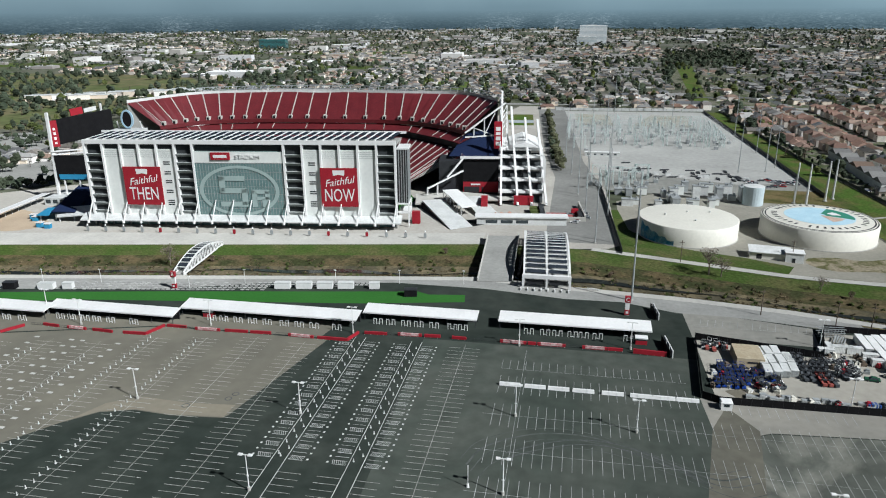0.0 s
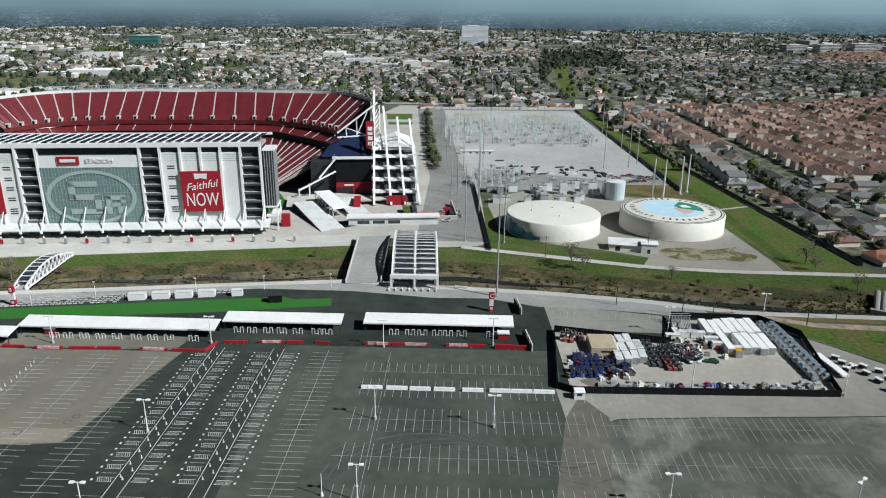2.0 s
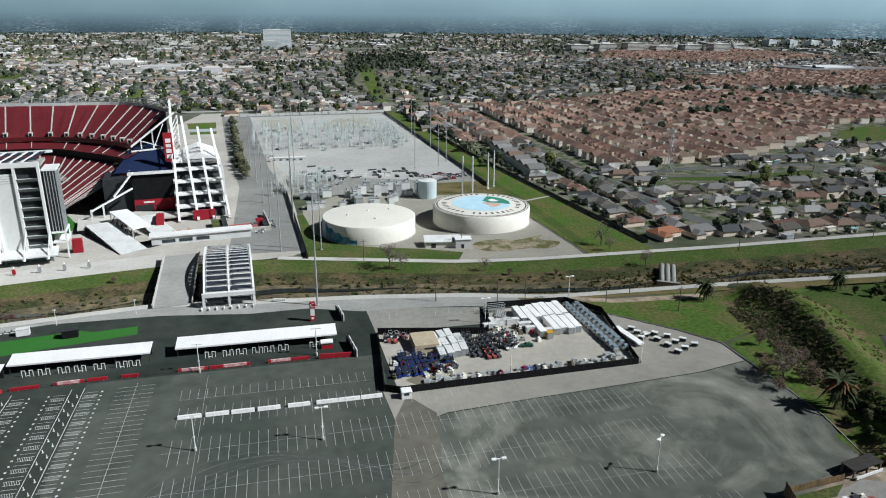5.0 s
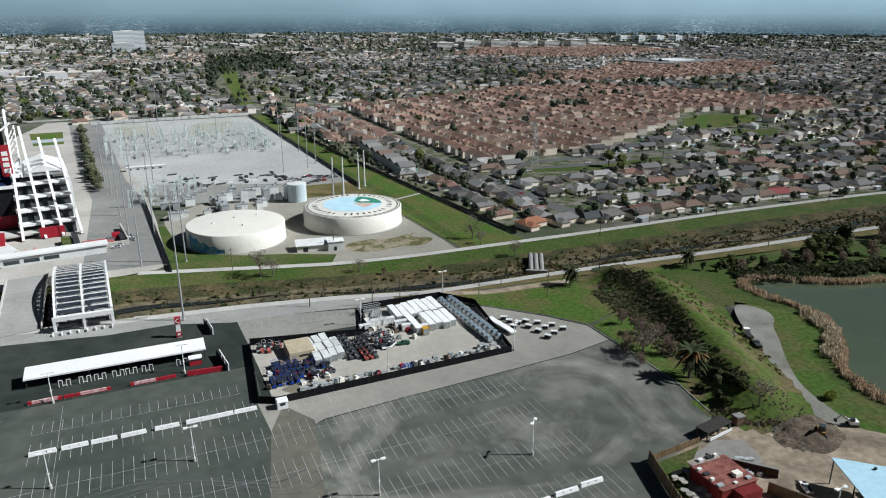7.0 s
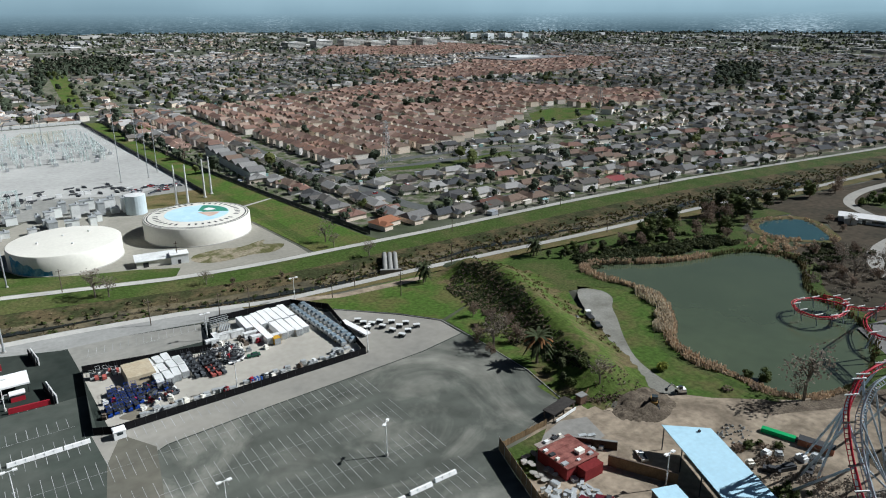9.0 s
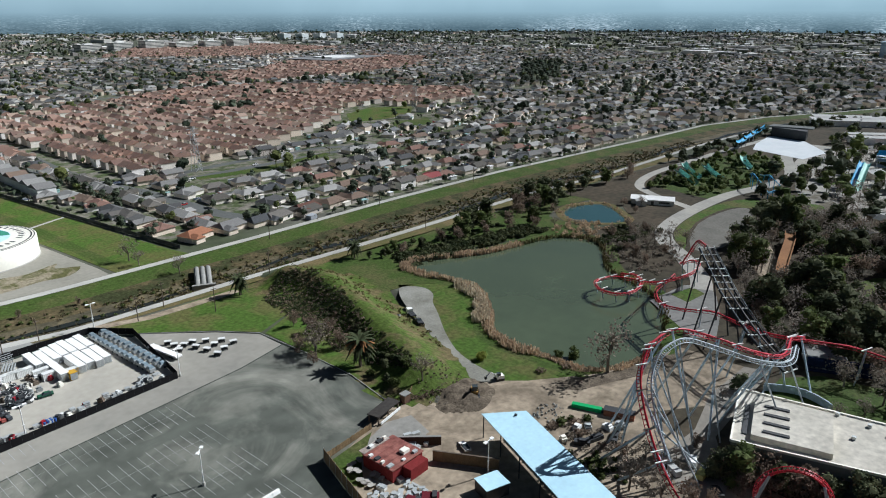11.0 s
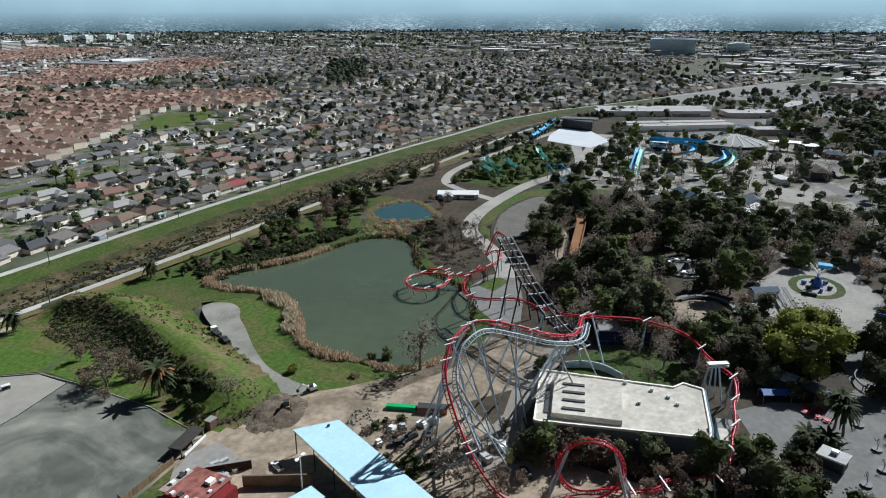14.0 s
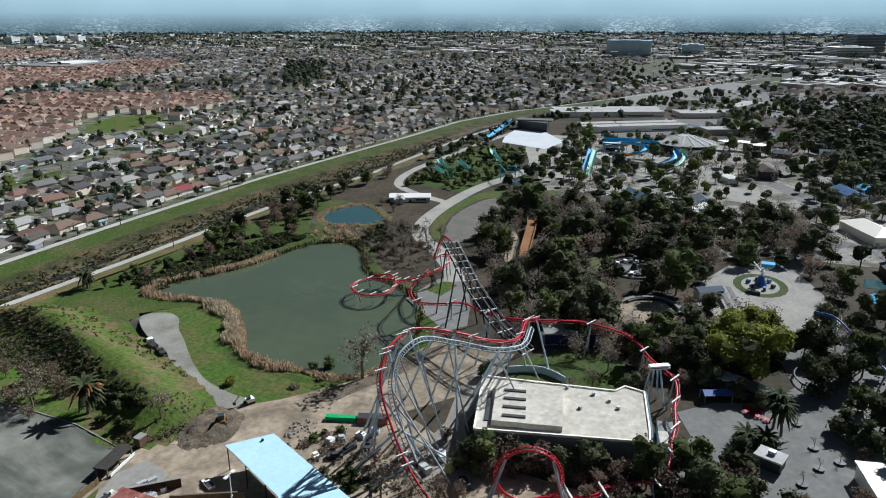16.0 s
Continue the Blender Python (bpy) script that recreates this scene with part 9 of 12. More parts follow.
for y in (-5.5, -4.2, 5):
    for sx in (-1.1, 1.1):
        part("wheel", Shape().beam((sx - 0.15, y, 0.45), (sx + 0.15, y, 0.45), 0.45, n=10), DARK, lt)
pl = thing("pallet_stack", "grey stacked pallets and racks along the fence", "pallets", pose(77, 205.4, 0.03), "pallet stacks")
for z in range(5):
    part("pallet", Shape().box(-1.1, -0.7, 0.05 + z * 0.22, 1.1, 0.7, 0.17 + z * 0.22), WHITE_W if z % 2 else STEEL, pl)
for k in range(42):
    x = 58 + k * 1.72 + rnd.uniform(-0.4, 0.4)
    if 86 < x < 90 or rnd.random() < 0.12:
        continue
    copy_thing(pl, pose(x, 204.6 + 0.02 * (x - 58) + rnd.uniform(0, 1.8 if x < 100 else 4.0), 0.03, 0, 0, rnd.uniform(-15, 15)) @ Matrix.Diagonal((rnd.uniform(0.7, 1.2), 1, rnd.uniform(0.5, 1.7), 1)))
bb = thing("blue_drum_stack", "bright blue drums beside the yard fence", "drums", pose(93.5, 206, 0.03))
for k in range(7):
    part("drum", Shape().cyl(-1.5 + (k % 4) * 1.0, (k // 4) * 1.0, 0, 1.2, 0.42, 10), BLUE, bb)
hp = thing("sand_heap", "low tan sand heap in the yard", "heap", pose(57, 207.5, 0.02))
hs, hn = Shape(), 16
hs.v = [(0, 0, 0.9)] + [(r * (1 + 0.2 * math.sin(3 * a)) * 1.6 * math.cos(a), r * math.sin(a), z) for r, z in ((1.5, 0.6), (3.2, 0.0)) for a in [2 * math.pi * k / hn for k in range(hn)]]
hs.f = [(0, 1 + k, 1 + (k + 1) % hn) for k in range(hn)] + [(1 + k, 1 + hn + k, 1 + hn + (k + 1) % hn, 1 + (k + 1) % hn) for k in range(hn)]
part("sand", hs, ASPHALT_SAND, hp, smooth=True)


# ---- vehicles ----
def car(m, material, label, group="cars", pickup=False):
    c = thing("pickup_truck" if pickup else "car", label, "truck" if pickup else "car", m, group)
    for sy in (-1.4, 1.45):
        part("wheel_axle", axle(0.94, 0.24, sy, 0.34), DARK, c)
    part("body", Shape().add([(-0.9, -2.3, 0.35), (0.9, -2.3, 0.35), (0.9, 2.3, 0.35), (-0.9, 2.3, 0.35), (-0.9, -2.25, 0.95), (0.9, -2.25, 0.95), (0.85, 2.2, 0.85), (-0.85, 2.2, 0.85)], [(3, 2, 1, 0), (4, 5, 6, 7), (0, 1, 5, 4), (1, 2, 6, 5), (2, 3, 7, 6), (3, 0, 4, 7)]), material, c)
    y0, y1 = (-0.4, 1.1) if pickup else (-1.7, 1.0)
    part("cabin_glass", Shape().add([(-0.82, y0, 0.92), (0.82, y0, 0.92), (0.82, y1, 0.88), (-0.82, y1, 0.88), (-0.66, y0 + 0.4, 1.42), (0.66, y0 + 0.4, 1.42), (0.66, y1 - 0.6, 1.42), (-0.66, y1 - 0.6, 1.42)], [(0, 1, 5, 4), (1, 2, 6, 5), (2, 3, 7, 6), (3, 0, 4, 7), (4, 5, 6, 7)]), GLASS, c)
    part("cabin_roof", Shape().box(-0.66, y0 + 0.42, 1.42, 0.66, y1 - 0.62, 1.47), material, c)
    if pickup:
        part("load_bed", Shape().box(-0.78, -2.15, 0.96, 0.78, -0.5, 1.0), DARK, c)
    return c


K_W = car(pose(163.3, 105.1, 0.03, 0, 0, -25), WHITE, "white pickup truck parked beside the blue-roofed shed", "service vehicles", True)
K_D = car(pose(216.2, 170.6, max(0.1, height(216.2, 170.6)), 0, 0, -28) @ Matrix.Diagonal((1.55, 1.55, 1.4, 1)), DARK, "black pickup truck parked on the gravel clearing", "service vehicles", True)
K_D.scale = (1.25, 1.25, 1.25)
cb = thing("cab_truck", "white-cabbed work truck parked on the gravel clearing", "truck", pose(219.6, 178.0, 0.1, 0, 0, -25))
part("cab", Shape().box(-1.1, 0.8, 0.6, 1.1, 2.8, 2.4), WHITE, cb)
part("flatbed", Shape().box(-1.15, -3.0, 0.8, 1.15, 0.7, 1.1), DARK, cb)
part("windscreen", Shape().box(-0.9, 2.78, 1.5, 0.9, 2.86, 2.2), GLASS, cb)
for sx in (-1.0, 1.0):
    for sy in (-2.0, 1.8):
        part("wheel", Shape().beam((sx - 0.15, sy, 0.45), (sx + 0.15, sy, 0.45), 0.45, n=10), DARK, cb)
copy_thing(K_W, pose(213.5, 181, 0.1, 0, 0, 70))
car0 = car(pose(262, 346, 0.05, 0, 0, 90), CAR_PAINT, "parked car on the housing street", "street cars")
for k in range(110):
    x = rnd.uniform(250, 800)
    j = rnd.randrange(0, 4)
    y = lerp(CREEK_N, x) + 7 + 12 + 62 * j + 15.5 + rnd.choice((-3.2, 3.2))
    if not inside(RED_EDGE, x, y):
        copy_thing(car0, pose(x, y, 0.03, 0, 0, rnd.choice((90, -90)) + math.degrees(math.atan((lerp(CREEK_N, x + 5) - lerp(CREEK_N, x - 5)) / 10))))
for k in range(24):
    copy_thing(car0, pose(213 + rnd.choice((-3, 3)) + (6 if 440 < 470 + k * 17 < 480 else 0), 480 + k * 17 + rnd.uniform(-4, 4), 0.03, 0, 0, rnd.choice((0, 180))))
for k in range(26):
    copy_thing(car0, pose(rnd.uniform(118, 152), rnd.uniform(492, 516), 0.03, 0, 0, rnd.uniform(60, 120)))
for k in range(9):
    copy_thing(car0, pose(2 + rnd.uniform(-3, 8), 388 + k * 3.2, 0.05, 0, 0, 80))
green = car(pose(99, 223.5, 0.05, 0, 0, 80), mat("dark_green_paint", (0.03, 0.10, 0.06), var=0.1), "dark green vehicle parked in the yard", "yard vehicles")
car(pose(122, 506, 0.05, 0, 0, 85), mat("red_car_paint", (0.36, 0.03, 0.03), var=0.1), "red van parked beside the substation", "yard vehicles")

ct0 = thing("utility_cart", "white-topped utility cart parked on the asphalt", "cart", pose(143.5, 224.5, 0.02, 0, 0, 60) @ Matrix.Diagonal((0.85, 0.72, 0.95, 1)), "utility carts")
part("bed", Shape().box(-0.8, -1.6, 0.5, 0.8, 1.6, 0.95), DARK, ct0)
part("top", Shape().box(-0.95, -1.8, 1.5, 0.95, 1.8, 1.62), WHITE_W, ct0)
for sx in (-0.7, 0.7):
    for sy in (-1.2, 1.2):
        part("wheel", Shape().beam((sx - 0.1, sy, 0.28), (sx + 0.1, sy, 0.28), 0.28, n=8), DARK, ct0)
        part("post", Shape().cyl(sx, sy, 0.95, 1.5, 0.05, 5), STEEL, ct0)
for x, y in ((143, 228), (146, 222), (149.4, 222), (148, 217.4), (153, 219), (153.4, 214), (157, 215), (154, 208.6), (159, 210.4), (142.6, 219.6), (149.4, 212.4), (150, 206.6)):
    copy_thing(ct0, pose(x, y, 0.02, 0, 0, 52 + rnd.uniform(-30, 30)))
kerb = thing("kerb", "pale concrete kerb along the lawn", "kerb", kind="structure")
KP = [(141, 244.5), (160.5, 224.5), (170.5, 210.5), (171.5, 186), (171, 160), (167, 139.4)]
for (x0, y0), (x1, y1) in zip(KP, KP[1:]):
    n = max(1, int(math.hypot(x1 - x0, y1 - y0) / 4))
    for k in range(n):
        a, b = k / n, (k + 0.99) / n
        part("kerbstone", Shape().beam((x0 + (x1 - x0) * a, y0 + (y1 - y0) * a, 0.1), (x0 + (x1 - x0) * b, y0 + (y1 - y0) * b, 0.1), 0.3, 0.25), CONCRETE_D, kerb)

# ---- mound, pond banks and their plants ----
rnd = random.Random(41)
spots = []
SLOPE = [(191, 240), (207, 246), (217, 234), (210, 213), (205.5, 200), (199.5, 186), (194, 171), (188, 156), (184, 147), (180, 144), (179, 153), (181, 164), (182, 172), (179, 176), (184, 194), (188, 214)]
while len(spots) < 2600:
    x, y = rnd.uniform(174, 225), rnd.uniform(134, 248)
    w = edge_dist(SLOPE, x, y) * (1 if inside(SLOPE, x, y) else -1)
    if w + 3.2 * noise.noise((x * 0.16, y * 0.16, 4.2)) + 1.6 * noise.noise((x * 0.6, y * 0.6, 1.1)) > rnd.uniform(-0.6, 1.8):
        spots.append((x, y, rnd.uniform(0.25, 0.62) * (1.5 if rnd.random() < 0.08 else 1.0)))
bush_patch("mound_shrubs", [p for k, p in enumerate(spots) if k % 5], SHRUB, "low dark ground cover on the slope of the mound", cards=12, size=0.34, squash=0.5)
bush_patch("mound_brambles", [p for k, p in enumerate(spots) if k % 5 == 0], TWIG, "brown brambles among the ground cover of the mound", cards=16, size=0.34, squash=0.7)
spots = []
for k in range(420):
    x, y = rnd.uniform(200, 240), rnd.uniform(150, 250)
    if edge_dist(RIDGE, x, y, False) < 18 and x > 214 - (248 - y) * 0.1:
        spots.append((x, y, rnd.uniform(0.4, 0.9)))
bush_patch("mound_weeds", spots, GRASS_DRY, "dry weeds scattered on the mound", cards=12, size=0.4)
spots = [(rnd.uniform(178, 194), rnd.uniform(126, 140), rnd.uniform(0.2, 0.5)) for _ in range(60)]
for k in range(70):
    q = k / 70
    spots.append((166 + 14 * q + rnd.uniform(-1.2, 1.2), 138.5 - 9 * q + rnd.uniform(-1.6, 2.2), rnd.uniform(0.4, 1.0)))
bush_patch("lawn_edge_hedge", [(184 - 3 * q + rnd.uniform(-0.6, 0.6), 160 - 18 * q, rnd.uniform(0.8, 1.4)) for q in [k / 34 for k in range(35)]], SHRUB, "dark clipped hedge along the foot of the mound", "hedge", cards=30, size=0.34)
for x, y, r, lb in ((174, 143, 1.9, "round grey-green bush on the lawn"), (175, 155, 1.5, "small dark bush on the lawn"), (208, 134, 2.2, "yellow-olive bush beside the gravel track")):
    s = Shape()
    for _ in range(9):
        leaf_cards(s, (rnd.uniform(-0.5, 0.5) * r, rnd.uniform(-0.5, 0.5) * r, r * rnd.uniform(0.4, 1.0)), r * 0.6, 70, 0.3, rnd, 0.9, 0.6)
    solo("bush", s, LEAF_Y if y < 140 else LEAF, lb, "bush").matrix_world = pose(x, y, height(x, y))
s = Shape()
for k in range(120):
    x, y, r = rnd.gauss(184, 4.5), rnd.gauss(125, 4.0), rnd.uniform(0.15, 0.6)
    m = pose(x, y, height(x, y) + r * 0.4 + 0.05, rnd.uniform(0, 360), rnd.uniform(0, 360), 0)
    s.add([m @ Vector(p) * 1.0 for p in ((r, 0, 0), (-r, 0, 0), (0, r * 0.8, 0), (0, -r * 0.7, 0), (0, 0, r * 0.6), (0, 0, -r * 0.6))], [(0, 2, 4), (2, 1, 4), (1, 3, 4), (3, 0, 4), (2, 0, 5), (1, 2, 5), (3, 1, 5), (0, 3, 5)])
solo("soil_clods", s, DIRT_D, "dark clods and rubble on the churned soil", "clods", kind="stuff")
s = Shape()
for k in range(34):
    x, y, a = rnd.gauss(181, 4.0), rnd.gauss(125, 3.5), rnd.uniform(0, 6.28)
    L, z = rnd.uniform(1.0, 3.2), height(x, y) + 0.25
    s.beam((x, y, z), (x + L * math.cos(a), y + L * math.sin(a), z + rnd.uniform(0, 0.8)), 0.09, n=4)
solo("broken_branches", s, BARE, "broken pale branches on the churned soil", "branches", kind="stuff")
bush_patch("soil_weeds", spots, TWIG, "brown brush on the soil heap", cards=14, size=0.3)


def reeds(name, i0, i1, material, label, n, hmin, hmax, out0, out1):
    s, m = Shape(), len(POND)
    r2 = random.Random(n)
    for _ in range(n):
        k = r2.uniform(i0, i1)
        i = int(k)
        a, b = Vector(POND[i % m]), Vector(POND[(i + 1) % m])
        d = (b - a).normalized()
        nx, ny = d.y, -d.x
        c = a.lerp(b, k - i)
        if inside(POND, c.x + nx * 0.4, c.y + ny * 0.4):
            nx, ny = -nx, -ny
        o = r2.uniform(out0, out1) * (0.6 + 0.8 * (0.5 + noise.noise((c.x * 0.09, c.y * 0.09, 2))))
        x, y, h = c.x + nx * o, c.y + ny * o, r2.uniform(hmin, hmax)
        if 34 <= i % m < 48:
            h *= 0.5
        if noise.noise((x * 0.16, y * 0.16, 8.8)) < r2.uniform(-0.6, 0.0):
            continue
        an, lean = r2.uniform(0, math.pi), r2.uniform(-0.5, 0.5)
        w = r2.uniform(0.15, 0.42)
        cx, cy = math.cos(an) * w, math.sin(an) * w
        s.add([(x - cx, y - cy, -0.4), (x + cx, y + cy, -0.4), (x + cx * 0.7 + lean, y + cy * 0.7, h), (x - cx * 0.9 + lean, y - cy * 0.9 + 0.2, h * 0.92)], [(0, 1, 2, 3)])
    return solo(name, s, material, label, "reeds", kind="stuff")


reeds("pond_reeds", 40, 64 + 14, REED, "dry tan reeds along the pond shore", 8200, 0.7, 2.3, -1.0, 3.4)
reeds("pond_reeds_pale", 54, 61, REED_P, "bleached pale reeds beside the gravel clearing", 1300, 1.6, 3.2, 0.5, 6.5)
reeds("pond_sedge", 14, 40, GRASS_DRY, "brown sedge along the far pond shore", 1500, 0.8, 1.8, -1.2, 2.0)
spots = []
for k in range(330):
    x = rnd.uniform(262, 352)
    spots.append((x, 218 - (x - 266) * 0.22 + rnd.uniform(-1, 14), rnd.uniform(0.9, 2.2)))
spots += [(rnd.uniform(264, 345), rnd.uniform(224, 242), rnd.uniform(0.8, 1.8)) for _ in range(70)]
for k in range(60):
    spots.append((rnd.uniform(346, 392), rnd.uniform(150, 172), rnd.uniform(1.0, 2.2)))
bush_patch("pond_thicket", spots, SHRUB, "dark thicket on the far pond bank", cards=50, size=0.4)
spots = [(x, y, rnd.uniform(0.8, 1.6)) for x, y in ((350 + rnd.uniform(0, 34), 172 + rnd.uniform(-2, 30)) for _ in range(80))]
bush_patch("reed_isthmus", spots, REED, "tan reed bed between the two ponds", cards=26)
for x, y, sc in ((272, 233, 0.5), (276, 236, 0.55), (283, 230, 0.5), (300, 232, 0.8), (308, 226, 0.8), (315, 229, 0.95), (324, 220, 0.75), (331, 226, 0.85), (340, 216, 0.7), (348, 222, 0.8), (352, 206, 0.75), (358, 212, 0.8), (330, 236, 0.9), (338, 239, 0.8), (345, 236, 1.1), (352, 238, 0.7), (368, 230, 1.1), (376, 234, 1.25), (384, 228, 1.2), (390, 236, 1.1), (398, 230, 1.3), (406, 236, 1.2), (414, 230, 1.1), (382, 240, 0.9), (395, 222, 0.9), (440, 236, 1.1), (450, 232, 1.0), (462, 236, 1.1), (430, 230, 0.9), (475, 228, 1.1), (488, 232, 1.0), (500, 224, 1.2), (512, 228, 1.1)):
    plant("oak" if int(x) % 4 else "brown", x, y, sc * (1.25 if x < 430 else 1.0), rnd)
for x, y, sc in ((366, 166, 0.8), (374, 158, 0.9), (386, 156, 0.9), (350, 150, 0.7), (344, 142, 0.8), (338, 134, 0.7), (356, 132, 0.8), (364, 128, 0.7), (434, 182, 0.8), (430, 192, 0.7), (388, 168, 0.7), (418, 178, 0.6), (372, 222, 0.8), (362, 200, 0.7), (386, 216, 0.8)):
    plant(rnd.choice(("brown", "bare", "brown")), x, y, sc, rnd)
spots = [(x, y, rnd.uniform(0.5, 1.5)) for x, y in ((rnd.uniform(326, 396), rnd.uniform(122, 166)) for _ in range(300)) if not inside(POND, x, y) and 8 < y - (x - 337) * 0.79 - 98 < 60]
bush_patch("east_bank_brush", spots, BARE, "grey-brown brush between the pond and the drive", cards=34, size=0.36)
spots = []
for x, y in POND_B:
    for _ in range(4):
        spots.append((x + rnd.uniform(-4, 4), y + rnd.uniform(-4, 4), rnd.uniform(0.5, 1.2)))
bush_patch("small_pond_reeds", [p for p in spots if not inside(POND_B, p[0], p[1])], REED, "tan reeds round the small pond", cards=26, size=0.36)
for x, y, sc in ((172.5, 180, 1.25), (179, 186, 1.1), (228, 95.5, 2.0), (64, 318, 1.4), (69, 316, 1.1), (360, 150, 1.2), (366, 142, 1.3), (372, 136, 1.2), (352, 140, 1.0), (378, 130, 1.1), (-190, 292, 1.1), (178, 318, 0.9), (108, 306, 0.8), (178, 328, 1.3), (187, 297, 1.0)):
    plant("bare", x, y, sc, rnd)
yt = thing("tree", "half-bare tree with yellow-green leaves by the lot", "tree", pose(176, 184, 0.2))
r3 = random.Random(8)
part("trunk", limbs(10, 6, 7, r3, 0.28), BARE, yt)
part("crown", crown(10.5, 6.5, 9, 240, 0.5, r3, 0.25), mat("olive_leaves", (0.14, 0.14, 0.055), (0.10, 0.105, 0.045), big=0.3, fine=1.5, var=0.35), yt)
for x, y, sc in ((170, 186, 0.9), (182, 178, 0.9), (168, 176, 0.7), (184, 196, 0.9), (187, 190, 0.9), (183, 206, 0.8)):
    plant("brown", x, y, sc, rnd)
for x, y, sc in ((178, 151, 0.42), (180, 143.5, 0.45), (174, 146, 0.35), (231, 110, 0.5), (227, 114, 0.45), (256, 240, 0.4), (262, 236, 0.45), (268, 240, 0.5), (274, 241, 0.5)):
    plant("oak", x, y, sc, rnd)
palm(pose(177, 162, 0) @ Matrix.Diagonal((1.3, 1.3, 1.15, 1)), 8.6, "stout palm with dry orange fronds on the lawn")
palm(pose(187.6, 248.6, 0), 7.6, "stout dark palm beside the creek path", False)
palm(pose(252, 246.5, 0), 7.2, "slim dark palm beside the creek path", False)
spots = [(rnd.uniform(-290, 620), rnd.uniform(0.22, 0.62) if rnd.random() < 0.7 else rnd.uniform(0.06, 0.22), rnd.uniform(0.3, 1.15)) for _ in range(1500)]
spots = [(x, lerp(CREEK_S, x) + u * (lerp(CREEK_N, x) - lerp(CREEK_S, x)), r) for x, u, r in spots]
bush_patch("creek_brush", [p for k, p in enumerate(spots) if k % 5 > 1], mat("brown_creek_brush", (0.16, 0.125, 0.075), (0.10, 0.085, 0.05), big=0.2, fine=1.0, var=0.35, island=0.35), "brown brush in the creek bed", cards=16, size=0.4)
bush_patch("creek_bushes", [p for k, p in enumerate(spots) if k % 5 <= 1], LEAF, "olive bushes in the creek bed", cards=16, size=0.4)
spots = [(x, lerp(CREEK_S, x) + rnd.uniform(0.15, 0.5) * (lerp(CREEK_N, x) - lerp(CREEK_S, x)), rnd.uniform(0.4, 1.2)) for x in (rnd.uniform(150, 700) for _ in range(900))]
bush_patch("creek_weeds_east", spots, GRASS_DRY, "dry tufts along the creek bed", cards=16)
for x, y in ((-60, 327), (-172, 300), (20, 312), (118, 300), (140, 296)):
    plant("brown", x, y, 0.45, rnd)

# ---- service yard by the car park ----
wf = thing("wood_fence", "weathered board fence on the edge of the service yard", "fence", kind="structure")
for k in range(30):
    x, y = 134 + k * 0.64, 130.4 + k * 0.045
    part("board", Shape().box(x, y - 0.05, 0, x + 0.56, y + 0.05, 1.9 + 0.1 * (k % 3)), FENCE_WOOD, wf)
for k in range(12):
    x, y = 172 + k * 0.5, 135.2 + k * 0.25
    part("board", Shape().box(x, y - 0.05, 0, x + 0.4, y + 0.05, 2.0 + 0.1 * (k % 2)), FENCE_WOOD, wf)
bf = thing("screen_fence", "dark screened fence round the service yard", "fence", kind="structure")
BF = [(134, 130.2), (130.5, 119), (124, 98), (116, 70), (108, 46)]
for (x0, y0), (x1, y1) in zip(BF, BF[1:]):
    n = int(math.hypot(x1 - x0, y1 - y0) / 3)
    for k in range(n):
        a, b = k / n, (k + 0.98) / n
        part("panel", Shape().beam((x0 + (x1 - x0) * a, y0 + (y1 - y0) * a, 2.1), (x0 + (x1 - x0) * b, y0 + (y1 - y0) * b, 2.1), 0.1, 4.0), FENCE_WOOD, bf)
        part("post", Shape().cyl(x0 + (x1 - x0) * a, y0 + (y1 - y0) * a, 0, 4.3, 0.1, 5), STEEL, bf)
gt = thing("gate_hut", "dark roofed gate with pale rails between lot and yard", "gate", pose(160.5, 134, 0, 0, 0, 10))
part("roof", Shape().box(-5.5, -2.0, 2.6, 5.5, 2.2, 2.9), mat("dark_gate_roof", (0.06, 0.055, 0.05), var=0.2), gt)
for x in (-5, 0, 5):
    part("post", Shape().box(x - 0.2, -1.8, 0, x + 0.2, -1.4, 2.6), BARK, gt)
    part("post", Shape().box(x - 0.2, 1.6, 0, x + 0.2, 2.0, 2.6), BARK, gt)
part("rail", Shape().box(-5, -2.6, 0.4, 5, -2.3, 1.2), WHITE_W, gt)
gp = thing("gate_pillar", "dark brick gate pillar with a pale cap", "pillar", pose(170.4, 134.6, 0))
part("shaft", Shape().box(-1.3, -1.0, 0, 1.3, 1.0, 2.8), mat("brown_brick", (0.16, 0.10, 0.07), var=0.2), gp)
part("cap", Shape().box(-1.5, -1.2, 2.8, 1.5, 1.2, 3.1), CONCRETE_D, gp)
rs = thing("red_shed", "long red metal shed with clutter on its edge", "shed", pose(145, 115, 0))
part("wall", Shape().box(-5.6, -5.5, 0, 5.6, 5.5, 3.7), mat("dark_red_siding", (0.22, 0.035, 0.035), (0.17, 0.03, 0.03), var=0.15), rs)
part("roof", Shape().box(-5.9, -5.8, 3.7, 5.9, 5.8, 3.95), mat("faded_red_roof", (0.30, 0.13, 0.105), (0.19, 0.07, 0.06), big=0.3, fine=0.9, var=0.3), rs)
part("roof_box", Shape().box(1.0, -3.2, 3.95, 3.2, -1.4, 4.9), CREAM, rs)
part("annex", Shape().box(-2, -8.5, 0, 4.6, -5.6, 3.3), mat("dark_red_annex", (0.20, 0.03, 0.03), var=0.2), rs)
part("pale_edge", Shape().box(-5.6, 5.0, 3.96, 4, 7.2, 4.1), mat("dusty_grey_sheet", (0.40, 0.36, 0.32), (0.28, 0.22, 0.19), big=0.6, fine=2.0, var=0.3), rs)
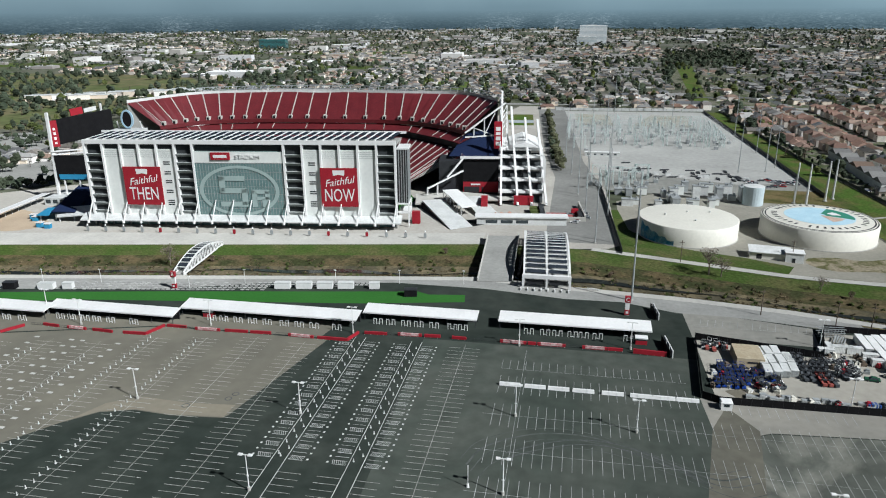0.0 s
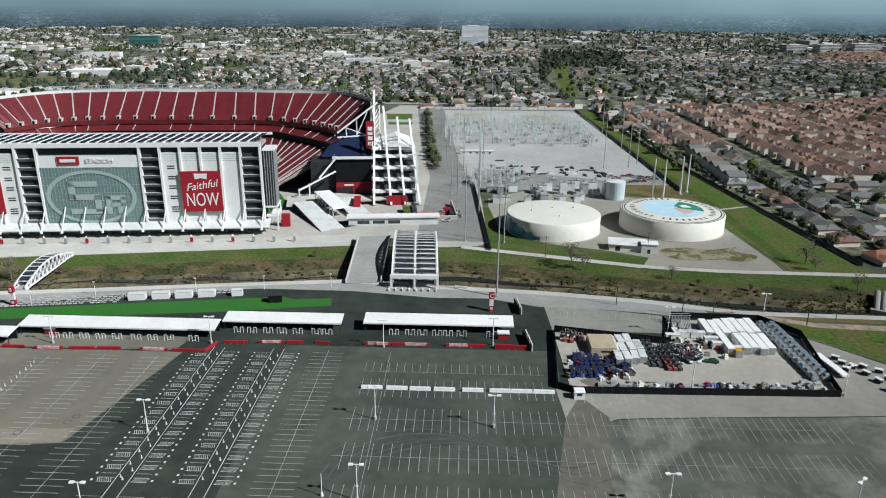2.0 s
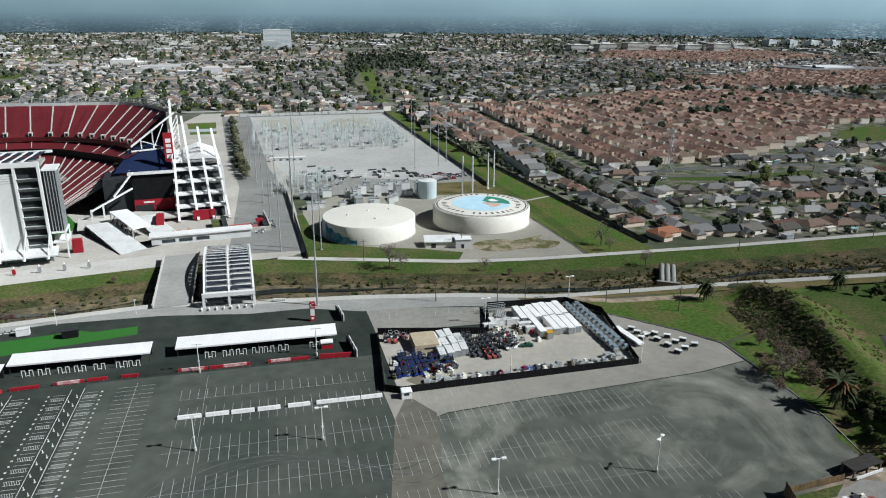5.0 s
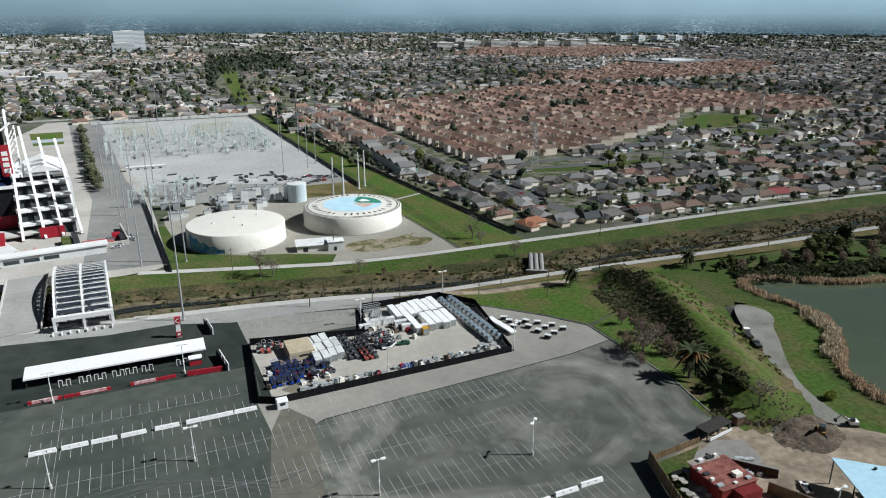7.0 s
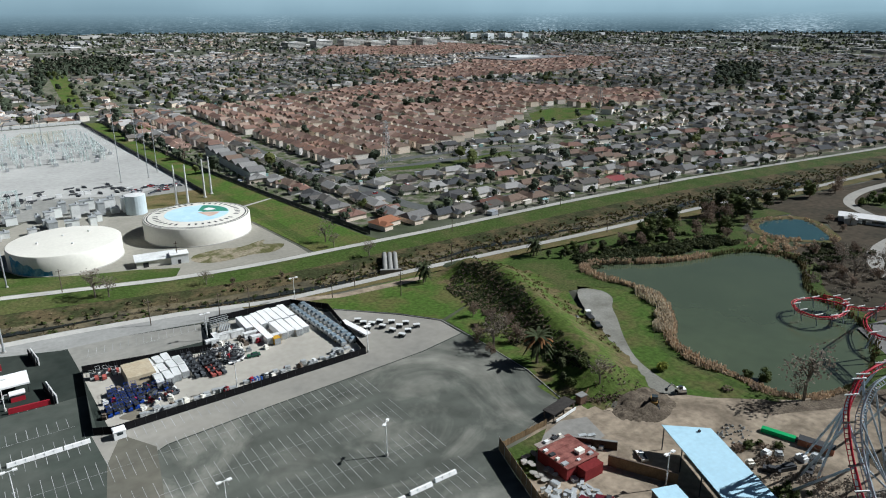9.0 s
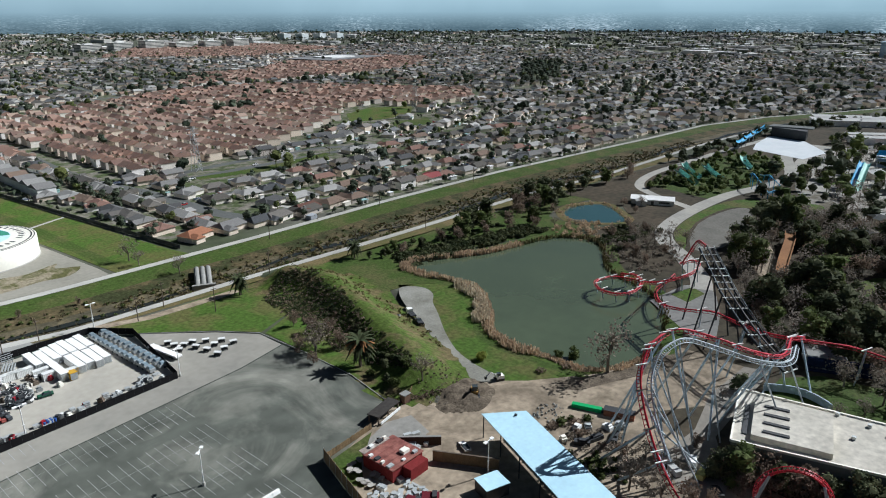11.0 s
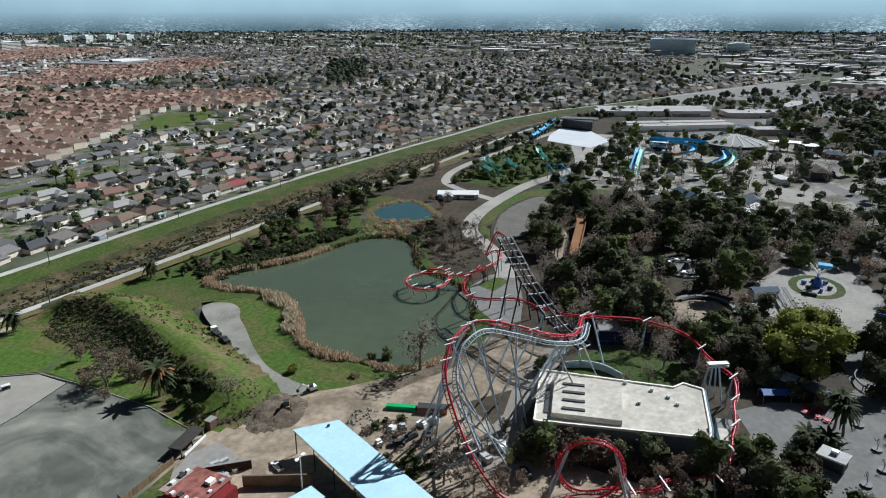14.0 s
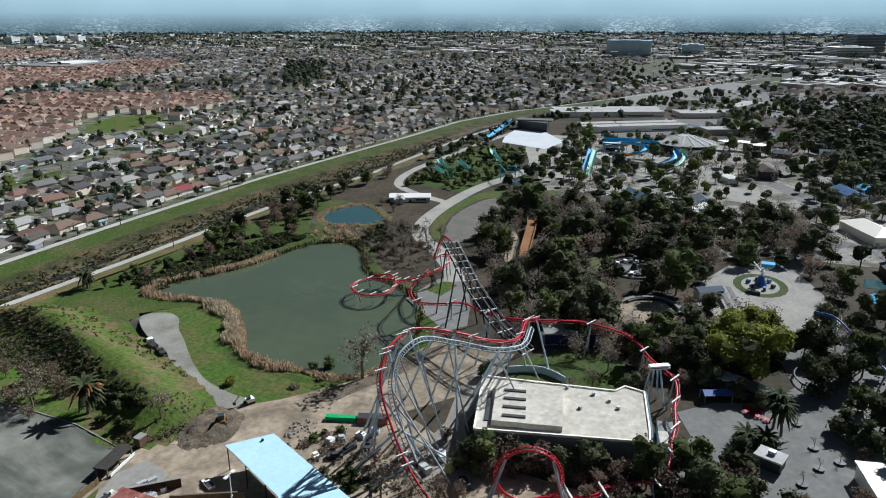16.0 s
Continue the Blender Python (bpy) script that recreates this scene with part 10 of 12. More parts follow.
for k in range(5):
    part("roof_rib", Shape().box(-5.8, -4.6 + k * 2.2, 3.95, 5.8, -4.5 + k * 2.2, 4.03), bpy.data.materials["faded_red_roof"], rs)
for k, (x, y, w, h) in enumerate(((-5.0, 3.2, 0.6, 0.5), (-4.7, 1.0, 0.8, 0.4), (-5.1, -1.4, 0.5, 0.7), (-4.8, -3.8, 0.9, 0.4), (-2.2, 5.9, 0.7, 0.6), (1.0, 6.1, 0.9, 0.4), (2.9, 6.0, 0.5, 0.7), (3.9, -4.4, 0.7, 0.5), (-0.6, -4.6, 0.5, 0.4))):
    part("roof_box", Shape().box(x - w, y - w * 0.7, 3.96 if y < 5 else 4.1, x + w, y + w * 0.7, 3.96 + h + (0.14 if y >= 5 else 0)), (WHITE_W, DARK, CREAM, STEEL)[k % 4], rs)
sw2 = thing("shed_wall", "dark brown retaining wall beside the red shed", "wall", pose(154.5, 118, 0, 0, 0, -48))
part("wall", Shape().box(-9, -0.3, 0, 9, 0.3, 2.6), mat("dark_brown_wall", (0.07, 0.05, 0.035), var=0.2), sw2)
part("coping", Shape().box(-9, -0.4, 2.6, 9, 0.4, 2.75), CONCRETE_D, sw2)
flat("shed_lawn", [(135, 129), (152, 130.5), (140, 122), (133.5, 114), (131, 118)], GRASS, 0.05, "small grass patch behind the fence", "lawn")
tbl = thing("round_table", "round white table stored outdoors", "table", pose(135, 121, 0), "stored round tables")
part("top", Shape().cyl(0, 0, 0.7, 0.78, 0.85, 14), mat("dusty_table_top", (0.42, 0.40, 0.36), (0.30, 0.28, 0.25), big=0.4, fine=2.0, var=0.2, rand=0.3), tbl)
part("leg", Shape().cyl(0, 0, 0, 0.7, 0.09, 6), STEEL, tbl)
for k in range(22):
    copy_thing(tbl, pose(133.4 + rnd.uniform(0, 6.5), 110 + rnd.uniform(0, 13), 0.05 + 0.8 * (k % 5 == 0), rnd.uniform(-6, 6), rnd.uniform(-6, 6), 0))
crate = thing("crate", "pale plastic crate among stored clutter", "crate", pose(136, 106, 0.03), "stored crates")
part("box", Shape().box(-0.7, -0.5, 0, 0.7, 0.5, 0.8), WHITE_W, crate)
part("rim", Shape().box(-0.75, -0.55, 0.8, 0.75, 0.55, 0.9), STEEL, crate)
for k in range(46):
    copy_thing(crate, pose(131 + rnd.uniform(0, 12), 97 + rnd.uniform(0, 13), 0.03, 0, 0, rnd.uniform(0, 180)) @ Matrix.Diagonal((rnd.uniform(0.6, 1.6), rnd.uniform(0.6, 1.5), rnd.uniform(0.5, 1.5), 1)))
for k in range(10):
    copy_thing(crate, pose(155 + rnd.uniform(-3, 4), 114 + rnd.uniform(-2, 8), 0.03, 0, 0, rnd.uniform(0, 180)) @ Matrix.Diagonal((1.6, 1.1, 1.3, 1)))
rc = thing("red_cart", "dark red cart among the stored clutter", "cart", pose(137, 100, 0.03, 0, 0, 20), "stored carts")
part("body", Shape().box(-1.4, -2.2, 0.4, 1.4, 2.2, 1.3), mat("maroon_paint", (0.14, 0.02, 0.03), var=0.2), rc)
part("seat", Shape().box(-1.2, -1.6, 1.3, 1.2, -0.4, 1.8), DARK, rc)
copy_thing(rc, pose(141, 98, 0.03, 0, 0, 40))
bs = thing("blue_shed", "long open shed with a pale blue metal roof", "shed")
A, B = Vector((171.4, 105.6)), Vector((180.4, 96.4))
D = Vector((-0.43, -0.9)).normalized() * 74
C4 = [(p.x, p.y) for p in (A, B, B + D, A + D)]
part("roof", Shape().add([(*C4[0], 7.0), (*C4[1], 7.4), (*C4[2], 7.4), (*C4[3], 7.0), (*C4[0], 6.75), (*C4[1], 7.15), (*C4[2], 7.15), (*C4[3], 6.75)], [(0, 3, 2, 1), (4, 5, 6, 7), (0, 1, 5, 4), (1, 2, 6, 5), (2, 3, 7, 6), (3, 0, 4, 7)]), BLUE_ROOF, bs)
for k in range(8):
    for p in (A + D * (0.02 + k / 7.3), B + D * (0.02 + k / 7.3)):
        part("post", Shape().cyl(p.x, p.y, 0, 6.8, 0.16, 6), DARK, bs)
part("rear_wall", Shape().beam((B.x, B.y, 3.2), ((B + D).x, (B + D).y, 3.2), 0.2, 6.4), mat("dark_shed_wall", (0.05, 0.05, 0.052), var=0.2), bs)
part("roof_vent", Shape().box(176.2, 97, 7.3, 176.8, 97.6, 7.8), DARK, bs)
bs2 = thing("small_blue_shed", "small shed with a pale blue roof", "shed", pose(153, 88, 0, 0, 0, -20))
part("roof", Shape().box(-3.5, -3, 3.4, 3.5, 3, 3.6), BLUE_ROOF, bs2)
part("wall", Shape().box(-3.3, -2.8, 0, 3.3, 2.8, 3.4), DARK, bs2)
rw2 = thing("yard_wall", "dark board wall between the yard and the blue shed", "wall", pose(157, 101, 0, 0, 0, -62))
part("board_face", Shape().box(-8, -0.15, 0, 10, 0.15, 3.2), FENCE_WOOD, rw2)
part("cap", Shape().box(-8, -0.25, 3.2, 10, 0.25, 3.35), BARK, rw2)
ex = thing("excavator", "white compact excavator on the dirt track", "excavator", pose(200.5, 120.5, 0.05, 0, 0, 60))
for sx in (-0.9, 0.9):
    part("track", Shape().box(sx - 0.3, -1.5, 0, sx + 0.3, 1.5, 0.7), DARK, ex)
part("house", Shape().box(-1.1, -1.4, 0.75, 1.1, 1.0, 1.8), WHITE, ex)
part("cab", Shape().box(-1.0, -0.2, 1.8, 0.1, 1.0, 2.8), GLASS, ex)
part("boom", Shape().beam((0.4, 0.8, 1.5), (0.4, 3.0, 3.2), 0.3).beam((0.4, 3.0, 3.2), (0.4, 4.6, 1.6), 0.25), WHITE, ex)
part("bucket", Shape().box(0.0, 4.3, 0.9, 0.8, 5.0, 1.7), DARK, ex)
ld = thing("wheel_loader", "small yellow-brown loader on the soil heap", "loader", pose(187.4, 120.4, 0.05, 0, 0, 130) @ Matrix.Diagonal((1.3, 1.3, 1.3, 1)))
for sx in (-0.9, 0.9):
    for sy in (-1.2, 1.3):
        part("wheel", Shape().beam((sx - 0.2, sy, 0.6), (sx + 0.2, sy, 0.6), 0.6, n=10), DARK, ld)
part("body", Shape().box(-0.8, -1.9, 0.7, 0.8, 1.2, 1.6), mat("dirty_yellow", (0.42, 0.26, 0.09), var=0.25), ld)
part("cab", Shape().box(-0.7, -0.6, 1.6, 0.7, 0.7, 2.7), GLASS, ld)
part("bucket", Shape().box(-1.2, 2.2, 0.2, 1.2, 3.0, 1.1), DARK, ld)
dj = thing("brush_pile", "pile of brown brush and timber beside the track", "pile", pose(214, 113, 0), "brush piles")
bs3 = Shape()
leaf_cards(bs3, (0, 0, 0.7), 1.8, 60, 0.5, rnd, 0.5)
part("brush", bs3, TWIG, dj)
for x, y in ((187, 133), (222, 108), (188, 92), (194, 88), (184, 96), (190, 84), (205, 80)):
    copy_thing(dj, pose(x, y, 0, 0, 0, rnd.uniform(0, 360)))
gc = thing("green_tarp", "bright green covered pipe stack beside the dirt road", "covered stack", pose(203.2, 89.4, 0, 0, 0, -72))
part("cover", Shape().box(-4.5, -0.9, 0, 4.5, 0.9, 1.3), mat("bright_green_sheet", (0.03, 0.42, 0.14), var=0.1), gc)
part("end_cap", Shape().box(4.5, -0.7, 0.1, 5.6, 0.7, 1.1), DARK, gc)
rk = thing("rust_tank", "rust-red open container beside the dirt road", "container", pose(206, 80, 0, 0, 0, -72))
part("body", Shape().box(-4.5, -1.4, 0, 4.5, 1.4, 1.9), mat("rust_paint", (0.30, 0.13, 0.08), var=0.2), rk)
part("rim", Shape().box(-4.6, -1.5, 1.9, 4.6, 1.5, 2.0), DARK, rk)

# ---- clutter beside the blue shed and in the yard ----
rnd = random.Random(97)
s = Shape()
for k in range(44):
    x, y, r = rnd.uniform(189, 199), rnd.uniform(93, 101), rnd.uniform(0.25, 0.8)
    m = pose(x, y, r * 0.3, rnd.uniform(0, 360), rnd.uniform(0, 360), 0)
    s.add([m @ Vector((r * a * rnd.uniform(0.7, 1.1), r * b * rnd.uniform(0.6, 1), r * c * rnd.uniform(0.6, 1))) for a, b, c in ((1, 0, 0), (-1, 0, 0), (0, 1, 0), (0, -1, 0), (0, 0, 1), (0, 0, -1))], [(0, 2, 4), (2, 1, 4), (1, 3, 4), (3, 0, 4), (2, 0, 5), (1, 2, 5), (3, 1, 5), (0, 3, 5)])
solo("rock_pile", s, CONCRETE_D, "loose pale rocks beside the dirt road", "rocks", kind="stuff")
bush_patch("shed_brush", [(rnd.uniform(177, 198), rnd.uniform(54, 90), rnd.uniform(0.4, 1.2)) for _ in range(90)], BARE, "brown brush beside the blue-roofed shed", cards=40, size=0.34)
bush_patch("shed_greenery", [(181 + rnd.gauss(0, 3), 73 + rnd.gauss(0, 4), rnd.uniform(0.6, 1.4)) for _ in range(26)] + [(191, 91, 1.8), (197.7, 86, 1.6), (195, 90, 1.2)], LEAF, "green shrubs beside the blue-roofed shed", cards=44, size=0.34)
for x, y, sc, kd in ((176, 62, 1.15, "bare"), (190, 64, 0.7, "bare"), (188, 70, 0.6, "brown"), (177, 54, 1.1, "bare"), (180, 48, 1.0, "brown"), (269, 33, 1.2, "bare"), (264, 21, 1.2, "bare"), (180, 136, 1.0, "bare"), (196, 58, 0.5, "bare"), (231, 99, 0.7, "bare"), (205, 56, 0.6, "brown")):
    plant(kd, x, y, sc, rnd)
for k, (x, y, w) in enumerate(((191.8, 86.2, 1.3), (194.1, 83.8, 1.2), (197.6, 79.4, 1.5), (186.1, 81.2, 2.2), (190.2, 79.5, 2.6), (194.5, 75.5, 2.8), (184, 86, 1.0), (201, 77, 1.6))):
    o = solo("stored_unit", Shape().box(-w, -0.9, 0, w, 0.9, 1.2).box(-w * 0.7, -0.7, 1.2, w * 0.4, 0.7, 1.7), (WHITE_W, STEEL, WHITE_W, DARK, DARK, DARK, CREAM, STEEL)[k], "boxy stored machine beside the dirt road", "machine", "stored machines")
    o.matrix_world = pose(x, y, 0.03, 0, 0, 40 * k)
JUNK = [solo("stored_block", Shape().box(-0.9, -0.7, 0, 0.9, 0.7, 1.1).box(-0.6, -0.5, 1.1, 0.3, 0.5, 1.7), m_, l_, "equipment", "yard equipment") for m_, l_ in ((WHITE_W, "white wrapped equipment stored in the yard"), (DARK, "dark equipment stored in the yard"), (RED, "red equipment stored in the yard"), (STEEL, "grey steel equipment stored in the yard"), (CREAM, "cream wrapped equipment stored in the yard"), (BARK, "brown timber equipment stored in the yard"))]
for j in JUNK:
    j.matrix_world = pose(90 + 2 * JUNK.index(j), 234, 0.03)
for k in range(64):
    if k < 26:
        x, y = rnd.uniform(88, 106), rnd.uniform(226, 241)
    elif k < 46:
        x, y = rnd.uniform(48, 72), rnd.uniform(208, 226)
    else:
        x, y = rnd.uniform(64, 132), 205 + rnd.uniform(0, 2.5)
    copy_thing(rnd.choice(JUNK), pose(x, y, 0.03, 0, 0, rnd.uniform(0, 180)))

# churned soil heap beside the dirt track
hp = Shape()
for j in range(13):
    for i in range(17):
        x, y = 173 + i * 1.5, 113 + j * 1.75
        d = math.hypot((x - 185) / 11.0, (y - 123.5) / 9.5) + 0.3 * noise.noise((x * 0.2, y * 0.2, 6))
        hp.v.append((x, y, max(0.0, 1 - d) * (2.0 + 3.2 * noise.noise((x * 0.3, y * 0.3, 1))) + (0.05 if d < 1 else -0.1)))
hp.f = [(j * 17 + i, j * 17 + i + 1, (j + 1) * 17 + i + 1, (j + 1) * 17 + i) for j in range(12) for i in range(16)]
solo("soil_mound", hp, DIRT_D, "dark churned soil heap beside the dirt track", "soil heap", smooth=True)


# ---- the amusement park: ground ----
PAVE = mat("park_paving", (0.25, 0.245, 0.23), (0.18, 0.18, 0.17), big=0.06, fine=0.5, var=0.15)
PAVE_L = mat("pale_park_paving", (0.44, 0.42, 0.37), (0.34, 0.33, 0.30), big=0.06, fine=0.5, var=0.12)
rnd = random.Random(808)
drive = smooth_line([(x, y, 0) for x, y in ((322, 100), (337, 107), (358, 123), (386, 146), (429, 154), (495, 151), (540, 140), (587, 136), (658, 159), (700, 160))])
solo("park_drive", ribbon(drive, 9.5, 0.05), PAVE_L, "pale concrete drive into the amusement park", "road", kind="structure")
solo("park_branch_drive", ribbon(smooth_line([(x, y, 0) for x, y in ((450, 156), (468, 190), (488, 209), (527, 217), (590, 214), (663, 208), (760, 196))]), 6.5, 0.045), PAVE_L, "pale side drive beside the creek", "road", kind="structure")
flat("park_verge", smooth_loop([(394, 143.5), (438, 149.0), (480, 145.5), (497, 133), (486, 124), (474, 127), (465, 139), (420, 142), (372, 128), (362, 123)], 3), GRASS_B, 0.035, "bright green verge round the gravel lot", "lawn")
flat("gravel_lot", smooth_loop([(374, 126), (420, 140), (462, 137), (470, 127), (431, 116), (386, 114)], 3), mat("dull_gravel", (0.20, 0.19, 0.165), (0.15, 0.145, 0.125), big=0.08, fine=0.8, var=0.2), 0.05, "grey gravel lot inside a green verge", "lot")
flat("coaster_path", [(296, 112), (322, 108), (330, 100), (318, 92), (300, 84), (280, 78), (272, 84), (284, 98)], PAVE, 0.03, "pale concrete path below the coaster", "path")
flat("coaster_green", [(308, 108), (322, 104), (318, 97), (304, 99)], GRASS_B, 0.045, "small green patch below the coaster", "lawn")
flat("coaster_walk", [(196, 62), (214, 60), (236, 64), (262, 62), (264, 54), (238, 54), (214, 54), (196, 44), (186, 42), (184, 52)], mat("tan_grey_paving", (0.30, 0.275, 0.235), (0.235, 0.215, 0.185), big=0.06, fine=0.5, var=0.15), 0.035, "tan-grey concrete walk beside the flat-roofed hall", "path")
flat("south_plaza", [(246, -3), (234, -8), (222, -4), (212, -6), (205, -20), (214, -42), (222, -90), (300, -110), (330, -60), (312, -34), (296, -33), (276, -37), (262, -28), (256, -13)], PAVE, 0.03, "grey concrete plaza of the amusement park", "plaza")
flat("north_plaza", [(306, -38), (324, -20), (328, -8), (344, 0), (366, -4), (392, -14), (398, -42), (372, -52), (345, -58), (318, -52)], PAVE_L, 0.034, "pale concrete plaza round the tall swing ride", "plaza")
flat("swing_lawn", [(370 + 15 * math.cos(a * 0.35), -28 + 11.5 * math.sin(a * 0.35), )[:2] for a in range(18)], GRASS, 0.06, "oval lawn round the swing ride", "lawn")
flat("swing_floor", [(370 + 11 * math.cos(a * 0.35), -28 + 8.0 * math.sin(a * 0.35)) for a in range(18)], PAVE_L, 0.08, "pale oval floor of the swing ride", "plaza")
flat("hall_green", [(240, 52), (262, 50), (272, 40), (276, 18), (262, 14), (244, 20), (238, 44)], GRASS, 0.04, "shaded lawn behind the flat-roofed hall", "lawn")
flat("arena_ground", [(304, 20), (314, 28), (330, 26), (334, 10), (322, 2), (308, 6)], DIRT, 0.05, "sandy ground of a small show arena", "ground")
flat("ring_lawn", smooth_loop([(358, 44), (368, 50), (385, 46), (388, 40), (372, 38)], 3), GRASS_B, 0.045, "small bright lawn above the ring ride", "lawn")
flat("far_grove_lawn", smooth_loop([(424, 10), (440, 17), (448, 12), (438, 5)], 3), GRASS_B, 0.045, "small bright lawn beside a long dark roof", "lawn")
flat("grove_green", [(396, 66), (410, 72), (416, 56), (400, 52)], GRASS_B, 0.04, "small bright lawn among the trees", "lawn")
flat("sandy_clearing", [(356, 86), (366, 96), (400, 108), (408, 98), (380, 84), (362, 74)], DIRT, 0.04, "sandy clearing among the trees", "ground")
for line, w in ((((395, -40), (430, -52), (470, -72), (540, -60), (600, -30), (640, 10)), 13), (((430, -52), (450, -12), (470, 6), (500, 20), (540, 26)), 9), (((540, 26), (580, 60), (620, 100), (640, 140)), 10), (((600, -30), (690, -60), (780, -80)), 11), (((470, -72), (520, -110), (600, -150), (700, -190)), 12), (((398, -30), (420, 0), (430, 30)), 6), (((640, 10), (700, 30), (760, 60)), 9), (((540, -60), (560, -110), (560, -160)), 8), (((300, -100), (360, -110), (430, -90), (470, -72)), 11), (((420, -150), (430, -90)), 10), (((690, -60), (720, -150), (800, -230)), 9)):
    solo("park_walk", ribbon(smooth_line([(x, y, 0) for x, y in line]), w, 0.04 + 0.002 * w), PAVE if w > 9 else PAVE_L, "concrete walk winding between the park trees", "path", kind="structure")
for pts in ([(446, -22), (470, -30), (480, 0), (462, 8)], [(455, -70), (500, -62), (505, -100), (460, -100)], [(520, -30), (560, -36), (566, -4), (528, 2)], [(590, -20), (640, -30), (650, 6), (610, 16)], [(680, -20), (720, -30), (730, 10), (690, 14)], [(545, 90), (575, 90), (580, 120), (550, 122)], [(620, 90), (660, 80), (668, 120), (630, 130)]):
    flat("park_square", pts, PAVE_L, 0.075, "pale paved square in the amusement park", "plaza")
for x, y, r in ((585, 108, 14), (620, 55, 12), (500, 100, 9), (730, 20, 14), (480, 60, 9), (560, -70, 10), (640, -60, 14), (440, 60, 8)):
    flat("park_lawn", [(x + r * math.cos(a * 0.63), y + 0.8 * r * math.sin(a * 0.63)) for a in range(10)], GRASS_B, 0.082, "small bright lawn in the amusement park", "lawn")
flat("water_park_deck", [(548, 62), (600, 20), (690, -20), (735, 60), (735, 160), (640, 148), (570, 128)], PAVE_L, 0.028, "pale paved deck of the water park", "plaza")
flat("slide_lawn", [(478, 150), (560, 146), (640, 152), (652, 196), (590, 206), (490, 202)], GRASS, 0.024, "green ground round the teal slides", "lawn")
flat("service_lot", [(735, 128), (940, 40), (905, -20), (780, 40), (742, 90)], PAVE, 0.06, "grey service lot between long sheds", "lot")
flat("visitor_parking", [(930, 60), (1120, 40), (1300, -20), (1260, -170), (1040, -150), (960, -60)], PAVE, 0.06, "grey visitor parking lot beyond the park", "parking lot")

flat("park_paved_ground", smooth_loop([(425, -120), (418, -30), (440, 40), (470, 80), (540, 120), (640, 140), (735, 120), (760, 40), (740, -60), (700, -150), (600, -180), (500, -170)], 3), mat("worn_mixed_paving", (0.34, 0.325, 0.29), (0.15, 0.135, 0.10), big=0.035, fine=0.3, var=0.3, contrast=(0.46, 0.58)), 0.018, "worn paving and planted beds of the park", "plaza")

# ---- roller coaster ----
TRACK_PALE = mat("pale_grey_steel", (0.36, 0.41, 0.44), (0.30, 0.34, 0.37), big=0.3, fine=2.0, var=0.1, rough=0.5)
coaster = thing("roller_coaster", "red steel roller coaster track on grey-blue supports", "roller coaster")


def frames(pts, ups=None):
    """Tangent, side and up along a line; the sides stay level unless ups are given."""
    out = []
    for i, p in enumerate(pts):
        d = (pts[min(i + 1, len(pts) - 1)] - pts[max(i - 1, 0)]).normalized()
        u = Vector(ups[i]) if ups else Vector((0, 0, 1))
        s = d.cross(u)
        s = s.normalized() if s.length > 0.05 else Vector((1, 0, 0))
        out.append((p, d, s, s.cross(d)))
    return out


def track(pts, parent, ups=None, red=RED_TRACK, label="", gauge=0.65, spine_r=0.28, bank=0.0):
    fr = frames(pts, ups)
    sp = Shape().tube([p for p, *_ in fr], spine_r, 7)
    rails = [[], []]
    for i, (p, d, s, u) in enumerate(fr):
        turn = 0.0
        if 0 < i < len(fr) - 1 and bank:
            turn = max(-0.9, min(0.9, bank * fr[i - 1][1].cross(fr[i + 1][1]).z * 6))
        s2 = s * math.cos(turn) + u * math.sin(turn)
        u2 = u * math.cos(turn) - s * math.sin(turn)
        a, b = p + s2 * gauge - u2 * 0.75, p - s2 * gauge - u2 * 0.75
        rails[0].append(a)
        rails[1].append(b)
        sp.beam(p, a, 0.16).beam(p, b, 0.16)
    t = part("track_spine", sp, red, parent, label, True)
    for r in rails:
        part("rail", Shape().tube(r, 0.12, 5), red, parent, smooth=True)
    return fr


def support(foot, head, parent, r=0.32, material=STEEL_BL):
    part("support_column", Shape().beam((foot[0], foot[1], 0), head, r, n=8), material, parent)


ARC = [(173.0, 30.0, 1.2), (174.5, 40.0, 1.2), (176.3, 48.4, 3.2), (178.4, 55.5, 9.9), (181.1, 61.3, 18.6), (182.7, 64.5, 26.9), (186.0, 65.7, 31.6), (191.0, 65.6, 35.1), (200.4, 62.8, 36.0), (210.6, 55.8, 31.6), (217.9, 48.0, 27.5), (230.3, 43.7, 23.3), (255.0, 47.5, 18.0), (267.6, 46.5, 14)]
arc = smooth_line(ARC, 8)
track(arc, coaster, bank=1.0)
inner = smooth_line([(181.9, 54.6, 8.8), (184.1, 59.9, 17.4), (185.6, 62.8, 25.2), (188.5, 63.7, 29.8), (192.6, 63.4, 33.0), (200.2, 61.0, 33.9), (209.2, 55.1, 29.8), (217.0, 46.6, 25.7), (230.5, 42.0, 21.6), (254.0, 45.6, 16.4)], 8)
track(inner, coaster, red=TRACK_PALE, label="pale grey lower track", gauge=0.95, spine_r=0.24)
for f, h in (((183, 74), 30), ((192, 62), 30), ((191, 76), 38), ((195, 59), 38), ((191, 72), 46), ((197.6, 76), 52), ((196, 61), 54), ((200, 80), 60), ((206, 57), 62), ((223, 77), 68), ((222.6, 69), 72), ((211, 55), 72), ((219.4, 64), 76), ((231.5, 58), 84), ((222, 56), 84), ((238, 56), 90), ((247, 56), 96), ((258, 40), 102), ((178, 66), 24), ((186, 55), 26)):
    p = arc[min(h, len(arc) - 1)]
    support(f, p, coaster)
    part("support_head", Shape().beam(p + Vector((-1.5, 0.9, 0.35)), p + Vector((1.5, -0.9, 0.35)), 0.3), WHITE_W, coaster)
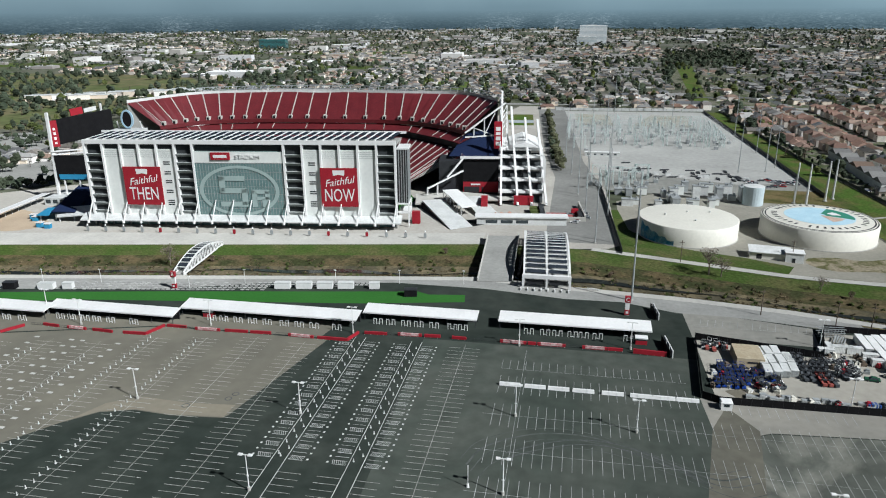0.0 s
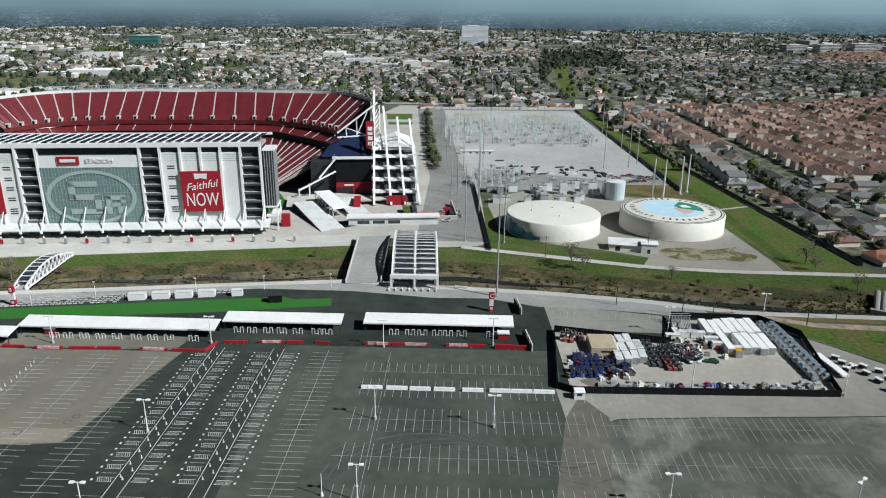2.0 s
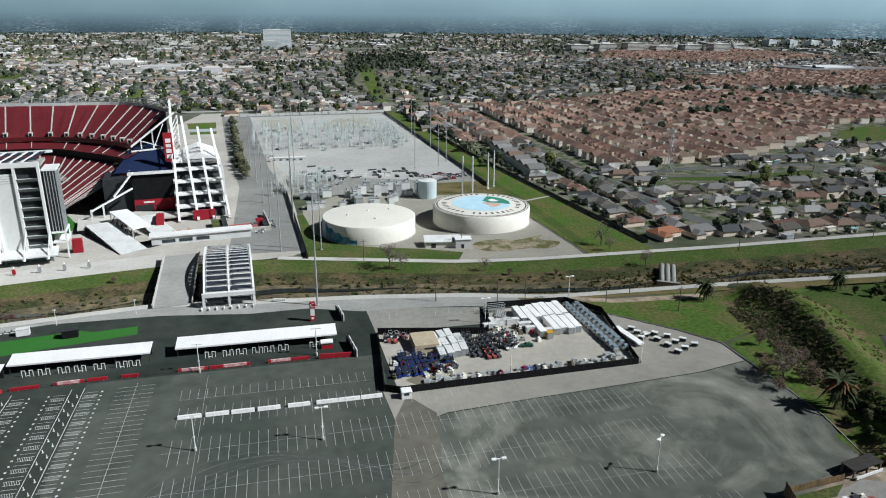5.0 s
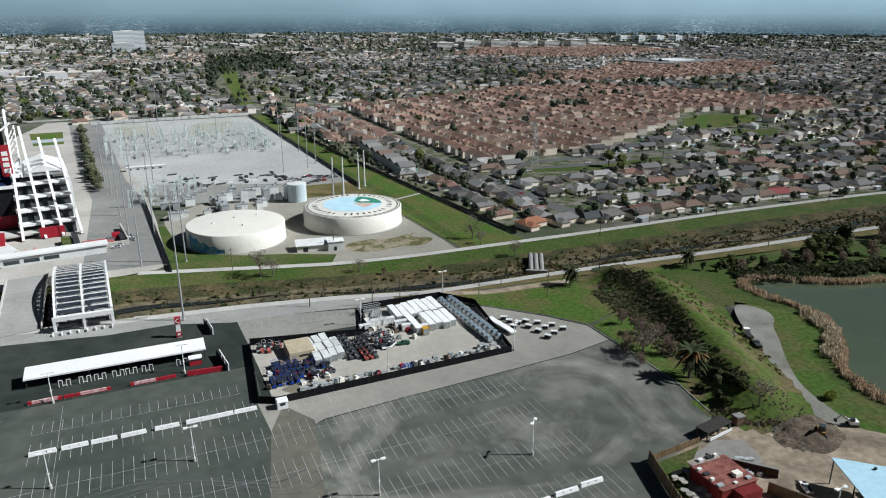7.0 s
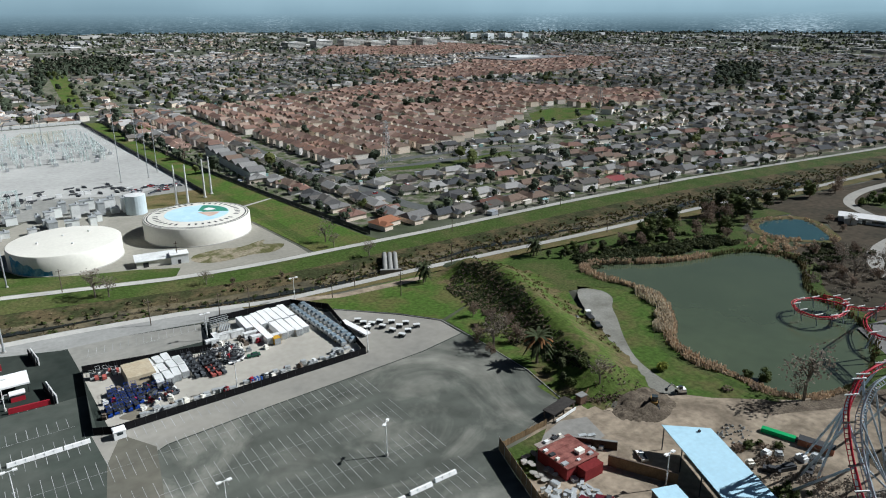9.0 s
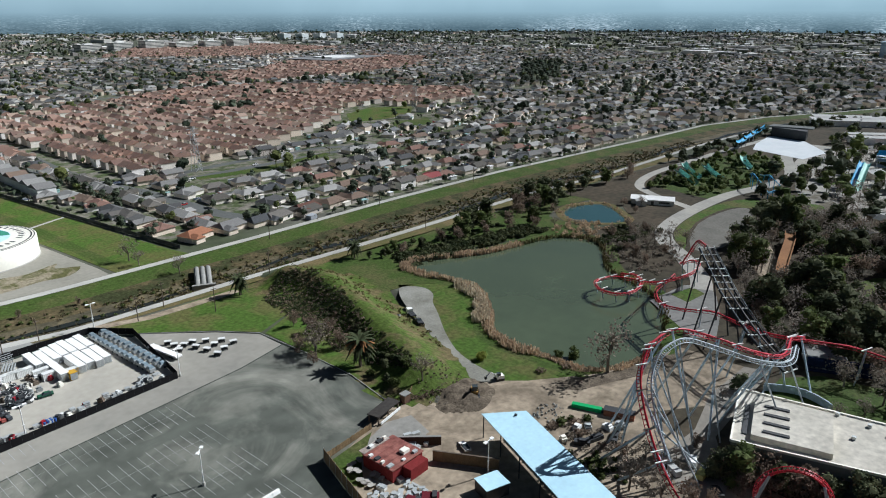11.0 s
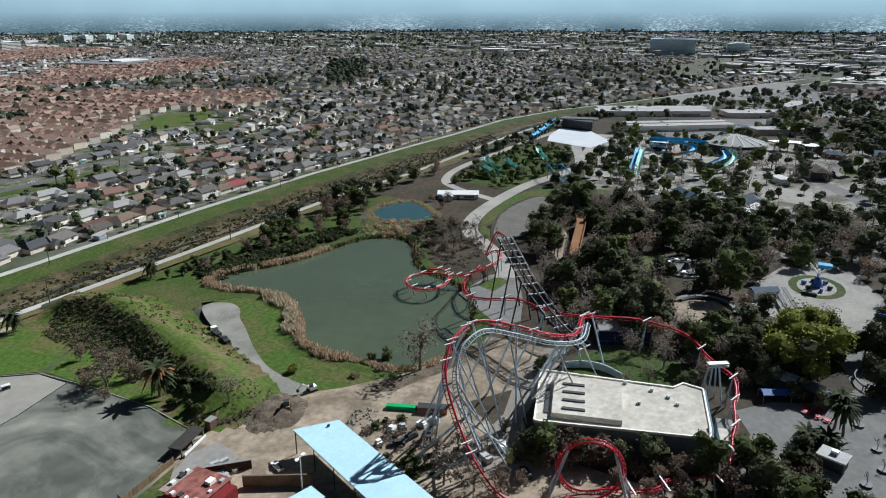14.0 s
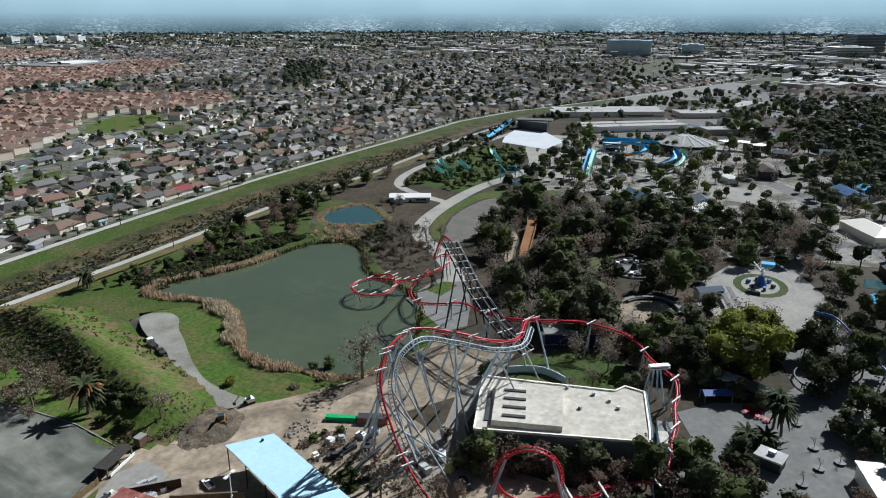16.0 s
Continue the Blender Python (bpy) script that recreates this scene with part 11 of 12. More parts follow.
for f, h in (((203, 60), 30), ((195, 52), 12), ((205, 57), 38), ((226, 38), 56), ((196, 48), 6), ((240, 36), 64), ((188, 48), 16), ((199, 55), 24), ((212, 52), 46)):
    support(f, inner[min(h, len(inner) - 1)], coaster, 0.24, TRACK_PALE)
# lift hill with its dark stair and white crossbars
lift_line = smooth_line([(246, 44, 12), (251, 55, 17), (268, 71, 22), (279, 80, 26), (292, 90, 30)], 7)
fr = track(lift_line, coaster, red=DARK, label="dark lift hill track", gauge=0.9)
for i, (p, d, s, u) in enumerate(fr):
    if i % 2 == 0:
        part("crossbar", Shape().beam(p - s * 3.0 - u * 0.9, p + s * 3.0 - u * 0.9, 0.42, 0.3), WHITE_W, coaster)
for sgn in (-1, 1):
    part("lift_stair", Shape().tube([p + s * 2.6 * sgn - u * 1.1 for p, d, s, u in fr], 0.4, 4), DARK, coaster)
    part("handrail", Shape().tube([p + s * 2.8 * sgn - u * 0.1 for p, d, s, u in fr], 0.14, 4), TRACK_PALE, coaster)
    for i in range(3, len(fr), 6):
        p, d, s, u = fr[i]
        support((p.x + s.x * 6.5 * sgn, p.y + s.y * 6.5 * sgn), p + s * 2.0 * sgn - u, coaster, 0.3, DARK if i > 14 else STEEL_BL)
# the far drop and the low turn over the pond
drop = smooth_line([(292, 90, 30), (299, 96, 29), (306, 101, 22), (318, 108, 12), (331, 113, 7), (334, 110, 8), (328, 105, 9), (318, 104, 8), (308, 110, 6), (303, 117, 5), (303, 125, 4.5), (300, 132, 4.5), (291, 134.5, 4.5), (284, 129, 4.5), (284, 121, 4.5), (291, 117, 4.8), (301, 119, 5), (306, 124, 5.4), (304, 130, 5.6)], 7)
track(drop, coaster, bank=1.0)
turn = smooth_line([(320, 112, 5), (298, 110, 5), (284, 102, 5.5), (280, 92.5, 7), (280, 80.6, 9), (272, 68, 11), (267.5, 57, 12), (268, 46, 13), (274, 32, 12), (271, 16, 11), (258, 7, 10.5), (250, -0.5, 9.5), (243, -2.5, 8.6), (235, -2.6, 8), (227.7, -3.6, 6.6), (221, -3.4, 5.4)], 6)
track(turn, coaster, bank=0.6)
for i in range(4, len(turn), 9):
    p = turn[i]
    for dx in (-2.6, 2.6):
        support((p.x + dx, p.y + 1.2), p + Vector((0, 0, 0.6)), coaster, 0.26, TRACK_PALE)
    part("support_head", Shape().beam(p + Vector((-2.4, 1.0, 0.7)), p + Vector((2.4, -1.0, 0.7)), 0.36), WHITE_W, coaster)
for i in range(22, len(drop), 5):
    p = drop[i]
    support((p.x + 1.6, p.y), p, coaster, 0.24, TRACK_PALE)
    part("support_head", Shape().beam(p + Vector((-0.4, 0.2, 0.5)), p + Vector((3.2, -0.8, 0.5)), 0.34), WHITE_W, coaster)
# vertical loop and the low track past the hall
c0, ax = Vector((187.2, 27.2, 0)), Vector((5.7, -12.6, 0)).normalized()
nrm = Vector((-ax.y, ax.x, 0))
loop, ups = [], []
for k in range(41):
    a = -math.pi / 2 + 2 * math.pi * k / 40
    r = 7.6 - 1.0 * math.sin(a)
    loop.append(c0 + ax * (r * math.cos(a)) + nrm * (1.6 * (k / 40 - 0.5) * 2) + Vector((0, 0, 9.3 + r * math.sin(a))))
    ups.append(-(ax * math.cos(a) + Vector((0, 0, math.sin(a)))))
track(loop, coaster, ups=ups)
for p, q in ((loop[14], c0 + ax * 11 + nrm * 3), (loop[14], c0 + ax * 9 - nrm * 4), (loop[26], c0 - ax * 11 - nrm * 3), (loop[26], c0 - ax * 9 + nrm * 4), (loop[8], c0 + ax * 10.5), (loop[32], c0 - ax * 10.5)):
    support(q, p, coaster, 0.36, TRACK_PALE)
low = smooth_line([loop[-1], loop[-1] + ax * 6 + Vector((0, 0, 0.6)), (192.4, 13.0, 3.4), (196.4, 9.6, 4), (199.6, 4.6, 4.6), (202.7, -1.0, 5), (207, -3.0, 5.2), (213, -3.8, 5.3), (221, -3.4, 5.4)], 7)
track(low, coaster, bank=0.8)
into = smooth_line([(173, 30, 1.2), (172.6, 24, 1.4), (175, 20, 1.8), (179, 24, 1.4), loop[0] - ax * 6, loop[0]], 6)
track(into, coaster)
for i in range(10, len(low), 8):
    p = low[i]
    support((p.x - 1.8, p.y - 1.2), p + Vector((0, 0, 0.4)), coaster, 0.24, TRACK_PALE)
    part("support_head", Shape().beam((p.x - 2.6, p.y - 2.4, p.z + 0.7), (p.x + 2.4, p.y + 1.0, p.z + 0.7), 0.4), WHITE_W, coaster)
# blue swing arm ride tracks east of the plaza
blue_ride = thing("blue_slide_ride", "blue steel ride track on pale legs over trees", "ride", pose(298, -55, 0))
track(smooth_line([(10, 12, 15), (4, 6, 16), (-3, 0, 12), (-10, -6, 8), (-20, -12, 6), (-30, -15, 5)], 6), blue_ride, red=BLUE)
for x, y, z in ((5, 6, 15.8), (-4, -1, 11.5), (-14, -8, 7.4)):
    for s in (-3, 3):
        part("leg", Shape().beam((x + s, y - s * 0.8, 0), (x, y, z), 0.3, n=7), TRACK_PALE, blue_ride)
ringr = thing("ring_track", "dark circular ride track lying on the plaza", "ride track", pose(283, -44, 0))
part("rail_ring", Shape().tube([(9 * math.cos(k * 0.262), 7 * math.sin(k * 0.262), 1.6) for k in range(25)], 0.3, 6), DARK, ringr)
for k in range(8):
    part("post", Shape().cyl(9 * math.cos(k * 0.785), 7 * math.sin(k * 0.785), 0, 1.6, 0.2, 6), DARK, ringr)

# ---- flat-roofed hall ----
ROOF_C = mat("cream_membrane_roof", (0.66, 0.625, 0.545), (0.54, 0.51, 0.44), big=0.13, fine=0.6, var=0.2)
hall = thing("flat_roofed_hall", "large flat cream-roofed hall with blue-grey end walls", "building")
HALL = [(200.7, 46.3), (229, 53.5), (235.4, 14.5), (239.2, 12.2), (238.0, 6.4), (217.4, 2.3), (212.4, 1.8)]
part("wall", Shape().slab(HALL, 0, 8.6), mat("dark_hall_wall", (0.20, 0.21, 0.20), (0.15, 0.16, 0.155), big=0.2, var=0.15), hall)
part("roof", Shape().slab(HALL, 8.6, 9.0), ROOF_C, hall, "pale cream membrane roof with stains")
for a, b in zip(HALL, HALL[1:] + HALL[:1]):
    part("parapet", Shape().beam((*a, 9.1), (*b, 9.1), 0.5, 0.7), CREAM, hall)
part("end_wall", Shape().slab([(212.0, 1.4), (217.6, 1.9), (238.4, 6.0), (238.4, 5.6), (217.6, 1.4), (211.8, 0.9)], 0, 8.9), mat("blue_grey_wall", (0.17, 0.26, 0.33), (0.14, 0.22, 0.28), big=0.3, var=0.12), hall, "blue-grey painted end wall")
RAISED = [(204.4, 42.6), (224.6, 47.8), (229.2, 28.6), (208.6, 24.0)]
part("raised_roof", Shape().slab(RAISED, 9.0, 10.6), ROOF_C, hall)
for k in range(4):
    x, y = 208.4 + 4.4 * k, 37.5 + 1.2 * k
    part("skylight", Shape().box(-0.55, -3.2, 0, 0.55, 3.2, 0.35, pose(x, y, 10.6, 0, 0, 13)), DARK, hall)
part("roof_slot", Shape().box(-8, -0.6, 0, 8, 0.6, 0.3, pose(213.6, 46.6, 9.02, 0, 0, 14.5)), DARK, hall)
for x, y in ((231, 20), (226, 12), (229, 15), (232, 28), (222, 22), (226, 34)):
    part("roof_vent", Shape().box(x - 0.5, y - 0.5, 9, x + 0.5, y + 0.5, 9.9), STEEL, hall)
for k, (x, y) in enumerate(((224, -2), (230, -1), (221, -5))):
    part("lean_to", Shape().box(-3, -2.2, 0, 3, 2.2, 4.4 - k * 0.5, pose(x, y, 0, 0, 0, 12)), CONCRETE_D if k else ROOF_C, hall)
stn = thing("loading_platform", "small roofed coaster platform behind the hall", "platform", pose(281, 38, 0, 0, 0, 22.8))
part("deck", Shape().box(-5, -10, 1.2, 5, 10, 1.8), CONCRETE_D, stn)
part("wall", Shape().box(-5.0, -9.9, 0, -4.6, 9.9, 5.2), NAVY, stn, "navy blue side wall")
part("roof", Shape().box(-4.6, -2, 5.2, 4.6, 10, 5.6), CONCRETE_D, stn)
for sx in (-4, 4):
    for sy in (-9, 0, 9):
        part("post", Shape().cyl(sx, sy, 0, 5.2, 0.2, 6), STEEL, stn)
for sx, sy in ((-4.0, -9.4), (4.6, -9.4), (-4.0, 9.4), (4.6, 9.4)):
    part("pier", Shape().cyl(sx, sy, 0, 1.2, 0.3, 6), CONCRETE_D, stn)

# ---- rides near the plaza ----
swing = thing("swing_ride", "tall blue swing ride with a square blue top", "ride", pose(370, -28, 0.08))
part("base", Shape().cyl(0, 0, 0, 4.6, 2.7, 8, 1.0), BLUE, swing, "blue tapering base")
part("column", Shape().cyl(0, 0, 4.6, 8, 0.6, 8), WHITE_W, swing)
part("top", Shape().box(-2.4, -4.6, 10.4, 1.6, 1.0, 10.9).box(-2.2, -4.4, 9.4, 1.4, 0.8, 10.4), SKYBLUE, swing, "light blue square top")
for k in range(6):
    a = k * math.pi / 3
    part("arm", Shape().beam((0, 0, 6), (4.6 * math.cos(a), 4.6 * math.sin(a), 10.0), 0.34), WHITE, swing)
    part("gondola", Shape().box(-0.9, -0.6, 0, 0.9, 0.6, 1.3, pose(6.5 * math.cos(a + 0.3), 5.2 * math.sin(a + 0.3), 0.3, 0, 0, k * 60)), BLUE if k % 2 else DARK, swing)
car_r = thing("ring_ride", "dark circular ride with a ring of cars", "ride", pose(369, 27, 0))
part("platform", Shape().cyl(0, 0, 0, 0.5, 12.5, 32), PAVE, car_r)
part("rail_ring", Shape().tube([(11.4 * math.cos(k * 0.262), 11.4 * math.sin(k * 0.262), 1.6) for k in range(25)], 0.4, 6), DARK, car_r)
part("inner_ring", Shape().tube([(6.6 * math.cos(k * 0.262), 6.6 * math.sin(k * 0.262), 1.3) for k in range(25)], 0.3, 6), DARK, car_r)
for k in range(20):
    a = k * 2 * math.pi / 20
    part("ride_car", Shape().box(-1.2, -0.8, 0.6, 1.2, 0.8, 2.0, pose(9.0 * math.cos(a), 9.0 * math.sin(a), 0, 0, 0, math.degrees(a))), DARK if k % 2 else WHITE_W, car_r)
part("hub", Shape().cyl(0, 0, 0.5, 3.6, 2.0, 10, 0.8), DARK, car_r)
arena = thing("show_arena", "curved grey walkway wall round a sandy arena", "arena")
part("curved_wall", ribbon([(322 + 13 * math.cos(k * 0.13 - 1.6), 14 + 12 * math.sin(k * 0.13 - 1.6)) for k in range(22)], 2.2, 1.3), CONCRETE_D, arena)
part("wall_face", Shape().tube([(322 + 12 * math.cos(k * 0.13 - 1.6), 14 + 11 * math.sin(k * 0.13 - 1.6), 0.7) for k in range(22)], 0.7, 4), DARK, arena)


def building(x, y, w, d, h, rz, roof, wall, label, rise=0.0, name="park_building", over=0.5, hip=0.0):
    b = thing(name, label, "building", pose(x, y, 0, 0, 0, rz), "park buildings")
    part("wall", Shape().box(-w, -d, 0, w, d, h), wall, b)
    if rise:
        part("roof", gable(Shape(), -w, -d, w, d, h, rise, w >= d, over, hip), roof, b)
    else:
        part("roof", Shape().box(-w - over, -d - over, h, w + over, d + over, h + 0.5), roof, b)
        part("roof_unit", Shape().box(-w * 0.3, -d * 0.4, h + 0.5, -w * 0.3 + 1.8, -d * 0.4 + 1.4, h + 1.6), STEEL, b)
    part("door", Shape().box(-0.9, -d - 0.06, 0, 0.9, -d + 0.02, 2.3), GLASS, b)
    part("window", Shape().box(w * 0.3, -d - 0.06, 1.0, w * 0.8, -d + 0.02, 2.2), GLASS, b)
    return b


SLATE = mat("blue_grey_roof", (0.16, 0.21, 0.26), (0.13, 0.17, 0.22), big=0.2, var=0.12)
GREYR = mat("weathered_grey_roof", (0.20, 0.21, 0.205), (0.15, 0.16, 0.155), big=0.2, var=0.15)
BROWNR = mat("brown_shake_roof", (0.13, 0.10, 0.08), (0.10, 0.08, 0.065), big=0.2, var=0.2)
PALER = mat("pale_flat_roof", (0.56, 0.56, 0.54), (0.46, 0.46, 0.44), big=0.08, var=0.1)
WOOD_W = mat("brown_timber_wall", (0.16, 0.115, 0.08), (0.12, 0.09, 0.065), big=0.3, var=0.2)
building(296, 0, 6, 3.6, 3.6, 84, GREYR, WOOD_W, "low grey-roofed park building with dark walls", 1.6, hip=3)
building(347, -7, 5.5, 2.6, 3.6, -58, SLATE, WHITE_W, "blue-grey roofed entrance shelter on the plaza", 1.2)
building(404, 17, 11, 4.0, 4.4, -54, GREYR, WOOD_W, "long dark-walled grey-roofed hall in the grove", 1.6)
building(295, -1, 7, 3.2, 3.2, -78, GREYR, WOOD_W, "green-grey roofed shelter beside the arena", 1.6, hip=2)
for k, off in enumerate((-1.6, 1.6)):
    qd = thing("queue_deck", "long dark-roofed queue deck on the plaza", "shelter", pose(343.5 + off * 0.6, -15.5 - off, 0.034, 0, 0, 13), "queue decks")
    part("roof", Shape().box(-11, -0.9, 2.6, 11, 0.9, 2.85), DARK, qd)
    for sx in (-10, -3.5, 3.5, 10):
        part("post", Shape().cyl(sx, 0, 0, 2.6, 0.12, 6), STEEL, qd)
    part("rail", Shape().box(-11, -1.0, 0.9, 11, -0.9, 1.0), STEEL, qd)
building(267, -17.4, 3.4, 2.6, 3.8, 66, WHITE, DARK, "white-topped kiosk between trees")
building(264, -26, 4.5, 2.4, 3.2, 66, GREYR, DARK, "grey-roofed food stand beside the kiosk")
building(227.6, -28.4, 3.2, 2.4, 3.2, 70, PALER, DARK, "pale-roofed stand under the trees")
building(225, -56, 7, 6, 4.5, 12, CREAM, WHITE_W, "cream flat-roofed building beside the plaza")
building(430, 24, 9, 4, 4, 80, BROWNR, WOOD_W, "long brown-roofed park hall", 1.8)
building(446, 60, 7, 4, 4, 60, GREYR, WOOD_W, "grey-roofed park building among trees", 1.8)
building(496, 44, 9, 5, 5, 40, mat("light_blue_shingles", (0.20, 0.30, 0.40), (0.16, 0.25, 0.34), big=0.2, var=0.12), WHITE_W, "light blue gabled park building", 3.6)
building(468, 40, 7, 4.5, 4.4, 50, GREYR, WHITE_W, "grey gabled park building with pale walls", 2.2)
building(480, 56, 6, 4.5, 4.4, 60, GREYR, STUCCO, "grey gabled shop among park trees", 2.2)
building(478, -2, 9, 5, 5, 30, WHITE, BLUE, "white-roofed blue park building", 2.4)
building(500, 4, 7, 5, 5, 20, SLATE, WHITE_W, "blue-grey roofed park building", 2.6)
building(360, -73, 5, 3.6, 3.6, 20, SKYBLUE, WHITE_W, "light blue roofed stand on the plaza", 1.2)
building(553, -82, 12, 6, 6, 20, mat("blue_metal_roof", (0.07, 0.19, 0.42), var=0.1), WHITE_W, "bright blue-roofed park building", 2.4)
building(572, -96, 8, 5, 5, 20, SKYBLUE, WHITE_W, "light blue roofed park stand", 1.8)
building(610, -34, 11, 6, 6, 15, BROWNR, DARK, "dark brown-roofed park building", 2.6, hip=4)
building(446, 180, 13, 4.2, 3.2, -67, WHITE, WHITE_W, "long white round-topped shed beside the drive", 1.8)
building(438, 184, 4, 3, 3, 30, PALER, WHITE_W, "small pale-roofed hut beside the drive", 1.2)
building(470, -84, 16, 8, 5, 25, CREAM, CREAM, "cream tent-roofed pavilion beside a plaza", 3.4, hip=8)
building(430, -100, 9, 6, 5, 25, GREYR, WHITE_W, "grey-roofed park hall among trees", 2.2)
building(404, -86, 8, 5, 4, 10, GREYR, WOOD_W, "low grey-roofed park stand", 2.0)
for k in range(46):
    x, y = rnd.uniform(450, 900), rnd.uniform(-300, 120)
    if y > 70 and x > 700 or x < 520 and y > 60 or y < -320 + (x - 450) * 0.1:
        continue
    building(x, y, rnd.uniform(4, 10), rnd.uniform(3, 7), rnd.uniform(3, 5.5), rnd.uniform(0, 180), rnd.choice((SLATE, GREYR, GREYR, BROWNR, PALER, WHITE_W)), rnd.choice((WHITE_W, STUCCO, WOOD_W)), "park building with a pitched roof among trees", rnd.uniform(1.2, 2.8), hip=rnd.choice((0, 2)))
for x0, y0, x1, y1, w in ((872, 194, 926, 74, 13), (896, 198, 950, 80, 12), (766, 134, 824, 40, 7), (786, 142, 842, 50, 6), (800, 20, 830, -40, 10), (922, 56, 950, -10, 16), (1000, 0, 1060, -30, 12)):
    ln = math.hypot(x1 - x0, y1 - y0) / 2
    building((x0 + x1) / 2, (y0 + y1) / 2, ln, w, 5.5, math.degrees(math.atan2(y1 - y0, x1 - x0)), PALER, STUCCO, "long shed with a pale flat roof")
dome = thing("round_arena", "round arena with a pale shallow roof", "arena", pose(696, 30, 0))
part("wall", Shape().cyl(0, 0, 0, 8, 25, 32), DARK, dome)
part("roof", Shape().cyl(0, 0, 8, 14, 27, 32, 5), PALER, dome)
for k in range(16):
    a = k * math.pi / 8
    part("roof_rib", Shape().beam((27 * math.cos(a), 27 * math.sin(a), 8.2), (5 * math.cos(a), 5 * math.sin(a), 14.2), 0.5), WHITE_W, dome)
can = thing("curved_canopy", "white curved canopy beside the round arena", "canopy", pose(700, -14, 0, 0, 0, -20))
part("roof", ribbon([(18 * math.cos(k * 0.16 - 1.2), 18 * math.sin(k * 0.16 - 1.2)) for k in range(16)], 12, 8), WHITE, can)
for k in (1, 5, 10, 14):
    part("post", Shape().cyl(18 * math.cos(k * 0.16 - 1.2), 18 * math.sin(k * 0.16 - 1.2), 0, 8, 0.4, 6), STEEL, can)

# ---- water park ----
pool = thing("wave_pool", "empty white wave pool with a dark stage end", "pool")
part("pool_floor", Shape().slab([(657, 146), (676, 192), (706, 199), (758, 203), (748, 168), (700, 138)], -0.1, 0.14), mat("white_pool_floor", (0.74, 0.77, 0.78), (0.66, 0.70, 0.72), big=0.04, fine=0.3, var=0.05), pool)
part("stage_wall", Shape().slab([(760, 202), (766, 202), (772, 172), (750, 168)], 0, 9), DARK, pool)
part("stage_roof", Shape().slab([(759, 205), (774, 205), (778, 168), (764, 166)], 9, 10), GREYR, pool)


def slide(pts, r, material, label, group="water slides", legs=True):
    line = smooth_line(pts, 6)
    t = thing("water_slide", label, "water slide", None, group)
    s = Shape()
    fr = frames(line)
    rows = []
    for p, d, sd, u in fr:
        rows.append([p + sd * r * math.cos(a) + Vector((0, 0, 1)) * r * (1 + math.sin(a)) for a in [math.pi + k * math.pi / 6 for k in range(7)]])
    for a, b in zip(rows, rows[1:]):
        for k in range(6):
            s.quad(a[k], a[k + 1], b[k + 1], b[k])
    part("trough", s, material, t, smooth=True)
    if legs:
        for i in range(0, len(line), 7):
            p = line[i]
            if p.z > 1:
                part("leg", Shape().cyl(p.x, p.y, 0, p.z, 0.25, 6), STEEL, t)
    return t


for k in range(4):
    slide([(660 + 30 * k, 200 + 3 * k, 7 + k * 0.2), (674 + 30 * k, 202 + 3 * k, 5), (688 + 30 * k, 203 + 3 * k, 6)], 2.2, SKYBLUE, "bright blue slide lane beside the wave pool")
slide([(598, 90, 13), (584, 89, 9), (570, 88, 4), (560, 87, 1.2)], 2.2, TEAL, "pale teal straight water slide")
slide([(601, 94, 13), (587, 93, 9), (573, 92, 4), (563, 91, 1.2)], 2.0, SKYBLUE, "light blue straight water slide")
slide([(640, 92, 12), (642, 80, 12), (646, 66, 11), (640, 56, 10), (628, 58, 8), (626, 66, 6)], 2.0, SKYBLUE, "bright blue curling water slide")
slide([(646, 92, 13), (650, 76, 13), (656, 60, 12), (650, 48, 11)], 2.4, SKYBLUE, "bright blue high water slide")
slide([(632, 34, 11), (618, 30, 8), (606, 36, 5), (600, 44, 2)], 2.4, SKYBLUE, "wide light blue water slide")
slide([(636, 30, 11), (620, 24, 8), (604, 28, 4), (594, 36, 1.5)], 2.0, TEAL, "pale teal curling water slide")
slide([(612, 62, 9), (604, 70, 7), (592, 66, 5), (590, 56, 3)], 1.6, mat("orange_fibreglass", (0.50, 0.22, 0.04), var=0.1, rough=0.4), "orange curling water slide")
tow = thing("slide_tower", "grey steel slide tower with platforms", "tower", pose(640, 84, 0))
for sx in (-5, 5):
    for sy in (-6, 6):
        part("post", Shape().cyl(sx, sy, 0, 14, 0.4, 6), STEEL, tow)
for z in (5, 9.5, 13):
    part("platform", Shape().box(-6, -7, z, 6, 7, z + 0.4), STEEL_BL, tow)
for pts in (([(540, 200, 8), (530, 192, 5), (522, 180, 2.5)]), ([(546, 186, 7), (536, 178, 5), (528, 166, 2)]), ([(520, 196, 6), (512, 186, 4), (506, 176, 1.5)]), ([(600, 176, 7), (590, 172, 5), (580, 164, 2)])):
    slide(pts, 2.4, TEAL, "wide pale teal family slide", "teal slides")
kid = thing("blue_coaster", "small bright blue family coaster", "roller coaster")
kp = smooth_line([(505, 128, 4), (512, 136, 9), (524, 144, 11), (538, 150, 8), (552, 154, 5), (556, 148, 4), (546, 140, 7), (530, 134, 9), (516, 124, 6), (505, 128, 4)], 6)
track(kp, kid, red=SKYBLUE)
for i in range(0, len(kp), 4):
    support((kp[i].x, kp[i].y), kp[i], kid, 0.25, SKYBLUE)
wood = thing("log_trestle", "orange-brown timber trestle between trees", "trestle")
ORANGE_T = mat("orange_timber", (0.36, 0.19, 0.09), (0.27, 0.14, 0.07), var=0.2)
TREST = [(358, 78), (372, 81), (388, 84), (404, 87), (414, 90)]
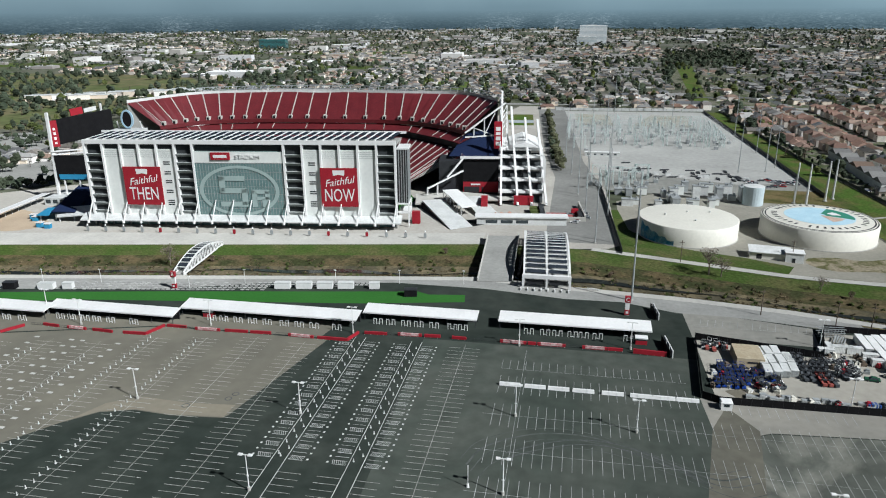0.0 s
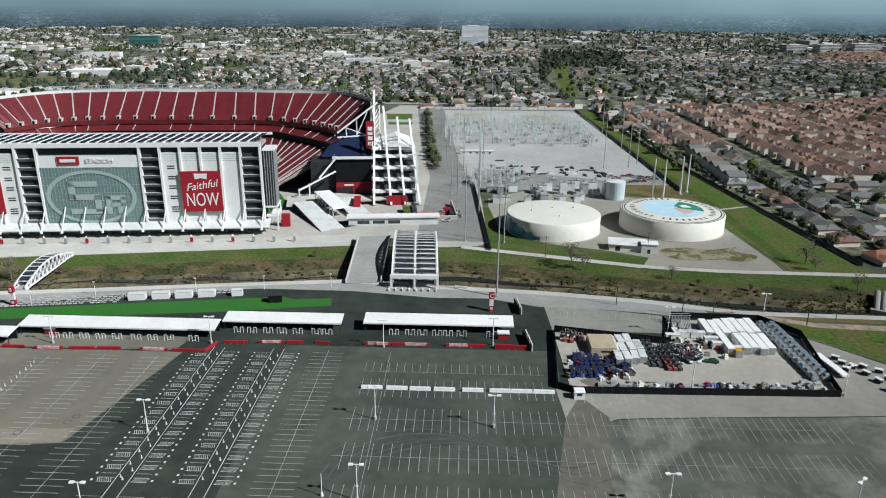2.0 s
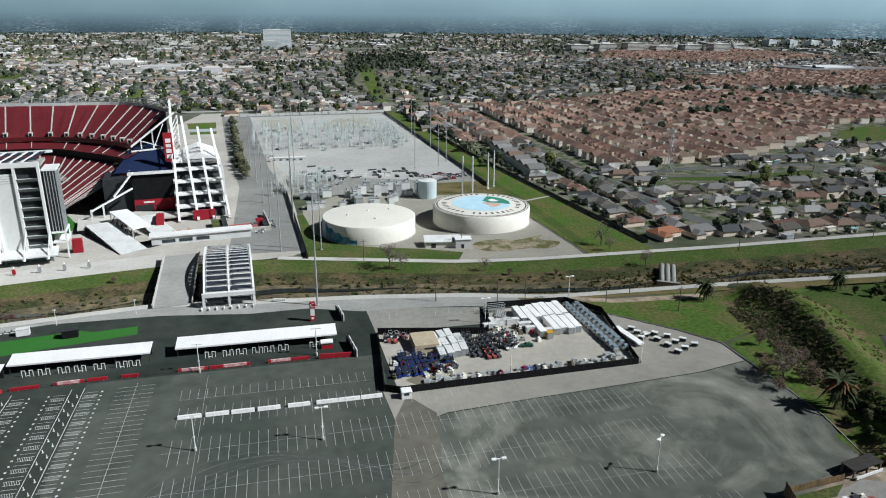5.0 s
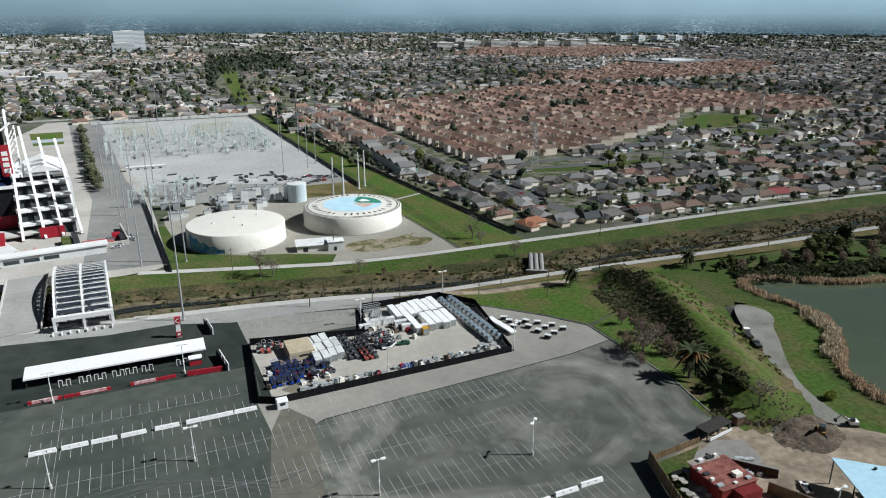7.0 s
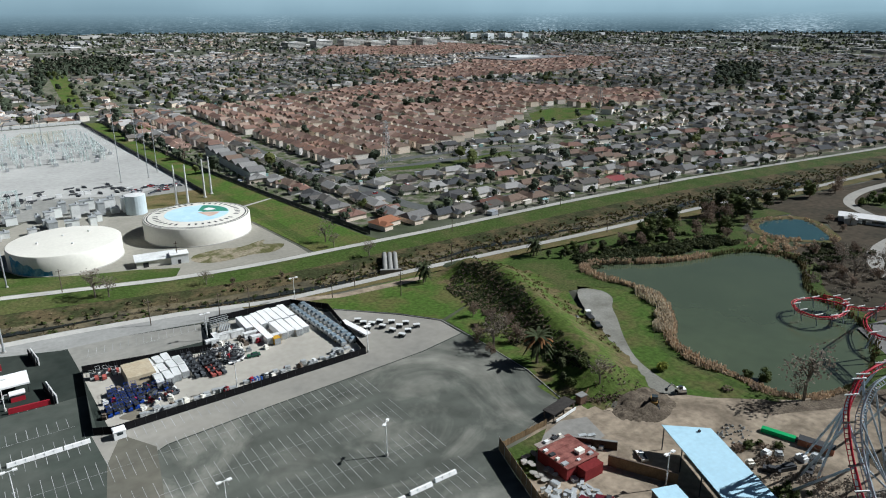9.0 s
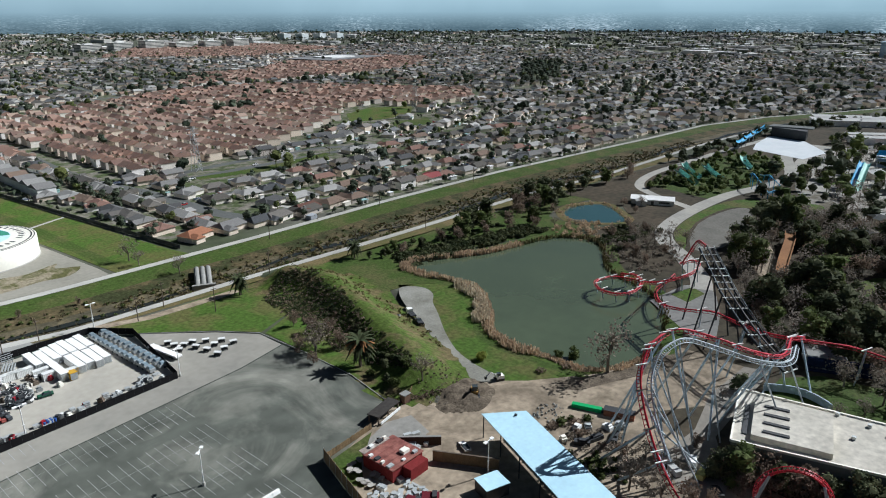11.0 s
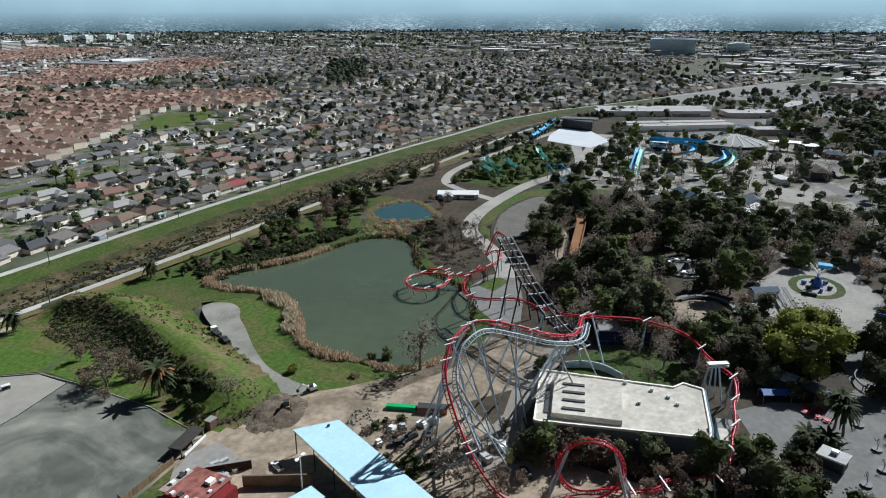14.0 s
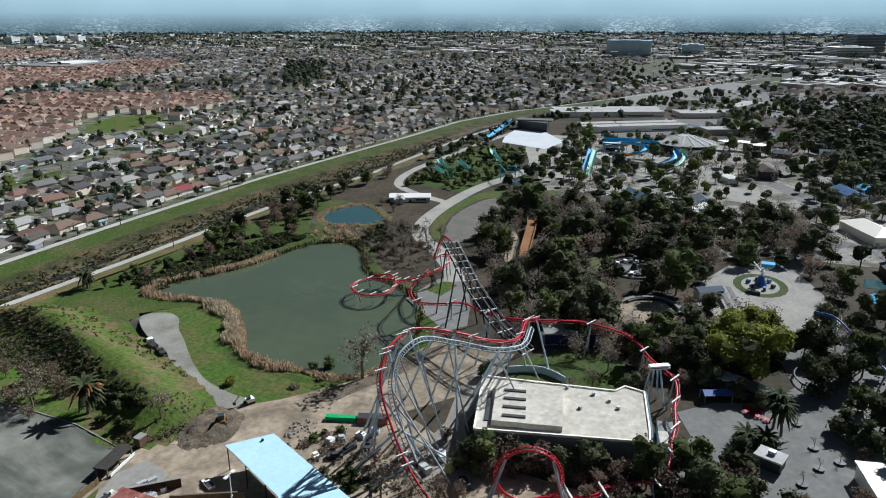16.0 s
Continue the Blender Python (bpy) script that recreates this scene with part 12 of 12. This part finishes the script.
for (x0, y0), (x1, y1) in zip(TREST, TREST[1:]):
    part("deck", Shape().beam((x0, y0, 3.2 + (x0 - 358) * 0.04), (x1, y1, 3.2 + (x1 - 358) * 0.04), 5.0, 0.5), ORANGE_T, wood)
    for sd in (-2.4, 2.4):
        part("handrail", Shape().beam((x0, y0 + sd, 4.4 + (x0 - 358) * 0.04), (x1, y1 + sd, 4.4 + (x1 - 358) * 0.04), 0.3), ORANGE_T, wood)
    part("pier", Shape().box(x0 - 0.5, y0 - 1.8, 0, x0 + 0.5, y0 + 1.8, 3.0), WOOD_W, wood)

# ---- plaza furniture ----
for k, (x, y) in enumerate(((253.4, -22.5), (256.4, -26.4), (252, -25.6), (254.6, -24.2), (257, -22.6), (251, -28), (314, -47), (318, -62), (320, -68))):
    tb = thing("red_picnic_table", "red round picnic table with seats", "table", pose(x, y, 0.03, 0, 0, k * 31), "picnic tables")
    part("tabletop", Shape().cyl(0, 0, 0.72, 0.8, 0.9, 12), RED, tb)
    part("column", Shape().cyl(0, 0, 0, 0.72, 0.12, 6), DARK, tb)
    for a in (0, 1.57, 3.14, 4.71):
        part("seat", Shape().box(-0.35, -0.2, 0.05, 0.35, 0.2, 0.48, pose(1.25 * math.cos(a), 1.25 * math.sin(a), 0, 0, 0, math.degrees(a) + 90)), RED, tb)
tw = thing("bracket_tower", "grey steel coaster tower with white bracket arms", "tower", pose(248, 4.5, 0, 0, 0, 30))
for sx, sy in ((-1.6, -1.6), (1.6, -1.6), (1.6, 1.6), (-1.6, 1.6)):
    part("leg", Shape().beam((sx * 1.6, sy * 1.6, 0), (sx * 0.6, sy * 0.6, 13), 0.3, n=6), STEEL_BL, tw)
for z in (12.4, 13.2):
    part("bracket", Shape().box(-1.0, -4.2, z, 1.0, 2.2, z + 0.4), WHITE_W, tw)
wl = thing("curved_wall", "pale curved screen wall beside the hall", "wall")
for k in range(12):
    a0, a1 = [(249.6 + 4.2 * math.sin(math.pi * q / 12), 52 - 20 * q / 12) for q in (k, k + 0.97)]
    part("wall_panel", Shape().beam((*a0, 1.3), (*a1, 1.3), 0.3, 2.6), STEEL_BL, wl)
um = thing("blue_awning", "blue fabric awning beside the kiosk", "awning", pose(258, -13.6, 0, 0, 0, -66))
part("fabric", gable(Shape(), -4.5, -2.2, 4.5, 2.2, 2.8, 1.0, True, 0), BLUE, um)
for sx in (-4.3, 4.3):
    for sy in (-2, 2):
        part("post", Shape().cyl(sx, sy, 0, 2.8, 0.1, 6), STEEL, um)
for k, (x, y) in enumerate(((240.8, -40), (230.9, -40.6), (252.5, -36.4), (236, -46), (222, -36), (262, -36))):
    pl = thing("tree_planter", "round dark planter with a bare young tree", "planter", pose(x, y, 0.03, 0, 0, k * 50), "tree planters")
    part("tub", Shape().cyl(0, 0, 0, 0.6, 1.3, 14, 1.45), DARK, pl)
    s = Shape()
    branching(s, Vector((0, 0, 0.5)), Vector((0, 0, 1)), 1.6, 0.1, 3, random.Random(k))
    part("branch_frame", s, BARE, pl)
for k, (x, y, mt) in enumerate(((193, 50, mat("yellow_box", (0.62, 0.58, 0.22), var=0.1)), (197, 54, WHITE_W), (188, 44, DARK), (190, 56, PALER))):
    bxx = thing("service_cart", "small boxy service cart beside the hall", "cart", pose(x, y, 0.02, 0, 0, 20 * k), "service carts")
    part("body", Shape().box(-1.8, -1.0, 0.35, 1.8, 1.0, 1.9), mt, bxx)
    part("cab", Shape().box(1.8, -0.9, 0.35, 2.8, 0.9, 1.5), DARK, bxx)
    for sx in (-1.2, 2.0):
        part("wheel_axle", Shape().beam((sx, -0.95, 0.35), (sx, 0.95, 0.35), 0.35, n=8), DARK, bxx)
palm(pose(247.9, -29.8, 0, 2, 0, 0), 11.0, "tall palm with a shaggy crown on the plaza", False)
palm(pose(244.3, -31.8, 0, -4, 3, 0), 9.6, "tall leaning palm with a shaggy crown", False)
palm(pose(236.4, -22.4, 0, 0, 0, 0), 3.4, "short bushy palm on the plaza", False)
palm(pose(236.7, -27.4, 0, 0, 0, 0), 3.2, "short bushy palm under trees", False)

# ---- park trees ----
def big_tree(x, y, h, sp, n, leaf, label, seed):
    r = random.Random(seed)
    t = thing("tree", label, "tree", pose(x, y, 0), "park trees")
    part("trunk", limbs(h, sp, 7, r, 0.5), BARK, t)
    s = Shape()
    for k in range(26):
        a, d = r.uniform(0, 6.28), sp * r.uniform(0.1, 0.8)
        c, q = (d * math.cos(a), d * math.sin(a), h * r.uniform(0.28, 0.84) * (1.05 - 0.35 * d / sp)), sp * r.uniform(0.2, 0.34)
        leaf_cards(s, c, q, n // 26, 0.5, r, 0.9, 0.75)
        clump(s, c, q * 0.82, r, 0.9)
    part("crown", s, leaf, t)


big_tree(281, -21, 22, 18, 4600, LEAF_Y, "huge yellow-green broadleaf tree above the plaza", 1)
big_tree(298, -24, 19, 11, 2400, LEAF_Y, "large yellow-green broadleaf tree above the plaza", 2)
big_tree(274, -2, 15, 9, 1800, LEAF_D, "large dark tree behind the kiosk", 3)
big_tree(286, 4, 15, 9, 1800, LEAF_D, "large dark broadleaf tree", 4)
TREES["dark"] = [tree("dark", 100 + k, FARAWAY, "dense dark evergreen tree", "park trees") for k in (1, 3, 5, 7, 9)]
TREES["grey"] = [tree("bare", 310 + k, FARAWAY, "grey leafless park tree", "park trees") for k in (0, 1)]
CLEAR = [HALL, [(292, 112), (330, 112), (345, 96), (322, 84), (284, 72), (268, 78), (280, 100)], [(336, -4), (392, -10), (398, -44), (345, -60), (310, -38)], [(222, -4), (252, -13), (296, -34), (300, -100), (220, -90), (210, -40)], [(296, 24), (334, 32), (344, 8), (312, -6), (294, 0)], [(320, -36), (322, -4), (346, 4), (372, 0)], [(356, 52), (386, 52), (390, 36), (356, 36)], [(396, 66), (410, 72), (416, 56), (400, 52)], [(238, 54), (262, 52), (276, 40), (278, 14), (260, 6), (240, 16)]]


def grows(x, y):
    if edge_dist([(p.x, p.y) for p in drive], x, y, False) < 7.5 or inside([(362, 123), (420, 156), (497, 148), (497, 118), (431, 110), (380, 110)], x, y):
        return False
    if math.hypot(x - 366, y - 26) < 17 or edge_dist([(352, 76), (412, 90)], x, y, False) < 7 or math.hypot(x - 371, y + 27) < 17 or edge_dist([(p.x, p.y) for p in lift_line], x, y, False) < 5:
        return False
    return not any(inside(c, x, y) for c in CLEAR)


n = 0
spots = []
while n < 165:
    x, y = rnd.uniform(270, 470), rnd.uniform(-50, 116)
    if not grows(x, y) or y > 84 + (x - 324) * 0.42 or any(math.hypot(x - a, y - b) < 6.0 for a, b in spots):
        continue
    spots.append((x, y))
    plant(rnd.choices(("dark", "oak", "brown", "grey"), (5, 3, 3, 3))[0], x, y, rnd.uniform(0.9, 1.4), rnd)
    n += 1
for x, y, kd, sc in ((199.4, 37, "brown", 1.4), (196.4, 42, "dark", 0.8), (201.2, 29, "brown", 1.35), (203, 22.5, "dark", 0.75), (195.5, 46, "dark", 0.9), (196, 34, "brown", 0.9), (198.6, 33, "oak", 0.8), (206, 15, "dark", 0.8), (204, 9, "brown", 0.9), (200, 18, "brown", 0.7), (198, 36, "brown", 0.6), (205, 1, "dark", 0.9), (212, -8, "dark", 1.0), (218, -12, "oak", 0.9), (206, -12, "dark", 1.0), (213, -17, "brown", 0.9), (221, -20, "dark", 0.9), (208, -24, "oak", 0.8), (194, 40, "brown", 0.8), (199, 30, "brown", 0.75), (201, 24, "brown", 0.8), (206, 12, "brown", 0.8), (207, 6, "brown", 0.7), (200, 12, "brown", 0.8), (196, 22, "brown", 0.6), (194, 14, "brown", 0.7), (196, 6, "brown", 0.9), (203, -4, "brown", 1.0), (209, -14, "brown", 1.0), (216, -22, "brown", 0.9), (205, -40, "brown", 0.9), (214, -48, "brown", 1.0), (222, -56, "brown", 0.9), (232, -58, "dark", 0.8), (228, -70, "dark", 0.9), (240, -66, "brown", 0.9), (250, -72, "dark", 0.9), (262, -66, "dark", 0.9), (252, -48, "dark", 0.8), (245, -53, "dark", 0.8), (266, -10, "dark", 0.9), (262, -4, "brown", 0.9), (286, 10, "brown", 1.2), (300, 6, "brown", 1.1), (288, 27, "grey", 0.9), (276, 26, "bare", 0.8), (272, 34, "bare", 0.7), (200, -8, "brown", 0.9), (198, -20, "dark", 0.9), (202, -32, "dark", 0.9), (210, -34, "brown", 0.8), (194, -12, "brown", 0.9), (250, 12, "dark", 0.7), (252, 24, "bare", 0.7), (246, 30, "bare", 0.6), (262, 8, "brown", 1.0), (270, 12, "brown", 1.0), (278, 18, "brown", 1.1), (262, -20, "dark", 0.7), (258, -26, "oak", 0.6), (274, -42, "dark", 1.0), (282, -50, "dark", 1.1), (268, -54, "oak", 0.9), (292, -58, "dark", 1.1), (256, -58, "dark", 0.9), (246, -62, "dark", 0.9), (278, -66, "dark", 1.0), (302, -46, "oak", 0.8), (312, -40, "brown", 0.8), (322, -46, "bare", 0.8), (330, -62, "dark", 0.9), (318, -72, "dark", 1.0), (340, -72, "dark", 1.1), (352, -66, "oak", 0.9), (366, -60, "dark", 1.0), (384, -58, "brown", 0.8), (240, -52, "brown", 0.6), (236, 60, "bare", 0.5), (244, 58, "dark", 0.5), (184, 44, "brown", 0.6), (180, 36, "bare", 0.6), (179, 14, "brown", 0.7), (186, 6, "brown", 0.7), (176, 4, "dark", 0.6), (192, 2, "dark", 0.7), (185, -6, "brown", 0.7)):
    plant(kd, x, y, sc, rnd)
SPOTS_G = []
while len(SPOTS_G) < 330:
    x, y = rnd.uniform(272, 470), rnd.uniform(-60, 112)
    if grows(x, y) and y < 83 + (x - 324) * 0.42:
        SPOTS_G.append((x, y, rnd.uniform(0.6, 1.35)))
for kd in ("dark", "grey"):
    for t0 in TREES[kd]:
        if t0 not in USED.values():
            t0.matrix_world = pose(rnd.uniform(420, 470), rnd.uniform(-140, -110), 0)
# the joined far trees of the park
def far_grove(name, spots, leaf, label, cards, size):
    s = Shape()
    r = random.Random(len(spots))
    for x, y, sc in spots:
        for _ in range(3):
            c = (x + r.uniform(-2, 2) * sc, y + r.uniform(-2, 2) * sc, sc * r.uniform(3.0, 7.0))
            if leaf is FAR_B:
                leaf_cards(s, c, 3.2 * sc, cards, size * sc, r, 0.95)
            else:
                leaf_cards(s, c, 3.2 * sc, cards // 2, size * sc, r, 0.95, 0.78)
                clump(s, c, 2.6 * sc, r, 0.95)
        s.beam((x, y, 0), (x, y, 4 * sc), 0.25 * sc, n=4)
    solo(name, s, leaf, label, "trees", kind="stuff")


def park_spots(count, x0, x1, y0, y1, keep=None):
    out = []
    while len(out) < count:
        x, y = rnd.uniform(x0, x1), rnd.uniform(y0, y1)
        if y > 150 + max(0, 0.06 * (600 - x)) or y > lerp(CREEK_S, min(x, 1480)) - 16 or not grows(x, y):
            continue
        if inside([(640, 138), (664, 208), (780, 212), (782, 160), (700, 128)], x, y) or inside([(848, 208), (912, 56), (972, 78), (912, 204)], x, y) or inside([(735, 150), (940, 70), (905, -20), (780, 40), (742, 90)], x, y):
            continue
        if noise.noise((x * 0.02, y * 0.02, 3.1)) < 0.02 and rnd.random() < 0.85:
            continue
        out.append((x, y, rnd.uniform(0.6, 1.45) * (1.3 if x > 560 and rnd.random() < 0.2 else 1)))
    return out


FAR_D = mat("far_dark_park_leaves", (0.055, 0.0688, 0.04), (0.11, 0.119, 0.0675), big=0.05, fine=0.3, var=0.45, island=0.45, thin=0.2)
FAR_G = mat("far_green_park_leaves", (0.085, 0.118, 0.042), (0.16, 0.185, 0.06), big=0.05, fine=0.3, var=0.4, island=0.35, thin=0.3)
FAR_B = mat("far_bare_park_twigs", (0.22, 0.19, 0.16), (0.29, 0.255, 0.215), thin=0.3, big=0.05, fine=0.5, var=0.3, island=0.3)
far_grove("grove_undergrowth", SPOTS_G[:110], SHRUB, "dark undergrowth and small trees of the grove", 60, 0.5)
far_grove("grove_winter_trees", SPOTS_G[110:], FAR_B, "grey-brown leafless trees of the grove", 70, 0.36)
far_grove("park_evergreen_grove", park_spots(620, 400, 1120, -420, 150), FAR_D, "dense dark evergreen trees through the park", 24, 0.6)
def infill(count):
    out = []
    while len(out) < count:
        x, y = rnd.uniform(420, 700), rnd.uniform(-110, 118)
        if grows(x, y) and not inside([(560, 80), (600, 100), (660, 96), (660, 20), (590, 24)], x, y) and math.hypot(x - 505, y - 44) > 13 and math.hypot(x - 700, y - 20) > 34:
            out.append((x, y, rnd.uniform(0.5, 1.15)))
    return out


far_grove("park_shade_trees", infill(50), FAR_D, "dark shade trees between the park buildings", 40, 0.5)
far_grove("park_winter_trees", infill(90), FAR_B, "grey leafless shade trees between the park buildings", 40, 0.36)
far_grove("park_green_trees", park_spots(420, 440, 1100, -330, 150), FAR_G, "green trees scattered through the park", 24, 0.55)
far_grove("park_bare_trees", park_spots(330, 420, 950, -330, 140), FAR_B, "grey leafless trees scattered through the park", 36, 0.4)
far_grove("creek_park_trees", [(x, lerp(CREEK_S, x) - rnd.uniform(14, 34), rnd.uniform(0.6, 1.2)) for x in [rnd.uniform(560, 1200) for _ in range(90)]], FAR_D, "dark trees along the creek by the park", 24, 0.6)
far_grove("town_spring_trees", [(x, y, s) for x, y, s in ((rnd.uniform(300, 1900), rnd.uniform(340, 1300), rnd.uniform(0.5, 1.0)) for _ in range(300)) if y > lerp(CREEK_N, min(x, 1480)) + 20 and not inside(RED_EDGE, x, y)], FAR_G, "green leafy trees scattered through the town", 24, 0.6)
far_grove("teal_slide_palms", [(x, y, rnd.uniform(0.35, 0.8)) for x, y in ((rnd.uniform(480, 650), rnd.uniform(148, 206)) for _ in range(150)) if edge_dist([(p.x, p.y) for p in drive], x, y, False) > 7], FAR_G, "green planting round the teal slides", 26, 0.7)
EDGE_WOOD = [(600, -112), (660, -96), (783, -76), (1000, -92), (1093, -175), (900, -270), (700, -240)]
far_grove("edge_woods", [(x, y, rnd.uniform(0.9, 1.7)) for x, y in ((rnd.uniform(600, 1093), rnd.uniform(-270, -76)) for _ in range(520)) if inside(EDGE_WOOD, x, y)], FAR_D, "dense dark woods along the far edge of the park", 24, 0.7)
far_grove("side_road_trees", [(-9 - 23 * k / 36 + rnd.uniform(-1.2, 1.2), 524 + 300 * k / 36 + rnd.uniform(-2, 2), rnd.uniform(0.7, 1.05)) for k in range(37)], mat("grey_green_spring_leaves", (0.17, 0.175, 0.105), (0.11, 0.118, 0.066), big=0.1, fine=0.6, var=0.35, island=0.3, thin=0.3), "row of grey-green trees beside the service road", 30, 0.6)
far_grove("park_woods", park_spots(420, 560, 1150, -280, -60), FAR_D, "dark woods along the edge of the park", 24, 0.6)
# cars in the far lots
cf = Shape()
for k in range(240):
    x, y = rnd.uniform(950, 1260), rnd.uniform(-140, 40)
    x, y = 950 + round((x - 950) / 3) * 3, round(y / 18) * 18 + rnd.choice((-2.6, 2.6))
    cf.box(x - 0.9, y - 2.2, 0.3, x + 0.9, y + 2.2, 1.0).box(x - 0.8, y - 1.2, 1.0, x + 0.8, y + 1.0, 1.5)
for k in range(60):
    x = rnd.uniform(760, 900)
    y = 112 - (x - 760) * 0.4 + rnd.uniform(-3, 3)
    cf.box(x - 2.2, y - 0.9, 0.3, x + 2.2, y + 0.9, 1.5)
solo("far_parked_cars", cf, palette_mat("far_car_paint", [(0.6, 0.6, 0.6), (0.06, 0.06, 0.07), (0.3, 0.31, 0.32), (0.75, 0.75, 0.74), (0.1, 0.13, 0.2), (0.3, 0.05, 0.05)], False, rough=0.35), "parked cars in the far lots", "cars", kind="stuff")

flat("plaza_pool", [(384, -70), (396, -72), (398, -82), (386, -82)], WATER2, 0.1, "small blue-green plaza pool", "pool")
